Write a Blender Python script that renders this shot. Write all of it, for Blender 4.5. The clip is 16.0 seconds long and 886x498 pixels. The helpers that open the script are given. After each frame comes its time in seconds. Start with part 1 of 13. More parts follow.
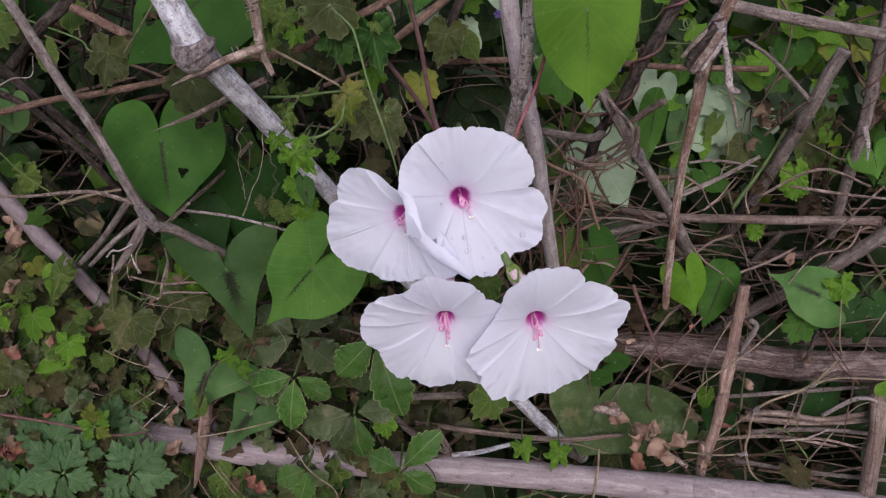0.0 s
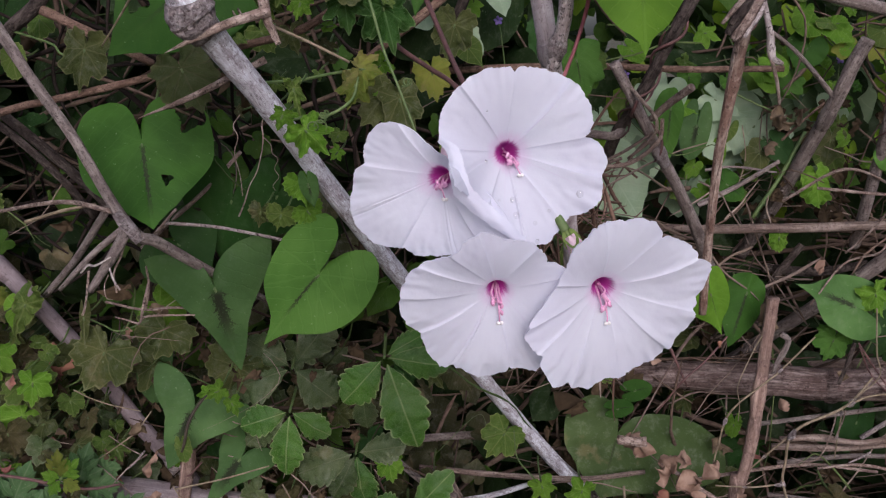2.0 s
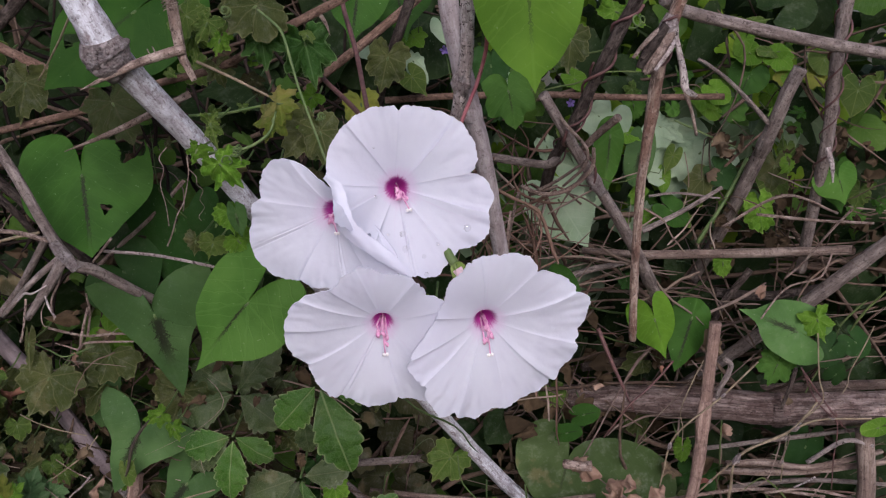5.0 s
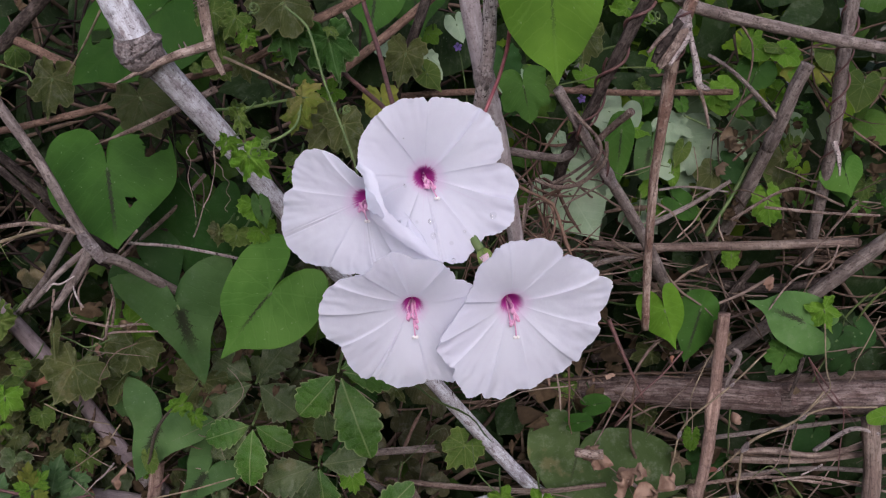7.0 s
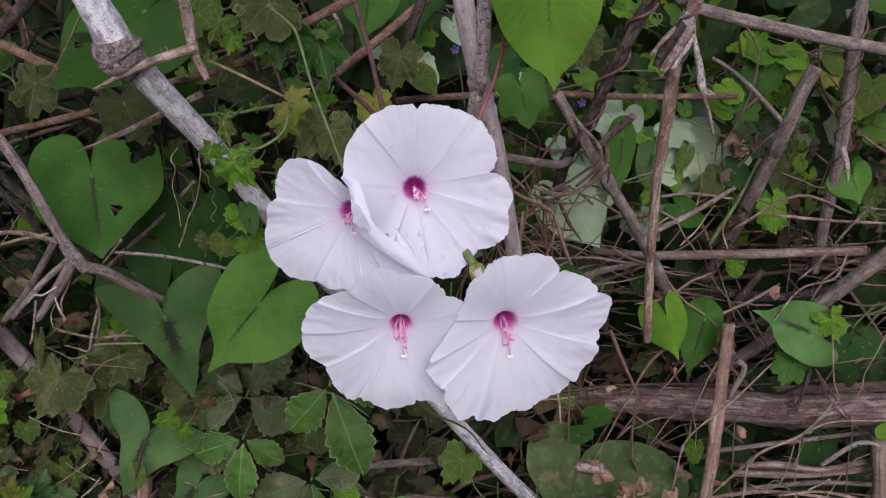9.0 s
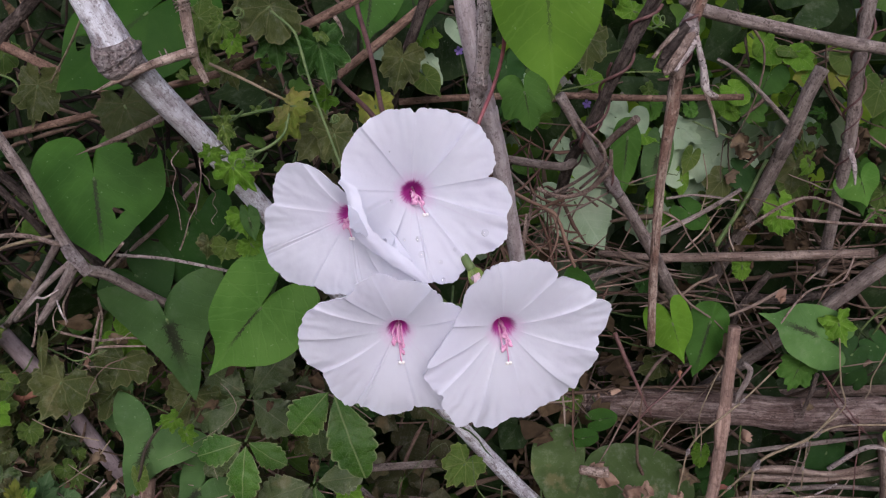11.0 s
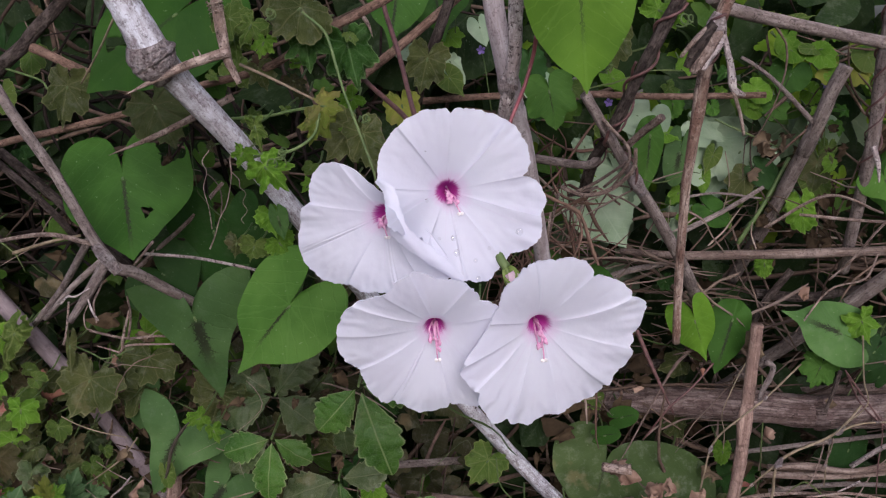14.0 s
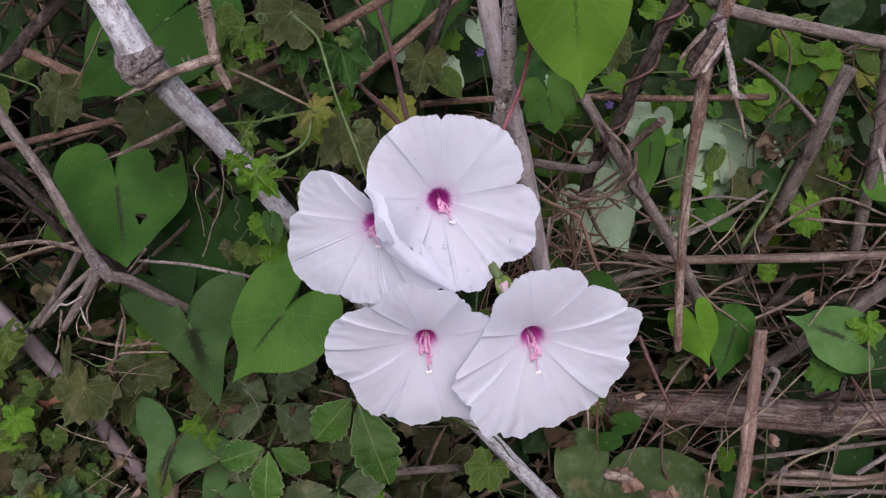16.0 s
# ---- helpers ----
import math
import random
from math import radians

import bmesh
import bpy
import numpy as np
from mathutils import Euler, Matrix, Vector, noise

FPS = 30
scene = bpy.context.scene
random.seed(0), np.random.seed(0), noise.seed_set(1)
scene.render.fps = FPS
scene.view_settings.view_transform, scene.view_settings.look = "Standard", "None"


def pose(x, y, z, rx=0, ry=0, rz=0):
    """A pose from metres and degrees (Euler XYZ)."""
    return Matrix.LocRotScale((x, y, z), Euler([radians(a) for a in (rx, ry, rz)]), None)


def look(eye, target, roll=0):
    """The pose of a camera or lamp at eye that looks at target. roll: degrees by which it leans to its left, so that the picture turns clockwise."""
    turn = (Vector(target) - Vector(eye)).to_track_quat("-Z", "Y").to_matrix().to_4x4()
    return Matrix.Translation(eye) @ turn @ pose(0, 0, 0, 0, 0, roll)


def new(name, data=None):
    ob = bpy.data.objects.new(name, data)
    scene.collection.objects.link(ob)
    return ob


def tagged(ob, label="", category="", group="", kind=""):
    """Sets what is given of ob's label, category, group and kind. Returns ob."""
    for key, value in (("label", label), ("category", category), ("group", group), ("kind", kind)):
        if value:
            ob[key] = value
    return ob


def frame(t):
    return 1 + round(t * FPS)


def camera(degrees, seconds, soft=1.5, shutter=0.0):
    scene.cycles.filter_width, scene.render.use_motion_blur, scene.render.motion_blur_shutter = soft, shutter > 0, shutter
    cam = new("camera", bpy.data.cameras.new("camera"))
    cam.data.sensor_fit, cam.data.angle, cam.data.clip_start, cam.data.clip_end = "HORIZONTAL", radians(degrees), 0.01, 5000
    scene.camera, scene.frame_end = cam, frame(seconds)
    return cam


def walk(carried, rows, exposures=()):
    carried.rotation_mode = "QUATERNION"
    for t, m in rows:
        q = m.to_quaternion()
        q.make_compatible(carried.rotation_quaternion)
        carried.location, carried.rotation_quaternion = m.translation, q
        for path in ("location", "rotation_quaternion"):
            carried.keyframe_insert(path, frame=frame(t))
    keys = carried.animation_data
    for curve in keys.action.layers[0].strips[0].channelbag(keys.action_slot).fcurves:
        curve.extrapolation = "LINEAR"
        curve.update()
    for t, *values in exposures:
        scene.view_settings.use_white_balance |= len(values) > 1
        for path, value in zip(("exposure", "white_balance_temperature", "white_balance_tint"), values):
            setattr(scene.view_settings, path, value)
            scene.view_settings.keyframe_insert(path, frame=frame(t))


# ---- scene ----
cam = camera(54.26, 16.0, 1.2)
PATH = [
    (0, (0.07219, 0.08277, 1.31211), (-0.01043, 1.97967, 0.68366), -4.218),
    (0.5, (0.07019, 0.08426, 1.30657), (-0.00939, 1.98173, 0.67946), -4.160),
    (1, (0.06880, 0.09046, 1.30368), (-0.00422, 1.99895, 0.71011), -4.756),
    (1.5, (0.06478, 0.09735, 1.28605), (0.05221, 2.03107, 0.77558), -4.970),
    (2, (0.03918, 0.11408, 1.26442), (0.06909, 2.06226, 0.81310), -5.022),
    (2.5, (0.06067, 0.09441, 1.25571), (0.08332, 2.04833, 0.82945), -4.978),
    (3, (0.07030, 0.09291, 1.25699), (0.08526, 2.04900, 0.84050), -5.052),
    (3.5, (0.07319, 0.09821, 1.26219), (0.08306, 2.05515, 0.84956), -5.178),
    (4, (0.07878, 0.10102, 1.26618), (0.08648, 2.05783, 0.85284), -5.190),
    (4.2, (0.07876, 0.10706, 1.26821), (0.08924, 2.06407, 0.85588), -5.220),
    (6.5, (0.07524, 0.10323, 1.26561), (0.08203, 2.06105, 0.85707), -5.299),
    (7, (0.06871, 0.09590, 1.26613), (0.08063, 2.05344, 0.85636), -5.307),
    (7.5, (0.06787, 0.10280, 1.26513), (0.07421, 2.06099, 0.85836), -5.308),
    (8, (0.06834, 0.10645, 1.26481), (0.08017, 2.06441, 0.85707), -5.284),
    (8.5, (0.07254, 0.10891, 1.26454), (0.08148, 2.06693, 0.85697), -5.278),
    (9, (0.07324, 0.11070, 1.26691), (0.07821, 2.06901, 0.86072), -5.322),
    (11.5, (0.07782, 0.11325, 1.26858), (0.05145, 2.07115, 0.86123), -5.493),
    (12, (0.07801, 0.11116, 1.26925), (0.04335, 2.06869, 0.86077), -5.582),
    (12.5, (0.07297, 0.10811, 1.26913), (0.03440, 2.06574, 0.86144), -5.616),
    (13, (0.07241, 0.10618, 1.27188), (0.02670, 2.06374, 0.86463), -5.638),
    (13.5, (0.06985, 0.10819, 1.27005), (0.02771, 2.06595, 0.86332), -5.620),
    (14, (0.06876, 0.11053, 1.26955), (0.03010, 2.06792, 0.86073), -5.661),
    (14.5, (0.07296, 0.11191, 1.27157), (0.02322, 2.06932, 0.86405), -5.727),
    (15, (0.07621, 0.11690, 1.27307), (0.02286, 2.07415, 0.86523), -5.807),
    (15.5, (0.07711, 0.11886, 1.26957), (0.02244, 2.07633, 0.86300), -5.857),
    (16, (0.07391, 0.11733, 1.27068), (0.01856, 2.07469, 0.86364), -5.932),
]
EXPOSURES = [(0, -0.23, 5920, 19), (2.8, -0.22, 5920, 19), (3.1, -0.07, 5920, 19), (3.3, 0.07, 5920, 19), (3.5, 0.11, 5920, 19), (3.7, 0.11, 5920, 19), (3.9, -0.19, 5920, 19), (4.1, -0.23, 5920, 19), (6.5, -0.24, 5920, 19), (7.5, -0.27, 5920, 19), (9, -0.23, 5920, 19), (12.5, -0.21, 5920, 19), (14, -0.17, 5920, 19), (16, -0.20, 5920, 19)]
walk(cam, [(t, look(eye, target, roll)) for t, eye, target, roll in PATH], EXPOSURES)
SKY, SUN = 0.165, 1.95

# ---- sky and light: an overcast day over an open garden ----
world = bpy.data.worlds.new("overcast_sky")
scene.world = world
world.use_nodes = True
wn, wl = world.node_tree.nodes, world.node_tree.links
sky = wn.new("ShaderNodeTexSky")
sky.sky_type = "NISHITA"
sky.sun_disc = False
sky.sun_elevation, sky.sun_rotation = radians(27), radians(174)
sky.dust_density = 4.0
grey = wn.new("ShaderNodeHueSaturation")
grey.inputs["Saturation"].default_value = 0.7
wl.new(sky.outputs[0], grey.inputs["Color"])
wl.new(grey.outputs[0], wn["Background"].inputs["Color"])
wn["Background"].inputs["Strength"].default_value = SKY
sun = new("sun", bpy.data.lights.new("sun", "SUN"))
sun.data.energy, sun.data.angle, sun.data.color = SUN, radians(40), (1.0, 0.99, 0.995)
sun.matrix_world = look((0.45, -2.3, 2.55), (0.1, 0.5, 1.1))


# ---- materials ----
class Nodes:
    """A small wrapper that makes a node tree and wires it."""

    def __init__(self, name):
        self.m = bpy.data.materials.new(name)
        self.m.use_nodes = True
        self.t = self.m.node_tree
        self.bsdf = self.t.nodes["Principled BSDF"]
        self.out = self.t.nodes["Material Output"]

    def add(self, kind, *links, **values):
        n = self.t.nodes.new(kind)
        for k, v in values.items():
            if k == "feature":
                n.feature = v
            else:
                n.inputs[int(k[1:]) if k[0] == "i" and k[1:].isdigit() else k.replace("_", " ")].default_value = v
        for where, source in links:
            self.t.links.new(source, n.inputs[where])
        return n

    def math(self, op, a, b=0.0, c=0.0):
        n = self.t.nodes.new("ShaderNodeMath")
        n.operation = op
        for k, v in enumerate((a, b, c)):
            if isinstance(v, (int, float)):
                n.inputs[k].default_value = v
            else:
                self.t.links.new(v, n.inputs[k])
        return n.outputs[0]

    def mix(self, fac, a, b, blend="MIX"):
        n = self.t.nodes.new("ShaderNodeMix")
        n.data_type, n.blend_type = "RGBA", blend
        for k, v in ((0, fac), (6, a), (7, b)):
            if isinstance(v, (int, float)):
                n.inputs[k].default_value = v
            elif isinstance(v, tuple):
                n.inputs[k].default_value = (*v, 1)
            else:
                self.t.links.new(v, n.inputs[k])
        return n.outputs[2]

    def step(self, v, lo, hi):
        n = self.t.nodes.new("ShaderNodeMapRange")
        n.interpolation_type = "SMOOTHSTEP"
        self.t.links.new(v, n.inputs[0])
        n.inputs[1].default_value, n.inputs[2].default_value = lo, hi
        return n.outputs[0]

    def noise(self, vec, scale, detail=3.0, rough=0.55):
        n = self.add("ShaderNodeTexNoise", ("Vector", vec), Scale=scale, Detail=detail, Roughness=rough)
        return n.outputs[0]

    def scaled(self, vec, s):
        n = self.add("ShaderNodeMapping", ("Vector", vec))
        n.inputs["Scale"].default_value = s
        return n.outputs[0]

    def finish(self, color, rough=0.6, bump=None, strength=0.3, distance=0.001, translucent=0.0, tint=None, spec=0.35):
        if isinstance(color, tuple):
            self.bsdf.inputs["Base Color"].default_value = (*color, 1)
        else:
            self.t.links.new(color, self.bsdf.inputs["Base Color"])
        if isinstance(rough, (int, float)):
            self.bsdf.inputs["Roughness"].default_value = rough
        else:
            self.t.links.new(rough, self.bsdf.inputs["Roughness"])
        self.bsdf.inputs["Specular IOR Level"].default_value = spec
        b = None
        if bump is not None:
            b = self.add("ShaderNodeBump", ("Height", bump), Strength=strength, Distance=distance).outputs[0]
            self.t.links.new(b, self.bsdf.inputs["Normal"])
        if translucent > 0:
            tr = self.add("ShaderNodeBsdfTranslucent")
            self.t.links.new(tint if tint is not None else color, tr.inputs["Color"])
            ms = self.add("ShaderNodeMixShader", (1, self.bsdf.outputs[0]), (2, tr.outputs[0]), i0=translucent)
            self.t.links.new(ms.outputs[0], self.out.inputs[0])
        return self.m


def wood(name, light, mid, dark, streak=(1400, 18), speck=0.5, rough=0.8, relief=0.6, cracks=0.75, tint=None, mottle=0.6, pits=(900, 0.57)):
    """Weathered cane or bark; the UV map runs round and along the stem in metres."""
    n = Nodes(name)
    uv = n.add("ShaderNodeTexCoord").outputs["UV"]
    obj = n.add("ShaderNodeTexCoord").outputs["Object"]
    rnd = n.add("ShaderNodeObjectInfo").outputs["Random"]
    fibre = n.noise(n.scaled(uv, (streak[0], streak[1], 1)), 1.0, 5, 0.7)
    band = n.noise(n.scaled(uv, (streak[0] * 0.22, streak[1] * 0.9, 1)), 1.0, 4, 0.65)
    crack = n.noise(n.scaled(uv, (streak[0] * 0.36, streak[1] * 0.22, 1)), 1.0, 3, 0.55)
    split = n.math("SUBTRACT", 1.0, n.step(n.math("ABSOLUTE", n.math("SUBTRACT", crack, 0.5)), 0.003, 0.016))
    patch = n.noise(obj, 48, 5, 0.65)
    fleck = n.noise(obj, 380, 5, 0.7)
    c = n.mix(n.step(band, 0.40, 0.62), mid, light)
    c = n.mix(n.math("MULTIPLY", n.math("SUBTRACT", 1.0, n.step(fibre, 0.38, 0.52)), 0.45), c, mid)
    worn = n.noise(n.scaled(uv, (300, 120, 1)), 1.0, 6, 0.7)
    scab = n.noise(n.scaled(uv, (520, 230, 1)), 1.0, 5, 0.72)
    if tint is None:
        tint = tuple(0.55 * a + 0.45 * b for a, b in zip(mid, dark))
    c = n.mix(n.math("MULTIPLY", n.step(worn, 0.50, 0.60), mottle), c, tint)
    c = n.mix(n.math("MULTIPLY", n.math("SUBTRACT", 1.0, n.step(scab, 0.38, 0.46)), mottle * 0.8), c, light)
    pit = n.step(n.noise(obj, pits[0], 3, 0.6), pits[1], pits[1] + 0.09)
    c = n.mix(n.math("MULTIPLY", n.step(patch, 0.50, 0.68), 0.75), c, mid)
    c = n.mix(n.math("MULTIPLY", n.step(n.noise(obj, 130, 5, 0.7), 0.55, 0.70), 0.5), c, dark)
    flake = n.noise(n.scaled(uv, (streak[0] * 0.42, streak[1] * 1.5, 1)), 1.0, 5, 0.72)
    c = n.mix(n.math("MULTIPLY", n.step(flake, 0.52, 0.60), 0.45), c, mid)
    c = n.mix(n.math("MULTIPLY", n.step(flake, 0.60, 0.68), 0.55), c, dark)
    c = n.mix(n.math("MULTIPLY", split, cracks), c, dark)
    c = n.mix(n.math("MULTIPLY", n.step(fleck, 0.58, 0.66), speck), c, dark)
    c = n.mix(n.math("MULTIPLY", pit, speck * 0.8), c, dark)
    v = n.math("MULTIPLY_ADD", rnd, 0.5, 0.72)
    c = n.mix(1.0, c, n.add("ShaderNodeCombineColor", (0, v), (1, v), (2, v)).outputs[0], "MULTIPLY")
    h = n.math("SUBTRACT", n.math("SUBTRACT", n.math("ADD", fibre, n.math("MULTIPLY", patch, 1.2)), n.step(flake, 0.5, 0.64)), n.math("ADD", n.math("MULTIPLY", split, cracks), n.math("MULTIPLY", n.step(fleck, 0.55, 0.68), 0.5)))
    h = n.math("SUBTRACT", n.math("ADD", h, n.math("ADD", n.noise(obj, 210, 4, 0.6), n.math("MULTIPLY", scab, 0.9))), n.math("MULTIPLY", pit, 0.5))
    return n.finish(c, rough, h, relief, 0.0024, spec=0.1)


def foliage(name, base, pale, vein, blotch=0.0, stain=0.016, dust=0.0, brown=0.0, translucent=0.22, rough=0.58, spec=0.09, midrib=0.022, island=False, pin=6.0, veined=0.42, margin=0.0, net_relief=0.10, ribs=0.15, stain_end=0.5, lateral_tint=0.7, rim_from=0.93, fan=0.0, ragged=2.6):
    """A leaf blade; the UV map holds the place on the blade, base at (0, 0) and tip at (0, 1)."""
    n = Nodes(name)
    uv = n.add("ShaderNodeTexCoord").outputs["UV"]
    obj = n.add("ShaderNodeTexCoord").outputs["Object"]
    if island:
        rnd = n.add("ShaderNodeNewGeometry").outputs["Random Per Island"]
    else:
        rnd = n.add("ShaderNodeObjectInfo").outputs["Random"]
    sep = n.add("ShaderNodeSeparateXYZ", (0, uv))
    u, v = sep.outputs[0], sep.outputs[1]
    au = n.math("ABSOLUTE", u)
    wob = n.noise(uv, 7.0, 2)
    mid = n.math("SUBTRACT", 1.0, n.step(au, 0.004, midrib))
    side = n.math("FRACT", n.math("MULTIPLY", n.math("ADD", n.math("SUBTRACT", v, n.math("MULTIPLY", au, 0.8)), n.math("MULTIPLY", wob, 0.10)), pin))
    lateral = n.math("SUBTRACT", 1.0, n.step(n.math("ABSOLUTE", n.math("SUBTRACT", side, 0.5)), 0.015, 0.075))
    if fan:
        for a in (38, 82, 125):
            ca, sa = math.cos(radians(a)), math.sin(radians(a))
            off = n.math("ABSOLUTE", n.math("ADD", n.math("SUBTRACT", n.math("MULTIPLY", au, ca), n.math("MULTIPLY", v, sa)), n.math("MULTIPLY", n.math("SUBTRACT", wob, 0.5), 0.07)))
            ahead = n.step(n.math("ADD", n.math("MULTIPLY", au, sa), n.math("MULTIPLY", v, ca)), 0.0, 0.03)
            ray = n.math("MULTIPLY", n.math("SUBTRACT", 1.0, n.step(off, 0.004, midrib * 0.9)), ahead)
            mid = n.math("MAXIMUM", mid, n.math("MULTIPLY", ray, fan))
    net = n.add("ShaderNodeTexVoronoi", ("Vector", uv), feature="DISTANCE_TO_EDGE", Scale=22.0).outputs["Distance"]
    mesh = n.math("SUBTRACT", 1.0, n.step(net, 0.0, 0.09))
    veins = n.math("MAXIMUM", mid, n.math("MULTIPLY", lateral, lateral_tint))
    big = n.noise(obj, 38, 3)
    fine = n.noise(obj, 420, 3)
    c = n.mix(n.step(big, 0.35, 0.7), base, pale)
    c = n.mix(n.math("MULTIPLY", veins, veined), c, vein)
    c = n.mix(n.math("MULTIPLY", mesh, net_relief * 0.4), c, vein)
    if margin:
        away = n.t.nodes.new("ShaderNodeUVMap")
        away.uv_map = "margin"
        rim = n.add("ShaderNodeSeparateXYZ", (0, away.outputs[0])).outputs[0]
        c = n.mix(n.math("MULTIPLY", n.step(rim, rim_from, 1.0), margin), c, vein)
    c = n.mix(n.math("MULTIPLY", n.step(fine, 0.5, 0.75), 0.16), c, pale)
    if brown:
        c = n.mix(n.math("MULTIPLY", n.step(n.noise(obj, 60, 4), 0.58, 0.70), brown), c, (0.20, 0.15, 0.08))
    if dust:
        c = n.mix(n.math("MULTIPLY", n.step(n.noise(obj, 150, 5, 0.7), 0.48, 0.72), dust), c, (0.30, 0.31, 0.24))
    speckle = n.step(n.noise(obj, 520, 2), 0.70, 0.74)
    c = n.mix(n.math("MULTIPLY", speckle, 0.22), c, (0.35, 0.42, 0.25))
    if blotch:
        near = n.math("SUBTRACT", 1.0, n.step(au, 0.0, stain * 2.6))
        torn = n.noise(n.scaled(uv, (62, 30, 1)), 1.0, 5, 0.75)
        feather = n.math("MULTIPLY", lateral, n.math("SUBTRACT", 1.0, n.step(au, stain * 2.0, stain * 8.0)))
        where = n.step(n.math("ADD", n.math("ADD", n.math("MULTIPLY", near, 0.90), n.math("MULTIPLY", feather, 0.40)), n.math("MULTIPLY", n.math("SUBTRACT", torn, 0.5), ragged)), 0.58, 0.74)
        along = n.math("MULTIPLY", n.step(v, 0.0, 0.10), n.math("SUBTRACT", 1.0, n.step(v, stain_end - 0.2, stain_end + 0.22)))
        c = n.mix(n.math("MULTIPLY", n.math("MULTIPLY", where, along), blotch), c, (0.017, 0.014, 0.012))
    k = n.math("MULTIPLY_ADD", rnd, 0.45, 0.78)
    c = n.mix(1.0, c, n.add("ShaderNodeCombineColor", (0, k), (1, k), (2, k)).outputs[0], "MULTIPLY")
    h = n.math("SUBTRACT", n.math("MULTIPLY", fine, 0.3), n.math("ADD", n.math("MULTIPLY", n.math("MAXIMUM", mid, n.math("MULTIPLY", lateral, 0.7)), ribs), n.math("MULTIPLY", mesh, net_relief)))
    tint = n.mix(0.4, c, (0.16, 0.32, 0.02), "MIX")
    return n.finish(c, rough, h, 0.6, 0.0008, translucent, tint, spec=spec)


def petal_material():
    """White corolla with a faint lilac tint and a magenta throat; V runs from the throat to the rim."""
    n = Nodes("morning_glory_petal")
    uv = n.add("ShaderNodeTexCoord").outputs["UV"]
    obj = n.add("ShaderNodeTexCoord").outputs["Object"]
    sep = n.add("ShaderNodeSeparateXYZ", (0, uv))
    u, v = sep.outputs[0], sep.outputs[1]
    ray = n.noise(n.scaled(uv, (110, 2.2, 1)), 1.0, 4, 0.6)
    cloud = n.noise(obj, 60, 3)
    c = n.mix(n.step(cloud, 0.3, 0.75), (0.700, 0.704, 0.795), (0.655, 0.650, 0.752))
    star = n.math("ABSOLUTE", n.math("SUBTRACT", n.math("FRACT", n.math("MULTIPLY", u, 5.0)), 0.5))
    line = n.math("MULTIPLY", n.math("SUBTRACT", 1.0, n.step(star, 0.0, 0.014)), n.math("SUBTRACT", 1.0, n.step(v, 0.25, 0.95)))
    c = n.mix(n.math("MULTIPLY", line, 0.28), c, (0.64, 0.50, 0.68))
    edge = n.math("ADD", v, n.math("MULTIPLY", n.math("SUBTRACT", ray, 0.5), 0.16))
    blush = n.math("SUBTRACT", 1.0, n.step(edge, 0.15, 0.30))
    c = n.mix(n.math("MULTIPLY", blush, 0.32), c, (0.66, 0.33, 0.60))
    throat = n.math("SUBTRACT", 1.0, n.step(edge, 0.095, 0.165))
    c = n.mix(throat, c, (0.46, 0.040, 0.30))
    h = n.math("ADD", n.math("MULTIPLY", ray, 0.08), n.math("ADD", n.math("MULTIPLY", n.noise(obj, 900, 2), 0.25), n.math("MULTIPLY", n.noise(obj, 210, 5, 0.62), 2.1)))
    return n.finish(c, 0.55, h, 0.16, 0.0010, 0.38, c, spec=0.2)


def plain(name, a, b, scale=90, rough=0.6, bump=0.25, translucent=0.0):
    n = Nodes(name)
    obj = n.add("ShaderNodeTexCoord").outputs["Object"]
    f = n.noise(obj, scale, 4)
    g = n.noise(obj, scale * 6, 2)
    c = n.mix(n.step(f, 0.35, 0.68), a, b)
    return n.finish(c, rough, n.math("ADD", f, n.math("MULTIPLY", g, 0.5)), bump, 0.001, translucent)


def islands(name, dark, light, rough=0.8, translucent=0.0, single=False):
    """For joined small pieces: each island takes its own shade between two colours."""
    n = Nodes(name)
    obj = n.add("ShaderNodeTexCoord").outputs["Object"]
    rnd = n.add("ShaderNodeObjectInfo").outputs["Random"] if single else n.add("ShaderNodeNewGeometry").outputs["Random Per Island"]
    f = n.noise(obj, 240, 3)
    c = n.mix(rnd, dark, light)
    c = n.mix(n.math("MULTIPLY", n.step(f, 0.4, 0.7), 0.5), c, dark)
    return n.finish(c, rough, f, 0.4, 0.001, translucent, spec=0.08)


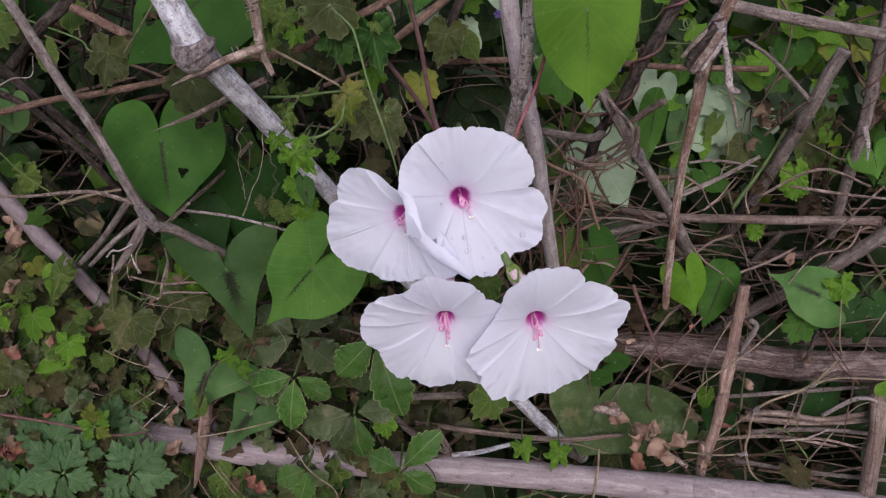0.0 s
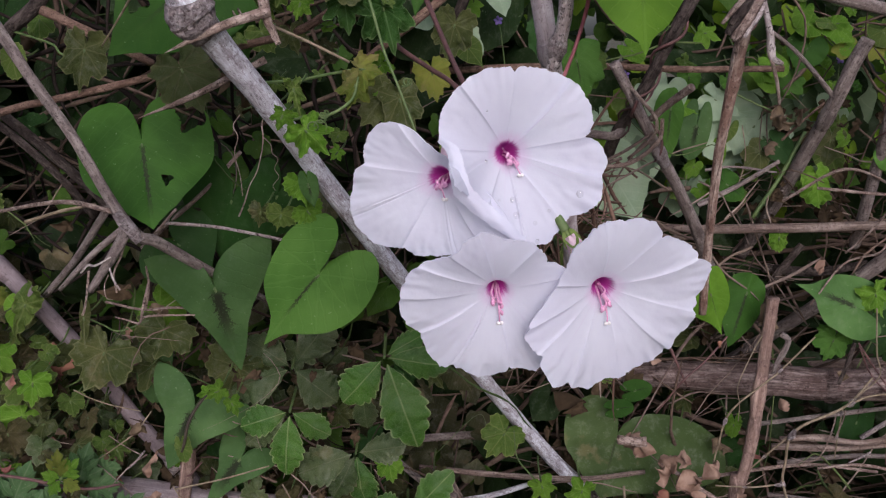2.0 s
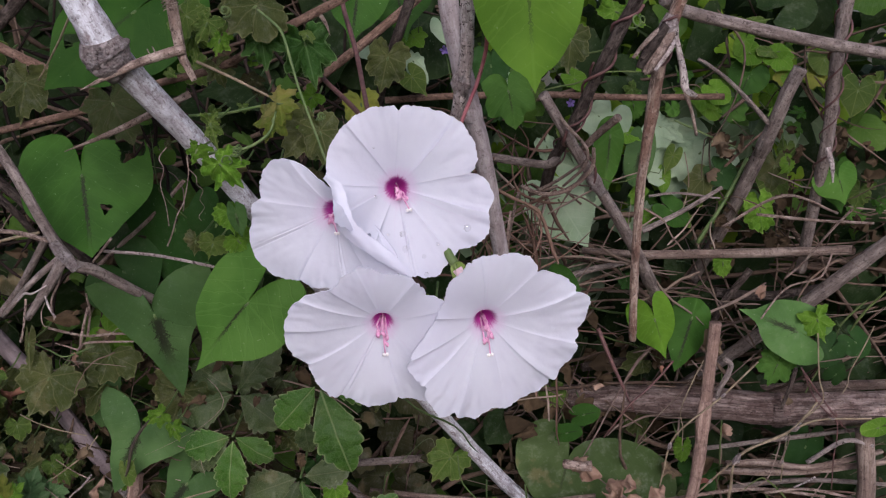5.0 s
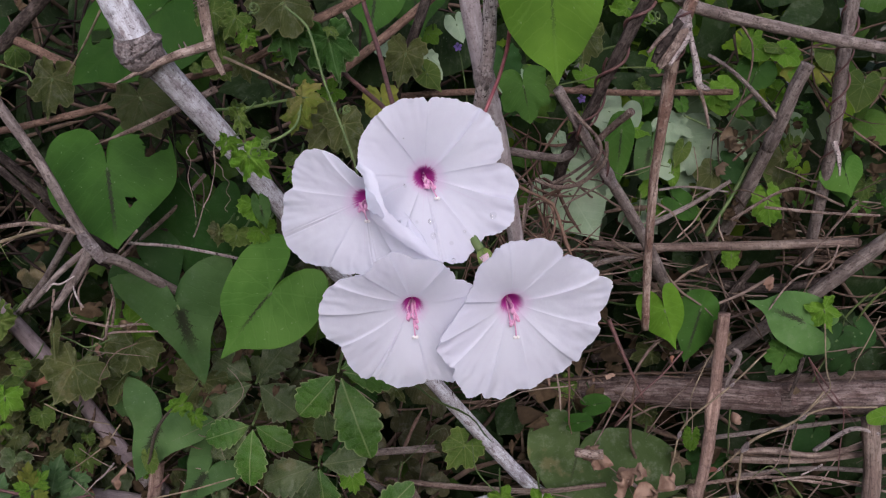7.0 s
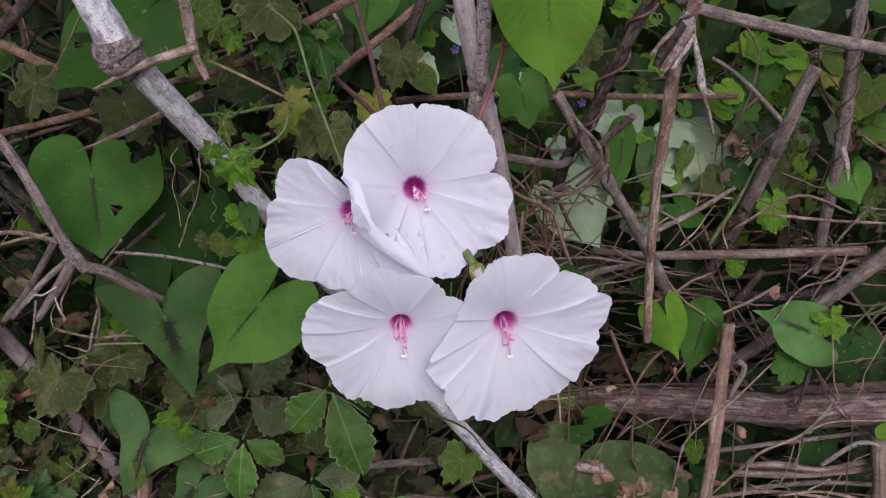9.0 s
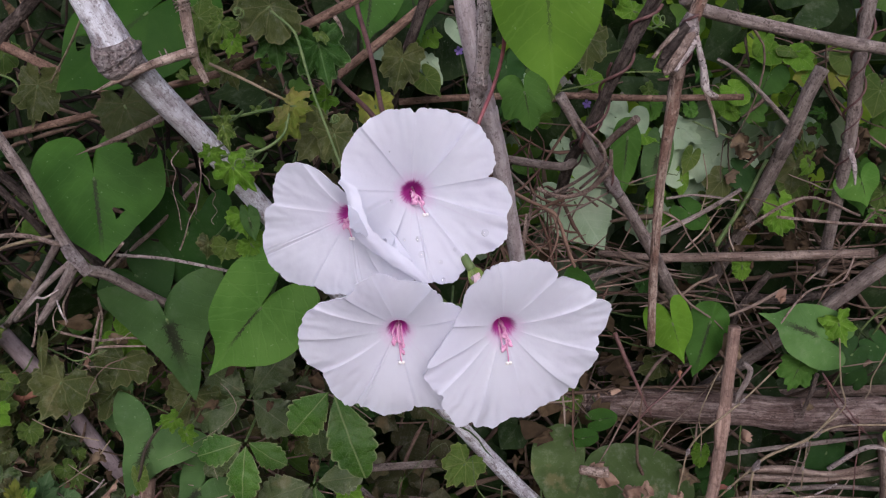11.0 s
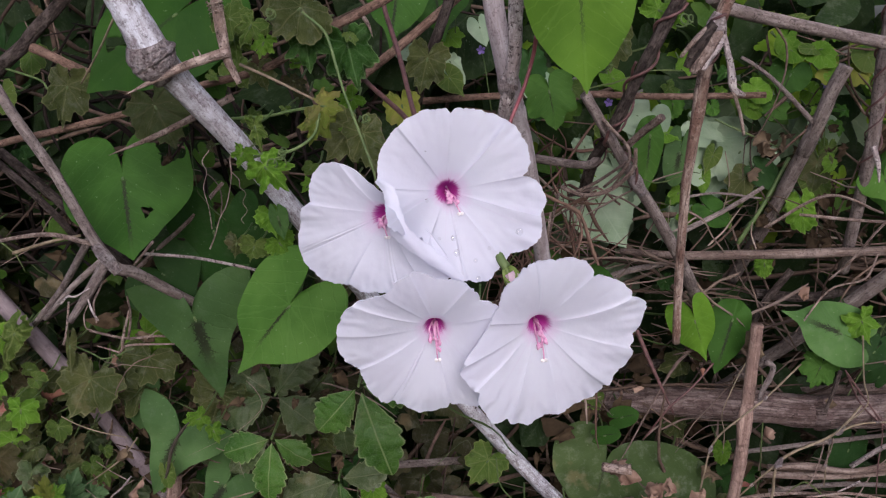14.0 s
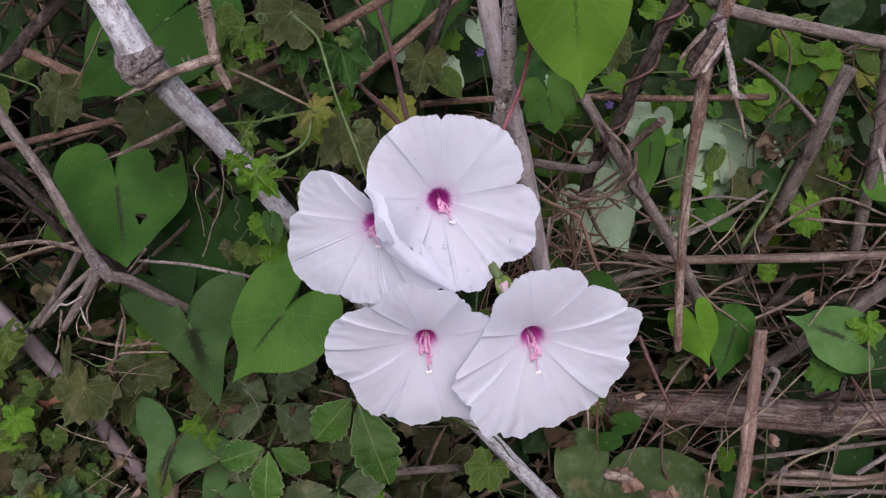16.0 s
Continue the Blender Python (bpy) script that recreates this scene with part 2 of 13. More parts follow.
M = {
    "cane": wood("weathered_grey_cane", (0.590, 0.600, 0.650), (0.345, 0.325, 0.352), (0.085, 0.062, 0.066), (1300, 60), 0.7, relief=0.5, cracks=0.2, tint=(0.190, 0.155, 0.160), mottle=0.85),
    "cane_smooth": wood("smooth_pinkish_cane", (0.46, 0.41, 0.42), (0.30, 0.25, 0.255), (0.10, 0.07, 0.07), (1200, 60), 0.5, relief=0.35, cracks=0.2, mottle=0.3),
    "cane_brown": wood("brown_dead_cane", (0.325, 0.274, 0.252), (0.182, 0.144, 0.132), (0.040, 0.028, 0.024), (1200, 60), 0.7, cracks=0.3),
    "cane_pale": wood("pinkish_split_cane", (0.330, 0.258, 0.220), (0.172, 0.122, 0.102), (0.036, 0.024, 0.019), (1000, 22), 0.55, cracks=0.6),
    "cane_split": wood("dark_split_cane", (0.335, 0.262, 0.242), (0.142, 0.098, 0.088), (0.024, 0.014, 0.012), (1100, 30), 0.6, relief=0.8, cracks=0.6, tint=(0.070, 0.040, 0.034)),
    "cane_mauve": wood("smooth_mauve_cane", (0.336, 0.288, 0.296), (0.224, 0.180, 0.188), (0.080, 0.056, 0.058), (1200, 30), 0.35, relief=0.3, cracks=0.15, mottle=0.3),
    "cane_dusk": wood("smooth_dusky_cane", (0.225, 0.185, 0.195), (0.165, 0.130, 0.136), (0.060, 0.043, 0.046), (1000, 26), 0.3, relief=0.22, cracks=0.1, mottle=0.3),
    "bark": wood("dark_bark", (0.150, 0.120, 0.105), (0.062, 0.046, 0.040), (0.014, 0.010, 0.008), (900, 90), relief=0.9, cracks=0.4),
    "twig": wood("tan_twig", (0.38, 0.30, 0.26), (0.195, 0.137, 0.114), (0.045, 0.030, 0.024), (1100, 160), 0.85, cracks=0.3, mottle=0.75),
    "twig_red": wood("reddish_brown_twig", (0.245, 0.160, 0.122), (0.130, 0.080, 0.060), (0.040, 0.023, 0.018), (900, 120), 0.7, cracks=0.4),
    "split": wood("fresh_split_wood", (0.46, 0.325, 0.270), (0.275, 0.180, 0.148), (0.08, 0.046, 0.040), (1600, 16), cracks=0.5),
    "mottled": wood("mottled_pale_stem", (0.500, 0.445, 0.430), (0.290, 0.235, 0.226), (0.050, 0.034, 0.032), (900, 110), 1.0, cracks=0.3, pits=(760, 0.55)),
    "peeling": wood("stick_with_peeling_bark", (0.380, 0.300, 0.252), (0.140, 0.082, 0.063), (0.026, 0.014, 0.011), (420, 36), 0.6, cracks=0.6),
    "knot": wood("brown_node_bark", (0.500, 0.440, 0.440), (0.330, 0.270, 0.262), (0.115, 0.076, 0.070), (700, 420), 0.8, relief=1.0, cracks=0.4),
    "heart": foliage("heart_leaf_green", (0.020, 0.059, 0.008), (0.037, 0.096, 0.014), (0.048, 0.112, 0.022), blotch=0.9, stain=0.022, stain_end=0.72, veined=0.30, ribs=0.28, fan=0.5),
    "heart_bright": foliage("heart_leaf_bright_green", (0.046, 0.116, 0.017), (0.078, 0.170, 0.030), (0.105, 0.205, 0.044), blotch=0.95, translucent=0.26, veined=0.34, ribs=0.55, fan=0.6),
    "heart_dark": foliage("heart_leaf_dark_green", (0.043, 0.090, 0.028), (0.069, 0.131, 0.041), (0.070, 0.123, 0.038), blotch=0.9, stain=0.062, ragged=1.8, dust=0.06, veined=0.24, ribs=0.28),
    # darker copy of the heart leaf green, with the shade painted in
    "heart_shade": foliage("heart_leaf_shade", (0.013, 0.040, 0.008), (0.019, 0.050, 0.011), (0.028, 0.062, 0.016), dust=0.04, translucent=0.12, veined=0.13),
    "heart_dusty": foliage("heart_leaf_dusty", (0.036, 0.060, 0.018), (0.060, 0.092, 0.030), (0.070, 0.098, 0.038), blotch=0.6, dust=0.20, brown=0.35, veined=0.24, ribs=0.28),
    "heart_deep": foliage("heart_leaf_deep_green", (0.015, 0.050, 0.005), (0.027, 0.076, 0.009), (0.033, 0.080, 0.012), blotch=0.6, veined=0.24, ribs=0.28, fan=0.6),
    "heart_lime": foliage("heart_leaf_lime_green", (0.073, 0.163, 0.012), (0.123, 0.252, 0.022), (0.160, 0.300, 0.045), blotch=0.6, stain=0.014, ragged=3.4, stain_end=0.5, translucent=0.35, veined=0.34, ribs=0.28, fan=0.6),
    "heart_grey": foliage("heart_leaf_greyish", (0.047, 0.108, 0.026), (0.080, 0.160, 0.044), (0.085, 0.150, 0.055), blotch=0.95, stain=0.04, dust=0.10, veined=0.24, ribs=0.28, fan=0.6),
    "ivy": foliage("lobed_leaf_green", (0.042, 0.080, 0.013), (0.072, 0.108, 0.020), (0.180, 0.205, 0.070), pin=5, margin=0.7, net_relief=0.4, ribs=0.9, lateral_tint=0.4, dust=0.06, fan=0.9, midrib=0.030),
    "ivy_deep": foliage("lobed_leaf_deep_green", (0.014, 0.046, 0.007), (0.027, 0.072, 0.012), (0.120, 0.185, 0.070), pin=5, margin=0.85, net_relief=0.4, ribs=0.9, lateral_tint=0.15, dust=0.05, fan=0.6, midrib=0.026),
    "ivy_dark": foliage("lobed_leaf_dark", (0.031, 0.043, 0.011), (0.062, 0.069, 0.021), (0.148, 0.150, 0.068), dust=0.18, pin=5, margin=0.6, brown=0.25, net_relief=0.4, ribs=0.9, lateral_tint=0.35, fan=0.9, midrib=0.030),
    "ivy_fresh": foliage("lobed_leaf_fresh", (0.068, 0.160, 0.011), (0.108, 0.212, 0.020), (0.200, 0.291, 0.070), translucent=0.3, pin=5, margin=0.45, net_relief=0.4, ribs=0.8, fan=0.9, midrib=0.030),
    "ivy_yellow": foliage("lobed_leaf_yellowing", (0.095, 0.135, 0.020), (0.200, 0.200, 0.036), (0.170, 0.150, 0.040), brown=0.5, translucent=0.28, pin=5, margin=0.6, net_relief=0.4, ribs=0.8, fan=0.9, midrib=0.030),
    "ivy_brown": foliage("lobed_leaf_browned", (0.034, 0.036, 0.012), (0.062, 0.050, 0.022), (0.120, 0.100, 0.055), brown=0.4, dust=0.10, pin=5, margin=0.5, net_relief=0.4, ribs=0.8, lateral_tint=0.4, fan=0.9, midrib=0.030),
    "withered_green": foliage("lobed_leaf_withering", (0.028, 0.040, 0.012), (0.046, 0.052, 0.020), (0.085, 0.075, 0.038), brown=0.35, dust=0.08, pin=5, margin=0.5, net_relief=0.4, ribs=0.8, fan=0.9, midrib=0.030),
    "creeper": foliage("creeper_leaflet_green", (0.024, 0.078, 0.007), (0.044, 0.110, 0.012), (0.200, 0.245, 0.105), pin=7, veined=0.60, margin=0.8, net_relief=0.4, ribs=0.7, lateral_tint=0.10, brown=0.12, dust=0.08, rim_from=0.88, rough=0.46, spec=0.28, midrib=0.015),
    "creeper_dull": foliage("creeper_leaflet_dull", (0.031, 0.055, 0.014), (0.063, 0.081, 0.030), (0.150, 0.160, 0.090), dust=0.22, brown=0.28, pin=7, veined=0.42, margin=0.6, net_relief=0.4, ribs=0.7, lateral_tint=0.12, rim_from=0.88, rough=0.46, spec=0.28, midrib=0.014),
    "fern": foliage("cut_leaflet_bluish", (0.038, 0.084, 0.029), (0.060, 0.110, 0.042), (0.130, 0.175, 0.095), dust=0.12, pin=8, margin=0.35, lateral_tint=0.3),
    "dry_leaf": plain("crumpled_dry_leaf", (0.165, 0.096, 0.066), (0.285, 0.188, 0.138), 130, 0.8, 0.5, 0.12),
    "red_leaf": plain("russet_leaf", (0.16, 0.055, 0.045), (0.26, 0.12, 0.075), 120, 0.7, 0.4, 0.15),
    "withered": plain("withered_brown_leaf", (0.075, 0.050, 0.030), (0.150, 0.105, 0.062), 160, 0.8, 0.5, 0.1),
    "petal": petal_material(),
    "stamen": plain("pink_filament", (0.62, 0.26, 0.46), (0.74, 0.42, 0.58), 700, 0.5, 0.1, 0.15),
    "stigma": plain("white_stigma", (0.82, 0.78, 0.78), (0.86, 0.83, 0.82), 1500, 0.5, 0.3, 0.1),
    "sepal": plain("green_sepal", (0.11, 0.17, 0.03), (0.19, 0.26, 0.06), 160, 0.5, 0.2, 0.15),
    "stem_green": plain("green_stem", (0.055, 0.095, 0.025), (0.10, 0.14, 0.045), 220, 0.55, 0.2),
    "stem_olive": plain("olive_dry_stem", (0.13, 0.098, 0.062), (0.235, 0.185, 0.125), 220, 0.65, 0.3),
    "stem_red": plain("red_stem", (0.17, 0.045, 0.055), (0.25, 0.085, 0.09), 200, 0.5, 0.2),
    "stem_dark": plain("dark_stem", (0.026, 0.020, 0.014), (0.050, 0.040, 0.026), 200, 0.55, 0.3),
    "stem_purple": plain("purple_brown_stem", (0.070, 0.032, 0.031), (0.125, 0.060, 0.055), 200, 0.6, 0.3),
    # dusty leaf green paled further: light shining through it is painted in
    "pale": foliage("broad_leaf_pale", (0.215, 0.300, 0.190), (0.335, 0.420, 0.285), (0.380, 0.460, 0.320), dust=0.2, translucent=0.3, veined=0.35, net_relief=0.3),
    "violet": plain("violet_petal", (0.22, 0.14, 0.50), (0.34, 0.22, 0.62), 300, 0.5, 0.1, 0.3),
    "drop": None,
}


def water():
    n = Nodes("water_drop")
    n.bsdf.inputs["Transmission Weight"].default_value = 1.0
    n.bsdf.inputs["IOR"].default_value = 1.33
    n.bsdf.inputs["Roughness"].default_value = 0.02
    return n.m


M["drop"] = water()


# ---- building blocks ----
def part(name, bm, material, parent=None, label="", smooth=True):
    """Links a bmesh as one mesh object, under its thing when one is given."""
    me = bpy.data.meshes.new(name)
    bm.to_mesh(me)
    bm.free()
    me.materials.append(material)
    if smooth:
        for p in me.polygons:
            p.use_smooth = True
    ob = new(name, me)
    if parent is not None:
        ob.parent = parent
        ob.matrix_parent_inverse = parent.matrix_world.inverted()
    if label:
        ob["label"] = label
    return ob


def empty(name, place):
    ob = new(name)
    ob.empty_display_size = 0.01
    ob.location = place
    bpy.context.view_layer.update()
    return ob


def spline(pts, per=6):
    """Points of a smooth curve through pts."""
    p = [Vector(q) for q in pts]
    p = [2 * p[0] - p[1], *p, 2 * p[-1] - p[-2]]
    out = []
    for k in range(1, len(p) - 2):
        a, b, c, d = p[k - 1 : k + 3]
        for s in range(per):
            t = s / per
            out.append(0.5 * (2 * b + (c - a) * t + (2 * a - 5 * b + 4 * c - d) * t * t + (3 * b - a - 3 * c + d) * t ** 3))
    return [*out, p[-2]]


def tube(bm, pts, radii, sides=10, per=6, rough=0.0, nodes=(), flat=1.0, ribs=0.0, uv=True):
    """Adds a round stem through pts. radii: from start to end; nodes: (share of length, swelling, share of length) rings."""
    if per > 1 and rough and max(radii) > 0.0028:
        span = sum((Vector(b) - Vector(a)).length for a, b in zip(pts, pts[1:])) / (len(pts) - 1)
        per = max(per, min(26, int(span / 0.0035)))
    line = spline(pts, per) if per > 1 else [Vector(q) for q in pts]
    n = len(line)
    run = [0.0]
    for a, b in zip(line, line[1:]):
        run.append(run[-1] + (b - a).length)
    total = run[-1] or 1e-6
    if nodes:
        extra = []
        for share, _, wide in nodes:
            extra += [share + wide * q for q in (-2.2, -1.2, -0.6, 0, 0.6, 1.2, 2.2)]
        marks = sorted({*[r / total for r in run], *[e for e in extra if 0 < e < 1]})
        fine = []
        for m in marks:
            k = min(range(n - 1), key=lambda q: 0 if run[q] <= m * total <= run[q + 1] + 1e-9 else 1)
            f = (m * total - run[k]) / max(run[k + 1] - run[k], 1e-9)
            fine.append(line[k].lerp(line[k + 1], f))
        line, run, n = fine, [m * total for m in marks], len(marks)
    layer = bm.loops.layers.uv.verify()
    side = None
    rings = []
    seed = Vector((line[0].x * 31.7, line[0].y * 17.3, line[0].z * 23.1))
    for k, p in enumerate(line):
        d = (line[min(k + 1, n - 1)] - line[max(k - 1, 0)]).normalized()
        if side is None:
            side = d.orthogonal().normalized()
        side = (side - d * side.dot(d)).normalized()
        other = d.cross(side)
        s = run[k] / total
        f = s * (len(radii) - 1)
        i = min(int(f), len(radii) - 2) if len(radii) > 1 else 0
        r = radii[i] + (radii[min(i + 1, len(radii) - 1)] - radii[i]) * (f - i)
        for share, swell, wide in nodes:
            r *= 1 + swell * math.exp(-(((s - share) / wide) ** 2))
        ring = []
        for j in range(sides):
            a = 2 * math.pi * j / sides
            q = r
            if rough:
                q *= 1 + rough * noise.noise(seed + Vector((math.cos(a) * 1.6, math.sin(a) * 1.6, run[k] * 70)))
                q *= 1 + 0.45 * rough * noise.noise(seed * 2 + Vector((math.cos(a) * 3.4, math.sin(a) * 3.4, run[k] * 260)))
            if ribs:
                q *= 1 + ribs * math.cos(3 * a + 4 * s)
            ring.append(bm.verts.new(p + (side * math.cos(a) + other * math.sin(a) * flat) * q))
        rings.append(ring)
    around = 2 * math.pi * (sum(radii) / len(radii))
    for k in range(n - 1):
        for j in range(sides):
            f = bm.faces.new((rings[k][j], rings[k][(j + 1) % sides], rings[k + 1][(j + 1) % sides], rings[k + 1][j]))
            for loop, (jj, kk) in zip(f.loops, ((j, k), (j + 1, k), (j + 1, k + 1), (j, k + 1))):
                loop[layer].uv = (around * jj / sides + seed.x, run[kk] + seed.z)
    for ring, flip in ((rings[0], True), (rings[-1], False)):
        f = bm.faces.new(ring[::-1] if flip else ring)
        for loop in f.loops:
            loop[layer].uv = (seed.x + loop.vert.co.x, seed.z + loop.vert.co.y)
    return bm


TABLES = {
    "scrap": ((0, 1.0), (14, 0.82), (30, 0.60), (48, 0.52), (70, 0.40), (95, 0.44), (120, 0.38), (145, 0.46), (165, 0.28), (180, 0.1)),
    "heart": ((0, 1.0), (5, 0.92), (14, 0.83), (28, 0.77), (45, 0.745), (68, 0.74), (92, 0.74), (115, 0.735), (135, 0.70), (150, 0.62), (163, 0.46), (173, 0.22), (180, 0.05)),
    "cordate": ((0, 1.0), (4, 0.88), (10, 0.76), (22, 0.70), (40, 0.70), (65, 0.73), (92, 0.76), (115, 0.76), (135, 0.72), (150, 0.62), (163, 0.44), (173, 0.2), (180, 0.05)),
    "drip": ((0, 1.0), (3, 0.93), (7, 0.86), (12, 0.835), (22, 0.82), (40, 0.77), (65, 0.74), (92, 0.76), (115, 0.76), (135, 0.72), (150, 0.62), (163, 0.44), (173, 0.2), (180, 0.05)),
    "hastate": ((0, 1.0), (6, 0.86), (16, 0.67), (30, 0.53), (48, 0.47), (66, 0.50), (85, 0.60), (100, 0.73), (110, 0.84), (116, 0.89), (121, 0.80), (130, 0.62), (142, 0.43), (162, 0.2), (180, 0.06)),
    "ivy": ((0, 1.0), (8, 0.86), (16, 0.79), (22, 0.66), (30, 0.56), (40, 0.68), (47, 0.82), (54, 0.93), (60, 0.82), (68, 0.72), (76, 0.54), (88, 0.56), (100, 0.68), (110, 0.80), (120, 0.70), (135, 0.56), (155, 0.42), (172, 0.2), (180, 0.08)),
    "lobed": ((0, 1.0), (9, 0.90), (18, 0.86), (24, 0.74), (32, 0.72), (44, 0.84), (52, 0.90), (60, 0.82), (72, 0.77), (82, 0.66), (96, 0.74), (110, 0.80), (122, 0.70), (140, 0.60), (160, 0.42), (174, 0.18), (180, 0.08)),
    "ovate": ((0, 1.0), (7, 0.86), (18, 0.72), (40, 0.56), (75, 0.44), (110, 0.38), (140, 0.34), (165, 0.32), (180, 0.31)),
    "round": ((0, 0.95), (30, 0.93), (60, 0.90), (90, 0.88), (120, 0.86), (145, 0.80), (162, 0.62), (173, 0.32), (180, 0.08)),
}


def reach(kind, a):
    """How far the edge of a leaf of this kind lies at the angle a (degrees off the tip)."""
    a = abs(a)
    t = TABLES[kind]
    for (a0, r0), (a1, r1) in zip(t, t[1:]):
        if a <= a1:
            f = (a - a0) / (a1 - a0)
            return r0 + (r1 - r0) * f
    return t[-1][1]


def turn_to(base, tip, facing):
    """The matrix of a leaf: y from base to tip, z towards facing."""
    y = (Vector(tip) - Vector(base)).normalized()
    z = Vector(facing)
    z = (z - y * z.dot(y)).normalized()
    x = y.cross(z)
    m = Matrix((x, y, z)).transposed().to_4x4()
    m.translation = base
    return m


def two_maps(bm):
    """The map of the blade, and one that says how near the margin a place lies."""
    maps = bm.loops.layers.uv
    if maps.get("margin") is None:
        maps.new("UVMap")
        maps.new("margin")
    return maps.get("UVMap"), maps.get("margin")


def blade(bm, kind, m, length, width, fold=0.15, droop=0.10, wave=0.03, teeth=0.0, count=9, segs=56, rings=7, asym=1.0, holes=(), seed=0.0, crinkle=0.0):
    """A leaf blade round its stalk's end, with the pose m. width: against the length's own width for its kind."""
    layer, rim = two_maps(bm)
    s0 = Vector((seed * 3.1 + m.translation.x * 90, seed * 7.7, m.translation.z * 70))

    def put(a, f):
        r = reach(kind, a) * (1 + teeth * math.cos(math.radians(a) * count * 2)) * (1 + 0.035 * noise.noise(s0 + Vector((a / 22, 0, 0))))
        x, y = math.sin(math.radians(a)) * r * f * width * (asym if a > 0 else 1.0), math.cos(math.radians(a)) * r * f
        z = -fold * abs(x) - droop * max(y, 0) ** 2 - 0.6 * droop * max(-y, 0) ** 2 + wave * f * f * math.sin(math.radians(a) * 5 + seed * 5)
        z += 0.05 * f * noise.noise(s0 + Vector((x * 2.2, y * 2.2, 3)))
        if crinkle:
            z += crinkle * f * (noise.noise(s0 + Vector((x * 5.5, y * 5.5, 7))) + 0.6 * noise.noise(s0 + Vector((x * 11, y * 11, 1))))
        return Vector((x, y, z)) * length, (x, y)

    hub = bm.verts.new(m @ Vector((0, 0, 0)))
    grid, uvs, far = [], {hub: (0, 0)}, {hub: 0.0}
    for k in range(1, rings + 1):
        row = []
        for j in range(segs + 1):
            a = -180 + 360 * j / segs
            p, c = put(a, k / rings)
            v = bm.verts.new(m @ p)
            uvs[v] = c
            far[v] = k / rings
            row.append(v)
        grid.append(row)
    faces = []
    for j in range(segs):
        faces.append((hub, grid[0][j + 1], grid[0][j]))
        for k in range(rings - 1):
            faces.append((grid[k][j], grid[k][j + 1], grid[k + 1][j + 1], grid[k + 1][j]))
    bitten = {}
    for v, (x, y) in uvs.items():
        for hx, hy, hr in holes:
            w = math.atan2(y - hy, x - hx)
            edge = hr * (1 + 0.30 * math.sin(3 * w + hx * 40) + 0.14 * math.sin(7 * w))
            d = math.hypot(x - hx, y - hy)
            if d < edge:
                bitten[v] = (hx + math.cos(w) * edge - x, hy + math.sin(w) * edge - y)
    for f in faces:
        if all(v in bitten for v in f):
            continue
        face = bm.faces.new(f)
        for loop in face.loops:
            loop[layer].uv = uvs[loop.vert]
            loop[rim].uv = (far[loop.vert], 0)
    for v, (dx, dy) in bitten.items():
        v.co += m.to_3x3() @ (Vector((dx, dy, 0)) * length)
    loose = [v for v in bm.verts if not v.link_faces]
    for v in loose:
        bm.verts.remove(v)
    return bm


def leaflet(bm, m, length, width, broad=0.6, teeth=0.16, count=6, fold=0.25, droop=0.15, rows=56, cols=5, cut=0.0, seed=0.0):
    """A stalked leaflet along y of m, toothed or deeply cut."""
    layer, rim = two_maps(bm)
    grid, uvs, far = [], {}, {}
    for i in range(rows + 1):
        s = i / rows
        half = math.sin(math.pi * s ** (math.log(0.5) / math.log(broad))) ** 0.8 if 0 < s < 1 else 0.0
        row = []
        for j in range(-cols, cols + 1):
            u = (s * count + 0.21 * (j > 0) + 0.04 * math.sin(17 * s + seed)) % 1.0
            saw = 1 - abs(2 * u ** 1.35 - 1) ** 2.2
            ripe = min(1.0, max(0.0, (s - 0.16) / 0.2))
            h = half * (1 - teeth * (1 - saw) * ripe) * (1 - cut * (0.5 + 0.5 * math.cos(2 * math.pi * s * count + (0.8 if j > 0 else 0))))
            h *= 1 + 0.06 * noise.noise((s * 3 + seed * 5, seed, 1.0 if j > 0 else 4.0))
            h = max(h, 0.02 if 0 < s < 1 else 0.0) * width * 0.5
            x = h * j / cols
            y = s + 0.16 * abs(x) * (1 - s) + (0.02 * saw * abs(j) / cols)
            z = -fold * abs(x) + fold * 0.25 * half - droop * s * s + 0.014 * half * saw * (abs(j) / cols) ** 0.7 + 0.02 * math.sin(6 * s + seed) * j / cols + 0.05 * half * noise.noise((s * 4 + seed * 3, j * 0.5, seed))
            v = bm.verts.new(m @ (Vector((x, y, z)) * length))
            uvs[v] = (x, y)
            far[v] = abs(j) / cols
            row.append(v)
        grid.append(row)
    for i in range(rows):
        for j in range(2 * cols):
            f = bm.faces.new((grid[i][j], grid[i][j + 1], grid[i + 1][j + 1], grid[i + 1][j]))
            for loop in f.loops:
                loop[layer].uv = uvs[loop.vert]
                loop[rim].uv = (far[loop.vert], 0)
    bmesh.ops.remove_doubles(bm, verts=bm.verts, dist=1e-6)
    return bm


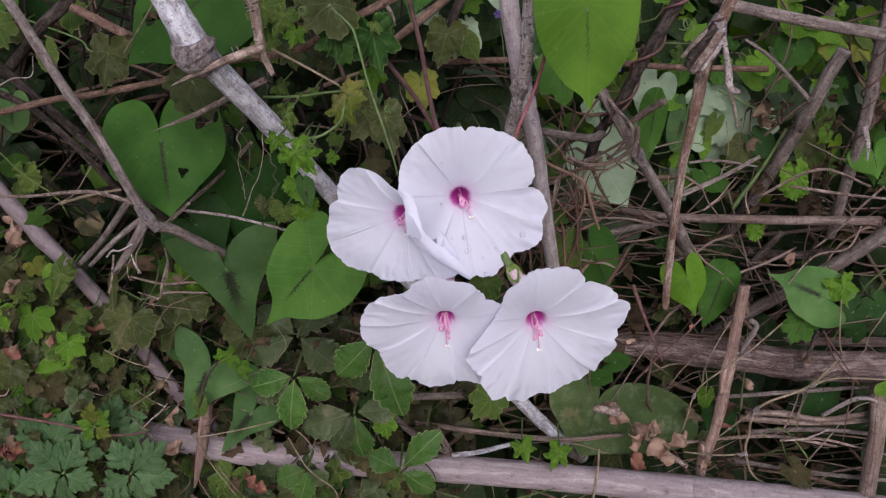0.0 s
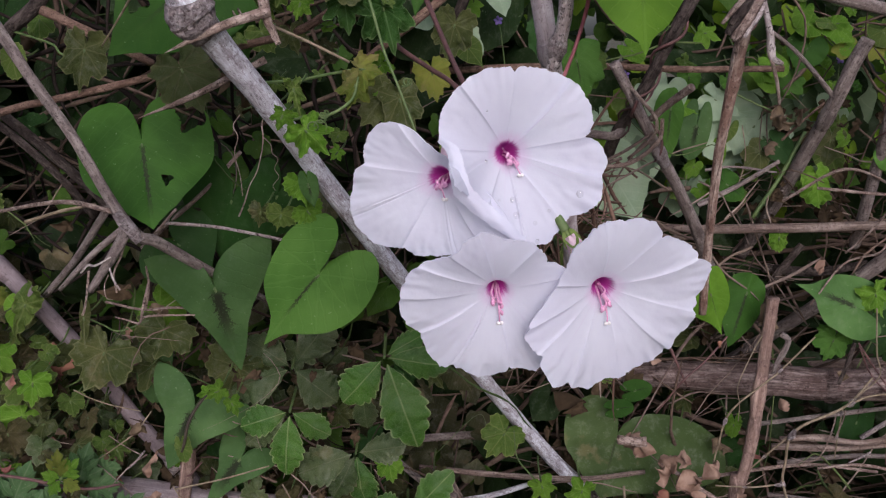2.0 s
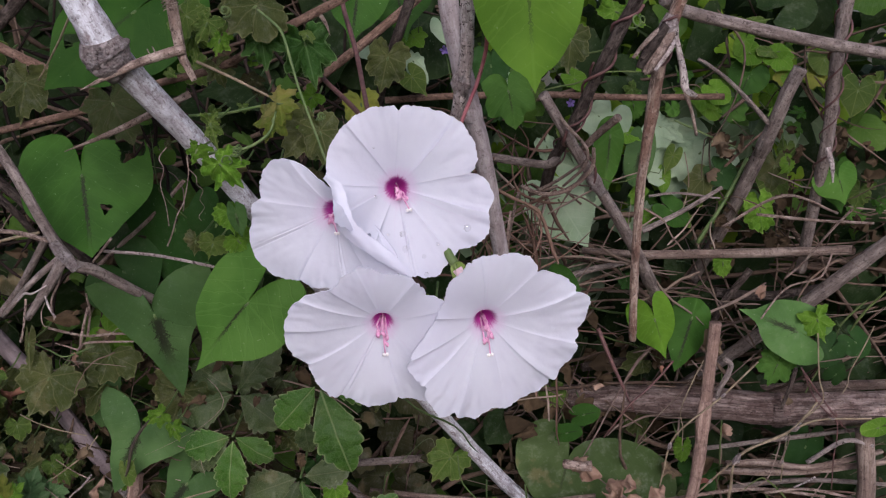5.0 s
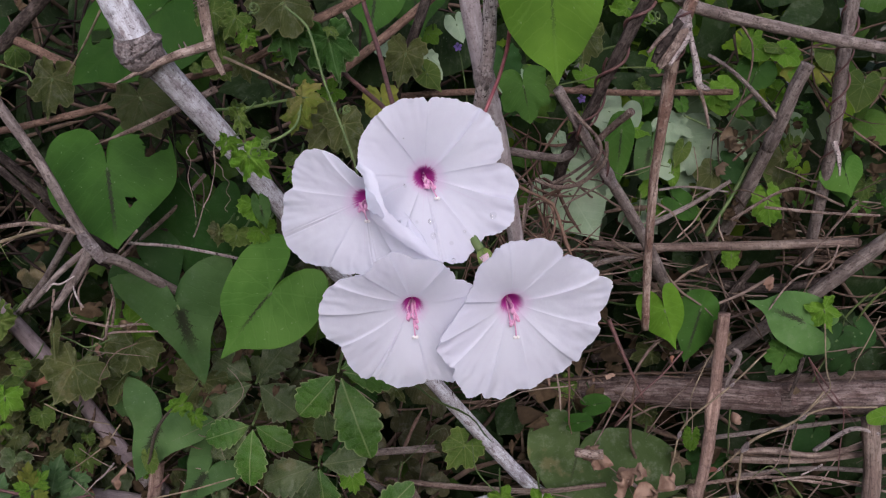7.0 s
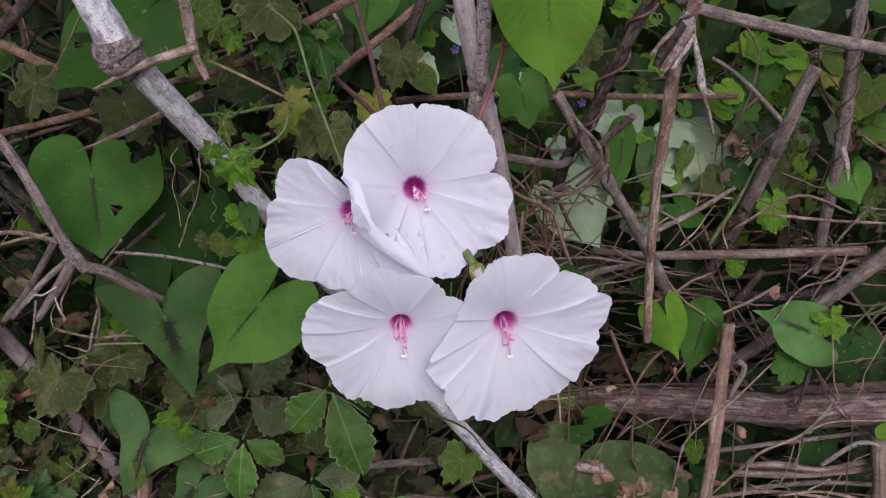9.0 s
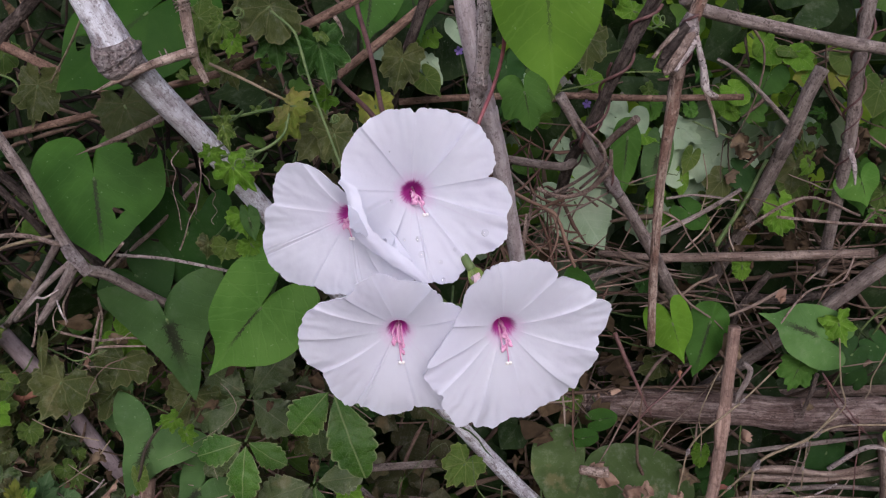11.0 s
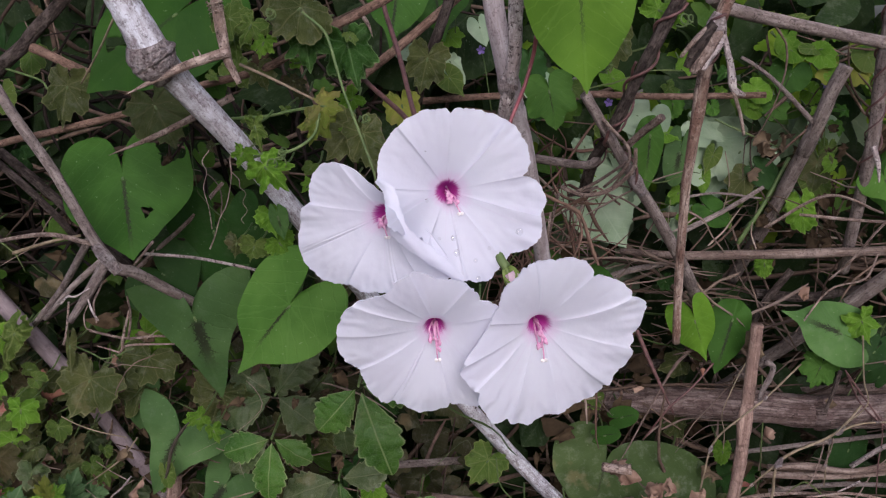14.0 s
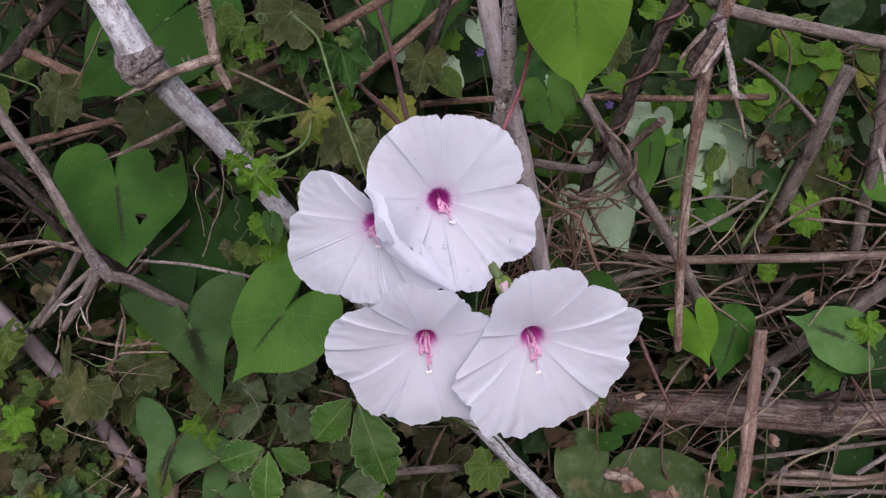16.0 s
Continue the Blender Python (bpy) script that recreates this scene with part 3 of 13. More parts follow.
def stick(name, pts, radii, mat, label, category, group="", sides=12, nodes=(), rough=0.10, flat=1.0, per=6, kind=""):
    """A stick or cane. nodes: (share of length, swelling, share of length); each is a ring of its own on the shaft."""
    if not nodes:
        ob = part(name, tube(bmesh.new(), pts, radii, sides, per, rough, (), flat), M[mat])
        return tagged(ob, label, category, group, kind)
    thing = empty(name, pts[0])
    part("shaft", tube(bmesh.new(), pts, radii, sides, per, rough, (), flat), M[mat], thing)
    line = spline(pts, 24)
    run = [0.0]
    for a, b in zip(line, line[1:]):
        run.append(run[-1] + (b - a).length)
    for share, swell, wide in nodes:
        k = min(range(len(run)), key=lambda i: abs(run[i] / run[-1] - share))
        way = (line[min(k + 1, len(line) - 1)] - line[max(k - 1, 0)]).normalized()
        half = wide * run[-1] * 2.0
        f = share * (len(radii) - 1)
        i = min(int(f), len(radii) - 2)
        r = radii[i] + (radii[i + 1] - radii[i]) * (f - i)
        steps = [-1, -0.75, -0.5, -0.3, -0.15, 0, 0.12, 0.3, 0.5, 0.75, 1]
        shape = [0.99, 1 + swell * 0.25, 1 + swell * 0.7, 1 + swell * 0.95, 1 + swell * 0.8, 1 + swell, 1 + swell * 1.1, 1 + swell * 0.6, 1 + swell * 0.3, 1 + swell * 0.1, 0.99]
        centre = line[k]
        lean = (Vector((-0.7, -0.3, -0.6)) - way * Vector((-0.7, -0.3, -0.6)).dot(way)).normalized()
        if swell > 0.27 and r > 0.004:
            across = way.cross(lean)
            loop = [centre + way * half * (0.34 * math.sin(q * math.pi / 8) - 0.05) + (lean * math.cos(q * math.pi / 8) + across * math.sin(q * math.pi / 8)) * r * (1 + swell * 0.98) + lean * r * swell * 0.4 for q in range(17)]
            knob = bmesh.new()
            bmesh.ops.create_icosphere(knob, subdivisions=4, radius=r)
            for v in knob.verts:
                v.co *= 0.72 + 0.12 * noise.noise(v.co * 260) + 0.05 * math.sin(v.co.length_squared * 9e5 + v.co.z * 2600)
            turned = Matrix((across, way, lean)).transposed().to_4x4()
            bmesh.ops.transform(knob, matrix=Matrix.Translation(centre + lean * r * 0.62 - way * half * 0.1) @ turned @ Matrix.Diagonal((0.95, 1.05, 0.9, 1)), verts=knob.verts)
            part("bud_scar", knob, M["knot"], thing, "rounded pinkish bud scar")
            part("leaf_scar", tube(bmesh.new(), loop, [r * 0.10, r * 0.16, r * 0.10], 8, 3, 0.3), M["knot"], thing, "raised scar ring round the node")
        ring = part("node", tube(bmesh.new(), [centre + way * half * q + lean * (1 - q * q) * r * swell * 0.5 for q in steps], [r * q for q in shape], sides, 1, rough * (2.4 if swell > 0.2 else 1.6)), M["knot" if swell > 0.2 else mat], thing)
        if swell > 0.2:
            ring["label"] = "swollen brown wrinkled node"
    return tagged(thing, label, category, group, kind)


FACE = Vector((0.0, -0.93, 0.37))


def heart_leaf(name, kind, base, tip, width, mat, label, category="leaf", group="", face=(0, 0, 0), stalk=(0.002, 0.03, 0.004), stalk_mat="stem_green", **shape):
    """A stalked leaf as a thing with its blade and stalk."""
    base, tip = Vector(base), Vector(tip)
    thing = empty(name, base)
    length = (tip - base).length
    m = turn_to(base, tip, FACE + Vector(face))
    own = Matrix.Translation(base)
    part("blade", blade(bmesh.new(), kind, m, length, width, seed=base.x * 40 + base.z * 13, **shape), M[mat], thing)
    s = Vector(stalk)
    back = m.to_3x3() @ Vector((0, 0, -0.0012))
    r = 0.0004 + 0.006 * length
    part("stalk", tube(bmesh.new(), [base - back * 0.2 + (m.to_3x3() @ Vector((0, 0.003, -0.001))), base + back, base + s * 0.5 + back * 3, base + s], [r, r, r * 1.1, r * 1.2], 8, 5), M[stalk_mat], thing)
    return tagged(thing, label, category, group)


def creeper_leaf(center, tips, widths, mats, label, stalk=(0.0, 0.03, 0.002), cut=0.0, teeth=0.17, count=7, broad=0.56, name="creeper_leaf", group="five-leaflet creeper leaves"):
    """A hand-shaped compound leaf: leaflets on short stalks from one point."""
    center = Vector(center)
    thing = empty(name, center)
    for k, (tip, w, mt) in enumerate(zip(tips, widths, mats)):
        tip = Vector(tip)
        d = tip - center
        start = center + d * 0.07
        m = turn_to(start, tip, FACE + Vector((0.25 * math.sin(k * 2.1), 0, 0.15 * math.cos(k * 1.7))))
        span, bm = d.length * 0.93, bmesh.new()
        if cut:
            # a deeply cut leaflet: a middle lobe with pairs of pointed side lobes
            leaflet(bm, m, span, 0.42, 0.46, 0.5, 3, rows=16, cols=2, seed=k)
            for at, turn, size in ((0.16, 52, 0.55), (0.16, -50, 0.58), (0.36, 40, 0.50), (0.38, -42, 0.47), (0.56, 32, 0.34), (0.58, -34, 0.33)):
                side = m @ Matrix.Translation((0, at * span, 0.0004)) @ Matrix.Rotation(radians(turn), 4, "Z") @ Matrix.Rotation(radians(8 * math.sin(at * 40 + k)), 4, "X")
                leaflet(bm, side, span * size, 0.36 * w / span + 0.22, 0.52, 0.5, 2, rows=14, cols=2, seed=k + at)
        else:
            leaflet(bm, m, span, w / span, broad, teeth, count, seed=k)
        lf = part("leaflet", bm, M[mt], thing)
        if mt == "creeper_dull":
            lf["label"] = "dull dusty leaflet with browned patches"
    s = Vector(stalk)
    part("stalk", tube(bmesh.new(), [center + Vector((0, -0.001, 0)), center + s * 0.4 + Vector((0, 0.004, 0)), center + s], [0.0007, 0.0008, 0.0009], 7, 5), M["stem_green"], thing)
    return tagged(thing, label, "leaf", group)


def drop(place, normal, size, label="clear water drop on a white petal"):
    """A bead of water, flattened against what it sits on."""
    bm = bmesh.new()
    bmesh.ops.create_icosphere(bm, subdivisions=3, radius=size)
    n = Vector(normal).normalized()
    q = n.to_track_quat("Z", "Y").to_matrix().to_4x4()
    q.translation = place
    for v in bm.verts:
        v.co.z = max(v.co.z * 0.62, -size * 0.12)
    bmesh.ops.transform(bm, matrix=q, verts=bm.verts)
    ob = part("water_drop", bm, M["drop"])
    ob.visible_shadow = False
    return tagged(ob, label, "water drop", "water drops")


def flower(throat, normal, radius, label, rims, spin=0.0, notches=(), depth=0.21, calyx=(0, 0.02, 0.02), seed=0.0, style=(0.002, -0.011), creases=(), bands=(), lifts=(), drops=(), pink=1.0, flap=()):
    """A funnel-shaped morning glory: corolla, tube, calyx, five stamens and a pistil.
    rims: shares of the radius at even angles; notches: (degrees, depth, width) of splits in the rim; creases: (degrees, height, width, side) of pleats that
    stand proud on one side and drop off on the other; bands: degrees of the double ribs; lifts: (degrees, width, height) of lobes that curl forward; drops: (degrees, share, size) of beads of water; pink: how small the coloured eye is; flap: (place, half width) along a folded-over lobe."""
    throat, normal = Vector(throat), Vector(normal).normalized()
    x = Vector((0, 0, 1)).cross(normal).normalized()
    y = normal.cross(x)
    m = Matrix((x, y, normal)).transposed().to_4x4()
    m.translation = throat
    thing = empty("morning_glory_flower", throat)
    bm = bmesh.new()
    layer = bm.loops.layers.uv.verify()
    segs = 720
    mouth = 0.135
    levels = [0.012, 0.045, 0.08, 0.11, mouth, 0.15, 0.17, 0.195, 0.225, 0.26, 0.30, 0.345, 0.39, 0.44, 0.49, 0.54, 0.59, 0.64, 0.69, 0.74, 0.79, 0.84, 0.885, 0.925, 0.96, 0.985, 1.0]
    turn = lambda a, b: (a - b + 180) % 360 - 180  # noqa: E731

    def edge(a):
        """How far the rim reaches at the angle a."""
        t = math.radians(a)
        w = a / 360 * len(rims)
        k = int(w)
        rim = rims[k % len(rims)] + (rims[(k + 1) % len(rims)] - rims[k % len(rims)]) * (w - k)
        rim += 0.016 * noise.noise((math.cos(t) * 9, math.sin(t) * 9, seed * 3)) + 0.009 * noise.noise((math.cos(t) * 26, math.sin(t) * 26, seed))
        rim -= 0.030 * max(0.0, noise.noise((math.cos(t) * 15, math.sin(t) * 15, seed + 8)) - 0.15)
        rim -= 0.016 * abs(noise.noise((math.cos(t) * 44, math.sin(t) * 44, seed + 3))) ** 1.2
        for d, deep, wide in notches:
            rim -= deep * math.exp(-((turn(a, d) / wide) ** 2))
        return rim

    def surface(a, f, rim):
        """The place on the corolla at the angle a and the share f of the way to the rim."""
        t = math.radians(a)
        r = radius * (f if f <= mouth else mouth + (rim - mouth) * (f - mouth) / (1 - mouth))
        g = max(0.0, min(1.0, (r / radius - mouth) / (1 - mouth)))
        z = -radius * depth * (1 - g) ** 2.1 - radius * 0.022 * g ** 6
        if f < mouth:
            z = -radius * depth - ((mouth - f) / mouth) ** 1.3 * radius * 0.34
        grow = min(1.0, g * 1.6) ** 0.9
        for d, high, wide, side in creases:
            gone = turn(a, d + 4 * (g - 0.5) * math.sin(d * 1.7)) * side
            z += high * grow * math.exp(-gone / wide if gone > 0 else gone / (0.5 + 0.9 / (0.2 + g)))
        for d in bands:
            off = abs(turn(a, d)) / 180 * math.pi * max(r, 0.002)
            z -= grow * 0.00034 * math.exp(-((off - 0.0007 * (0.5 + 0.5 * g)) / 0.00026) ** 2)
        for d, wide, high in lifts:
            z += high * g ** 2.2 * math.exp(-((turn(a, d) / wide) ** 2))
        z += 0.0022 * g ** 1.5 * noise.noise((math.cos(t) * 1.6 + seed, math.sin(t) * 1.6, seed * 2 + g))
        z += 0.0007 * g ** 1.3 * noise.noise((math.cos(t) * 3.2 * (0.5 + g) + seed, math.sin(t) * 3.2 * (0.5 + g), seed))
        z += 0.00050 * g ** 1.5 * noise.noise((math.cos(t) * 9 * (0.4 + g), math.sin(t) * 9 * (0.4 + g), seed * 7))
        z += 0.0009 * g ** 5 * noise.noise((math.cos(t) * 11, math.sin(t) * 7, seed * 5))
        return Vector((math.cos(t) * r, math.sin(t) * r, z + radius * depth))

    reaches = [edge(360 * j / segs) for j in range(segs)]
    rows = [[(bm.verts.new(m @ surface(360 * j / segs, f, reaches[j])), (j / segs - spin / 360 + 0.1, f * pink)) for j in range(segs)] for f in levels]
    under = normal * 0.0006
    rows.append([(bm.verts.new(throat + (v.co - throat) * 0.996 - under), uv) for v, uv in rows[-1]])
    for k in range(len(rows) - 1):
        for j in range(segs):
            quad = (rows[k][j], rows[k][(j + 1) % segs], rows[k + 1][(j + 1) % segs], rows[k + 1][j])
            face = bm.faces.new([q[0] for q in quad])
            for loop, q, over in zip(face.loops, quad, (0, 1, 1, 0)):
                loop[layer].uv = (q[1][0] + (1 if over and j == segs - 1 else 0), q[1][1])
    for j in range(segs):
        bm.edges.get((rows[-2][j][0], rows[-2][(j + 1) % segs][0])).smooth = False
    for a, share, size in drops:
        f = mouth + (1 - mouth) * (share - mouth) / (edge(a) - mouth)
        p, q, w = (surface(a + da, f + df, edge(a)) for da, df in ((0, 0), (1.5, 0), (0, 0.03)))
        up = m.to_3x3() @ (w - p).cross(q - p)
        if up.dot(normal) < 0:
            up = -up
        drop(m @ p + up.normalized() * size * 0.08, up, size)
    part("corolla", bm, M["petal"], thing, "white corolla with a magenta throat")
    if flap:
        fold = bmesh.new()
        layer = fold.loops.layers.uv.verify()
        line = spline([p for p, _ in flap], 14)
        wide = [flap[k][1] + (flap[k + 1][1] - flap[k][1]) * q / 14 for k in range(len(flap) - 1) for q in range(14)] + [flap[-1][1]]
        grid = []
        for k, (p, w) in enumerate(zip(line, wide)):
            d = (line[min(k + 1, len(line) - 1)] - line[max(k - 1, 0)]).normalized()
            across = d.cross(Vector((0, -1, 0))).normalized()
            row = []
            for j in range(15):
                c = j / 7 - 1
                crimp = 1 + 0.10 * noise.noise((k * 0.16, c, seed)) + (0.14 * noise.noise((k * 0.45, 3.0, c)) if abs(c) > 0.9 else 0)
                rise = 0.34 * w * (1 - c * c) - 0.22 * w * (c + 0.35 * math.sin(k * 0.11)) + 0.16 * w * noise.noise((k * 0.13, c * 1.3, seed + 4))
                row.append(fold.verts.new(p + across * c * w * crimp + Vector((0, -1, 0)) * rise))
            grid.append(row)
        for k in range(len(grid) - 1):
            for j in range(14):
                face = fold.faces.new((grid[k][j], grid[k][j + 1], grid[k + 1][j + 1], grid[k + 1][j]))
                for loop in face.loops:
                    loop[layer].uv = (0.02, 0.8)
        part("folded_lobe", fold, M["petal"], thing, "lobe of the rim folded over forwards")
    end = Vector(calyx)
    tub = bmesh.new()
    tube(tub, [throat - normal * radius * 0.37, throat - normal * radius * 0.44 + end * 0.28, throat - normal * radius * 0.12 + end * 0.72, throat + end], [radius * 0.085, radius * 0.115, radius * 0.105, radius * 0.066], 20, 8)
    part("corolla_tube", tub, M["pinkish_tube"], thing, "pinkish white tube")
    top = throat + end
    way = (end + normal * radius * 0.3).normalized()
    for k in range(5):
        s = bmesh.new()
        a = 2 * math.pi * k / 5
        q = way.orthogonal().normalized()
        q.rotate(Matrix.Rotation(a, 3, way))
        foot = top + way * 0.003 + q * radius * 0.03
        mm = turn_to(foot, top - way * 0.006 + q * radius * 0.066, q)
        leaflet(s, mm, 0.0090, 0.52, 0.42, 0.0, 1, fold=-0.3, droop=-0.1, rows=10, cols=2)
        part("sepal", s, M["sepal"], thing)
    part("flower_stalk", tube(bmesh.new(), [top + way * 0.002, top + way * 0.007, top + way * 0.008 + Vector((0, 0.014, 0.002)), top + Vector((0, 0.05, 0.006))], [0.0016, 0.0012, 0.0011, 0.0012], 8, 5), M["stem_green"], thing)
    ran = random.Random(int(seed * 100) + 5)
    sx, sy = style
    for k in range(5):
        f = bmesh.new()
        a = 2 * math.pi * k / 5 + seed
        root = Vector((math.cos(a) * 0.0007, math.sin(a) * 0.0007 - 0.0012, -0.005))
        far = 0.15 + 0.42 * ran.random()
        tip = Vector((sx * far + math.cos(a) * 0.0014 + ran.uniform(-0.0008, 0.0008), sy * far + math.sin(a) * 0.0011, 0.0012 + 0.0016 * ran.random()))
        mid = root.lerp(tip, 0.6) + Vector((ran.uniform(-0.0012, 0.0012), 0.0006, 0.0008))
        tube(f, [m @ root, m @ mid, m @ tip], [0.00034, 0.00031, 0.00027], 7, 5)
        fl = part("stamen", f, M["stamen"], thing, "pink stamen")
        an = bmesh.new()
        tube(an, [m @ (tip + Vector((-0.0004, 0.0006, 0.0002))), m @ (tip + Vector((0.0001 + ran.uniform(-0.0006, 0.0006), -0.0002, 0.0005))), m @ (tip + Vector((ran.uniform(-0.001, 0.001), -0.0011, 0.0003)))], [0.0004, 0.00066, 0.0004], 7, 4)
        part("anther", an, M["stamen"], fl)
    p = bmesh.new()
    tip = Vector((sx, sy, 0.0040))
    tube(p, [m @ Vector((0, 0, -0.012)), m @ Vector((sx * 0.35, sy * 0.28, 0.0012)), m @ Vector((sx * 0.8, sy * 0.75, 0.0038)), m @ tip], [0.0003, 0.00026, 0.00024, 0.00024], 7, 5)
    st = part("style", p, M["stamen"], thing, "pale pink style")
    g = bmesh.new()
    for side in (-1, 1):
        bmesh.ops.create_icosphere(g, subdivisions=2, radius=0.00062, matrix=m @ Matrix.Translation(tip + Vector((side * 0.0005, -0.0004, 0.0002))))
    part("stigma", g, M["stigma"], st, "white two-lobed stigma")
    return tagged(thing, label, "flower", "morning glory flowers")


M["pinkish_tube"] = plain("pinkish_corolla_tube", (0.66, 0.42, 0.52), (0.76, 0.58, 0.64), 260, 0.5, 0.1, 0.2)


def curl(name, start, axis, turns, r0, r1, thick, mat, label, length=0.01):
    """A coiled tendril."""
    start, axis = Vector(start), Vector(axis).normalized()
    q = axis.orthogonal().normalized()
    w = axis.cross(q)
    pts = []
    for k in range(int(turns * 9) + 1):
        s = k / (turns * 9)
        a = 2 * math.pi * turns * s
        r = r0 + (r1 - r0) * s
        pts.append(start + axis * length * s + (q * math.cos(a) + w * math.sin(a)) * r)
    ob = part(name, tube(bmesh.new(), pts, [thick, thick * 0.7], 6, 2), M[mat])
    return tagged(ob, label, "tendril", "coiled tendrils")


def crumple(name, place, size, mat, label, seed, group="crumpled dry leaves"):
    """A dead leaf, rolled and crumpled."""
    ran = random.Random(seed)
    bm = bmesh.new()
    d = Vector((ran.uniform(-1, 1), ran.uniform(-0.5, 0.5), ran.uniform(-1, 1))).normalized()
    m = turn_to(place, Vector(place) + d * size, FACE + Vector((ran.uniform(-1, 1), 0, ran.uniform(-1, 1))))
    leaflet(bm, m, size, 0.9, 0.55, 0.25, 4, fold=0.9, droop=0.5, rows=20, cols=4, seed=seed)
    for v in bm.verts:
        v.co += Vector(noise.noise_vector(v.co * 190 + Vector((seed, 0, 0)))) * size * 0.42
    ob = part(name, bm, M[mat])
    return tagged(ob, label, "dry leaf", group)


def tiny_flower(place, size, label="tiny violet flower of a weed behind the thicket"):
    """Five small petals round a point, on a thin stalk."""
    place = Vector(place)
    thing = empty("violet_flower", place)
    for k in range(5):
        a = 2 * math.pi * k / 5 + 0.4
        bm = bmesh.new()
        leaflet(bm, turn_to(place, place + Vector((math.cos(a), -0.4, math.sin(a))), FACE), size, 0.7, 0.6, 0.0, 1, rows=8, cols=2)
        part("petal", bm, M["violet"], thing)
    part("stalk", tube(bmesh.new(), [place, place + Vector((0.002, 0.006, -0.01)), place + Vector((0.004, 0.012, -0.04))], [0.0004, 0.0004, 0.0005], 6, 4), M["stem_green"], thing)
    return tagged(thing, label, "flower", "tiny violet flowers")


# ---- ground ----
def soil():
    n = Nodes("soil_with_litter_and_grass")
    obj = n.add("ShaderNodeTexCoord").outputs["Object"]
    a, b, c = n.noise(obj, 3, 5), n.noise(obj, 40, 5), n.noise(obj, 260, 3)
    col = n.mix(n.step(b, 0.35, 0.7), (0.07, 0.05, 0.035), (0.14, 0.105, 0.075))
    col = n.mix(n.math("MULTIPLY", n.step(a, 0.45, 0.6), 0.85), col, (0.055, 0.085, 0.025))
    col = n.mix(n.math("MULTIPLY", n.step(c, 0.55, 0.7), 0.5), col, (0.20, 0.16, 0.10))
    return n.finish(col, 0.95, n.math("ADD", b, c), 0.6, 0.02)


bm = bmesh.new()
rings, spokes = [0.0, 0.4, 0.8, 1.3, 2, 3, 5, 9, 18, 40, 100, 300, 900, 2500], 48
prev = None
for r in rings:
    if r == 0:
        prev = [bm.verts.new((0.1, 0.6, 0))]
        continue
    row = []
    for j in range(spokes):
        a = 2 * math.pi * j / spokes
        x, y = 0.1 + r * math.cos(a), 0.6 + r * math.sin(a)
        row.append(bm.verts.new((x, y, 0.03 * min(r, 3) * noise.noise((x * 1.7, y * 1.7, 0)))))
    for j in range(spokes):
        k = (j + 1) % spokes
        bm.faces.new((prev[0], row[j], row[k]) if len(prev) == 1 else (prev[j], row[j], row[k], prev[k]))
    prev = row
tagged(part("ground", bm, soil()), "bare earth with leaf litter and grass", "ground", kind="structure")


# ---- the thicket's mass: what nobody could count ----
def small_leaf(verts, faces, uvs, kind, m, length, width, ran, segs=18):
    """Adds a low leaf blade to plain lists."""
    start = len(verts)
    fold, droop, ph = ran.uniform(0.05, 0.4), ran.uniform(0.0, 0.4), ran.uniform(0, 6)
    curl_up = 0.22 if kind == "scrap" else 0.05
    if kind == "scrap":
        fold, droop = ran.uniform(-1.4, 1.4), ran.uniform(-0.8, 0.8)
    verts.append(m @ Vector((0, 0, 0)))
    uvs.append((0, 0))
    for ring in (0.55, 1.0):
        for j in range(segs + 1):
            a = -180 + 360 * j / segs
            r = reach(kind, a) * ring
            x, y = math.sin(radians(a)) * r * width, math.cos(radians(a)) * r
            z = -fold * abs(x) - droop * y * y + curl_up * ring * math.sin(5 * radians(a) + ph)
            verts.append(m @ (Vector((x, y, z)) * length))
            uvs.append((x, y))
    for j in range(segs):
        a, b = start + 1 + j, start + 2 + segs + j
        faces.append((start, a + 1, a))
        faces.append((a, a + 1, b + 1, b))


def joined(name, verts, faces, uvs, material, label, category):
    me = bpy.data.meshes.new(name)
    me.from_pydata([tuple(q) for q in verts], [], faces)
    layer = me.uv_layers.new(name="UVMap")
    index = np.empty(len(me.loops), dtype=np.int32)
    me.loops.foreach_get("vertex_index", index)
    layer.data.foreach_set("uv", np.array(uvs, dtype=np.float32)[index].ravel())
    me.materials.append(material)
    me.polygons.foreach_set("use_smooth", [True] * len(me.polygons))
    return tagged(new(name, me), label, category, kind="stuff")


POOL = {}


def pooled(name, material, label, category):
    """The lists of one joined piece of filling, by name and material."""
    return POOL.setdefault((name, material.name), ([], [], [], material, label, category))[:3]


def mass(name, count, box, kinds, size, material, label, seed, keep=None, face=0.8):
    """Scatters small leaves through a box (x0, x1, y0, y1, z0, z1)."""
    ran = random.Random(seed)
    verts, faces, uvs = pooled(name, material, label, "foliage")
    for _ in range(count):
        for _try in range(20):
            p = Vector((ran.uniform(box[0], box[1]), ran.uniform(box[2], box[3]), ran.uniform(box[4], box[5])))
            if keep is None or keep(p, ran):
                break
        d = Vector((ran.uniform(-1, 1), ran.uniform(-0.6, 0.2), ran.uniform(-1.3, 0.45))).normalized()
        s = ran.uniform(*size)
        m = turn_to(p, p + d, FACE * face + Vector((ran.uniform(-1, 1), ran.uniform(-0.5, 0.5), ran.uniform(-0.6, 1.0))))
        small_leaf(verts, faces, uvs, ran.choice(kinds), m, s, ran.uniform(0.8, 1.15), ran)


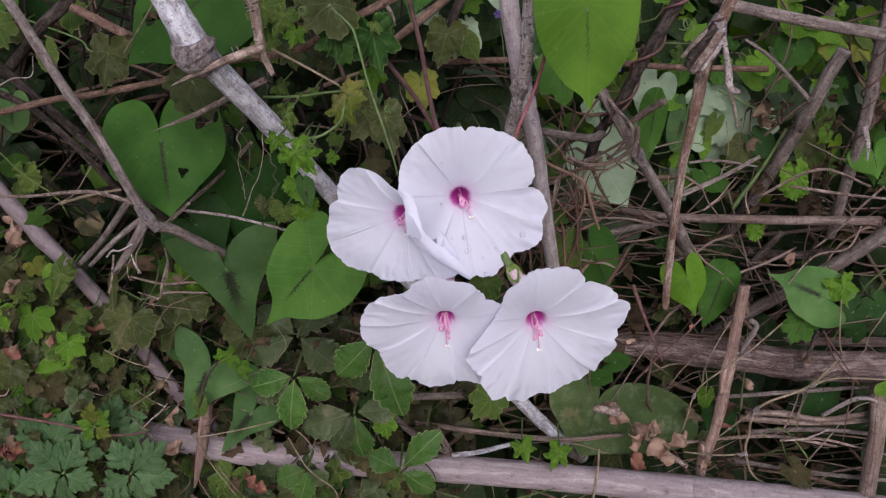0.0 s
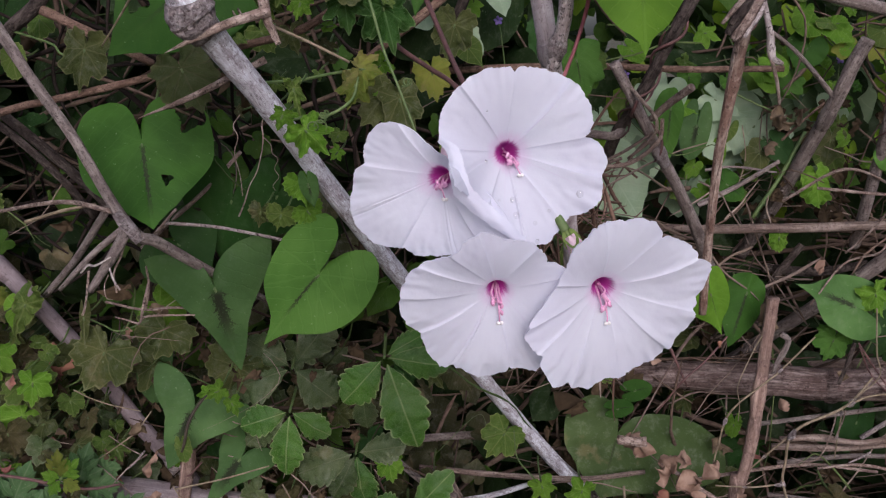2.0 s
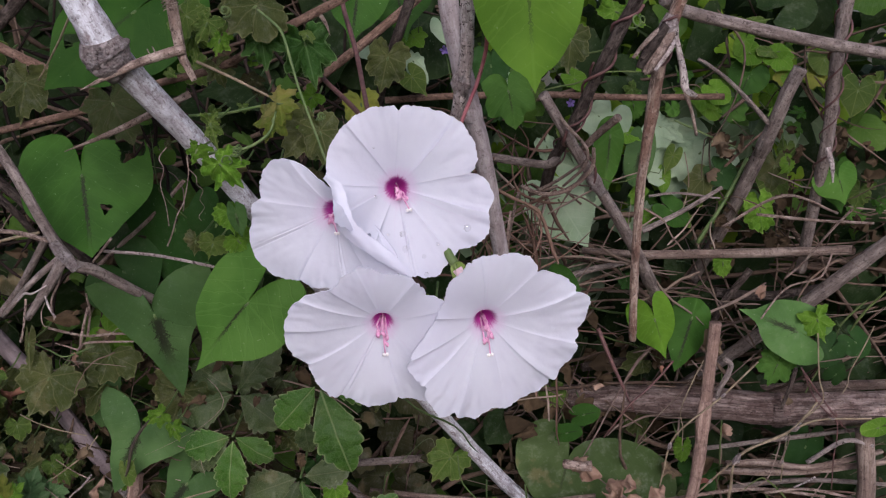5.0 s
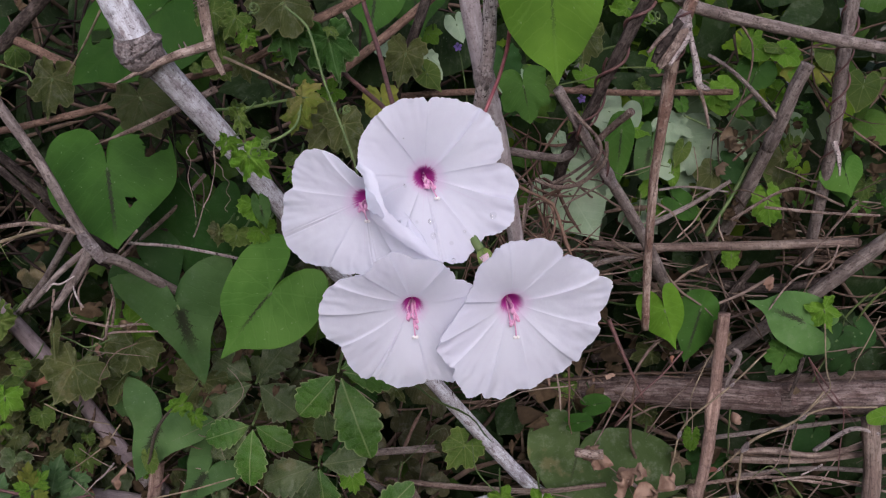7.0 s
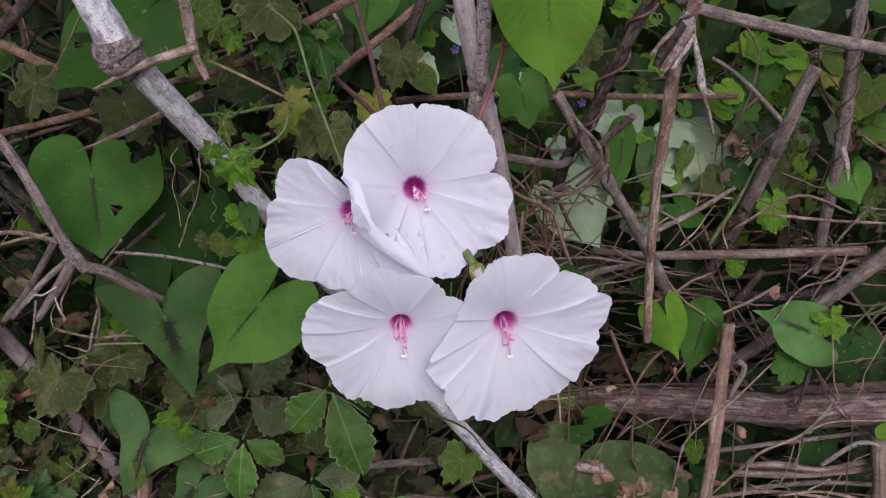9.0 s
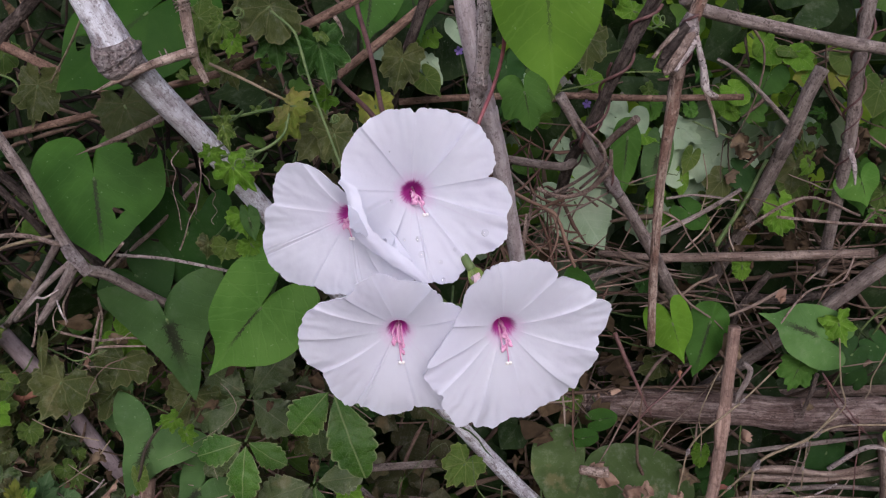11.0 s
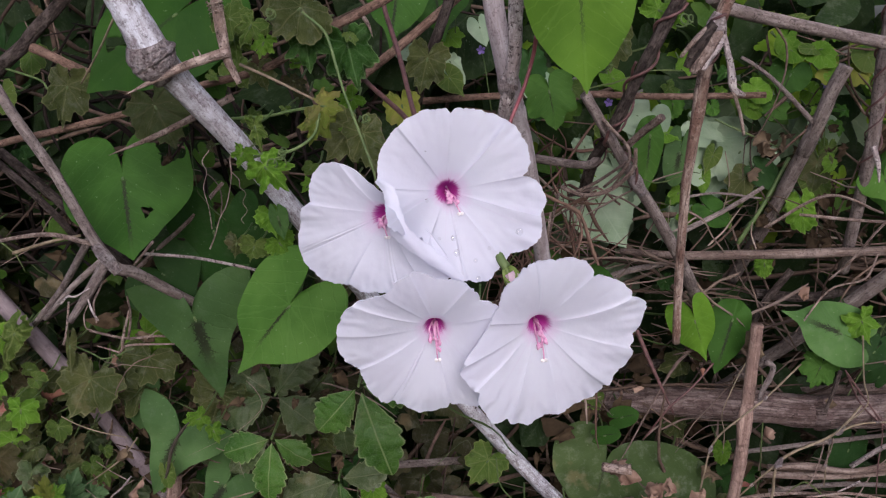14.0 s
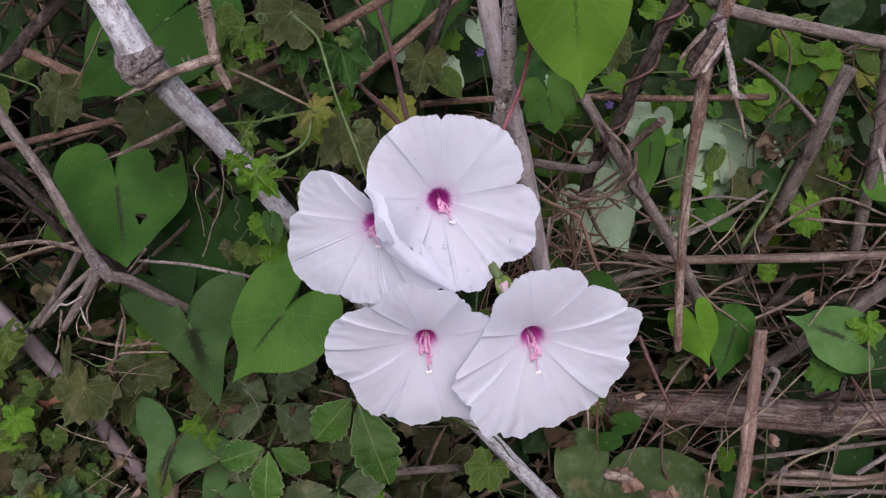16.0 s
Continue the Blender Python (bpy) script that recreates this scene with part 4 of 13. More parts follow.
def twigs(name, count, box, length, thick, material, label, seed, slope=(1, 0.35, 0.5), bend=0.25, sides=5, keep=None, category="twigs", single=False):
    """Scatters thin crooked stems through a box."""
    ran = random.Random(seed)
    for _ in range(count):
        verts, faces, uvs = ([], [], []) if single else pooled(name, material, label, category)
        for _try in range(20):
            p = Vector((ran.uniform(box[0], box[1]), ran.uniform(box[2], box[3]), ran.uniform(box[4], box[5])))
            if keep is None or keep(p, ran):
                break
        d = Vector((ran.gauss(0, slope[0]), ran.gauss(0, slope[1]), ran.gauss(0, slope[2]))).normalized()
        L, r = ran.uniform(*length), ran.uniform(*thick)
        steps = 11
        q = d.orthogonal().normalized()
        w = d.cross(q)
        b1, b2, b3 = (ran.gauss(0, bend) for _k in range(3))
        s1, s2, k1, k2 = ran.uniform(-0.3, 0.3), ran.uniform(-0.3, 0.3), ran.gauss(0, bend), ran.gauss(0, bend)
        start = len(verts)
        for k in range(steps):
            s = k / (steps - 1) - 0.5
            c = p + d * L * s + q * L * (b1 * s * s + 0.03 * b3 * math.sin(11 * s) + k1 * max(0.0, s - s1)) + w * L * (b2 * s * s + k2 * max(0.0, s - s2))
            rr = r * (1 - 0.45 * (s + 0.5)) * (1 + 0.2 * ran.uniform(-1, 1)) * (0.4 if k in (0, steps - 1) else 1)
            for j in range(sides):
                a = 2 * math.pi * j / sides
                verts.append(c + (q * math.cos(a) + w * math.sin(a)) * rr)
                uvs.append((j / sides * 6.3 * r, s * L))
        for k in range(steps - 1):
            for j in range(sides):
                a = start + k * sides
                faces.append((a + j, a + (j + 1) % sides, a + sides + (j + 1) % sides, a + sides + j))
        if single:
            ob = joined(name, verts, faces, uvs, material, label, category)
            del ob["kind"]
            ob["group"] = "dark dead twigs"


# near-black green: the shade of the thicket's inside is put into the colour
LEAF_SHADED = foliage("thicket_leaf_dark", (0.008, 0.019, 0.005), (0.018, 0.032, 0.010), (0.034, 0.046, 0.020), dust=0.1, island=True, translucent=0.12)
LEAF_MID = foliage("thicket_leaf_green", (0.035, 0.082, 0.011), (0.066, 0.121, 0.020), (0.100, 0.150, 0.040), dust=0.08, island=True, translucent=0.3)
LEAF_FRESH = foliage("thicket_leaf_yellow_green", (0.106, 0.204, 0.012), (0.177, 0.262, 0.022), (0.200, 0.281, 0.050), island=True, translucent=0.4)
# paled green that stands in for leaves lit behind the thicket
LEAF_LIT_PALE = foliage("thicket_leaf_pale", (0.125, 0.185, 0.10), (0.20, 0.26, 0.16), (0.34, 0.41, 0.27), dust=0.2, island=True)
LEAF_DULL = foliage("thicket_leaf_dull", (0.032, 0.034, 0.014), (0.062, 0.054, 0.028), (0.140, 0.130, 0.080), dust=0.25, brown=0.6, island=True)
LITTER = islands("dead_leaf_litter", (0.026, 0.018, 0.011), (0.085, 0.058, 0.034), 0.9, 0.1)
TWIG_BROWN = islands("dead_twig_brown", (0.028, 0.018, 0.013), (0.165, 0.115, 0.088))
# the brown twig colour taken almost to black, in place of deep shade
TWIG_SHADED = islands("dark_dead_twig", (0.008, 0.006, 0.005), (0.038, 0.026, 0.022), single=True)
TWIG_PALE = islands("faded_dead_twig", (0.050, 0.034, 0.028), (0.230, 0.170, 0.145))
TWIG_STRAW = islands("dry_straw", (0.120, 0.085, 0.066), (0.320, 0.250, 0.205))
TWIG_RED = islands("reddish_rootlet", (0.065, 0.036, 0.027), (0.220, 0.140, 0.104))
STEM_GREEN = islands("thin_green_stem", (0.036, 0.058, 0.018), (0.100, 0.130, 0.045), 0.6)

left_low = lambda p, r: p.x < 0.06 and p.z < 1.22 - 0.1 * r.random()  # noqa: E731
upper_right = lambda p, r: p.x > 0.12 and p.z > 1.13 + 0.05 * r.random()  # noqa: E731
away_right = lambda p, r: not (p.x > 0.12 and p.z > 1.10)  # noqa: E731
around = lambda p, r: not (-0.42 < p.x < 0.55 and 0.86 < p.z < 1.42 and p.y < 0.80)  # noqa: E731
less_upper = lambda p, r: not (p.x > 0.12 and p.z > 1.12) or r.random() < 0.15  # noqa: E731


def outskirts(p, r):
    """Uneven bushes on either side and behind."""
    if -0.55 < p.x < 0.72 and p.y < 0.95 and p.z > 0.55:
        return False
    top = 1.25 + 0.55 * noise.noise((p.x * 1.3, p.y * 1.3, 0.4)) - 0.22 * abs(p.x - 0.1)
    front = 0.66 + 0.22 * noise.noise((p.x * 1.7, p.z * 1.5, 2.2)) + 0.10 * abs(p.x - 0.1)
    back = 1.55 + 0.4 * noise.noise((p.x * 1.2, 5.0, p.z * 1.2)) - 0.25 * abs(p.x - 0.1)
    return p.z < top and front < p.y < back


low_back = lambda p, r: not (p.x > 0.02 and p.z > 1.05) and p.z < 1.38 + 0.25 * noise.noise((p.x * 3, p.y * 3, 1.0)) and abs(p.x - 0.08) < 0.75 + 0.3 * noise.noise((p.z * 3, p.y * 3, 4.0))  # noqa: E731


# ---- the things of the thicket ----
stick("grey_cane", [(-0.0513, 0.4370, 1.3230), (-0.0479, 0.4400, 1.3100), (-0.0438, 0.4440, 1.2968), (-0.0399, 0.4490, 1.2838), (-0.0357, 0.4590, 1.2744), (-0.0210, 0.4870, 1.2431), (-0.0051, 0.5150, 1.2065), (0.0399, 0.5770, 1.1145), (0.1038, 0.6420, 0.9976), (0.1423, 0.6620, 0.9457)], [0.0058, 0.0058, 0.0060, 0.0066, 0.0070, 0.0058, 0.0055, 0.0054, 0.0053, 0.0052, 0.0051] + [0.0048] * 14 + [0.0046] * 10 + [0.0048] * 12, "cane", "thick pale grey weathered cane with a swollen node", "cane", "weathered canes of the thicket", sides=24, rough=0.05, nodes=[(0.0878, 0.3, 0.0075), (0.9721, 0.25, 0.01)])
stick("brown_cane", [(-0.1840, 0.5600, 1.3274), (-0.1629, 0.5450, 1.3064), (-0.1377, 0.5300, 1.2658), (-0.1233, 0.5260, 1.2405), (-0.1014, 0.5190, 1.1951), (-0.0915, 0.5280, 1.1844), (-0.0743, 0.5550, 1.1605), (-0.0474, 0.6000, 1.1243)], [0.00265, 0.00265, 0.00257, 0.00250, 0.00281, 0.00215, 0.00150], "cane_brown", "slender grey-brown forked cane crossing the leaves", "cane", "weathered canes of the thicket", sides=14, nodes=[(0.5755, 0.25, 0.015)])
stick("forked_stub", [(-0.1013, 0.5190, 1.1957), (-0.1095, 0.5170, 1.1836), (-0.1234, 0.5150, 1.1666)], [0.00275, 0.00249, 0.00172], "cane_brown", "short broken grey side stub of a cane", "stick", "thorns and side twigs")
stick("side_twig", [(-0.1037, 0.5220, 1.1953), (-0.1259, 0.5300, 1.1805), (-0.1501, 0.5450, 1.1618)], [0.00165, 0.00150, 0.00120], "cane_brown", "thin grey-brown side twig", "stick", "thorns and side twigs")
stick("side_twig", [(-0.1081, 0.5210, 1.2027), (-0.1351, 0.5300, 1.2083), (-0.1811, 0.5500, 1.2034), (-0.2143, 0.5600, 1.2038)], [0.00127, 0.00112, 0.00090, 0.00075], "twig", "thin dry tan twig", "stick", "thorns and side twigs")
stick("side_twig", [(-0.1138, 0.5300, 1.2031), (-0.1455, 0.5600, 1.1738), (-0.1739, 0.5800, 1.1509)], [0.00195, 0.00195, 0.00180], "cane_brown", "thin grey-brown side twig", "stick", "thorns and side twigs")
stick("side_twig", [(-0.1017, 0.5190, 1.1935), (-0.1080, 0.5200, 1.1810), (-0.1125, 0.5200, 1.1732), (-0.1128, 0.5200, 1.1635)], [0.00068, 0.00052, 0.00045], "twig", "thin dry tan twig", "stick", "thorns and side twigs")
stick("brown_cane", [(-0.2418, 0.6050, 1.2209), (-0.2159, 0.6050, 1.1771), (-0.1736, 0.6050, 1.1124), (-0.1420, 0.6050, 1.0547), (-0.1298, 0.6100, 1.0318), (-0.1154, 0.6400, 0.9790)], [0.00515, 0.00515, 0.00491, 0.00468, 0.00437], "cane_dusk", "smooth purplish-brown cane leaning in the thicket", "cane", "weathered canes of the thicket", sides=18, nodes=[(0.24, 0.1, 0.012), (0.80, 0.24, 0.022)], rough=0.04)
stick("brown_cane", [(-0.2388, 0.6300, 1.2889), (-0.2164, 0.6200, 1.2701), (-0.1652, 0.6000, 1.2261), (-0.1321, 0.6000, 1.1861), (-0.1152, 0.6100, 1.1559)], [0.00300, 0.00290, 0.00280, 0.00270], "bark", "dark weathered cane behind the leaves", "cane", "weathered canes of the thicket")
stick("brown_cane", [(-0.2218, 0.6000, 1.2620), (-0.1910, 0.6000, 1.2447), (-0.1583, 0.5900, 1.2134), (-0.1477, 0.6000, 1.1889)], [0.00234, 0.00218, 0.00203], "bark", "thin dark cane behind the leaves", "cane", "weathered canes of the thicket")
stick("brown_branch", [(-0.2341, 0.6000, 1.2407), (-0.1648, 0.5700, 1.2534), (-0.1451, 0.5600, 1.2554), (-0.0898, 0.5450, 1.2627), (-0.0510, 0.5300, 1.2715), (-0.0107, 0.5050, 1.2768), (0.0130, 0.5000, 1.2874), (0.0379, 0.5000, 1.2972), (0.0566, 0.5100, 1.3058)], [0.00202, 0.00202, 0.00187, 0.00180, 0.00180, 0.00187, 0.00202], "twig_red", "reddish-brown branch running behind the pale cane", "branch", "weathered canes of the thicket")
stick("dark_branch", [(-0.2200, 0.6300, 1.2640), (-0.1754, 0.6000, 1.2926), (-0.1600, 0.6000, 1.3040), (-0.1521, 0.6000, 1.3108), (-0.1288, 0.6000, 1.3295)], [0.00330, 0.00340, 0.00390, 0.00340], "bark", "dark rough branch in the shade", "branch", "weathered canes of the thicket", rough=0.2)
stick("dark_branch", [(-0.1560, 0.6000, 1.3024), (-0.1432, 0.6000, 1.2950), (-0.1290, 0.6000, 1.2863), (-0.1077, 0.6200, 1.2700)], [0.00260, 0.00270, 0.00230], "twig_red", "dark rough branch in the shade", "branch", "weathered canes of the thicket", rough=0.2)
stick("bottom_cane", [(-0.2145, 0.6000, 1.0337), (-0.1469, 0.6000, 1.0166), (-0.0788, 0.6000, 0.9993), (0.0834, 0.6000, 0.9753), (0.2123, 0.5900, 0.9612), (0.2788, 0.5850, 0.9533), (0.3819, 0.5800, 0.9378)], [0.00817, 0.00903, 0.00946, 0.00946, 0.00903, 0.00860], "cane_mauve", "thick pinkish-grey bamboo cane lying level", "cane", "weathered canes of the thicket", sides=24, nodes=[(0.72, 0.06, 0.006)], rough=0.05)
stick("level_cane", [(0.1083, 0.6900, 1.0414), (0.1674, 0.6720, 1.0353), (0.1929, 0.6640, 1.0356), (0.2456, 0.6350, 1.0380), (0.2829, 0.6200, 1.0366), (0.3355, 0.6050, 1.0379), (0.3972, 0.5900, 1.0352)], [0.00688, 0.00860, 0.00989, 0.01032, 0.01075, 0.01075], "cane_split", "thick split pinkish-grey cane lying level", "cane", "weathered canes of the thicket", sides=24, nodes=[(0.62, 0.05, 0.006)], rough=0.1)
stick("level_cane", [(0.1785, 0.7000, 1.0313), (0.2623, 0.6900, 1.0240), (0.3742, 0.6600, 1.0291)], [0.00344, 0.00387, 0.00344], "cane_pale", "thin level cane behind the thick one", "cane", "weathered canes of the thicket")
stick("split_stake", [(-0.1091, 0.5780, 1.0524), (-0.1159, 0.5750, 1.0234), (-0.1211, 0.5730, 1.0058), (-0.1250, 0.5720, 0.9941)], [0.00464, 0.00464, 0.00361, 0.00069], "split", "short split wooden stake with a pointed end", "stake", "weathered canes of the thicket", flat=0.4, sides=8, rough=0.12)
stick("upright_cane", [(0.0909, 0.4700, 1.3063), (0.0924, 0.4750, 1.2868), (0.0968, 0.4850, 1.2566), (0.1023, 0.5000, 1.2276), (0.1085, 0.5300, 1.1827), (0.1163, 0.5700, 1.1295)], [0.00430, 0.00430, 0.00413, 0.00396, 0.00396], "cane_smooth", "smooth pinkish-grey upright cane", "cane", "weathered canes of the thicket", sides=20, rough=0.06, nodes=[(0.24, 0.1, 0.012), (0.3, 0.07, 0.008)])
stick("mottled_stem", [(0.0984, 0.4350, 1.3016), (0.0968, 0.4350, 1.2842), (0.0954, 0.4370, 1.2707), (0.0908, 0.4500, 1.2494), (0.0844, 0.4800, 1.2194)], [0.00275, 0.00268, 0.00262, 0.00255, 0.00245], "mottled", "pale mottled stem with a node beside the cane", "stem", "weathered canes of the thicket", sides=16, nodes=[(0.42, 0.35, 0.02)], rough=0.15)
stick("dark_branch", [(0.1961, 0.5500, 1.3060), (0.1871, 0.5500, 1.2908), (0.1699, 0.5550, 1.2610), (0.1539, 0.5650, 1.2297), (0.1450, 0.5800, 1.2117), (0.1422, 0.6000, 1.1924)], [0.00354, 0.00340, 0.00313, 0.00313, 0.00340], "bark", "dark twisted woody stem with wrapped vines", "branch", "weathered canes of the thicket", rough=0.22)
stick("brown_cane", [(0.1376, 0.5450, 1.2501), (0.1476, 0.5520, 1.2320), (0.1599, 0.5650, 1.2104), (0.1910, 0.6000, 1.1580), (0.2125, 0.6300, 1.1138), (0.2244, 0.6500, 1.0842)], [0.00265, 0.00289, 0.00328, 0.00359, 0.00374], "cane_brown", "grey-brown jointed cane leaning to one side", "cane", "weathered canes of the thicket", nodes=[(0.3, 0.28, 0.02), (0.72, 0.12, 0.02)], sides=16)
stick("side_twig", [(0.1589, 0.5600, 1.2196), (0.1657, 0.5500, 1.2276), (0.1726, 0.5350, 1.2357)], [0.00180, 0.00195, 0.00210], "twig", "broken tan side twig", "stick", "thorns and side twigs")
stick("side_twig", [(0.1041, 0.5600, 1.2218), (0.1093, 0.5600, 1.2198), (0.1389, 0.5700, 1.2118), (0.1474, 0.5750, 1.2139)], [0.00225, 0.00225, 0.00240], "cane_brown", "short level brown side twig", "stick", "thorns and side twigs")
stick("brown_branch", [(0.0539, 0.6550, 1.2505), (0.0958, 0.6500, 1.2496), (0.1493, 0.6450, 1.2459), (0.1999, 0.6350, 1.2398), (0.2577, 0.6300, 1.2353)], [0.00216, 0.00216, 0.00202, 0.00187], "twig_red", "level brown branch behind the stems", "branch", "weathered canes of the thicket")
stick("dark_branch", [(0.0804, 0.5700, 1.3131), (0.0675, 0.5750, 1.2864), (0.0577, 0.5850, 1.2655), (0.0523, 0.6000, 1.2488)], [0.00286, 0.00272, 0.00245], "bark", "dark branch hanging behind the flower stems", "branch", "weathered canes of the thicket", rough=0.2)
stick("brown_branch", [(0.0897, 0.6000, 1.3123), (0.0605, 0.5800, 1.2915), (0.0352, 0.5750, 1.2749), (0.0152, 0.5800, 1.2620)], [0.00245, 0.00230, 0.00216], "twig_red", "dark brown slanting branch", "branch", "weathered canes of the thicket", rough=0.2)
stick("hanging_stick", [(0.1955, 0.4850, 1.2964), (0.1888, 0.4880, 1.2812), (0.1839, 0.4920, 1.2665), (0.1824, 0.4970, 1.2534), (0.1759, 0.5070, 1.2075), (0.1727, 0.5150, 1.1627), (0.1717, 0.5230, 1.1245)], [0.00269, 0.00302, 0.00286, 0.00218, 0.00210, 0.00202, 0.00193], "peeling", "hanging dead stick with peeling dark bark", "stick", "weathered canes of the thicket", sides=14, rough=0.22, nodes=[(0.16, 0.5, 0.03)])
stick("bark_shred", [(0.1860, 0.4870, 1.2779), (0.1759, 0.4800, 1.2684), (0.1697, 0.4780, 1.2598)], [0.00175, 0.00292, 0.00146], "bark", "frayed strip of brown peeling bark", "bark strip", "frayed bark strips", flat=0.22, sides=6, rough=0.3)
stick("bark_shred", [(0.1876, 0.4870, 1.2743), (0.1780, 0.4800, 1.2654), (0.1724, 0.4780, 1.2573)], [0.00217, 0.00361, 0.00181], "twig", "frayed strip of brown peeling bark", "bark strip", "frayed bark strips", flat=0.22, sides=6, rough=0.3)
stick("bark_shred", [(0.1884, 0.4870, 1.2714), (0.1801, 0.4800, 1.2645), (0.1758, 0.4780, 1.2583)], [0.00206, 0.00344, 0.00172], "mottled", "frayed strip of brown peeling bark", "bark strip", "frayed bark strips", flat=0.22, sides=6, rough=0.3)
stick("bark_shred", [(0.1836, 0.4870, 1.2770), (0.1736, 0.4800, 1.2701), (0.1675, 0.4780, 1.2642)], [0.00083, 0.00138, 0.00069], "twig", "frayed strip of brown peeling bark", "bark strip", "frayed bark strips", flat=0.22, sides=6, rough=0.3)
stick("bark_shred", [(0.1822, 0.4870, 1.2724), (0.1747, 0.4800, 1.2677), (0.1710, 0.4780, 1.2639)], [0.00155, 0.00258, 0.00129], "bark", "frayed strip of brown peeling bark", "bark strip", "frayed bark strips", flat=0.22, sides=6, rough=0.3)
stick("bark_shred", [(0.1808, 0.4870, 1.2678), (0.1747, 0.4800, 1.2619), (0.1724, 0.4780, 1.2568)], [0.00175, 0.00292, 0.00146], "twig", "frayed strip of brown peeling bark", "bark strip", "frayed bark strips", flat=0.22, sides=6, rough=0.3)
stick("side_twig", [(0.1883, 0.4890, 1.2790), (0.1883, 0.4850, 1.2695), (0.1900, 0.4840, 1.2587), (0.1916, 0.4860, 1.2490), (0.1968, 0.4880, 1.2454)], [0.00120, 0.00112, 0.00142, 0.00195, 0.00090], "mottled", "pale knobbly side twig below the frayed bark", "stick", "thorns and side twigs", rough=0.3)
stick("side_twig", [(0.1915, 0.4860, 1.2478), (0.1955, 0.4900, 1.2376), (0.1986, 0.4950, 1.2276)], [0.00090, 0.00075, 0.00068], "twig", "thin brown twig end", "stick", "thorns and side twigs")
stick("upper_cane", [(0.1878, 0.5000, 1.2881), (0.2023, 0.5150, 1.2823), (0.2505, 0.5350, 1.2695), (0.2851, 0.5500, 1.2613), (0.3546, 0.5700, 1.2457)], [0.00290, 0.00304, 0.00304, 0.00317], "cane_brown", "grey-brown cane slanting across the top", "cane", "weathered canes of the thicket", sides=16, nodes=[(0.62, 0.1, 0.012)], rough=0.08)
stick("brown_cane", [(0.3077, 0.5700, 1.2984), (0.3045, 0.5750, 1.2794), (0.3036, 0.5850, 1.2445), (0.3038, 0.5950, 1.2069), (0.3039, 0.6200, 1.1502), (0.3075, 0.6400, 1.1205)], [0.00359, 0.00359, 0.00359, 0.00343, 0.00343], "cane_brown", "upright grey-brown cane wrapped in a thin vine", "cane", "weathered canes of the thicket", sides=16, rough=0.1)
stick("side_twig", [(0.2988, 0.5840, 1.2049), (0.3006, 0.5820, 1.1952), (0.3011, 0.5820, 1.1851)], [0.00165, 0.00135, 0.00045], "mottled", "short pale broken twig", "stick", "thorns and side twigs")
stick("forked_cane", [(0.2846, 0.5850, 1.2496), (0.2790, 0.5900, 1.2362), (0.2743, 0.5980, 1.2180), (0.2691, 0.6250, 1.1849), (0.2617, 0.6520, 1.1498), (0.2532, 0.6900, 1.1070)], [0.00384, 0.00400, 0.00432, 0.00400, 0.00384], "cane_brown", "forked grey-brown cane with a cut end", "cane", "weathered canes of the thicket", sides=16, nodes=[(0.28, 0.15, 0.02)])
stick("side_twig", [(0.2733, 0.5980, 1.2181), (0.2574, 0.5900, 1.2344), (0.2455, 0.5850, 1.2460), (0.2324, 0.5800, 1.2561), (0.2270, 0.5800, 1.2596)], [0.00150, 0.00140, 0.00125, 0.00110, 0.00090], "cane_brown", "thin pale side branch of the forked cane", "stick", "thorns and side twigs")
stick("level_stick", [(0.1695, 0.6450, 1.1458), (0.2037, 0.6300, 1.1429), (0.2389, 0.6250, 1.1410), (0.2734, 0.6200, 1.1395), (0.3213, 0.6150, 1.1375), (0.3274, 0.6130, 1.1374)], [0.00187, 0.00270, 0.00300, 0.00300, 0.00300], "cane_pale", "level pale dry stick with frayed fibres", "stick", "weathered canes of the thicket", sides=14, rough=0.15)
stick("level_stick", [(0.1370, 0.6650, 1.1118), (0.1665, 0.6500, 1.1293), (0.1960, 0.6450, 1.1350)], [0.00210, 0.00210, 0.00180], "cane_brown", "grey stick under the creepers", "stick", "weathered canes of the thicket")
stick("leaning_cane", [(0.3585, 0.6200, 1.1416), (0.3393, 0.6300, 1.1230), (0.3101, 0.6550, 1.0888), (0.2700, 0.6900, 1.0450), (0.2421, 0.7100, 1.0171)], [0.00480, 0.00480, 0.00464, 0.00432], "cane_brown", "weathered grey cane leaning low", "cane", "weathered canes of the thicket", sides=16, rough=0.12)
stick("upright_stub", [(0.2392, 0.6000, 1.1041), (0.2356, 0.6020, 1.0746), (0.2312, 0.6000, 1.0483), (0.2256, 0.6020, 1.0068), (0.2196, 0.6050, 0.9791), (0.2159, 0.6100, 0.9419), (0.2000, 0.6400, 0.5000), (0.1800, 0.6600, -0.0200)], [0.00365, 0.00350, 0.00345, 0.00335, 0.00335, 0.00335], "split", "upright pinkish-brown stake with a cut top", "stake", "weathered canes of the thicket", sides=18, nodes=[(0.055, 0.19, 0.006), (0.075, 0.12, 0.004)], rough=0.10)
stick("upright_cane", [(0.3246, 0.5900, 1.0306), (0.3261, 0.5900, 1.0015), (0.3239, 0.5880, 0.9772), (0.3205, 0.5850, 0.9443), (0.3197, 0.5850, 0.9080), (0.3000, 0.6200, 0.4500), (0.2900, 0.6400, -0.0200)], [0.00533, 0.00550, 0.00568, 0.00568], "cane_pale", "upright pale cane at the thicket's foot", "cane", "weathered canes of the thicket", sides=16, rough=0.08)
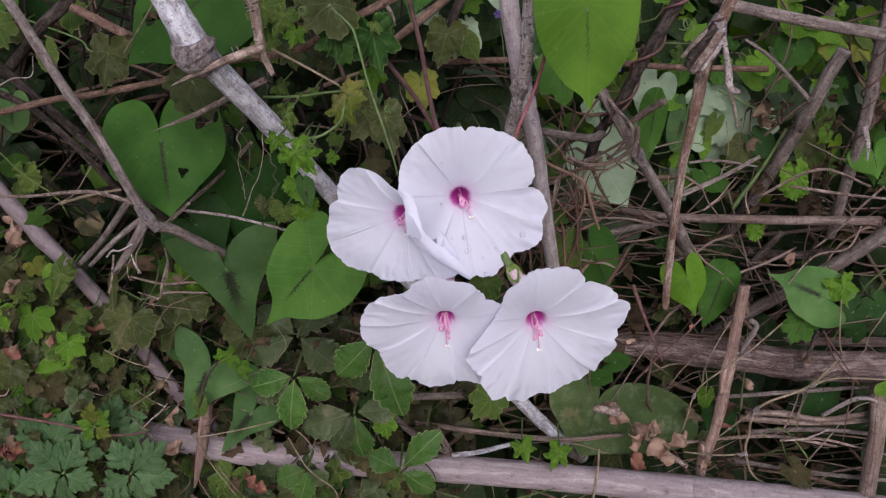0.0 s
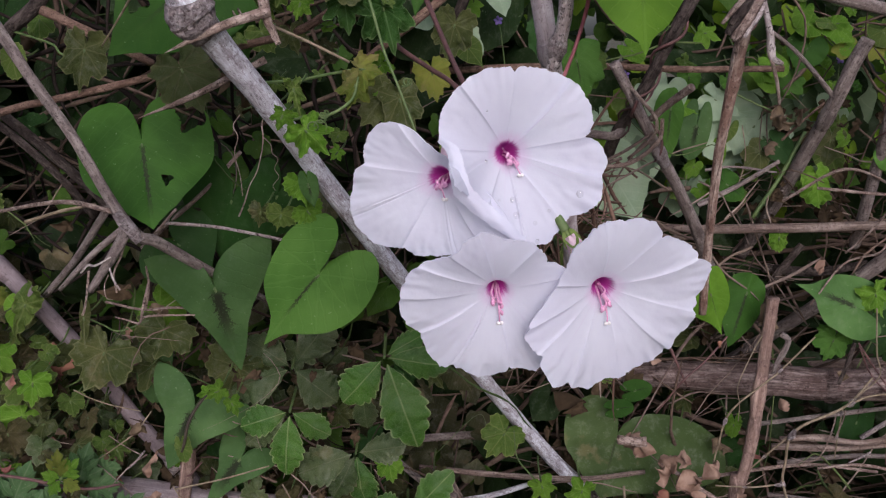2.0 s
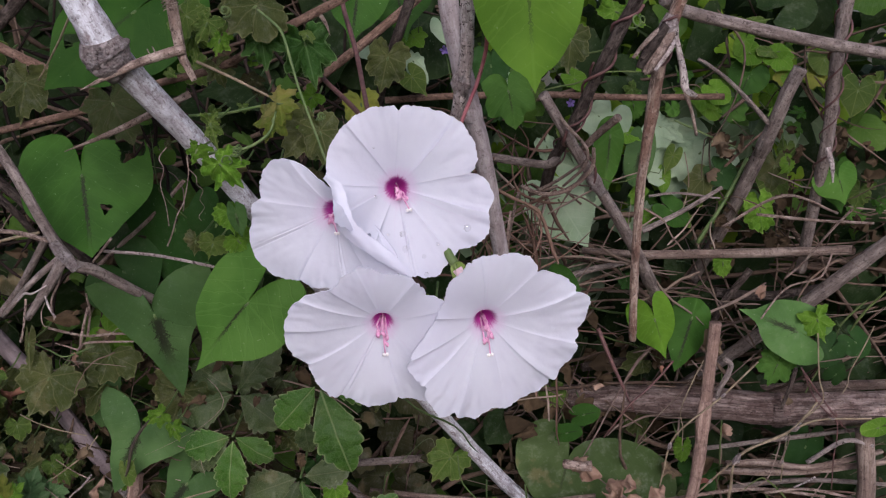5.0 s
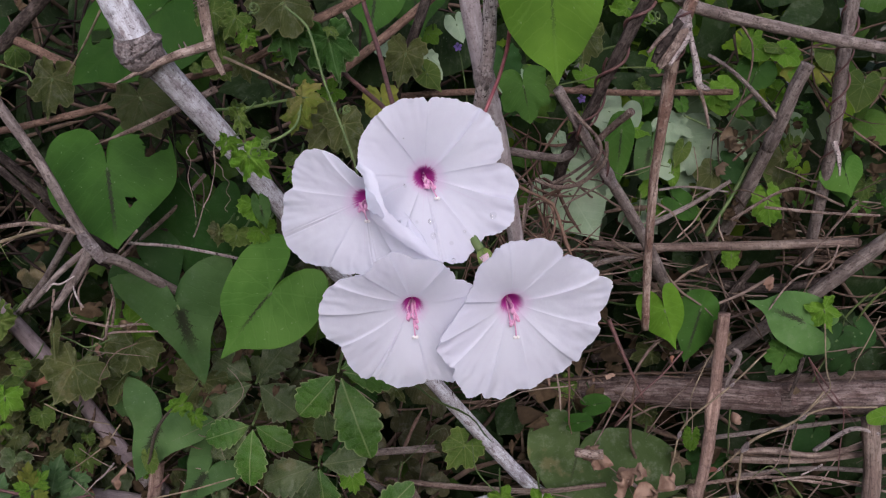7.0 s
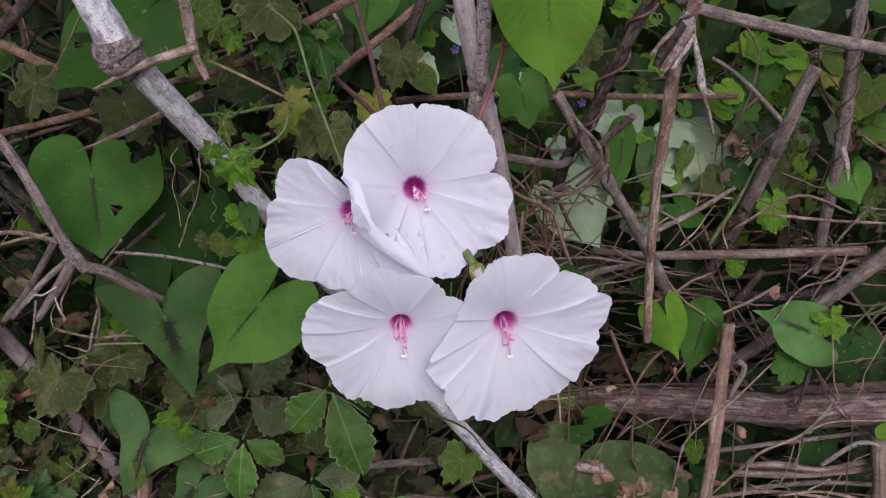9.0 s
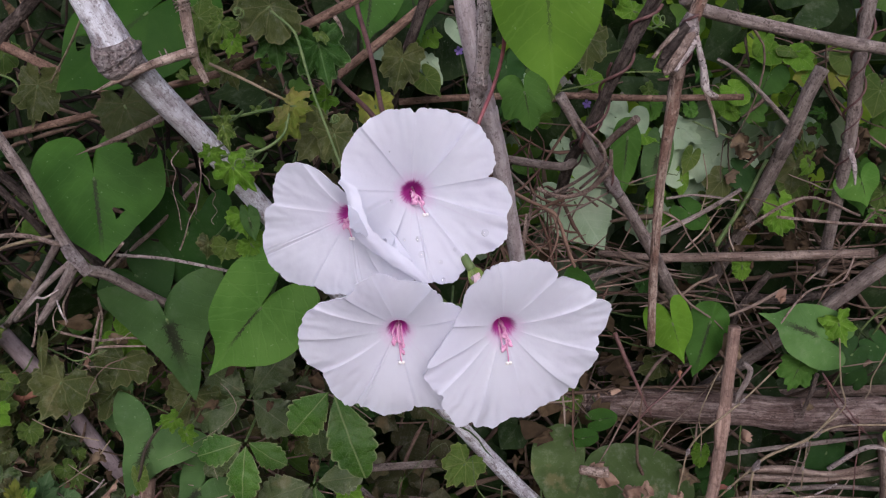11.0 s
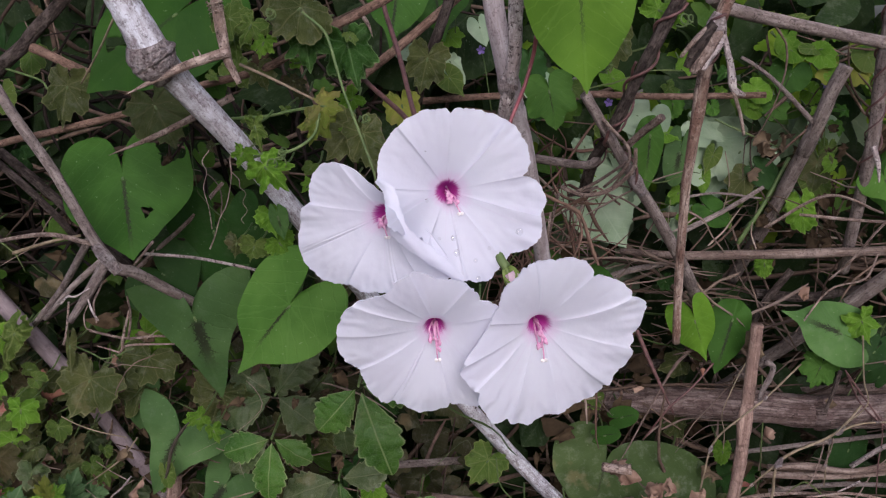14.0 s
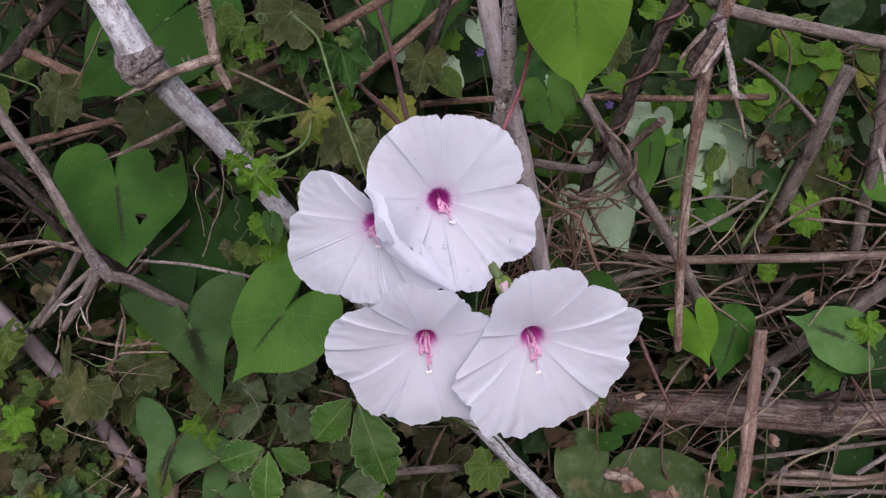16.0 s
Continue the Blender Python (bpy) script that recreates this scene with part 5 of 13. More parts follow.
stick("dry_stick", [(0.2412, 0.6300, 1.0092), (0.2918, 0.6200, 1.0159), (0.3510, 0.6100, 1.0228)], [0.00150, 0.00150, 0.00120], "cane_brown", "dry weathered stick lodged in the thicket", "stick", "dry sticks in the thicket", rough=0.14, sides=10)
stick("dry_stick", [(0.2464, 0.6200, 0.9975), (0.2930, 0.6100, 0.9970), (0.3481, 0.6000, 1.0038)], [0.00225, 0.00225, 0.00180], "cane_pale", "dry weathered stick lodged in the thicket", "stick", "dry sticks in the thicket", rough=0.14, sides=10)
stick("dry_stick", [(0.2541, 0.6300, 0.9801), (0.3014, 0.6200, 0.9854), (0.3550, 0.6100, 0.9816)], [0.00165, 0.00165, 0.00132], "cane_brown", "dry weathered stick lodged in the thicket", "stick", "dry sticks in the thicket", rough=0.14, sides=10)
stick("dry_stick", [(0.2940, 0.6000, 1.0082), (0.3125, 0.5900, 1.0252), (0.3277, 0.5850, 1.0229)], [0.00150, 0.00150, 0.00120], "mottled", "dry weathered stick lodged in the thicket", "stick", "dry sticks in the thicket", rough=0.14, sides=10)
stick("dry_stick", [(0.1841, 0.6200, 0.9787), (0.2591, 0.6100, 0.9884), (0.3051, 0.6000, 0.9839)], [0.00120, 0.00120, 0.00096], "twig", "dry weathered stick lodged in the thicket", "stick", "dry sticks in the thicket", rough=0.14, sides=10)
stick("dry_stick", [(0.2438, 0.6200, 0.9638), (0.2877, 0.6100, 0.9586), (0.3406, 0.6000, 0.9553)], [0.00165, 0.00165, 0.00132], "cane_brown", "dry weathered stick lodged in the thicket", "stick", "dry sticks in the thicket", rough=0.14, sides=10)
stick("dry_stick", [(0.0194, 0.6300, 1.0015), (0.0655, 0.6200, 0.9969), (0.1208, 0.6200, 0.9878), (0.1661, 0.6300, 0.9829)], [0.00195, 0.00195, 0.00156], "cane_pale", "dry weathered stick lodged in the thicket", "stick", "dry sticks in the thicket", rough=0.14, sides=10)
stick("dry_stick", [(0.0454, 0.6000, 0.9918), (0.0649, 0.5970, 0.9952), (0.0864, 0.6000, 0.9983)], [0.00180, 0.00180, 0.00144], "cane", "dry weathered stick lodged in the thicket", "stick", "dry sticks in the thicket", rough=0.14, sides=10)
stick("dry_stick", [(0.0348, 0.6100, 1.0090), (0.0434, 0.6050, 0.9915), (0.0447, 0.6000, 0.9811)], [0.00240, 0.00240, 0.00192], "cane_pale", "dry weathered stick lodged in the thicket", "stick", "dry sticks in the thicket", rough=0.14, sides=10)
stick("dry_stick", [(-0.0010, 0.6300, 1.0222), (0.0467, 0.6400, 1.0163), (0.0880, 0.6600, 1.0079)], [0.00255, 0.00255, 0.00204], "cane_brown", "dry weathered stick lodged in the thicket", "stick", "dry sticks in the thicket", rough=0.14, sides=10)
stick("dry_stick", [(0.0032, 0.6200, 1.0162), (0.0224, 0.6100, 1.0008), (0.0418, 0.6000, 0.9946)], [0.00225, 0.00225, 0.00180], "cane_brown", "dry weathered stick lodged in the thicket", "stick", "dry sticks in the thicket", rough=0.14, sides=10)
stick("dry_stick", [(0.1693, 0.6700, 1.0578), (0.2168, 0.6800, 1.0575), (0.2737, 0.6900, 1.0567)], [0.00300, 0.00300, 0.00240], "bark", "dry weathered stick lodged in the thicket", "stick", "dry sticks in the thicket", rough=0.14, sides=10)
stick("dry_stick", [(0.2616, 0.6700, 1.1023), (0.3014, 0.6800, 1.0934), (0.3418, 0.6900, 1.0927)], [0.00330, 0.00330, 0.00264], "bark", "dry weathered stick lodged in the thicket", "stick", "dry sticks in the thicket", rough=0.14, sides=10)
stick("dry_stick", [(0.2830, 0.6600, 1.1188), (0.2627, 0.6600, 1.0951), (0.2534, 0.6650, 1.0680)], [0.00240, 0.00240, 0.00192], "bark", "dry weathered stick lodged in the thicket", "stick", "dry sticks in the thicket", rough=0.14, sides=10)
stick("dry_stick", [(0.2445, 0.6000, 1.1618), (0.2810, 0.6000, 1.1772), (0.3171, 0.6100, 1.1617)], [0.00090, 0.00090, 0.00072], "twig", "dry weathered stick lodged in the thicket", "stick", "dry sticks in the thicket", rough=0.14, sides=10)
stick("dry_stick", [(0.2647, 0.6000, 1.1676), (0.2948, 0.5900, 1.1630), (0.3236, 0.5800, 1.1603)], [0.00090, 0.00090, 0.00072], "twig", "dry weathered stick lodged in the thicket", "stick", "dry sticks in the thicket", rough=0.14, sides=10)
stick("thorn_twig", [(-0.0147, 0.4530, 1.3162), (-0.0155, 0.4550, 1.3028), (-0.0147, 0.4560, 1.2823), (-0.0134, 0.4570, 1.2769), (-0.0117, 0.4580, 1.2712)], [0.00221, 0.00221, 0.00229, 0.00187, 0.00119], "twig", "speckled pinkish thorny twig", "twig", "thorns and side twigs", sides=12, rough=0.12)
stick("thorn", [(-0.0136, 0.4550, 1.2833), (-0.0191, 0.4510, 1.2822), (-0.0327, 0.4460, 1.2783), (-0.0515, 0.4435, 1.2713)], [0.00213, 0.00178, 0.00144, 0.00013], "twig", "long sharp tan thorn in front of the cane", "thorn", "thorns and side twigs", sides=10, rough=0.08)
stick("thorn", [(-0.0226, 0.4900, 1.2661), (-0.0414, 0.4860, 1.2585), (-0.0573, 0.4820, 1.2525), (-0.0762, 0.4790, 1.2469)], [0.00161, 0.00153, 0.00119, 0.00013], "twig", "long sharp tan thorn behind the cane", "thorn", "thorns and side twigs", sides=10, rough=0.08)
stick("thorn", [(0.0357, 0.5000, 1.2957), (0.0385, 0.4980, 1.2906), (0.0400, 0.4960, 1.2852)], [0.00102, 0.00077, 0.00009], "twig", "short sharp thorn on the branch", "thorn", "thorns and side twigs", sides=8)
stick("vine_stem", [(0.0444, 0.5300, 1.3046), (0.0446, 0.5280, 1.2980), (0.0503, 0.5000, 1.2764), (0.0556, 0.4500, 1.2559), (0.0587, 0.4300, 1.2469)], [0.00118, 0.00112, 0.00099, 0.00099], "stem_purple", "smooth purple-brown flower stem", "stem", "climbing and dry stems", sides=8, rough=0.08)
stick("vine_stem", [(0.0303, 0.5200, 1.2722), (0.0333, 0.5150, 1.2666), (0.0459, 0.4800, 1.2566), (0.0529, 0.4500, 1.2516), (0.0604, 0.4300, 1.2426)], [0.00118, 0.00112, 0.00105, 0.00093], "stem_purple", "smooth purple-brown flower stem", "stem", "climbing and dry stems", sides=8, rough=0.08)
stick("vine_stem", [(0.1033, 0.4300, 1.2772), (0.1022, 0.4350, 1.2705), (0.0980, 0.4350, 1.2596), (0.0917, 0.4300, 1.2480), (0.0881, 0.4300, 1.2380)], [0.00081, 0.00074, 0.00074, 0.00068], "stem_red", "thin smooth red stem beside the cane", "stem", "climbing and dry stems", sides=8, rough=0.08)
stick("vine_stem", [(0.0150, 0.4680, 1.2966), (0.0223, 0.4660, 1.2893), (0.0247, 0.4650, 1.2836), (0.0282, 0.4620, 1.2656), (0.0321, 0.4550, 1.2533), (0.0372, 0.4500, 1.2355), (0.0389, 0.4500, 1.2252)], [0.00063, 0.00063, 0.00055, 0.00050, 0.00046], "stem_green", "hairy green climbing stem", "stem", "climbing and dry stems", sides=8, rough=0.08)
stick("vine_stem", [(-0.0113, 0.4550, 1.2417), (-0.0039, 0.4580, 1.2430), (0.0044, 0.4620, 1.2426), (0.0135, 0.4660, 1.2476), (0.0168, 0.4700, 1.2562)], [0.00063, 0.00067, 0.00063, 0.00042], "stem_green", "hairy green climbing stem", "stem", "climbing and dry stems", sides=8, rough=0.08)
stick("vine_stem", [(-0.0272, 0.5000, 1.2565), (-0.0098, 0.4950, 1.2563), (0.0036, 0.4900, 1.2578), (0.0216, 0.4850, 1.2592)], [0.00067, 0.00067, 0.00059], "stem_green", "hairy green climbing stem", "stem", "climbing and dry stems", sides=8, rough=0.08)
stick("vine_stem", [(-0.0177, 0.4900, 1.2793), (-0.0032, 0.4850, 1.2716), (0.0131, 0.4800, 1.2620)], [0.00068, 0.00062, 0.00056], "stem_olive", "thin olive dry stem", "stem", "climbing and dry stems", sides=8, rough=0.08)
stick("vine_stem", [(-0.0716, 0.5000, 1.3048), (-0.0858, 0.5150, 1.2932), (-0.1034, 0.5300, 1.2787)], [0.00056, 0.00050, 0.00037], "stem_olive", "thin tan dry stem", "stem", "climbing and dry stems", sides=8, rough=0.08)
stick("vine_stem", [(-0.1982, 0.6000, 1.3031), (-0.1797, 0.6000, 1.2954), (-0.1506, 0.5900, 1.2845), (-0.1432, 0.5850, 1.2781), (-0.1203, 0.5700, 1.2734)], [0.00067, 0.00063, 0.00055], "stem_green", "greenish climbing stem in the shade", "stem", "climbing and dry stems", sides=8, rough=0.08)
stick("vine_stem", [(-0.0370, 0.4920, 1.2440), (-0.0396, 0.4880, 1.2398), (-0.0381, 0.4870, 1.2350), (-0.0402, 0.4860, 1.2282), (-0.0392, 0.4860, 1.2187), (-0.0393, 0.4860, 1.2099)], [0.00024, 0.00027, 0.00018, 0.00021, 0.00018, 0.00027], "twig", "hanging thin dry stem", "stem", "climbing and dry stems", sides=8, rough=0.08)
stick("vine_stem", [(-0.0256, 0.4900, 1.2437), (-0.0274, 0.4880, 1.2395), (-0.0279, 0.4880, 1.2319), (-0.0322, 0.4900, 1.2200), (-0.0366, 0.4910, 1.2135), (-0.0405, 0.4930, 1.2055), (-0.0439, 0.4940, 1.1996)], [0.00027, 0.00036, 0.00024, 0.00027, 0.00024, 0.00030, 0.00039], "twig", "hanging thin dry stem", "stem", "climbing and dry stems", sides=8, rough=0.08)
stick("vine_stem", [(-0.0276, 0.4880, 1.2341), (-0.0246, 0.4870, 1.2305), (-0.0243, 0.4860, 1.2271), (-0.0222, 0.4860, 1.2242), (-0.0243, 0.4870, 1.2202), (-0.0229, 0.4870, 1.2165), (-0.0261, 0.4880, 1.2128), (-0.0253, 0.4880, 1.2105)], [0.00024, 0.00018, 0.00015, 0.00012], "twig", "hanging thin dry stem", "stem", "climbing and dry stems", sides=8, rough=0.08)
stick("vine_stem", [(-0.0926, 0.5450, 1.1911), (-0.0662, 0.5400, 1.1876), (-0.0413, 0.5350, 1.1816), (-0.0276, 0.5300, 1.1784)], [0.00087, 0.00081, 0.00074], "mottled", "thin pale twig across the leaves", "stem", "climbing and dry stems", sides=8, rough=0.08)
stick("vine_stem", [(-0.0786, 0.5200, 1.2011), (-0.0892, 0.5300, 1.1926), (-0.1003, 0.5400, 1.1839)], [0.00074, 0.00062, 0.00050], "twig", "thin tan twig behind the big leaf", "stem", "climbing and dry stems", sides=8, rough=0.08)
stick("vine_stem", [(-0.1307, 0.5500, 1.1519), (-0.1137, 0.5550, 1.1444), (-0.0986, 0.5600, 1.1426), (-0.0750, 0.5700, 1.1355)], [0.00074, 0.00074, 0.00062], "twig", "thin tan twig with a node", "stem", "climbing and dry stems", sides=8, rough=0.08)
stick("vine_stem", [(-0.1109, 0.5500, 1.1454), (-0.1055, 0.5450, 1.1590), (-0.1035, 0.5400, 1.1708)], [0.00074, 0.00062, 0.00050], "twig", "thin tan twig with a node", "stem", "climbing and dry stems", sides=8, rough=0.08)
stick("vine_stem", [(0.1733, 0.6250, 1.0991), (0.1798, 0.6200, 1.0783), (0.1911, 0.6150, 1.0467)], [0.00149, 0.00118, 0.00062], "stem_purple", "reddish dry stem hanging over the cane", "stem", "climbing and dry stems", sides=8, rough=0.08)
stick("vine_stem", [(0.2192, 0.6200, 1.0759), (0.2033, 0.6150, 1.0626), (0.1880, 0.6130, 1.0512), (0.1723, 0.6200, 1.0282)], [0.00068, 0.00068, 0.00062, 0.00056], "stem_purple", "thin reddish-brown stem over the level cane", "stem", "climbing and dry stems", sides=8, rough=0.08)
stick("vine_stem", [(0.2644, 0.6000, 1.0768), (0.2372, 0.5900, 1.0600), (0.2109, 0.5930, 1.0378), (0.2030, 0.5950, 1.0143), (0.2008, 0.6000, 0.9964)], [0.00056, 0.00062, 0.00062, 0.00050], "stem_olive", "thin olive dry vine crossing the stake", "stem", "climbing and dry stems", sides=8, rough=0.35, nodes=[(0.68, 0.9, 0.012), (0.28, 0.5, 0.008)])
stick("vine_stem", [(0.3005, 0.6000, 1.0474), (0.2814, 0.5950, 1.0326), (0.2485, 0.5900, 1.0223), (0.2427, 0.5900, 1.0021), (0.2421, 0.5920, 0.9868), (0.2515, 0.5950, 0.9646), (0.2808, 0.6000, 0.9474)], [0.00074, 0.00093, 0.00081, 0.00074, 0.00068], "stem_olive", "jointed olive dry vine", "stem", "climbing and dry stems", sides=8, rough=0.35, nodes=[(0.13, 1.3, 0.012), (0.40, 1.0, 0.012), (0.62, 0.5, 0.008)])
stick("vine_stem", [(0.2814, 0.5950, 1.0326), (0.2970, 0.5900, 1.0404), (0.3261, 0.5850, 1.0404)], [0.00074, 0.00062, 0.00056], "stem_olive", "jointed olive dry vine", "stem", "climbing and dry stems", sides=8, rough=0.35, nodes=[(0.08, 0.9, 0.03), (0.55, 0.5, 0.02)])
stick("vine_stem", [(0.2481, 0.5900, 1.0220), (0.2328, 0.6000, 1.0011), (0.2194, 0.6050, 0.9858)], [0.00068, 0.00056, 0.00050], "stem_olive", "jointed olive dry vine", "stem", "climbing and dry stems", sides=8, rough=0.35, nodes=[(0.08, 0.9, 0.03), (0.55, 0.5, 0.02)])
stick("vine_stem", [(0.2421, 0.5920, 0.9868), (0.2243, 0.5950, 0.9846), (0.2029, 0.6000, 0.9854)], [0.00062, 0.00056, 0.00043], "stem_olive", "jointed olive dry vine", "stem", "climbing and dry stems", sides=8, rough=0.35, nodes=[(0.08, 0.9, 0.03), (0.55, 0.5, 0.02)])
stick("vine_stem", [(0.2793, 0.5940, 1.0312), (0.2766, 0.5940, 1.0147), (0.2757, 0.5960, 0.9988)], [0.00050, 0.00043, 0.00037], "stem_olive", "jointed olive dry vine", "stem", "climbing and dry stems", sides=8, rough=0.35, nodes=[(0.08, 0.9, 0.03), (0.55, 0.5, 0.02)])
stick("vine_stem", [(0.2918, 0.6000, 1.0680), (0.3005, 0.6000, 1.0474), (0.3204, 0.6000, 1.0256)], [0.00056, 0.00050, 0.00043], "stem_purple", "thin reddish-brown dry stem", "stem", "climbing and dry stems", sides=8, rough=0.08)
stick("vine_stem", [(0.3113, 0.5800, 1.1697), (0.2977, 0.5800, 1.1568), (0.2876, 0.5850, 1.1419), (0.2769, 0.5900, 1.1301)], [0.00074, 0.00068, 0.00062], "twig", "thin tan dry stem", "stem", "climbing and dry stems", sides=8, rough=0.08)
stick("vine_stem", [(0.3048, 0.5900, 1.1428), (0.2974, 0.5900, 1.1288), (0.2813, 0.6000, 1.1209), (0.2615, 0.6000, 1.0974)], [0.00062, 0.00062, 0.00050], "twig", "thin tan dry stem", "stem", "climbing and dry stems", sides=8, rough=0.08)
stick("vine_stem", [(0.0652, 0.6200, 1.0259), (0.0599, 0.6300, 1.0341), (0.0309, 0.6200, 1.0146)], [0.00021, 0.00021, 0.00021], "stem_green", "thin green tendril stem", "stem", "climbing and dry stems", sides=8, rough=0.08)
stick("vine_stem", [(0.0783, 0.5800, 1.0444), (0.0793, 0.5850, 1.0251), (0.0864, 0.5900, 1.0112), (0.0935, 0.5900, 1.0022)], [0.00034, 0.00042, 0.00046], "stem_green", "thin green climbing stem", "stem", "climbing and dry stems", sides=8, rough=0.08)
stick("vine_stem", [(0.1456, 0.6000, 0.9909), (0.1432, 0.5900, 0.9819), (0.1392, 0.5850, 0.9625)], [0.00074, 0.00081, 0.00093], "stem_olive", "green-yellow stem crossing the lower cane", "stem", "climbing and dry stems", sides=8, rough=0.08)
stick("vine_stem", [(0.1199, 0.6000, 1.0983), (0.1161, 0.5800, 1.1579), (0.1215, 0.5750, 1.1867), (0.1245, 0.5700, 1.1977)], [0.00099, 0.00099, 0.00087], "twig", "thin upright dry stem", "stem", "climbing and dry stems", sides=8, rough=0.08)
stick("vine_stem", [(0.1135, 0.5800, 1.1292), (0.1131, 0.5750, 1.1526), (0.1193, 0.5700, 1.1881)], [0.00074, 0.00074, 0.00062], "twig", "thin upright dry stem", "stem", "climbing and dry stems", sides=8, rough=0.08)
stick("vine_stem", [(-0.1024, 0.5850, 1.0749), (-0.1123, 0.5800, 1.0618), (-0.1153, 0.5780, 1.0508), (-0.1121, 0.5750, 1.0378), (-0.1020, 0.5740, 1.0460)], [0.00068, 0.00068, 0.00062, 0.00050], "stem_purple", "dark curling stem of a young vine", "stem", "climbing and dry stems", sides=8, rough=0.08)
stick("vine_stem", [(-0.0574, 0.5700, 1.0293), (-0.0474, 0.5700, 1.0056), (-0.0329, 0.5720, 0.9885), (-0.0310, 0.5750, 0.9754)], [0.00050, 0.00050, 0.00043], "stem_olive", "thin tan dry vine", "stem", "climbing and dry stems", sides=8, rough=0.08)
stick("vine_stem", [(-0.1177, 0.5700, 1.0328), (-0.0902, 0.5720, 1.0354), (-0.0645, 0.5750, 1.0392)], [0.00050, 0.00050, 0.00043], "stem_olive", "thin tan dry vine", "stem", "climbing and dry stems", sides=8, rough=0.08)
stick("vine_stem", [(-0.1192, 0.5700, 1.0349), (-0.1092, 0.5720, 1.0079), (-0.0985, 0.5750, 0.9836)], [0.00043, 0.00043, 0.00037], "stem_olive", "thin tan dry vine", "stem", "climbing and dry stems", sides=8, rough=0.08)
stick("vine_stem", [(-0.2412, 0.5600, 1.0641), (-0.1971, 0.5550, 1.0563), (-0.1656, 0.5600, 1.0435), (-0.1459, 0.5650, 1.0415)], [0.00093, 0.00087, 0.00074], "stem_purple", "dark thin stem among the cut leaves", "stem", "climbing and dry stems", sides=8, rough=0.08)
stick("vine_stem", [(-0.2175, 0.6000, 1.1427), (-0.2217, 0.5950, 1.1215), (-0.2205, 0.5900, 1.0997), (-0.2182, 0.5850, 1.0654), (-0.2212, 0.5800, 1.0496)], [0.00038, 0.00038, 0.00034], "stem_green", "thin green climbing stem", "stem", "climbing and dry stems", sides=8, rough=0.08)
stick("vine_stem", [(-0.1325, 0.5750, 1.0534), (-0.1436, 0.5720, 1.0475), (-0.1674, 0.5700, 1.0252)], [0.00043, 0.00037, 0.00031], "twig", "thin branched dry flower stalk", "stem", "climbing and dry stems", sides=8, rough=0.08)
stick("vine_stem", [(-0.1361, 0.5750, 1.0536), (-0.1431, 0.5700, 1.0628), (-0.1499, 0.5700, 1.0693)], [0.00037, 0.00031, 0.00025], "twig", "thin branched dry flower stalk", "stem", "climbing and dry stems", sides=8, rough=0.08)
stick("vine_stem", [(-0.1994, 0.5700, 1.2598), (-0.1821, 0.5650, 1.2672), (-0.1681, 0.5600, 1.2685), (-0.1648, 0.5600, 1.2790)], [0.00037, 0.00037, 0.00031], "mottled", "thin pale curling tendril stem", "stem", "climbing and dry stems", sides=8, rough=0.08)
stick("vine_stem", [(-0.1257, 0.5800, 1.1024), (-0.1112, 0.5750, 1.1152), (-0.0997, 0.5750, 1.1202)], [0.00034, 0.00034, 0.00029], "stem_green", "thin green climbing stem", "stem", "climbing and dry stems", sides=8, rough=0.08)
stick("vine_stem", [(-0.1554, 0.5800, 1.1367), (-0.1437, 0.5750, 1.1323), (-0.1356, 0.5750, 1.1280), (-0.1189, 0.5750, 1.1326)], [0.00046, 0.00046, 0.00038], "stem_green", "thin green climbing stem", "stem", "climbing and dry stems", sides=8, rough=0.08)
stick("wrapped_vine", [(0.3124, 0.5700, 1.2983), (0.3105, 0.5677, 1.2939), (0.3066, 0.5673, 1.2903), (0.3027, 0.5694, 1.2874), (0.3007, 0.5734, 1.2851), (0.3014, 0.5774, 1.2828), (0.3042, 0.5798, 1.2798), (0.3074, 0.5797, 1.2760), (0.3090, 0.5778, 1.2717), (0.3081, 0.5756, 1.2673), (0.3052, 0.5748, 1.2634), (0.3018, 0.5762, 1.2602), (0.2995, 0.5795, 1.2577), (0.2994, 0.5836, 1.2553), (0.3014, 0.5869, 1.2527), (0.3044, 0.5884, 1.2494), (0.3071, 0.5880, 1.2455), (0.3083, 0.5862, 1.2412), (0.3075, 0.5842, 1.2369), (0.3051, 0.5834, 1.2330), (0.3021, 0.5843, 1.2297), (0.2997, 0.5870, 1.2270), (0.2990, 0.5907, 1.2245), (0.3002, 0.5942, 1.2220), (0.3028, 0.5966, 1.2190), (0.3058, 0.5971, 1.2154), (0.3080, 0.5961, 1.2113), (0.3085, 0.5941, 1.2070), (0.3071, 0.5930, 1.2030), (0.3043, 0.5933, 1.1995), (0.3014, 0.5956, 1.1967), (0.2995, 0.5995, 1.1944), (0.2997, 0.6040, 1.1922), (0.3019, 0.6078, 1.1897), (0.3052, 0.6098, 1.1866), (0.3080, 0.6097, 1.1829), (0.3090, 0.6083, 1.1787), (0.3077, 0.6068, 1.1746)], [0.00080, 0.00072, 0.00048], "stem_purple", "thin dark vine wrapped round a stem", "stem", "climbing and dry stems", sides=6, per=3)
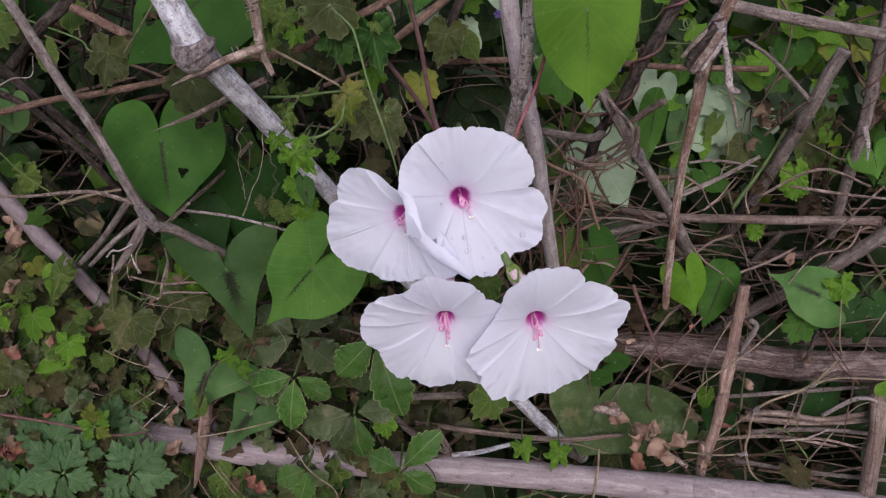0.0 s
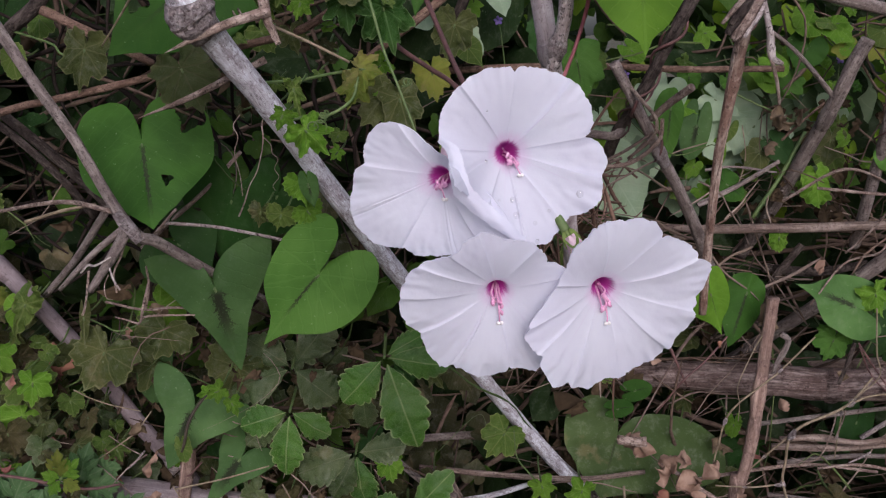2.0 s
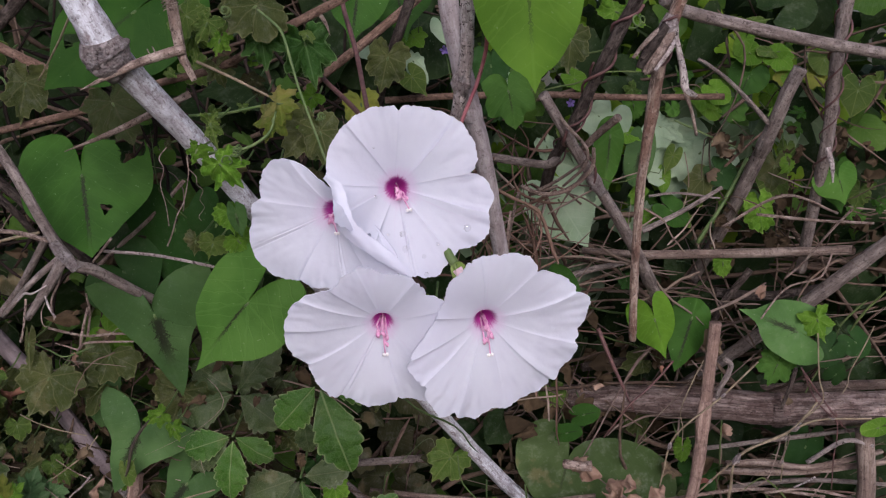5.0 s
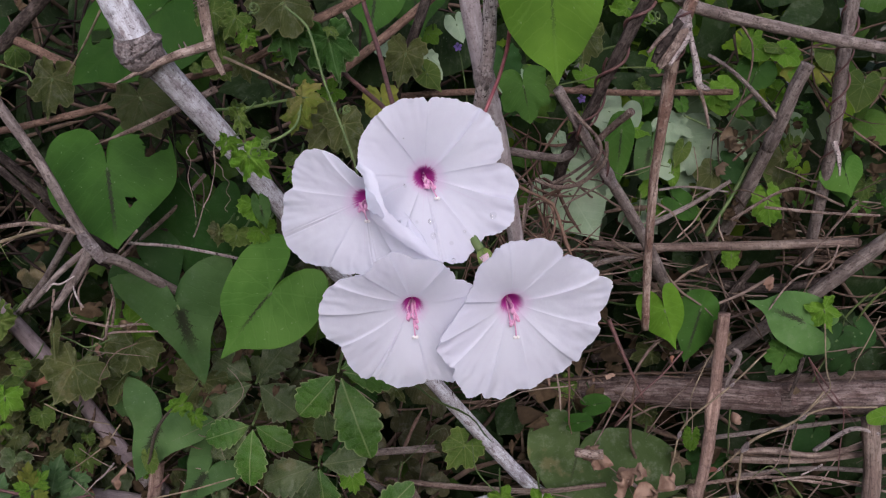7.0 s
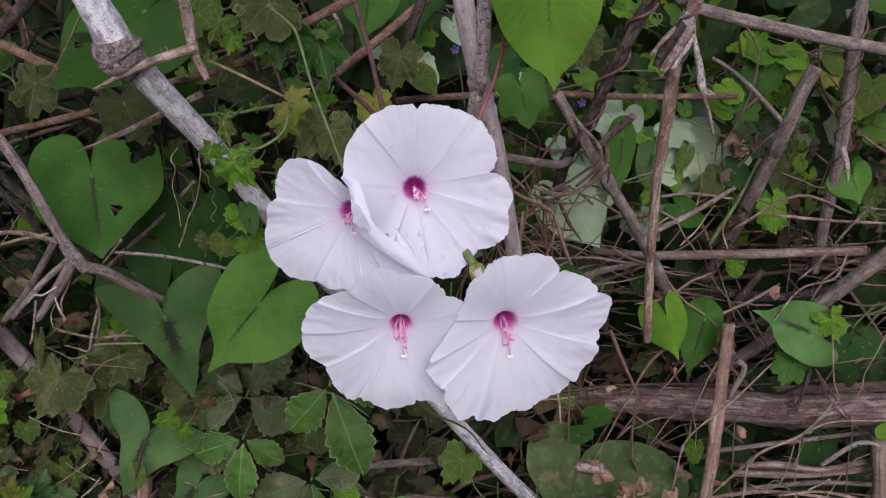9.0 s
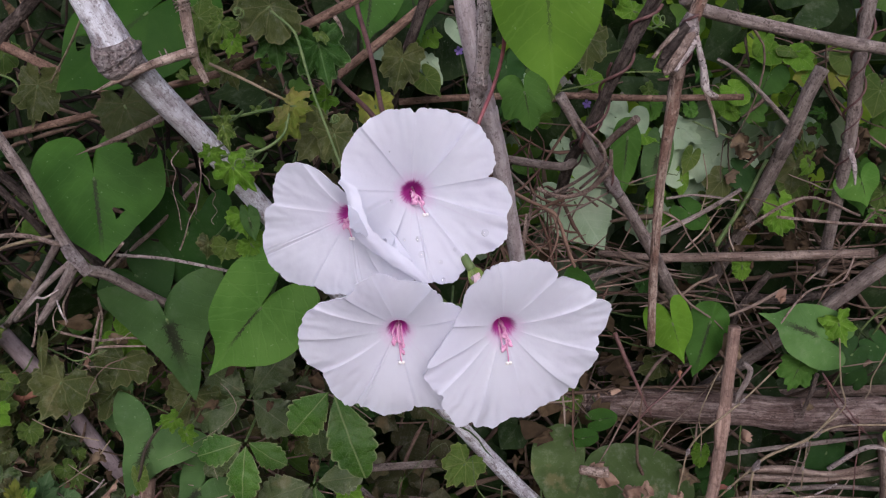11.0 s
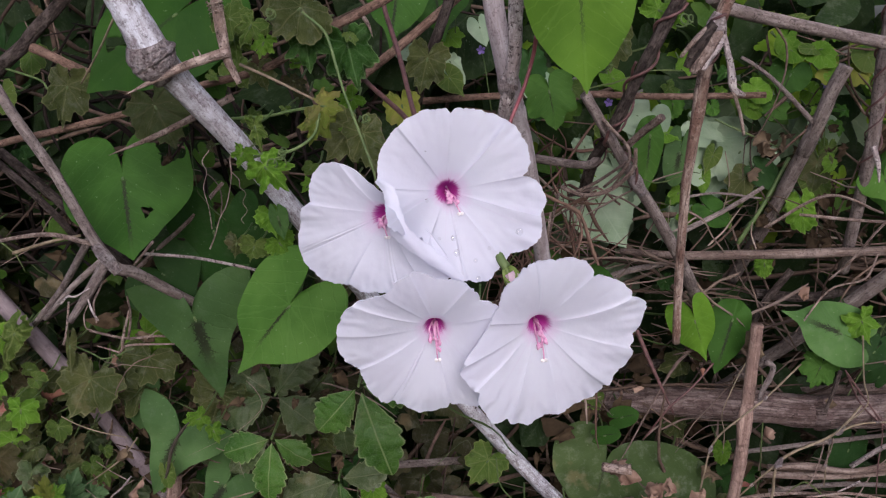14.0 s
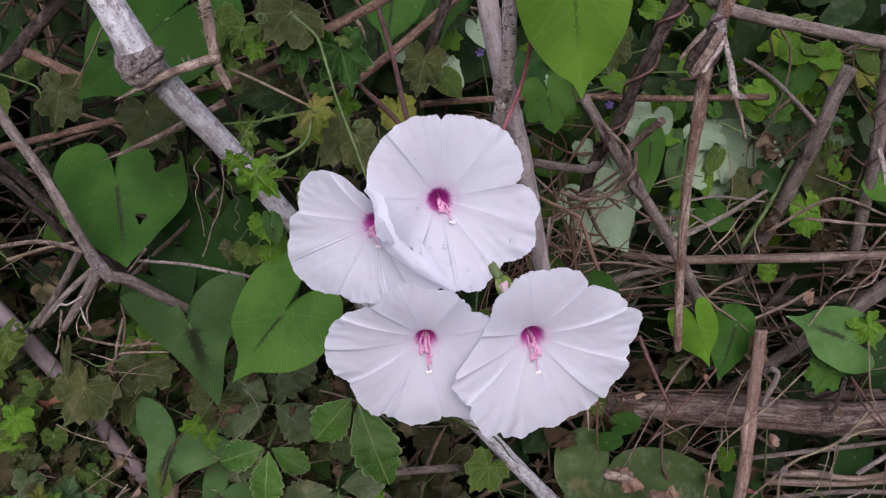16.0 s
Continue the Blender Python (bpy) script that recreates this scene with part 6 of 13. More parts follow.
stick("wrapped_vine", [(0.3003, 0.5735, 1.2790), (0.3001, 0.5773, 1.2759), (0.3014, 0.5805, 1.2727), (0.3038, 0.5826, 1.2692), (0.3063, 0.5832, 1.2652), (0.3081, 0.5824, 1.2608), (0.3084, 0.5808, 1.2563), (0.3068, 0.5794, 1.2518), (0.3038, 0.5794, 1.2477), (0.3007, 0.5815, 1.2442), (0.2991, 0.5854, 1.2412), (0.3002, 0.5896, 1.2383), (0.3034, 0.5922, 1.2349), (0.3069, 0.5920, 1.2306), (0.3082, 0.5896, 1.2259), (0.3064, 0.5874, 1.2212), (0.3028, 0.5877, 1.2172), (0.2999, 0.5908, 1.2140), (0.2995, 0.5952, 1.2111), (0.3017, 0.5988, 1.2079)], [0.00060, 0.00054, 0.00036], "stem_purple", "thin dark vine wrapped round a stem", "stem", "climbing and dry stems", sides=6, per=3)
stick("wrapped_vine", [(0.1911, 0.5500, 1.2887), (0.1877, 0.5475, 1.2854), (0.1829, 0.5467, 1.2834), (0.1785, 0.5485, 1.2822), (0.1760, 0.5520, 1.2807), (0.1758, 0.5555, 1.2779), (0.1769, 0.5573, 1.2739), (0.1777, 0.5570, 1.2691), (0.1770, 0.5550, 1.2645), (0.1744, 0.5526, 1.2608), (0.1704, 0.5513, 1.2582), (0.1662, 0.5521, 1.2565), (0.1628, 0.5546, 1.2550), (0.1608, 0.5581, 1.2532), (0.1604, 0.5616, 1.2505), (0.1610, 0.5642, 1.2469), (0.1618, 0.5652, 1.2426), (0.1620, 0.5648, 1.2380), (0.1610, 0.5635, 1.2338), (0.1586, 0.5619, 1.2303), (0.1549, 0.5611, 1.2276), (0.1512, 0.5629, 1.2263), (0.1480, 0.5664, 1.2252), (0.1460, 0.5710, 1.2240), (0.1458, 0.5759, 1.2219), (0.1469, 0.5798, 1.2187), (0.1484, 0.5818, 1.2147), (0.1489, 0.5820, 1.2104)], [0.00090, 0.00081, 0.00054], "stem_purple", "thin dark vine wrapped round a stem", "stem", "climbing and dry stems", sides=6, per=3)
stick("wrapped_vine", [(0.1658, 0.5547, 1.2629), (0.1648, 0.5581, 1.2598), (0.1647, 0.5609, 1.2560), (0.1651, 0.5627, 1.2513), (0.1654, 0.5630, 1.2460), (0.1644, 0.5618, 1.2405), (0.1613, 0.5600, 1.2358), (0.1563, 0.5594, 1.2326), (0.1513, 0.5614, 1.2309), (0.1488, 0.5668, 1.2296), (0.1494, 0.5727, 1.2269), (0.1513, 0.5761, 1.2224), (0.1521, 0.5768, 1.2171), (0.1503, 0.5763, 1.2125), (0.1466, 0.5766, 1.2092)], [0.00080, 0.00072, 0.00048], "stem_purple", "thin dark vine wrapped round a stem", "stem", "climbing and dry stems", sides=6, per=3)
stick("wrapped_vine", [(0.1492, 0.5483, 1.2305), (0.1479, 0.5507, 1.2263), (0.1475, 0.5546, 1.2238), (0.1486, 0.5587, 1.2223), (0.1513, 0.5621, 1.2212), (0.1549, 0.5643, 1.2198), (0.1586, 0.5653, 1.2177), (0.1620, 0.5654, 1.2148), (0.1644, 0.5652, 1.2112), (0.1657, 0.5653, 1.2070), (0.1656, 0.5662, 1.2026), (0.1647, 0.5686, 1.1987), (0.1639, 0.5726, 1.1961), (0.1648, 0.5775, 1.1949), (0.1680, 0.5815, 1.1946), (0.1728, 0.5832, 1.1936)], [0.00090, 0.00081, 0.00054], "stem_purple", "thin dark vine wrapped round a stem", "stem", "climbing and dry stems", sides=6, per=3)
stick("wrapped_vine", [(0.1891, 0.4843, 1.2800), (0.1857, 0.4856, 1.2788), (0.1838, 0.4883, 1.2779), (0.1836, 0.4912, 1.2766), (0.1846, 0.4934, 1.2747), (0.1860, 0.4944, 1.2724), (0.1872, 0.4943, 1.2698), (0.1878, 0.4933, 1.2670), (0.1875, 0.4919, 1.2644), (0.1862, 0.4907, 1.2620), (0.1837, 0.4903, 1.2601), (0.1809, 0.4916, 1.2589), (0.1791, 0.4946, 1.2580), (0.1797, 0.4984, 1.2567), (0.1824, 0.5007, 1.2546)], [0.00070, 0.00063, 0.00042], "stem_purple", "thin dark vine wrapped round a stem", "stem", "climbing and dry stems", sides=6, per=3)
stick("wrapped_vine", [(0.1448, 0.5500, 1.2395), (0.1492, 0.5450, 1.2323), (0.1587, 0.5500, 1.2205), (0.1580, 0.5550, 1.2105), (0.1487, 0.5700, 1.1990)], [0.00096, 0.00096, 0.00077], "twig", "thin brown vine wrapped round a stem", "stem", "climbing and dry stems", sides=7)
stick("wrapped_vine", [(0.1465, 0.5750, 1.1986), (0.1315, 0.5800, 1.1946), (0.1459, 0.5700, 1.2024), (0.1597, 0.5600, 1.2127)], [0.00096, 0.00096, 0.00077], "twig", "thin brown vine wrapped round a stem", "stem", "climbing and dry stems", sides=7)
stick("wrapped_vine", [(0.1272, 0.5800, 1.1997), (0.1386, 0.5750, 1.1947), (0.1517, 0.5700, 1.1972), (0.1624, 0.5600, 1.2080), (0.1634, 0.5550, 1.2196)], [0.00128, 0.00128, 0.00102], "twig", "thin brown vine wrapped round a stem", "stem", "climbing and dry stems", sides=7)
heart_leaf("heart_leaf", "heart", (-0.0980, 0.5480, 1.2322), (-0.0949, 0.5320, 1.1908), 1.037, "heart", "large green heart-shaped leaf with insect holes", group="heart-shaped leaves", holes=[(-0.22, 0.46, 0.062), (-0.30, 0.53, 0.02), (-0.53, -0.24, 0.15), (-0.56, -0.42, 0.24), (-0.44, -0.40, 0.10)], face=(0.05, 0, 0.05), droop=0.06, stalk=(0.004, 0.03, 0.025), segs=140, rings=22)
heart_leaf("heart_leaf", "cordate", (-0.0127, 0.5000, 1.1686), (-0.0438, 0.4970, 1.1386), 0.803, "heart_bright", "bright green heart-shaped leaf with a dark midrib stain", group="heart-shaped leaves", face=(-0.05, 0, 0.15), droop=0.1, fold=0.12)
heart_leaf("heart_leaf", "hastate", (-0.0724, 0.5450, 1.1553), (-0.0678, 0.5530, 1.1043), 0.800, "heart_dark", "dark green arrow-shaped leaf with a black-brown stain", group="heart-shaped leaves", fold=0.25, face=(0, 0, 0.1))
heart_leaf("heart_leaf", "drip", (0.1166, 0.4080, 1.2942), (0.1161, 0.4050, 1.2558), 0.675, "heart_lime", "fresh bright green heart-shaped leaf hanging by its stalk", group="heart-shaped leaves", fold=0.1, droop=0.04, stalk=(0.004, 0.02, 0.03), face=(0, 0, 0))
heart_leaf("heart_leaf", "heart", (-0.0541, 0.5350, 1.3071), (-0.1005, 0.5200, 1.2756), 0.719, "heart_deep", "deep green heart-shaped leaf with holes behind the pale cane", group="heart-shaped leaves", holes=[(0.17, 0.57, 0.060), (0.12, 0.50, 0.055)], fold=0.05, segs=120, rings=20)
heart_leaf("heart_leaf", "hastate", (-0.1018, 0.5720, 1.0789), (-0.1213, 0.5660, 1.0460), 0.998, "heart_dark", "dark arrow-shaped leaf with a grey-brown stain", group="heart-shaped leaves", fold=0.12)
heart_leaf("heart_leaf", "hastate", (-0.0828, 0.5850, 1.0408), (-0.1076, 0.5800, 1.0130), 0.640, "heart_dark", "dark arrow-shaped leaf with a grey-brown stain", group="heart-shaped leaves", fold=0.2)
heart_leaf("heart_leaf", "cordate", (0.2058, 0.6120, 1.1067), (0.2116, 0.6080, 1.0806), 0.732, "heart_lime", "small bright green folded leaf with a dark stain", group="heart-shaped leaves", fold=0.55)
heart_leaf("heart_leaf", "ovate", (0.2320, 0.6220, 1.1024), (0.2179, 0.6140, 1.0691), 0.86, "heart", "small green folded leaf with a hole", group="heart-shaped leaves", fold=0.4, holes=[(0.12, 0.45, 0.07)])
heart_leaf("heart_leaf", "cordate", (0.2881, 0.5980, 1.0942), (0.2548, 0.6000, 1.1115), 0.66, "heart_grey", "grey-green heart-shaped leaf with a dark midrib stain", group="heart-shaped leaves", fold=0.05)
heart_leaf("heart_leaf", "heart", (0.1512, 0.6400, 1.0052), (0.1364, 0.6320, 0.9658), 2.40, "heart_dusty", "large dusty dark green leaf with scuffed spots", group="heart-shaped leaves", asym=0.46, fold=0.06, droop=0.04)
heart_leaf("heart_leaf", "cordate", (0.1460, 0.6200, 1.1264), (0.1566, 0.6100, 1.0999), 0.803, "heart", "green leaf with a dark stain half behind a flower", group="heart-shaped leaves", fold=0.4)
heart_leaf("heart_leaf", "cordate", (0.1263, 0.6000, 1.1363), (0.1293, 0.6000, 1.1133), 0.706, "ivy", "small green leaf half behind a flower", group="heart-shaped leaves", fold=0.3)
heart_leaf("heart_leaf", "cordate", (0.3135, 0.6000, 1.1835), (0.3175, 0.6000, 1.1680), 1.171, "heart_bright", "small bright green heart-shaped leaf", group="heart-shaped leaves", fold=0.35)
heart_leaf("heart_leaf", "cordate", (0.0498, 0.5750, 1.3135), (0.0422, 0.5700, 1.2813), 0.687, "heart", "dark green leaf behind the stems", group="heart-shaped leaves")
heart_leaf("heart_leaf", "cordate", (0.0680, 0.6200, 1.3146), (0.0715, 0.6100, 1.2843), 0.851, "heart", "green leaf deep in the thicket", group="heart-shaped leaves")
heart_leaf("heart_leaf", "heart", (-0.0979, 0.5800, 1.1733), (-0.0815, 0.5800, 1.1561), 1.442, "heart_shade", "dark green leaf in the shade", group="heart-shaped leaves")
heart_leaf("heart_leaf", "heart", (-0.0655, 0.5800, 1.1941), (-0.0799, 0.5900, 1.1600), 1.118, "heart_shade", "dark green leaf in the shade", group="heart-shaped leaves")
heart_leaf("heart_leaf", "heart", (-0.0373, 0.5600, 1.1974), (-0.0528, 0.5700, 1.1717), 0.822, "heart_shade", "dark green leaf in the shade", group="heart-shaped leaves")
heart_leaf("heart_leaf", "heart", (-0.0513, 0.5500, 1.2840), (-0.0420, 0.5500, 1.2642), 1.007, "heart", "dull green leaf behind the pale cane", group="heart-shaped leaves")
heart_leaf("heart_leaf", "round", (-0.2044, 0.6000, 1.2473), (-0.2075, 0.6000, 1.2309), 0.751, "heart_dark", "dark rounded leaf in the shade", group="heart-shaped leaves")
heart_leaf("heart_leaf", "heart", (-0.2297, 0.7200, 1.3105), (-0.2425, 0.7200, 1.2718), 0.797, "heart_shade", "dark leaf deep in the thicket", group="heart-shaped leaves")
heart_leaf("heart_leaf", "round", (0.1606, 0.6300, 1.0405), (0.1721, 0.6250, 1.0438), 0.623, "heart", "small bright green oval leaf", group="heart-shaped leaves")
heart_leaf("heart_leaf", "round", (0.1490, 0.6300, 1.0292), (0.1599, 0.6250, 1.0319), 0.560, "heart", "small bright green oval leaf", group="heart-shaped leaves")
heart_leaf("heart_leaf", "cordate", (0.0720, 0.6350, 1.2638), (0.0801, 0.6300, 1.2517), 0.700, "ivy", "small bright green leaf behind the stems", group="heart-shaped leaves")
heart_leaf("heart_leaf", "cordate", (-0.1886, 0.5750, 1.1462), (-0.1926, 0.5720, 1.1328), 0.729, "ivy_fresh", "small bright green oval leaf", group="heart-shaped leaves")
heart_leaf("heart_leaf", "cordate", (0.3216, 0.6200, 1.1807), (0.3252, 0.6200, 1.1586), 0.726, "heart", "green leaf at the thicket's edge", group="heart-shaped leaves")
heart_leaf("lobed_leaf", "ivy", (0.0143, 0.4730, 1.2870), (0.0146, 0.4700, 1.2735), 0.95, "ivy_deep", "small five-lobed green leaf", group="small lobed leaves", teeth=0.06, count=9, crinkle=0.24, segs=80, rings=9, wave=0.10, fold=0.3)
heart_leaf("lobed_leaf", "ivy", (-0.0038, 0.4780, 1.2875), (-0.0062, 0.4760, 1.2804), 0.882, "ivy_fresh", "tiny five-lobed pale green leaf", group="small lobed leaves", teeth=0.06, count=9, crinkle=0.24, segs=80, rings=9, wave=0.10, fold=0.3)
heart_leaf("lobed_leaf", "ivy", (0.0287, 0.4950, 1.2838), (0.0318, 0.4900, 1.2643), 0.769, "ivy_deep", "dark green lobed leaf with wavy edges", group="small lobed leaves", teeth=0.06, count=9, crinkle=0.24, segs=80, rings=9, wave=0.10, fold=0.3)
heart_leaf("lobed_leaf", "lobed", (0.0149, 0.4680, 1.2988), (0.0021, 0.4660, 1.2896), 1.223, "ivy_dark", "dusty green lobed leaf at the vine's top", group="small lobed leaves", teeth=0.06, count=9, crinkle=0.14, segs=80, rings=9, wave=0.08, fold=0.16)
heart_leaf("lobed_leaf", "ivy", (-0.0083, 0.4800, 1.2950), (-0.0137, 0.4780, 1.2863), 0.858, "ivy", "small five-lobed green leaf", group="small lobed leaves", teeth=0.06, count=9, crinkle=0.24, segs=80, rings=9, wave=0.10, fold=0.3)
heart_leaf("lobed_leaf", "ivy", (-0.0208, 0.5000, 1.2913), (-0.0200, 0.4950, 1.2803), 0.729, "ivy", "small five-lobed green leaf", group="small lobed leaves", teeth=0.06, count=9, crinkle=0.24, segs=80, rings=9, wave=0.10, fold=0.3)
heart_leaf("lobed_leaf", "ivy", (0.0171, 0.4710, 1.2596), (0.0260, 0.4680, 1.2571), 1.219, "ivy_yellow", "yellowing five-lobed leaf on the vine", group="small lobed leaves", teeth=0.06, count=9, crinkle=0.24, segs=80, rings=9, wave=0.10, fold=0.3)
heart_leaf("lobed_leaf", "ivy", (0.0156, 0.4700, 1.2540), (0.0113, 0.4660, 1.2443), 0.864, "ivy_yellow", "yellowing five-lobed leaf on the vine", group="small lobed leaves", teeth=0.06, count=9, crinkle=0.24, segs=80, rings=9, wave=0.10, fold=0.3)
heart_leaf("lobed_leaf", "ivy", (-0.0043, 0.4490, 1.2388), (0.0036, 0.4470, 1.2290), 0.929, "ivy_fresh", "fresh green lobed leaf resting on the cane", group="small lobed leaves", teeth=0.09, count=9, crinkle=0.42, segs=80, rings=9, wave=0.10, fold=0.7)
heart_leaf("lobed_leaf", "ivy", (-0.0122, 0.4490, 1.2452), (-0.0150, 0.4480, 1.2394), 1.121, "ivy_fresh", "fresh green young lobed leaf", group="small lobed leaves", teeth=0.09, count=9, crinkle=0.42, segs=80, rings=9, wave=0.10, fold=0.7)
heart_leaf("lobed_leaf", "ivy", (-0.0083, 0.4600, 1.2545), (-0.0071, 0.4580, 1.2440), 0.455, "ivy", "narrow folded green leaf", group="small lobed leaves", teeth=0.09, count=9, crinkle=0.42, segs=80, rings=9, wave=0.10, fold=0.7)
heart_leaf("lobed_leaf", "lobed", (0.0261, 0.4920, 1.2470), (0.0147, 0.4880, 1.2361), 1.058, "ivy_dark", "dark lobed leaf behind a flower", group="small lobed leaves", teeth=0.06, count=9, crinkle=0.14, segs=80, rings=9, wave=0.08, fold=0.16)
heart_leaf("lobed_leaf", "lobed", (0.0321, 0.4850, 1.2457), (0.0355, 0.4800, 1.2289), 0.633, "ivy_dark", "dark lobed leaf behind a flower", group="small lobed leaves", teeth=0.06, count=9, crinkle=0.14, segs=80, rings=9, wave=0.08, fold=0.16)
heart_leaf("lobed_leaf", "lobed", (-0.1194, 0.5520, 1.2791), (-0.1249, 0.5480, 1.2589), 0.721, "ivy_dark", "dusty dark scalloped leaf", group="small lobed leaves", teeth=0.06, count=9, crinkle=0.14, segs=80, rings=9, wave=0.08, fold=0.16)
heart_leaf("lobed_leaf", "lobed", (-0.0635, 0.5100, 1.2658), (-0.0561, 0.5050, 1.2466), 0.910, "withered_green", "dull browned lobed leaf behind the thorn", group="small lobed leaves", teeth=0.06, count=9, crinkle=0.14, segs=80, rings=9, wave=0.08, fold=0.16)
heart_leaf("lobed_leaf", "lobed", (0.1532, 0.5450, 1.2761), (0.1500, 0.5400, 1.2600), 0.755, "ivy_dark", "dark lobed leaf behind the bright leaf", group="small lobed leaves", teeth=0.06, count=9, crinkle=0.14, segs=80, rings=9, wave=0.08, fold=0.16)
heart_leaf("round_leaf", "round", (0.2776, 0.6280, 1.1660), (0.2793, 0.6260, 1.1495), 0.676, "ivy_fresh", "small round toothed bright leaf", group="small lobed leaves", teeth=0.06, count=9, crinkle=0.24, segs=80, rings=9, wave=0.10, fold=0.3)
heart_leaf("round_leaf", "round", (0.2523, 0.6230, 1.1353), (0.2524, 0.6220, 1.1249), 0.657, "ivy_fresh", "tiny round bright leaf", group="small lobed leaves", teeth=0.06, count=9, crinkle=0.24, segs=80, rings=9, wave=0.10, fold=0.3)
heart_leaf("round_leaf", "round", (0.2249, 0.6280, 1.0121), (0.2233, 0.6270, 1.0021), 0.646, "ivy_fresh", "tiny round bright leaf", group="small lobed leaves", teeth=0.06, count=9, crinkle=0.24, segs=80, rings=9, wave=0.10, fold=0.3)
heart_leaf("lobed_leaf", "ivy", (0.0934, 0.5880, 1.0034), (0.0966, 0.5860, 0.9906), 0.835, "ivy_fresh", "small bright lobed leaf over the cane", group="small lobed leaves", teeth=0.06, count=9, crinkle=0.24, segs=80, rings=9, wave=0.10, fold=0.3)
heart_leaf("lobed_leaf", "ivy", (0.1177, 0.5880, 0.9977), (0.1114, 0.5860, 0.9837), 0.718, "ivy_fresh", "small bright lobed leaf over the cane", group="small lobed leaves", teeth=0.06, count=9, crinkle=0.24, segs=80, rings=9, wave=0.10, fold=0.3)
heart_leaf("lobed_leaf", "lobed", (0.0740, 0.5950, 1.0366), (0.0620, 0.5900, 1.0245), 0.926, "ivy", "small green lobed leaf under a flower", group="small lobed leaves", teeth=0.06, count=9, crinkle=0.14, segs=80, rings=9, wave=0.08, fold=0.16)
heart_leaf("lobed_leaf", "lobed", (0.2718, 0.5850, 0.9770), (0.2837, 0.5800, 0.9640), 0.574, "ivy_brown", "olive-brown withered lobed leaf", group="small lobed leaves", teeth=0.06, count=9, crinkle=0.14, segs=80, rings=9, wave=0.08, fold=0.16)
heart_leaf("lobed_leaf", "lobed", (0.2775, 0.6030, 1.0736), (0.2706, 0.6000, 1.0613), 1.019, "heart_bright", "small bright green lobed leaf", group="small lobed leaves", teeth=0.06, count=9, crinkle=0.14, segs=80, rings=9, wave=0.08, fold=0.16)
heart_leaf("lobed_leaf", "ivy", (0.2989, 0.5970, 1.1019), (0.3034, 0.5950, 1.0871), 0.905, "ivy_fresh", "small bright green lobed leaf", group="small lobed leaves", teeth=0.06, count=9, crinkle=0.24, segs=80, rings=9, wave=0.10, fold=0.3)
heart_leaf("lobed_leaf", "lobed", (0.0477, 0.5300, 1.2548), (0.0489, 0.5250, 1.2410), 0.814, "ivy_yellow", "yellow-brown leaf behind the flower stems", group="small lobed leaves", teeth=0.06, count=9, crinkle=0.14, segs=80, rings=9, wave=0.08, fold=0.16)
heart_leaf("lobed_leaf", "lobed", (0.0617, 0.5600, 1.2755), (0.0559, 0.5600, 1.2579), 0.764, "ivy_dark", "dark leaf among the stems", group="small lobed leaves", teeth=0.06, count=9, crinkle=0.14, segs=80, rings=9, wave=0.08, fold=0.16)
heart_leaf("lobed_leaf", "cordate", (-0.0166, 0.5050, 1.2107), (-0.0151, 0.5020, 1.2005), 1.010, "ivy_fresh", "small yellowish green leaf", group="small lobed leaves", teeth=0.06, count=9, crinkle=0.24, segs=80, rings=9, wave=0.10, fold=0.3)
heart_leaf("lobed_leaf", "cordate", (-0.0287, 0.5150, 1.1956), (-0.0314, 0.5120, 1.1880), 1.265, "ivy", "small yellowish green leaf", group="small lobed leaves", teeth=0.06, count=9, crinkle=0.24, segs=80, rings=9, wave=0.10, fold=0.3)
heart_leaf("lobed_leaf", "cordate", (-0.0409, 0.5300, 1.1952), (-0.0432, 0.5300, 1.1871), 1.043, "ivy_dark", "small dull green leaf", group="small lobed leaves", teeth=0.06, count=9, crinkle=0.24, segs=80, rings=9, wave=0.10, fold=0.3)
heart_leaf("lobed_leaf", "cordate", (-0.0161, 0.5120, 1.1968), (-0.0119, 0.5100, 1.1898), 1.234, "ivy_fresh", "small yellow-green leaf on the vine", group="small lobed leaves", teeth=0.06, count=9, crinkle=0.24, segs=80, rings=9, wave=0.10, fold=0.3)
heart_leaf("lobed_leaf", "lobed", (-0.1921, 0.5750, 1.1048), (-0.1852, 0.5700, 1.0931), 1.467, "ivy", "green lobed leaf of the low vine", group="small lobed leaves", teeth=0.06, count=9, crinkle=0.14, segs=80, rings=9, wave=0.08, fold=0.16)
heart_leaf("lobed_leaf", "lobed", (-0.1649, 0.5650, 1.0943), (-0.1642, 0.5630, 1.0848), 1.053, "ivy", "small fresh green lobed leaf", group="small lobed leaves", teeth=0.06, count=9, crinkle=0.14, segs=80, rings=9, wave=0.08, fold=0.16)
heart_leaf("lobed_leaf", "lobed", (-0.1564, 0.5900, 1.1097), (-0.1609, 0.5850, 1.0912), 1.350, "ivy_dark", "dusty dark green lobed leaf", group="small lobed leaves", teeth=0.06, count=9, crinkle=0.14, segs=80, rings=9, wave=0.08, fold=0.16)
heart_leaf("lobed_leaf", "lobed", (-0.1111, 0.5750, 1.1265), (-0.1172, 0.5700, 1.1120), 1.404, "ivy_dark", "dusty dark green lobed leaf", group="small lobed leaves", teeth=0.06, count=9, crinkle=0.14, segs=80, rings=9, wave=0.08, fold=0.16)
heart_leaf("lobed_leaf", "lobed", (-0.0756, 0.5800, 1.0993), (-0.0856, 0.5800, 1.0803), 1.214, "ivy_dark", "dusty dark green lobed leaf", group="small lobed leaves", teeth=0.06, count=9, crinkle=0.14, segs=80, rings=9, wave=0.08, fold=0.16)
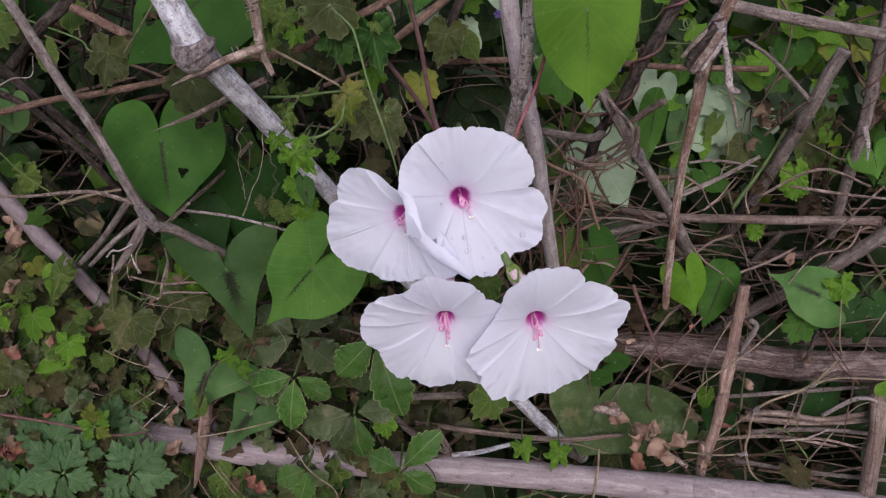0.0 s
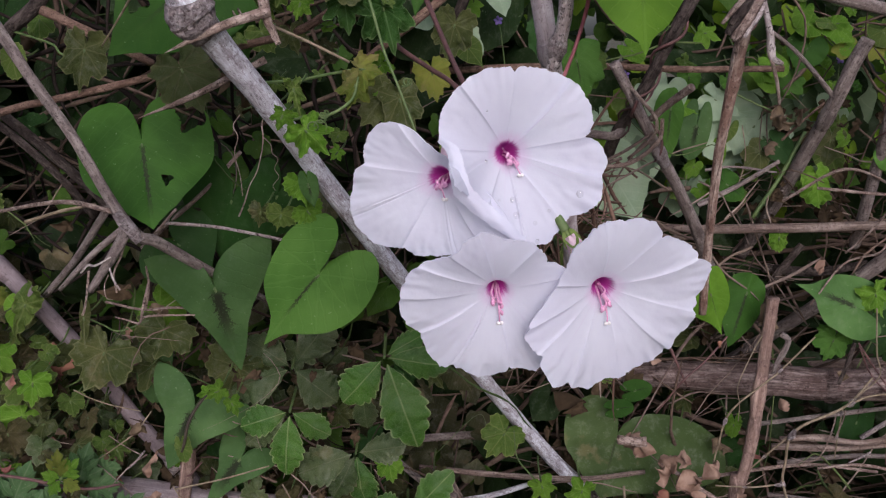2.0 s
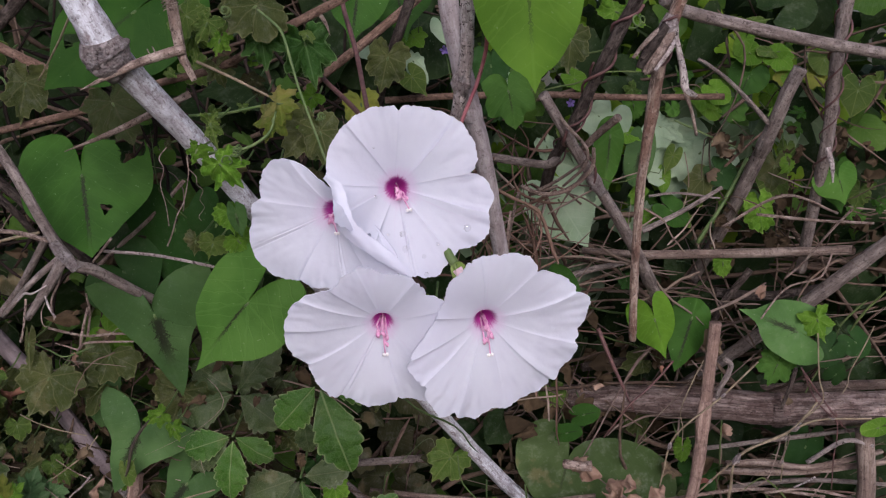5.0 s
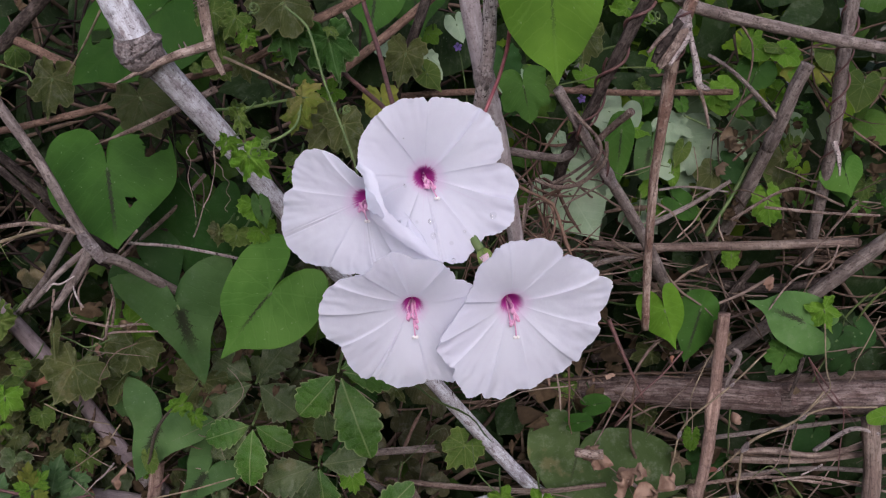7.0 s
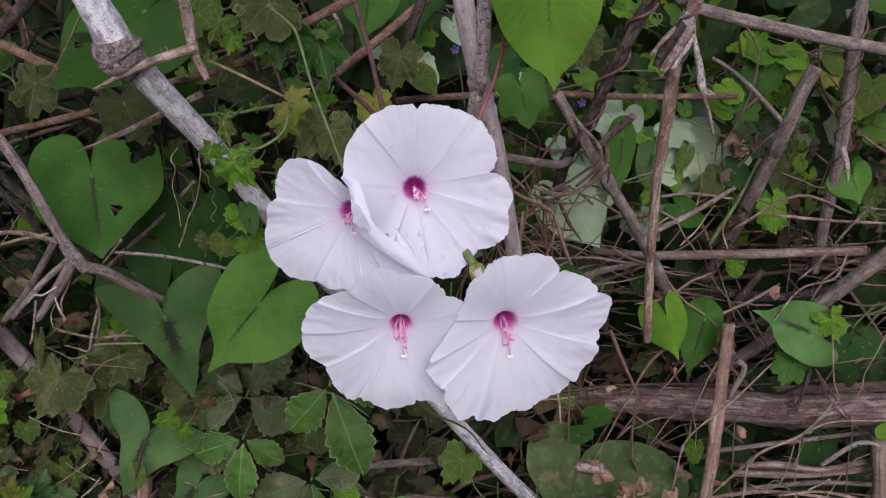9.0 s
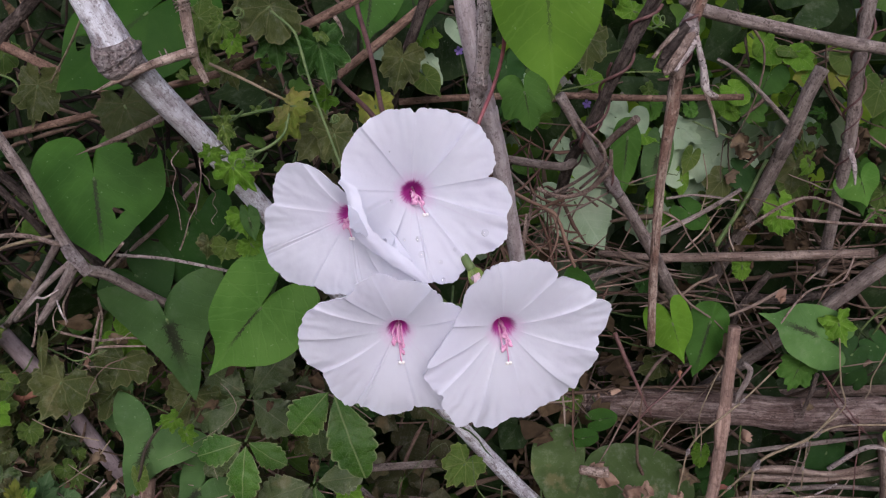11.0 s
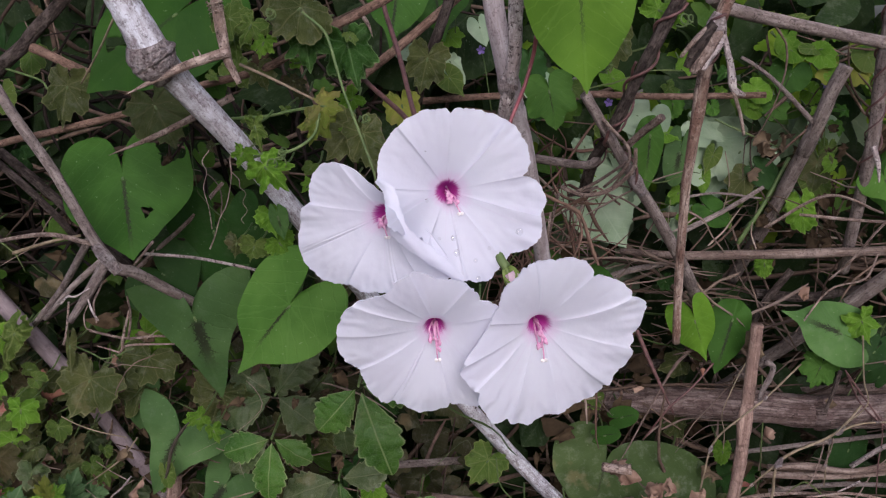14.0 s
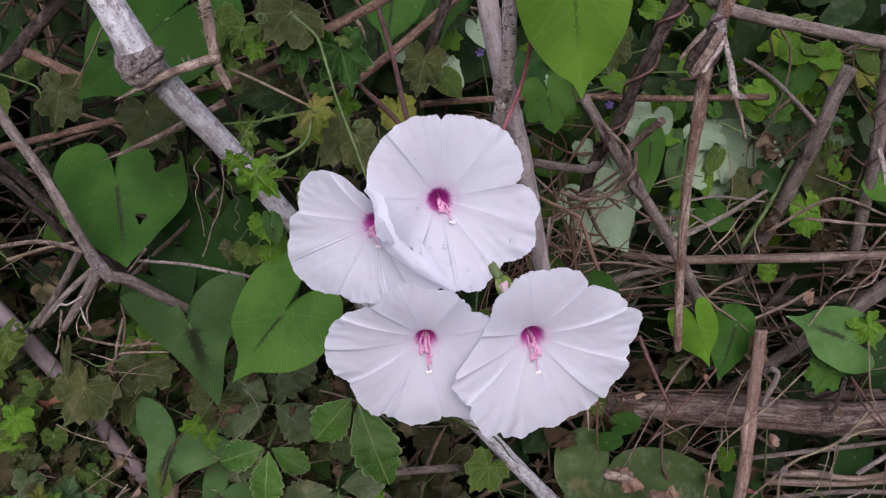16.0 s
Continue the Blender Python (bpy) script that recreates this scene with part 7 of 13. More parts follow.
heart_leaf("lobed_leaf", "lobed", (-0.2258, 0.5700, 1.0897), (-0.2331, 0.5700, 1.0742), 0.972, "ivy_dark", "dusty green lobed leaf", group="small lobed leaves", teeth=0.06, count=9, crinkle=0.14, segs=80, rings=9, wave=0.08, fold=0.16)
heart_leaf("lobed_leaf", "lobed", (-0.2050, 0.5700, 1.0765), (-0.2049, 0.5700, 1.0604), 0.978, "ivy_brown", "browned lobed leaf on the vine", group="small lobed leaves", teeth=0.06, count=9, crinkle=0.14, segs=80, rings=9, wave=0.08, fold=0.16)
heart_leaf("lobed_leaf", "lobed", (-0.2263, 0.5900, 1.1469), (-0.2262, 0.5900, 1.1315), 0.930, "ivy_brown", "dull browned leaf on the vine", group="small lobed leaves", teeth=0.06, count=9, crinkle=0.14, segs=80, rings=9, wave=0.08, fold=0.16)
heart_leaf("lobed_leaf", "lobed", (-0.2047, 0.5850, 1.1511), (-0.2010, 0.5850, 1.1433), 1.203, "ivy_yellow", "small yellowed leaf on the vine", group="small lobed leaves", teeth=0.06, count=9, crinkle=0.14, segs=80, rings=9, wave=0.08, fold=0.16)
heart_leaf("lobed_leaf", "cordate", (-0.1811, 0.5700, 1.1495), (-0.1917, 0.5680, 1.1287), 0.386, "ivy", "small green leaf of the low vine", group="small lobed leaves", teeth=0.06, count=9, crinkle=0.24, segs=80, rings=9, wave=0.10, fold=0.3)
heart_leaf("round_leaf", "round", (-0.2105, 0.6100, 1.2032), (-0.2116, 0.6100, 1.1904), 0.738, "ivy", "small green leaf in the shade", group="small lobed leaves", teeth=0.06, count=9, crinkle=0.24, segs=80, rings=9, wave=0.10, fold=0.3)
heart_leaf("lobed_leaf", "ivy", (-0.0934, 0.5780, 1.0857), (-0.0971, 0.5750, 1.0795), 1.050, "ivy_fresh", "young curled bright leaf", group="small lobed leaves", teeth=0.06, count=9, crinkle=0.24, segs=80, rings=9, wave=0.10, fold=0.3)
heart_leaf("round_leaf", "round", (-0.1167, 0.5760, 1.0499), (-0.1164, 0.5750, 1.0434), 0.805, "ivy_fresh", "young green bud leaf", group="small lobed leaves", teeth=0.06, count=9, crinkle=0.24, segs=80, rings=9, wave=0.10, fold=0.3)
heart_leaf("lobed_leaf", "lobed", (0.0035, 0.5850, 1.0295), (0.0047, 0.5800, 1.0184), 0.893, "ivy_fresh", "small yellow-green lobed leaf", group="small lobed leaves", teeth=0.06, count=9, crinkle=0.14, segs=80, rings=9, wave=0.08, fold=0.16)
heart_leaf("lobed_leaf", "lobed", (-0.0194, 0.4900, 1.2991), (-0.0107, 0.4870, 1.2912), 0.992, "ivy", "small green lobed leaf", group="small lobed leaves", teeth=0.06, count=9, crinkle=0.14, segs=80, rings=9, wave=0.08, fold=0.16)
heart_leaf("lobed_leaf", "lobed", (0.0057, 0.4900, 1.3023), (0.0018, 0.4900, 1.2914), 1.326, "ivy_dark", "dusty green lobed leaf", group="small lobed leaves", teeth=0.06, count=9, crinkle=0.14, segs=80, rings=9, wave=0.08, fold=0.16)
heart_leaf("lobed_leaf", "lobed", (0.0273, 0.5100, 1.2791), (0.0307, 0.5050, 1.2674), 1.097, "ivy_deep", "dark green lobed leaf", group="small lobed leaves", teeth=0.06, count=9, crinkle=0.14, segs=80, rings=9, wave=0.08, fold=0.16)
heart_leaf("lobed_leaf", "lobed", (-0.1806, 0.5600, 1.2966), (-0.1761, 0.5550, 1.2847), 0.899, "ivy", "small bright leaf at the edge", group="small lobed leaves", teeth=0.06, count=9, crinkle=0.14, segs=80, rings=9, wave=0.08, fold=0.16)
heart_leaf("lobed_leaf", "ivy", (-0.1880, 0.5650, 1.0336), (-0.1855, 0.5600, 1.0262), 1.004, "ivy_yellow", "small yellow-green cut leaf", group="small lobed leaves", teeth=0.06, count=9, crinkle=0.24, segs=80, rings=9, wave=0.10, fold=0.3)
heart_leaf("lobed_leaf", "lobed", (0.1791, 0.5600, 1.2878), (0.1957, 0.5550, 1.2783), 0.401, "ivy_fresh", "small bright green leaf at the frayed stick", group="small lobed leaves", teeth=0.06, count=9, crinkle=0.14, segs=80, rings=9, wave=0.08, fold=0.16)
heart_leaf("lobed_leaf", "lobed", (0.0746, 0.4700, 1.1658), (0.0713, 0.4650, 1.1564), 0.967, "ivy", "small green leaf between the flowers", group="small lobed leaves", teeth=0.06, count=9, crinkle=0.14, segs=80, rings=9, wave=0.08, fold=0.16)
creeper_leaf((-0.0468, 0.5660, 1.0754), [(-0.0537, 0.5600, 1.0388), (-0.0747, 0.5620, 1.0702), (-0.0262, 0.5600, 1.0604), (-0.0772, 0.5700, 1.0546)], [0.0205, 0.0189, 0.0171, 0.0159], ["creeper", "creeper", "creeper", "creeper_dull"], "green five-leaflet creeper leaf with pale margins")
creeper_leaf((0.0118, 0.5200, 1.1185), [(0.0244, 0.5080, 1.0734), (-0.0111, 0.5160, 1.0972), (0.0436, 0.5160, 1.1115), (0.0328, 0.5240, 1.1275)], [0.0253, 0.0215, 0.0174, 0.0122], ["creeper", "creeper", "creeper", "creeper"], "creeper leaf with broad toothed leaflets beside a flower")
creeper_leaf((-0.0052, 0.5600, 1.0865), [(-0.0046, 0.5600, 1.0622)], [0.0150], ["creeper_dull"], "narrow dull creeper leaflet with a pale margin")
creeper_leaf((-0.0449, 0.5800, 1.0953), [(-0.0808, 0.5760, 1.0875), (-0.0690, 0.5840, 1.1146), (-0.0182, 0.5800, 1.1237), (-0.0213, 0.5740, 1.0748)], [0.0270, 0.0210, 0.0222, 0.0253], ["creeper_dull", "creeper_dull", "creeper_dull", "creeper_dull"], "dusty dull creeper leaf under the heart leaf")
creeper_leaf((-0.0144, 0.5780, 1.0407), [(-0.0489, 0.5740, 1.0334), (-0.0298, 0.5720, 1.0160), (-0.0127, 0.5740, 1.0079), (0.0143, 0.5740, 1.0440)], [0.0250, 0.0186, 0.0213, 0.0190], ["creeper_dull", "creeper_dull", "creeper", "creeper_dull"], "dusty dull creeper leaf above the lower cane")
creeper_leaf((0.0119, 0.5750, 0.9982), [(0.0392, 0.5720, 1.0254), (-0.0067, 0.5750, 1.0103), (0.0333, 0.5700, 0.9831)], [0.0200, 0.0186, 0.0193], ["creeper", "creeper", "creeper"], "three-leaflet creeper leaf over the lower cane")
creeper_leaf((-0.0486, 0.5750, 1.0025), [(-0.0697, 0.5700, 0.9975), (-0.0554, 0.5700, 0.9802), (-0.0383, 0.5720, 0.9909)], [0.0171, 0.0171, 0.0164], ["creeper", "creeper", "creeper_dull"], "small creeper leaf below")
creeper_leaf((-0.0799, 0.6000, 1.0619), [(-0.1026, 0.6000, 1.0507), (-0.0777, 0.6000, 1.0364)], [0.0188, 0.0188], ["creeper_dull", "creeper_dull"], "dull creeper leaf in the shade")
creeper_leaf((-0.2003, 0.5550, 1.0207), [(-0.2178, 0.5550, 1.0447), (-0.2288, 0.5550, 1.0122), (-0.2093, 0.5550, 0.9907), (-0.1813, 0.5550, 1.0095), (-0.1867, 0.5550, 1.0457)], [0.0187, 0.0216, 0.0209, 0.0202, 0.0180], ["fern", "fern", "fern", "fern", "fern"], "bluish green finely cut compound leaf", name="cut_leaf", cut=0.42, group="finely cut compound leaves")
creeper_leaf((-0.1568, 0.5550, 1.0182), [(-0.1655, 0.5550, 1.0416), (-0.1285, 0.5550, 1.0133), (-0.1506, 0.5550, 0.9917), (-0.1809, 0.5550, 1.0002), (-0.1321, 0.5550, 1.0389)], [0.0187, 0.0237, 0.0194, 0.0194, 0.0187], ["fern", "fern", "fern", "fern", "fern"], "bluish green finely cut compound leaf", name="cut_leaf", cut=0.42, group="finely cut compound leaves")
creeper_leaf((-0.2103, 0.5660, 1.0322), [(-0.2289, 0.5660, 1.0551), (-0.1950, 0.5660, 1.0588), (-0.2310, 0.5660, 1.0263)], [0.0219, 0.0204, 0.0168], ["fern", "fern", "fern"], "bluish green finely cut compound leaf", name="cut_leaf", cut=0.42, group="finely cut compound leaves")
creeper_leaf((-0.1719, 0.5700, 1.0388), [(-0.1631, 0.5700, 1.0652), (-0.1474, 0.5700, 1.0390), (-0.1855, 0.5700, 1.0560)], [0.0182, 0.0190, 0.0168], ["fern", "fern", "fern"], "bluish green finely cut compound leaf", name="cut_leaf", cut=0.42, group="finely cut compound leaves")
creeper_leaf((-0.2377, 0.5560, 1.0078), [(-0.2489, 0.5560, 1.0294), (-0.2175, 0.5560, 1.0218), (-0.2437, 0.5560, 0.9884)], [0.0197, 0.0182, 0.0182], ["fern", "fern", "fern"], "bluish green finely cut compound leaf", name="cut_leaf", cut=0.42, group="finely cut compound leaves")
creeper_leaf((-0.1639, 0.5770, 1.0438), [(-0.1673, 0.5770, 1.0593), (-0.1474, 0.5770, 1.0524), (-0.1556, 0.5770, 1.0320)], [0.0154, 0.0169, 0.0147], ["fern", "fern", "fern"], "bluish green finely cut compound leaf", name="cut_leaf", cut=0.42, group="finely cut compound leaves")
creeper_leaf((-0.1861, 0.5600, 1.0324), [(-0.1828, 0.5600, 1.0486), (-0.1738, 0.5600, 1.0297), (-0.1983, 0.5600, 1.0269)], [0.0144, 0.0144, 0.0144], ["fern", "fern", "fern"], "bluish green finely cut compound leaf", name="cut_leaf", cut=0.42, group="finely cut compound leaves")
stick("rolled_leaf", [(0.1430, 0.6000, 1.0226), (0.1510, 0.5960, 1.0222), (0.1593, 0.5940, 1.0224)], [0.0028, 0.0026, 0.0030], "twig", "rolled straw-coloured dead leaf", "dry leaf", "crumpled dry leaves", sides=8, rough=0.3)
crumple("dry_leaf", (0.1629, 0.6000, 1.0103), 0.0182, "dry_leaf", "crumpled pale brown dead leaf", 1)
crumple("dry_leaf", (0.1685, 0.6000, 1.0005), 0.0156, "dry_leaf", "crumpled pale brown dead leaf", 2)
crumple("dry_leaf", (0.1818, 0.6000, 1.0062), 0.0137, "dry_leaf", "crumpled pale brown dead leaf", 3)
crumple("dry_leaf", (0.1947, 0.5980, 0.9937), 0.0165, "dry_leaf", "crumpled pale brown dead leaf", 4)
crumple("dry_leaf", (0.1897, 0.5950, 0.9769), 0.0138, "dry_leaf", "crumpled pale brown dead leaf", 5)
crumple("dry_leaf", (0.2100, 0.5900, 0.9781), 0.0118, "dry_leaf", "crumpled pale brown dead leaf", 6)
crumple("dry_leaf", (-0.0804, 0.5750, 0.9904), 0.0153, "red_leaf", "small russet dead leaf", 7)
crumple("dry_leaf", (-0.2381, 0.5700, 1.0334), 0.0203, "red_leaf", "russet and yellow dying leaf", 8)
crumple("dry_leaf", (0.0312, 0.6000, 1.0085), 0.0184, "red_leaf", "small russet dead leaf", 9)
crumple("dry_leaf", (-0.1889, 0.6000, 1.1014), 0.0205, "red_leaf", "brown dead leaf in the shade", 10)
crumple("dry_leaf", (-0.2214, 0.6000, 1.1583), 0.0190, "dry_leaf", "brown dead leaf in the shade", 11)
crumple("dry_leaf", (-0.1328, 0.5700, 1.0419), 0.0113, "dry_leaf", "tan dead leaf scrap", 12)
crumple("dry_leaf", (0.2859, 0.6000, 1.0483), 0.0062, "withered", "small withered brown leaf scrap", 13)
stick("dry_leaf_stalk", [(0.1714, 0.6050, 1.0017), (0.1876, 0.6000, 0.9885), (0.2050, 0.6000, 0.9742)], [0.0012, 0.0016, 0.0018], "twig", "pinkish stalk of a dead leaf", "stem", "climbing and dry stems", sides=8)
curl("tendril", (0.1246, 0.4200, 1.2637), (0.2, -1, 0.2), 2.2, 0.0014, 0.0006, 0.0004, "stem_green", "pale green coiled tendril")
curl("tendril", (0.0032, 0.4650, 1.2964), (0.1, -1, 0.1), 2.2, 0.0020, 0.0009, 0.0004, "stem_green", "pale green coiled tendril")
curl("tendril", (0.0350, 0.4650, 1.2525), (0.3, -1, 0), 2.2, 0.0018, 0.0008, 0.0004, "stem_green", "pale green coiled tendril")
curl("tendril", (0.0017, 0.4520, 1.2419), (0.4, -0.8, 0.3), 2.2, 0.0018, 0.0008, 0.0004, "stem_green", "pale green coiled tendril")
curl("tendril", (0.1681, 0.4780, 1.2790), (0.3, -1, 0), 2.2, 0.0028, 0.0013, 0.0004, "stem_green", "pale green coiled tendril")
curl("tendril", (0.0026, 0.4550, 1.2390), (-0.5, -0.8, 0.1), 2.2, 0.0025, 0.0011, 0.0004, "stem_green", "pale green coiled tendril")
flower((0.0446, 0.3940, 1.2236), (-0.42, -1, -0.1), 0.029, "white morning glory partly behind another, pink throat", spin=199, seed=1.3, calyx=(0.004, 0.032, 0.006), style=(0.0024, -0.0060),
       rims=(0.50, 0.44, 0.38, 0.31, 0.28, 0.28, 0.28, 0.29, 0.29, 0.34, 0.44, 0.65, 0.81, 0.88, 0.92, 0.91, 0.87, 0.95, 1.01, 1.09, 1.16, 1.15, 1.12, 1.01, 0.90, 0.90, 0.87, 0.86, 0.85, 0.88, 0.92, 1.00, 1.06, 0.94, 0.72, 0.57),
       notches=[(164, 0.04, 3), (239, 0.03, 2.5)], bands=(199, 280), creases=[(117, 0.0009, 16, 1), (164, 0.0006, 14, 1), (199, 0.0006, 9, -1), (239, 0.0011, 22, 1), (280, 0.0007, 9, -1), (303, 0.0011, 18, 1)])
flower((0.0665, 0.3910, 1.2299), (0.04, -1, -0.06), 0.029, "white morning glory with water drops and a folded lobe", spin=45, seed=2.1, calyx=(0, 0.032, 0.006), style=(0.0034, -0.0064),
       rims=(1.03, 0.92, 1.00, 1.03, 1.05, 1.03, 1.01, 0.98, 0.96, 0.96, 0.97, 0.96, 0.94, 0.92, 0.90, 0.85, 0.80, 0.67, 0.69, 0.68, 0.63, 0.60, 0.56, 0.53, 0.60, 0.67, 0.77, 0.90, 1.03, 1.07, 1.01, 0.98, 1.10, 1.15, 1.08, 1.11),
       notches=[(83, 0.05, 1.6), (9, 0.07, 1.8), (342, 0.03, 1.4), (279, 0.04, 2.2)], bands=(276,), drops=[(273, 0.66, 0.00125), (272, 0.50, 0.0011), (194, 0.25, 0.0007), (327, 0.90, 0.0013), (284, 1.0, 0.0009), (287, 0.80, 0.0008), (302, 0.76, 0.0007), (253, 0.50, 0.0006), (112, 0.55, 0.0004)],
       creases=[(119, 0.0011, 20, -1), (84, 0.0005, 10, 1), (45, 0.0017, 24, -1), (10, 0.0007, 14, 1), (342, 0.0018, 22, -1), (305, 0.0011, 14, -1), (276, 0.0011, 10, 1), (240, 0.0022, 30, -1), (191, 0.0010, 14, 1), (166, 0.0012, 6, -1)], lifts=[(198, 24, 0.056), (238, 26, 0.020), (183, 6, 0.010)],
       flap=[((0.0450, 0.3780, 1.2375), 0.00089), ((0.0487, 0.3745, 1.2339), 0.00193), ((0.0495, 0.3735, 1.2280), 0.00245), ((0.0509, 0.3735, 1.2216), 0.00280), ((0.0563, 0.3750, 1.2152), 0.00264), ((0.0626, 0.3760, 1.2092), 0.00229), ((0.0689, 0.3790, 1.2022), 0.00125)])
flower((0.0586, 0.3700, 1.1905), (0.0, -1, -0.36), 0.029, "white morning glory with ruffled rim and pink throat", spin=237, seed=3.7, calyx=(0.002, 0.032, 0.01), style=(0.0000, -0.0090),
       rims=(0.75, 0.76, 0.78, 0.74, 0.69, 0.73, 0.77, 0.75, 0.74, 0.79, 0.87, 0.86, 0.80, 0.83, 0.92, 1.00, 1.03, 1.04, 1.05, 1.02, 0.95, 0.96, 1.02, 1.07, 0.99, 1.02, 1.04, 0.99, 0.98, 1.10, 1.06, 0.93, 0.84, 0.79, 0.76, 0.76),
       notches=[(275, 0.06, 1.5), (237, 0.04, 1.6), (203, 0.02, 3), (84, 0.03, 3), (38, 0.03, 3)], bands=(237,), creases=[(101, 0.0009, 14, 1), (58, 0.0011, 16, -1), (16, 0.0006, 16, 1), (275, 0.0009, 20, -1), (237, 0.0008, 9, 1), (203, 0.0008, 18, 1), (172, 0.0007, 16, -1), (146, 0.0009, 12, 1), (126, 0.0008, 10, -1)], lifts=[(120, 20, 0.002)], depth=0.17, pink=1.2)
flower((0.0911, 0.3690, 1.1884), (0.12, -1, -0.26), 0.03, "white morning glory with pleated lobes and pink throat", spin=16, seed=4.9, calyx=(-0.0070, 0.015, 0.0140), style=(0.0004, -0.0098),
       rims=(1.06, 1.12, 1.01, 0.96, 0.88, 0.84, 0.90, 0.89, 0.84, 0.83, 0.85, 0.75, 0.75, 0.66, 0.60, 0.59, 0.58, 0.60, 0.68, 0.81, 0.95, 0.94, 0.96, 1.06, 1.15, 1.11, 1.11, 1.01, 1.04, 0.99, 1.03, 1.05, 0.99, 1.03, 1.03, 0.99),
       notches=[(49, 0.05, 1.6), (18, 0.04, 2), (343, 0.05, 1.8), (311, 0.05, 1.6), (247, 0.05, 1.8), (220, 0.05, 2.5), (101, 0.03, 2)], bands=(), creases=[(94, 0.0010, 14, 1), (50, 0.0006, 16, -1), (16, 0.0010, 20, -1), (342, 0.0007, 18, -1), (311, 0.0010, 16, 1), (280, 0.0005, 10, -1), (248, 0.0010, 22, 1), (218, 0.0009, 16, 1), (196, 0.0008, 10, -1), (160, 0.0014, 20, -1)], lifts=[(128, 26, 0.003), (205, 20, 0.002)], depth=0.17, pink=1.15)
heart_leaf("pale_leaf", "heart", (0.1561, 0.6650, 1.1702), (0.1720, 0.6550, 1.1581), 0.929, "pale", "broad leaf behind, its green paled as if lit through", group="broad pale leaves", face=(0, 0, 0.8))
heart_leaf("pale_leaf", "heart", (0.1579, 0.6700, 1.1868), (0.1742, 0.6600, 1.1803), 0.737, "pale", "broad leaf behind, its green paled as if lit through", group="broad pale leaves", face=(0, 0, 0.8))
heart_leaf("pale_leaf", "heart", (0.1842, 0.6480, 1.2278), (0.1891, 0.6384, 1.2142), 0.862, "pale", "broad leaf behind, its green paled as if lit through", group="broad pale leaves", face=(0, 0, 0.8))
heart_leaf("pale_leaf", "lobed", (0.2071, 0.6800, 1.1552), (0.2192, 0.6700, 1.1432), 0.845, "pale", "broad leaf behind, its green paled as if lit through", group="broad pale leaves", face=(0, 0, 0.8))
heart_leaf("pale_leaf", "heart", (0.3270, 0.7100, 1.2053), (0.3305, 0.7000, 1.1914), 0.901, "pale", "broad leaf behind, its green paled as if lit through", group="broad pale leaves", face=(0, 0, 0.8))
heart_leaf("pale_leaf", "lobed", (0.3663, 0.7100, 1.2346), (0.3750, 0.7000, 1.2207), 0.942, "pale", "broad leaf behind, its green paled as if lit through", group="broad pale leaves", face=(0, 0, 0.8))
heart_leaf("pale_leaf", "scrap", (0.0734, 0.6480, 1.2738), (0.0816, 0.6386, 1.2597), 0.606, "pale", "broad leaf behind, its green paled as if lit through", group="broad pale leaves", face=(0, 0, 0.8))
heart_leaf("pale_leaf", "heart", (0.0933, 0.6480, 1.2922), (0.0960, 0.6386, 1.2800), 0.644, "pale", "broad leaf behind, its green paled as if lit through", group="broad pale leaves", face=(0, 0, 0.8))
heart_leaf("small_leaf", "lobed", (0.2509, 0.6450, 1.2360), (0.2574, 0.6400, 1.2272), 1.128, "ivy_fresh", "yellow-green leaf catching light in the upper thicket", group="small lobed leaves", face=(0, 0, 0.5), crinkle=0.08, fold=0.1, segs=48, rings=6)
heart_leaf("small_leaf", "round", (0.2577, 0.6450, 1.2387), (0.2648, 0.6400, 1.2308), 0.866, "ivy_fresh", "yellow-green leaf catching light in the upper thicket", group="small lobed leaves", face=(0, 0, 0.5), crinkle=0.08, fold=0.1, segs=48, rings=6)
heart_leaf("small_leaf", "lobed", (0.2676, 0.6450, 1.2276), (0.2739, 0.6400, 1.2188), 1.061, "heart_bright", "yellow-green leaf catching light in the upper thicket", group="small lobed leaves", face=(0, 0, 0.5), crinkle=0.08, fold=0.1, segs=48, rings=6)
heart_leaf("small_leaf", "cordate", (0.2010, 0.6450, 1.2174), (0.2104, 0.6400, 1.2127), 0.854, "ivy_fresh", "yellow-green leaf catching light in the upper thicket", group="small lobed leaves", face=(0, 0, 0.5), crinkle=0.08, fold=0.1, segs=48, rings=6)
heart_leaf("small_leaf", "cordate", (0.2237, 0.6450, 1.1881), (0.2210, 0.6400, 1.1744), 0.399, "ivy_fresh", "yellow-green leaf catching light in the upper thicket", group="small lobed leaves", face=(0, 0, 0.5), crinkle=0.08, fold=0.1, segs=48, rings=6)
heart_leaf("small_leaf", "lobed", (0.2176, 0.6450, 1.1651), (0.2253, 0.6400, 1.1592), 0.853, "ivy_fresh", "yellow-green leaf catching light in the upper thicket", group="small lobed leaves", face=(0, 0, 0.5), crinkle=0.08, fold=0.1, segs=48, rings=6)
heart_leaf("small_leaf", "lobed", (0.2338, 0.6450, 1.1617), (0.2383, 0.6400, 1.1551), 0.890, "ivy", "yellow-green leaf catching light in the upper thicket", group="small lobed leaves", face=(0, 0, 0.5), crinkle=0.08, fold=0.1, segs=48, rings=6)
heart_leaf("small_leaf", "lobed", (0.3025, 0.6450, 1.2448), (0.3075, 0.6400, 1.2371), 1.281, "ivy_yellow", "yellow-green leaf catching light in the upper thicket", group="small lobed leaves", face=(0, 0, 0.5), crinkle=0.08, fold=0.1, segs=48, rings=6)
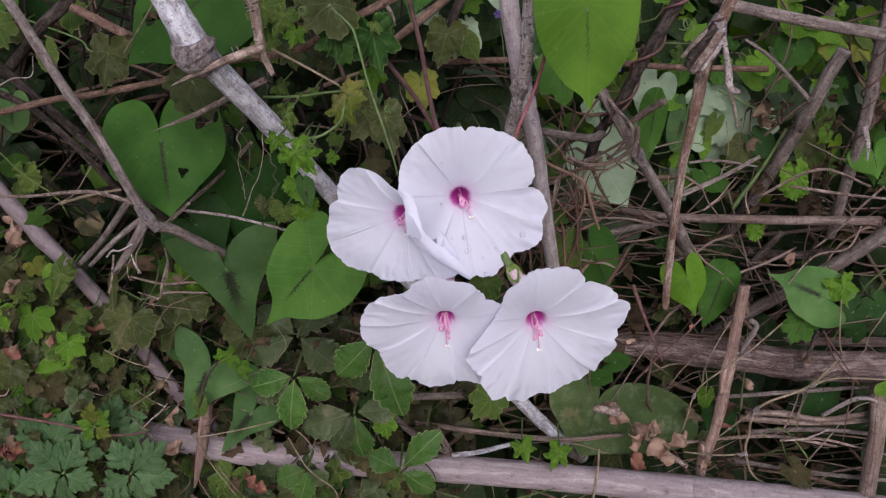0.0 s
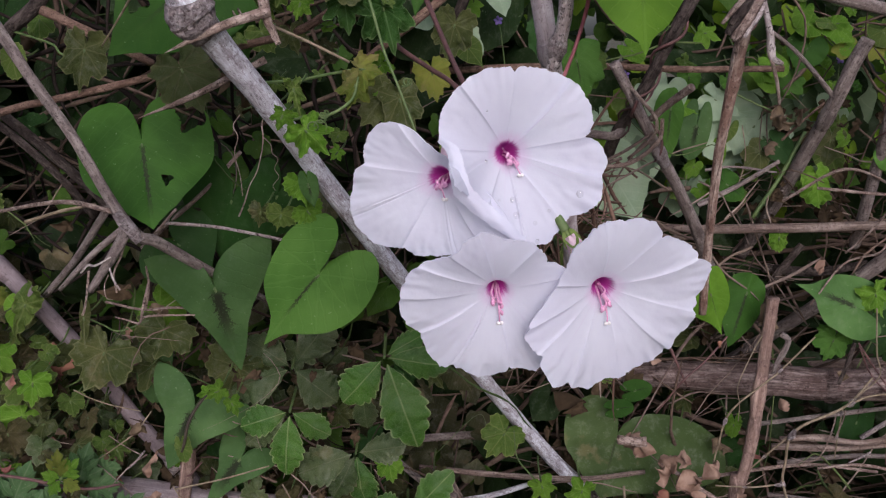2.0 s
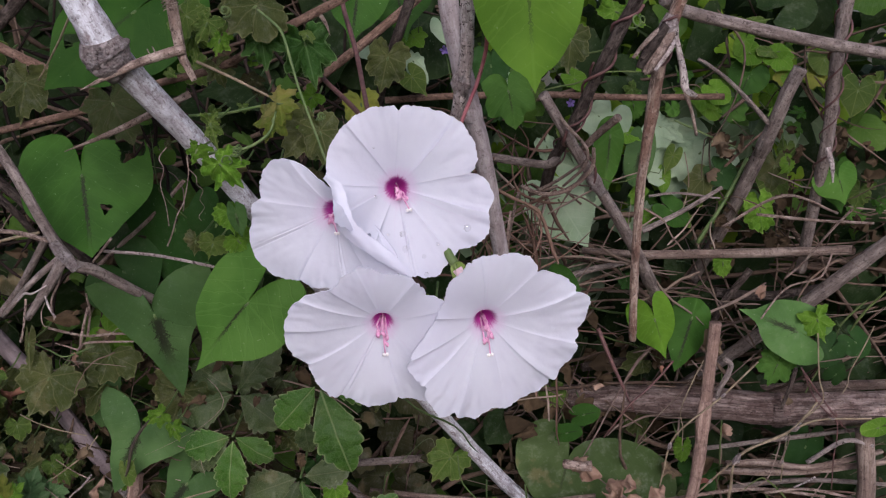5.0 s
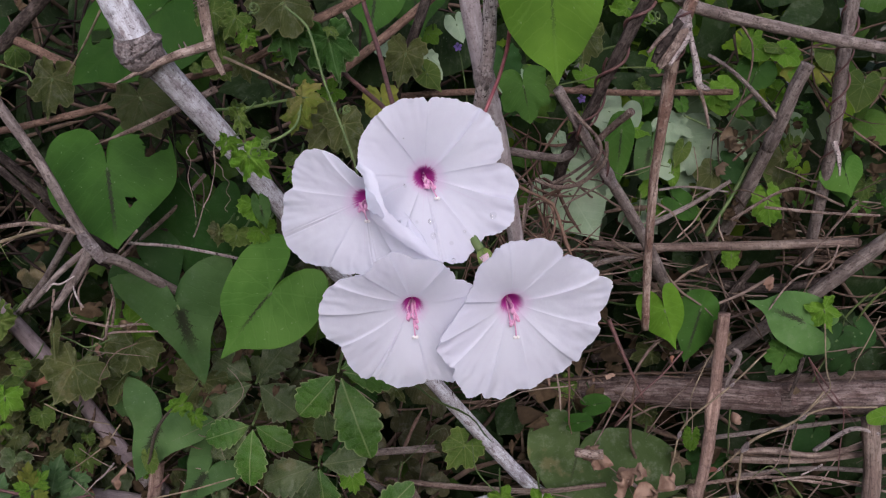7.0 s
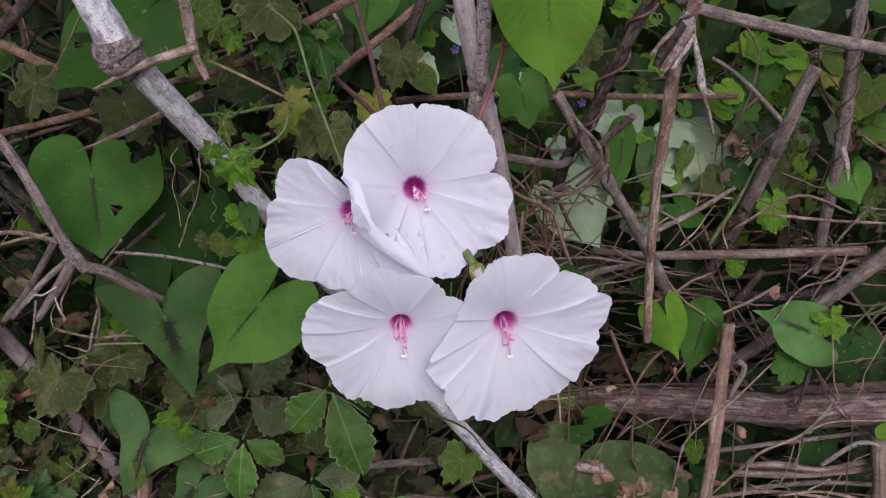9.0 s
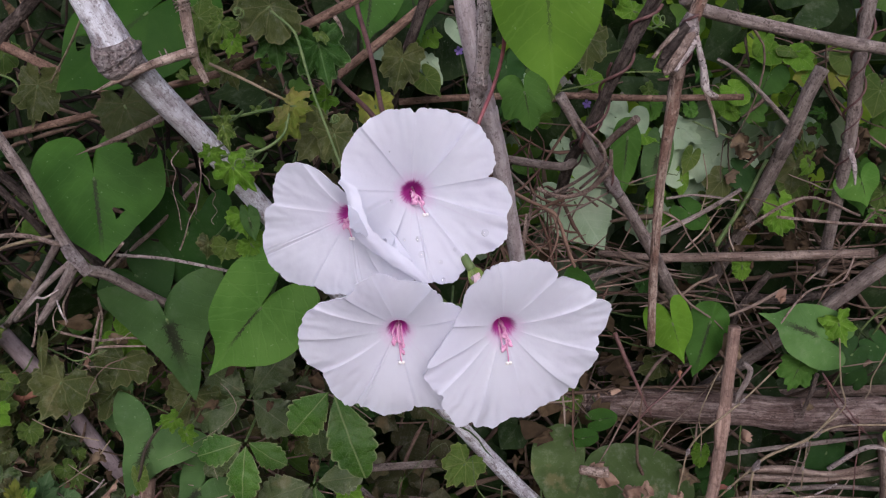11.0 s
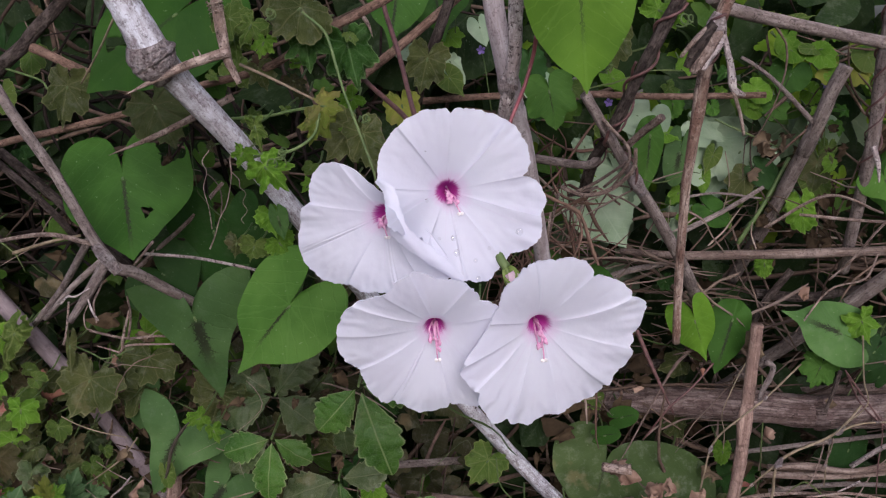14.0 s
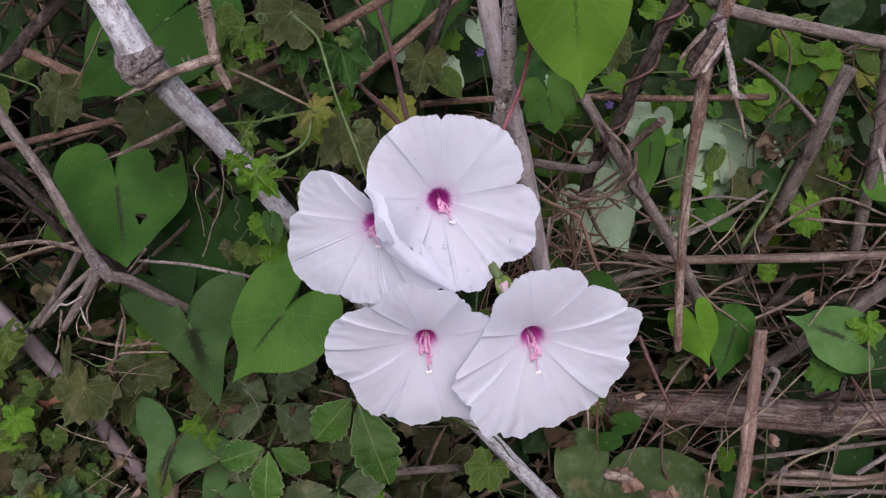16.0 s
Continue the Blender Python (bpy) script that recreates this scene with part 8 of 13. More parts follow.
heart_leaf("small_leaf", "round", (0.2783, 0.6450, 1.2605), (0.2852, 0.6400, 1.2531), 0.997, "ivy_fresh", "yellow-green leaf catching light in the upper thicket", group="small lobed leaves", face=(0, 0, 0.5), crinkle=0.08, fold=0.1, segs=48, rings=6)
heart_leaf("small_leaf", "round", (0.2923, 0.6450, 1.1805), (0.2969, 0.6400, 1.1668), 0.828, "ivy", "yellow-green leaf catching light in the upper thicket", group="small lobed leaves", face=(0, 0, 0.5), crinkle=0.08, fold=0.1, segs=48, rings=6)
heart_leaf("small_leaf", "lobed", (0.2619, 0.6450, 1.1748), (0.2654, 0.6400, 1.1658), 0.933, "ivy_fresh", "yellow-green leaf catching light in the upper thicket", group="small lobed leaves", face=(0, 0, 0.5), crinkle=0.08, fold=0.1, segs=48, rings=6)
heart_leaf("small_leaf", "lobed", (0.2966, 0.6450, 1.2563), (0.3043, 0.6400, 1.2479), 1.078, "ivy_fresh", "yellow-green leaf catching light in the upper thicket", group="small lobed leaves", face=(0, 0, 0.5), crinkle=0.08, fold=0.1, segs=48, rings=6)
heart_leaf("small_leaf", "round", (0.3249, 0.6450, 1.2518), (0.3274, 0.6400, 1.2416), 0.964, "ivy", "yellow-green leaf catching light in the upper thicket", group="small lobed leaves", face=(0, 0, 0.5), crinkle=0.08, fold=0.1, segs=48, rings=6)
heart_leaf("small_leaf", "lobed", (0.2078, 0.6450, 1.1803), (0.2011, 0.6400, 1.1736), 0.648, "ivy_fresh", "yellow-green leaf catching light in the upper thicket", group="small lobed leaves", face=(0, 0, 0.5), crinkle=0.08, fold=0.1, segs=48, rings=6)
heart_leaf("small_leaf", "round", (0.1707, 0.6450, 1.2542), (0.1777, 0.6400, 1.2469), 0.733, "ivy_fresh", "yellow-green leaf catching light in the upper thicket", group="small lobed leaves", face=(0, 0, 0.5), crinkle=0.08, fold=0.1, segs=48, rings=6)
heart_leaf("small_leaf", "round", (0.2405, 0.6450, 1.1752), (0.2455, 0.6400, 1.1677), 0.638, "ivy", "yellow-green leaf catching light in the upper thicket", group="small lobed leaves", face=(0, 0, 0.5), crinkle=0.08, fold=0.1, segs=48, rings=6)
heart_leaf("pale_leaf", "lobed", (0.2301, 0.6550, 1.2060), (0.2452, 0.6500, 1.1853), 1.340, "pale", "broad leaf behind, its green paled as if lit through", group="broad pale leaves", face=(0, 0, 0.8), crinkle=0.14, segs=72, rings=9)
heart_leaf("pale_leaf", "lobed", (0.2244, 0.6550, 1.2195), (0.2398, 0.6500, 1.2096), 0.978, "pale", "broad leaf behind, its green paled as if lit through", group="broad pale leaves", face=(0, 0, 0.8), crinkle=0.14, segs=72, rings=9)
heart_leaf("pale_leaf", "lobed", (0.1638, 0.6550, 1.1688), (0.1723, 0.6500, 1.1489), 1.068, "pale", "broad leaf behind, its green paled as if lit through", group="broad pale leaves", face=(0, 0, 0.8), crinkle=0.14, segs=72, rings=9)
heart_leaf("pale_leaf", "lobed", (0.1756, 0.6550, 1.1874), (0.1839, 0.6500, 1.1978), 1.323, "pale", "broad leaf behind, its green paled as if lit through", group="broad pale leaves", face=(0, 0, 0.8), crinkle=0.14, segs=72, rings=9)
heart_leaf("pale_leaf", "lobed", (0.1831, 0.6550, 1.2271), (0.1927, 0.6500, 1.2333), 1.302, "pale", "broad leaf behind, its green paled as if lit through", group="broad pale leaves", face=(0, 0, 0.8), crinkle=0.14, segs=72, rings=9)
heart_leaf("pale_leaf", "lobed", (0.1526, 0.6550, 1.2138), (0.1569, 0.6500, 1.2006), 0.631, "pale", "broad leaf behind, its green paled as if lit through", group="broad pale leaves", face=(0, 0, 0.8), crinkle=0.14, segs=72, rings=9)
heart_leaf("pale_leaf", "lobed", (0.2079, 0.6550, 1.1626), (0.2209, 0.6500, 1.1686), 0.937, "pale", "broad leaf behind, its green paled as if lit through", group="broad pale leaves", face=(0, 0, 0.8), crinkle=0.14, segs=72, rings=9)
heart_leaf("pale_leaf", "round", (-0.1421, 0.6000, 1.2781), (-0.1380, 0.5980, 1.2716), 0.450, "pale", "broad leaf behind, its green paled as if lit through", group="broad pale leaves", face=(0, 0, 0.8))
tiny_flower((0.0934, 0.6600, 1.2779), 0.0030)
tiny_flower((0.1702, 0.6600, 1.2383), 0.0030)
tiny_flower((0.3060, 0.6600, 1.2364), 0.0030)
heart_leaf("lobed_leaf", "lobed", (-0.2380, 0.5921, 1.0592), (-0.2438, 0.5950, 1.0376), 0.801, "ivy_fresh", "fresh bright green lobed leaf of the low vine", group="small lobed leaves", face=(-0.47, 0, 0.39), fold=0.18, teeth=0.06, wave=0.083, droop=0.0, segs=48, rings=7, crinkle=0.16)
heart_leaf("lobed_leaf", "lobed", (-0.1868, 0.5764, 1.0783), (-0.1970, 0.5726, 1.0723), 0.883, "ivy_dark", "dark dusty green lobed leaf of the low vine", group="small lobed leaves", face=(-0.49, 0, 0.42), fold=0.26, teeth=0.06, wave=0.098, droop=0.25, segs=48, rings=7, crinkle=0.16)
heart_leaf("lobed_leaf", "lobed", (-0.1998, 0.5795, 1.0823), (-0.2128, 0.5716, 1.0705), 0.906, "ivy_fresh", "fresh bright green lobed leaf of the low vine", group="small lobed leaves", face=(0.36, 0, -0.12), fold=0.15, teeth=0.06, wave=0.081, droop=0.25, segs=48, rings=7, crinkle=0.16)
heart_leaf("lobed_leaf", "ivy", (-0.1253, 0.5878, 1.1013), (-0.1191, 0.5816, 1.0837), 0.893, "ivy_dark", "dark dusty green lobed leaf of the low vine", group="small lobed leaves", face=(0.01, 0, 0.21), fold=0.06, teeth=0.06, wave=0.047, droop=0.28, segs=48, rings=7, crinkle=0.16)
heart_leaf("lobed_leaf", "ivy", (-0.1707, 0.6128, 1.0643), (-0.1600, 0.6109, 1.0540), 0.869, "creeper_dull", "dull grey-green lobed leaf of the low vine", group="small lobed leaves", face=(-0.47, 0, -0.17), fold=0.26, teeth=0.06, wave=0.099, droop=0.21, segs=48, rings=7, crinkle=0.16)
heart_leaf("lobed_leaf", "ivy", (-0.1912, 0.6104, 1.1026), (-0.1978, 0.6089, 1.0901), 0.871, "creeper_dull", "dull grey-green lobed leaf of the low vine", group="small lobed leaves", face=(-0.47, 0, -0.04), fold=0.1, teeth=0.06, wave=0.071, droop=0.3, segs=48, rings=7, crinkle=0.16)
heart_leaf("lobed_leaf", "lobed", (-0.2298, 0.5881, 1.1501), (-0.2356, 0.5901, 1.1303), 0.818, "ivy_dark", "dark dusty green lobed leaf of the low vine", group="small lobed leaves", face=(0.03, 0, -0.08), fold=0.13, teeth=0.06, wave=0.08, droop=0.16, segs=48, rings=7, crinkle=0.16)
heart_leaf("lobed_leaf", "ivy", (-0.2152, 0.6108, 1.0908), (-0.2219, 0.6135, 1.0811), 0.712, "ivy_brown", "browned lobed leaf of the low vine", group="small lobed leaves", face=(0.4, 0, 0.16), fold=0.11, teeth=0.06, wave=0.072, droop=0.29, segs=48, rings=7, crinkle=0.16)
heart_leaf("lobed_leaf", "ivy", (-0.2096, 0.5793, 1.1200), (-0.2124, 0.5722, 1.1041), 1.075, "ivy_fresh", "fresh bright green lobed leaf of the low vine", group="small lobed leaves", face=(-0.16, 0, 0.42), fold=0.26, teeth=0.06, wave=0.064, droop=0.34, segs=48, rings=7, crinkle=0.16)
heart_leaf("lobed_leaf", "lobed", (-0.1747, 0.5856, 1.0596), (-0.1660, 0.5802, 1.0516), 0.994, "ivy_dark", "dark dusty green lobed leaf of the low vine", group="small lobed leaves", face=(0.22, 0, 0.14), fold=0.22, teeth=0.06, wave=0.084, droop=0.11, segs=48, rings=7, crinkle=0.16)
heart_leaf("lobed_leaf", "ivy", (-0.2208, 0.5914, 1.1380), (-0.2340, 0.5886, 1.1293), 0.910, "ivy_dark", "dark dusty green lobed leaf of the low vine", group="small lobed leaves", face=(0.43, 0, 0.12), fold=0.13, teeth=0.06, wave=0.085, droop=0.29, segs=48, rings=7, crinkle=0.16)
heart_leaf("lobed_leaf", "lobed", (-0.2437, 0.5835, 1.0837), (-0.2486, 0.5824, 1.0764), 1.061, "ivy", "green lobed leaf of the low vine", group="small lobed leaves", face=(-0.38, 0, -0.08), fold=0.12, teeth=0.06, wave=0.082, droop=0.04, segs=48, rings=7, crinkle=0.16)
heart_leaf("lobed_leaf", "ivy", (-0.2628, 0.6140, 1.0411), (-0.2754, 0.6101, 1.0204), 0.851, "creeper_dull", "dull grey-green lobed leaf of the low vine", group="small lobed leaves", face=(-0.24, 0, 0.18), fold=0.14, teeth=0.06, wave=0.047, droop=0.03, segs=48, rings=7, crinkle=0.16)
heart_leaf("lobed_leaf", "lobed", (-0.2214, 0.5902, 1.0437), (-0.2299, 0.5896, 1.0284), 0.811, "ivy_fresh", "fresh bright green lobed leaf of the low vine", group="small lobed leaves", face=(-0.19, 0, 0.03), fold=0.15, teeth=0.06, wave=0.089, droop=0.31, segs=48, rings=7, crinkle=0.16)
heart_leaf("lobed_leaf", "lobed", (-0.2010, 0.5995, 1.1345), (-0.2156, 0.6032, 1.1188), 0.666, "ivy_dark", "dark dusty green lobed leaf of the low vine", group="small lobed leaves", face=(-0.18, 0, 0.43), fold=0.29, teeth=0.06, wave=0.094, droop=0.29, segs=48, rings=7, crinkle=0.16)
heart_leaf("lobed_leaf", "lobed", (-0.2123, 0.6189, 1.1113), (-0.2130, 0.6222, 1.1001), 0.768, "ivy_brown", "browned lobed leaf of the low vine", group="small lobed leaves", face=(-0.15, 0, -0.1), fold=0.09, teeth=0.06, wave=0.048, droop=0.29, segs=48, rings=7, crinkle=0.16)
heart_leaf("lobed_leaf", "lobed", (-0.1486, 0.6074, 1.0325), (-0.1545, 0.6054, 1.0179), 1.021, "creeper_dull", "dull grey-green lobed leaf of the low vine", group="small lobed leaves", face=(-0.11, 0, 0.25), fold=0.17, teeth=0.06, wave=0.089, droop=0.19, segs=48, rings=7, crinkle=0.16)
heart_leaf("lobed_leaf", "lobed", (-0.2328, 0.5811, 1.1239), (-0.2456, 0.5807, 1.1085), 0.799, "ivy_fresh", "fresh bright green lobed leaf of the low vine", group="small lobed leaves", face=(0.31, 0, 0.11), fold=0.25, teeth=0.06, wave=0.083, droop=0.11, segs=48, rings=7, crinkle=0.16)
heart_leaf("lobed_leaf", "ivy", (-0.1309, 0.5980, 1.1014), (-0.1191, 0.5948, 1.0900), 0.873, "ivy_fresh", "fresh bright green lobed leaf of the low vine", group="small lobed leaves", face=(0.02, 0, 0.46), fold=0.26, teeth=0.06, wave=0.099, droop=0.25, segs=48, rings=7, crinkle=0.16)
heart_leaf("lobed_leaf", "lobed", (-0.1155, 0.5881, 1.1375), (-0.1020, 0.5872, 1.1259), 1.108, "ivy_fresh", "fresh bright green lobed leaf of the low vine", group="small lobed leaves", face=(0.13, 0, 0.24), fold=0.33, teeth=0.06, wave=0.085, droop=0.3, segs=48, rings=7, crinkle=0.16)
heart_leaf("lobed_leaf", "lobed", (-0.2153, 0.5866, 1.0923), (-0.2188, 0.5822, 1.0847), 1.093, "ivy_dark", "dark dusty green lobed leaf of the low vine", group="small lobed leaves", face=(0.34, 0, -0.18), fold=0.32, teeth=0.06, wave=0.074, droop=0.11, segs=48, rings=7, crinkle=0.16)
heart_leaf("lobed_leaf", "lobed", (-0.2016, 0.5957, 1.0476), (-0.1839, 0.5980, 1.0450), 0.989, "ivy_dark", "dark dusty green lobed leaf of the low vine", group="small lobed leaves", face=(-0.36, 0, 0.3), fold=0.16, teeth=0.06, wave=0.083, droop=0.08, segs=48, rings=7, crinkle=0.16)
heart_leaf("lobed_leaf", "lobed", (-0.2537, 0.6026, 1.0710), (-0.2486, 0.6055, 1.0486), 0.818, "ivy", "green lobed leaf of the low vine", group="small lobed leaves", face=(-0.1, 0, 0.15), fold=0.16, teeth=0.06, wave=0.042, droop=0.08, segs=48, rings=7, crinkle=0.16)
heart_leaf("lobed_leaf", "lobed", (-0.1915, 0.6107, 1.0381), (-0.1891, 0.6145, 1.0200), 0.757, "ivy_dark", "dark dusty green lobed leaf of the low vine", group="small lobed leaves", face=(-0.35, 0, 0.27), fold=0.07, teeth=0.06, wave=0.057, droop=0.05, segs=48, rings=7, crinkle=0.16)
heart_leaf("lobed_leaf", "lobed", (-0.2053, 0.6025, 1.1007), (-0.1967, 0.6035, 1.0932), 0.956, "ivy_fresh", "fresh bright green lobed leaf of the low vine", group="small lobed leaves", face=(0.48, 0, -0.09), fold=0.33, teeth=0.06, wave=0.09, droop=0.3, segs=48, rings=7, crinkle=0.16)
heart_leaf("lobed_leaf", "ivy", (-0.1622, 0.5863, 1.0539), (-0.1699, 0.5892, 1.0441), 0.656, "ivy", "green lobed leaf of the low vine", group="small lobed leaves", face=(-0.47, 0, 0.07), fold=0.27, teeth=0.06, wave=0.052, droop=0.05, segs=48, rings=7, crinkle=0.16)
heart_leaf("lobed_leaf", "lobed", (-0.2044, 0.5986, 1.1104), (-0.1999, 0.5939, 1.0923), 0.935, "ivy_brown", "browned lobed leaf of the low vine", group="small lobed leaves", face=(0.33, 0, 0.29), fold=0.21, teeth=0.06, wave=0.093, droop=0.29, segs=48, rings=7, crinkle=0.16)
heart_leaf("lobed_leaf", "lobed", (-0.1928, 0.6103, 1.0838), (-0.1947, 0.6135, 1.0690), 0.691, "ivy_dark", "dark dusty green lobed leaf of the low vine", group="small lobed leaves", face=(0.48, 0, 0.14), fold=0.32, teeth=0.06, wave=0.095, droop=0.34, segs=48, rings=7, crinkle=0.16)
heart_leaf("lobed_leaf", "lobed", (-0.2438, 0.6115, 1.0679), (-0.2512, 0.6074, 1.0519), 0.886, "ivy", "green lobed leaf of the low vine", group="small lobed leaves", face=(0.21, 0, -0.06), fold=0.07, teeth=0.06, wave=0.07, droop=0.22, segs=48, rings=7, crinkle=0.16)
heart_leaf("lobed_leaf", "lobed", (-0.2189, 0.6054, 1.1234), (-0.2264, 0.5985, 1.1163), 1.167, "ivy_brown", "browned lobed leaf of the low vine", group="small lobed leaves", face=(-0.31, 0, 0.14), fold=0.07, teeth=0.06, wave=0.089, droop=0.34, segs=48, rings=7, crinkle=0.16)
heart_leaf("lobed_leaf", "ivy", (-0.2180, 0.5910, 1.0660), (-0.2255, 0.5932, 1.0445), 0.688, "ivy_brown", "browned lobed leaf of the low vine", group="small lobed leaves", face=(0.5, 0, 0.37), fold=0.16, teeth=0.06, wave=0.039, droop=0.28, segs=48, rings=7, crinkle=0.16)
heart_leaf("lobed_leaf", "ivy", (-0.2013, 0.6177, 1.1093), (-0.1925, 0.6131, 1.1018), 0.993, "ivy_brown", "browned lobed leaf of the low vine", group="small lobed leaves", face=(-0.41, 0, -0.11), fold=0.34, teeth=0.06, wave=0.046, droop=0.01, segs=48, rings=7, crinkle=0.16)
heart_leaf("lobed_leaf", "ivy", (-0.1863, 0.5825, 1.0548), (-0.1946, 0.5815, 1.0453), 0.748, "ivy_dark", "dark dusty green lobed leaf of the low vine", group="small lobed leaves", face=(0.39, 0, 0.49), fold=0.14, teeth=0.06, wave=0.064, droop=0.31, segs=48, rings=7, crinkle=0.16)
heart_leaf("lobed_leaf", "lobed", (-0.2007, 0.5870, 1.0994), (-0.2048, 0.5835, 1.0926), 0.961, "ivy_fresh", "fresh bright green lobed leaf of the low vine", group="small lobed leaves", face=(-0.2, 0, 0.43), fold=0.08, teeth=0.06, wave=0.066, droop=0.09, segs=48, rings=7, crinkle=0.16)
heart_leaf("lobed_leaf", "lobed", (-0.1944, 0.5802, 1.1034), (-0.1896, 0.5732, 1.0858), 0.845, "ivy_dark", "dark dusty green lobed leaf of the low vine", group="small lobed leaves", face=(-0.19, 0, 0.42), fold=0.15, teeth=0.06, wave=0.076, droop=0.35, segs=48, rings=7, crinkle=0.16)
heart_leaf("lobed_leaf", "lobed", (-0.1814, 0.5922, 1.1114), (-0.1803, 0.5915, 1.0969), 1.153, "ivy_dark", "dark dusty green lobed leaf of the low vine", group="small lobed leaves", face=(-0.27, 0, -0.03), fold=0.34, teeth=0.06, wave=0.053, droop=0.09, segs=48, rings=7, crinkle=0.16)
heart_leaf("lobed_leaf", "lobed", (0.0216, 0.5988, 0.9681), (0.0099, 0.5955, 0.9673), 0.911, "ivy_brown", "browned leaf in the shade below", group="small lobed leaves", face=(0.08, 0, -0.09), fold=0.18, teeth=0.06, wave=0.058, droop=0.25, segs=48, rings=7, crinkle=0.16)
heart_leaf("lobed_leaf", "ivy", (-0.0708, 0.6218, 1.0882), (-0.0774, 0.6151, 1.0833), 0.958, "ivy_brown", "browned leaf in the shade below", group="small lobed leaves", face=(0.03, 0, 0.19), fold=0.12, teeth=0.06, wave=0.032, droop=0.11, segs=48, rings=7, crinkle=0.16)
heart_leaf("lobed_leaf", "ivy", (-0.0974, 0.6157, 1.0275), (-0.0938, 0.6102, 1.0023), 0.811, "heart_shade", "leaf low in the thicket, green darkened as by shade", group="small lobed leaves", face=(-0.15, 0, 0.49), fold=0.34, teeth=0.06, wave=0.041, droop=0.26, segs=48, rings=7, crinkle=0.16)
heart_leaf("lobed_leaf", "ivy", (-0.0090, 0.6075, 1.0336), (-0.0028, 0.6036, 1.0188), 0.947, "heart_shade", "leaf low in the thicket, green darkened as by shade", group="small lobed leaves", face=(-0.05, 0, 0.43), fold=0.16, teeth=0.06, wave=0.081, droop=0.2, segs=48, rings=7, crinkle=0.16)
heart_leaf("lobed_leaf", "ivy", (-0.0523, 0.6171, 1.0028), (-0.0695, 0.6173, 0.9799), 0.726, "ivy_brown", "browned leaf in the shade below", group="small lobed leaves", face=(0.46, 0, 0.29), fold=0.2, teeth=0.06, wave=0.066, droop=0.23, segs=48, rings=7, crinkle=0.16)
heart_leaf("lobed_leaf", "ivy", (-0.0273, 0.6174, 1.0501), (-0.0140, 0.6127, 1.0492), 0.867, "ivy_dark", "dark dusty green leaf in the shade below", group="small lobed leaves", face=(0.41, 0, -0.07), fold=0.27, teeth=0.06, wave=0.034, droop=0.23, segs=48, rings=7, crinkle=0.16)
heart_leaf("lobed_leaf", "lobed", (-0.0727, 0.6189, 1.0639), (-0.0911, 0.6178, 1.0468), 0.808, "creeper_dull", "dull grey-green leaf in the shade below", group="small lobed leaves", face=(0.22, 0, -0.18), fold=0.16, teeth=0.06, wave=0.042, droop=0.24, segs=48, rings=7, crinkle=0.16)
heart_leaf("lobed_leaf", "lobed", (-0.1106, 0.6031, 0.9717), (-0.1171, 0.5973, 0.9645), 0.971, "ivy_dark", "dark dusty green leaf in the shade below", group="small lobed leaves", face=(-0.34, 0, -0.07), fold=0.26, teeth=0.06, wave=0.057, droop=0.02, segs=48, rings=7, crinkle=0.16)
heart_leaf("lobed_leaf", "ivy", (0.0348, 0.6000, 1.0762), (0.0404, 0.6036, 1.0640), 0.707, "ivy_dark", "dark dusty green leaf in the shade below", group="small lobed leaves", face=(-0.05, 0, 0.34), fold=0.27, teeth=0.06, wave=0.093, droop=0.26, segs=48, rings=7, crinkle=0.16)
heart_leaf("lobed_leaf", "lobed", (0.0082, 0.6193, 0.9912), (-0.0043, 0.6180, 0.9825), 1.062, "ivy_brown", "browned leaf in the shade below", group="small lobed leaves", face=(0.37, 0, -0.11), fold=0.23, teeth=0.06, wave=0.058, droop=0.18, segs=48, rings=7, crinkle=0.16)
heart_leaf("lobed_leaf", "ivy", (-0.0425, 0.5960, 1.0998), (-0.0457, 0.5924, 1.0875), 1.140, "creeper_dull", "dull grey-green leaf in the shade below", group="small lobed leaves", face=(0.01, 0, 0.49), fold=0.33, teeth=0.06, wave=0.1, droop=0.08, segs=48, rings=7, crinkle=0.16)
heart_leaf("lobed_leaf", "ivy", (-0.0433, 0.5990, 1.0684), (-0.0494, 0.5996, 1.0495), 0.793, "ivy_brown", "browned leaf in the shade below", group="small lobed leaves", face=(0.25, 0, -0.09), fold=0.17, teeth=0.06, wave=0.041, droop=0.18, segs=48, rings=7, crinkle=0.16)
heart_leaf("lobed_leaf", "ivy", (-0.0934, 0.6059, 1.0878), (-0.0953, 0.6073, 1.0779), 0.964, "heart_shade", "leaf low in the thicket, green darkened as by shade", group="small lobed leaves", face=(0.41, 0, 0.47), fold=0.27, teeth=0.06, wave=0.06, droop=0.18, segs=48, rings=7, crinkle=0.16)
heart_leaf("lobed_leaf", "ivy", (-0.0254, 0.6222, 1.0831), (-0.0213, 0.6218, 1.0675), 0.889, "creeper_dull", "dull grey-green leaf in the shade below", group="small lobed leaves", face=(0.02, 0, 0.45), fold=0.23, teeth=0.06, wave=0.05, droop=0.34, segs=48, rings=7, crinkle=0.16)
heart_leaf("lobed_leaf", "lobed", (-0.0756, 0.6062, 0.9844), (-0.0925, 0.6102, 0.9693), 0.799, "heart_shade", "leaf low in the thicket, green darkened as by shade", group="small lobed leaves", face=(-0.48, 0, 0.01), fold=0.27, teeth=0.06, wave=0.045, droop=0.17, segs=48, rings=7, crinkle=0.16)
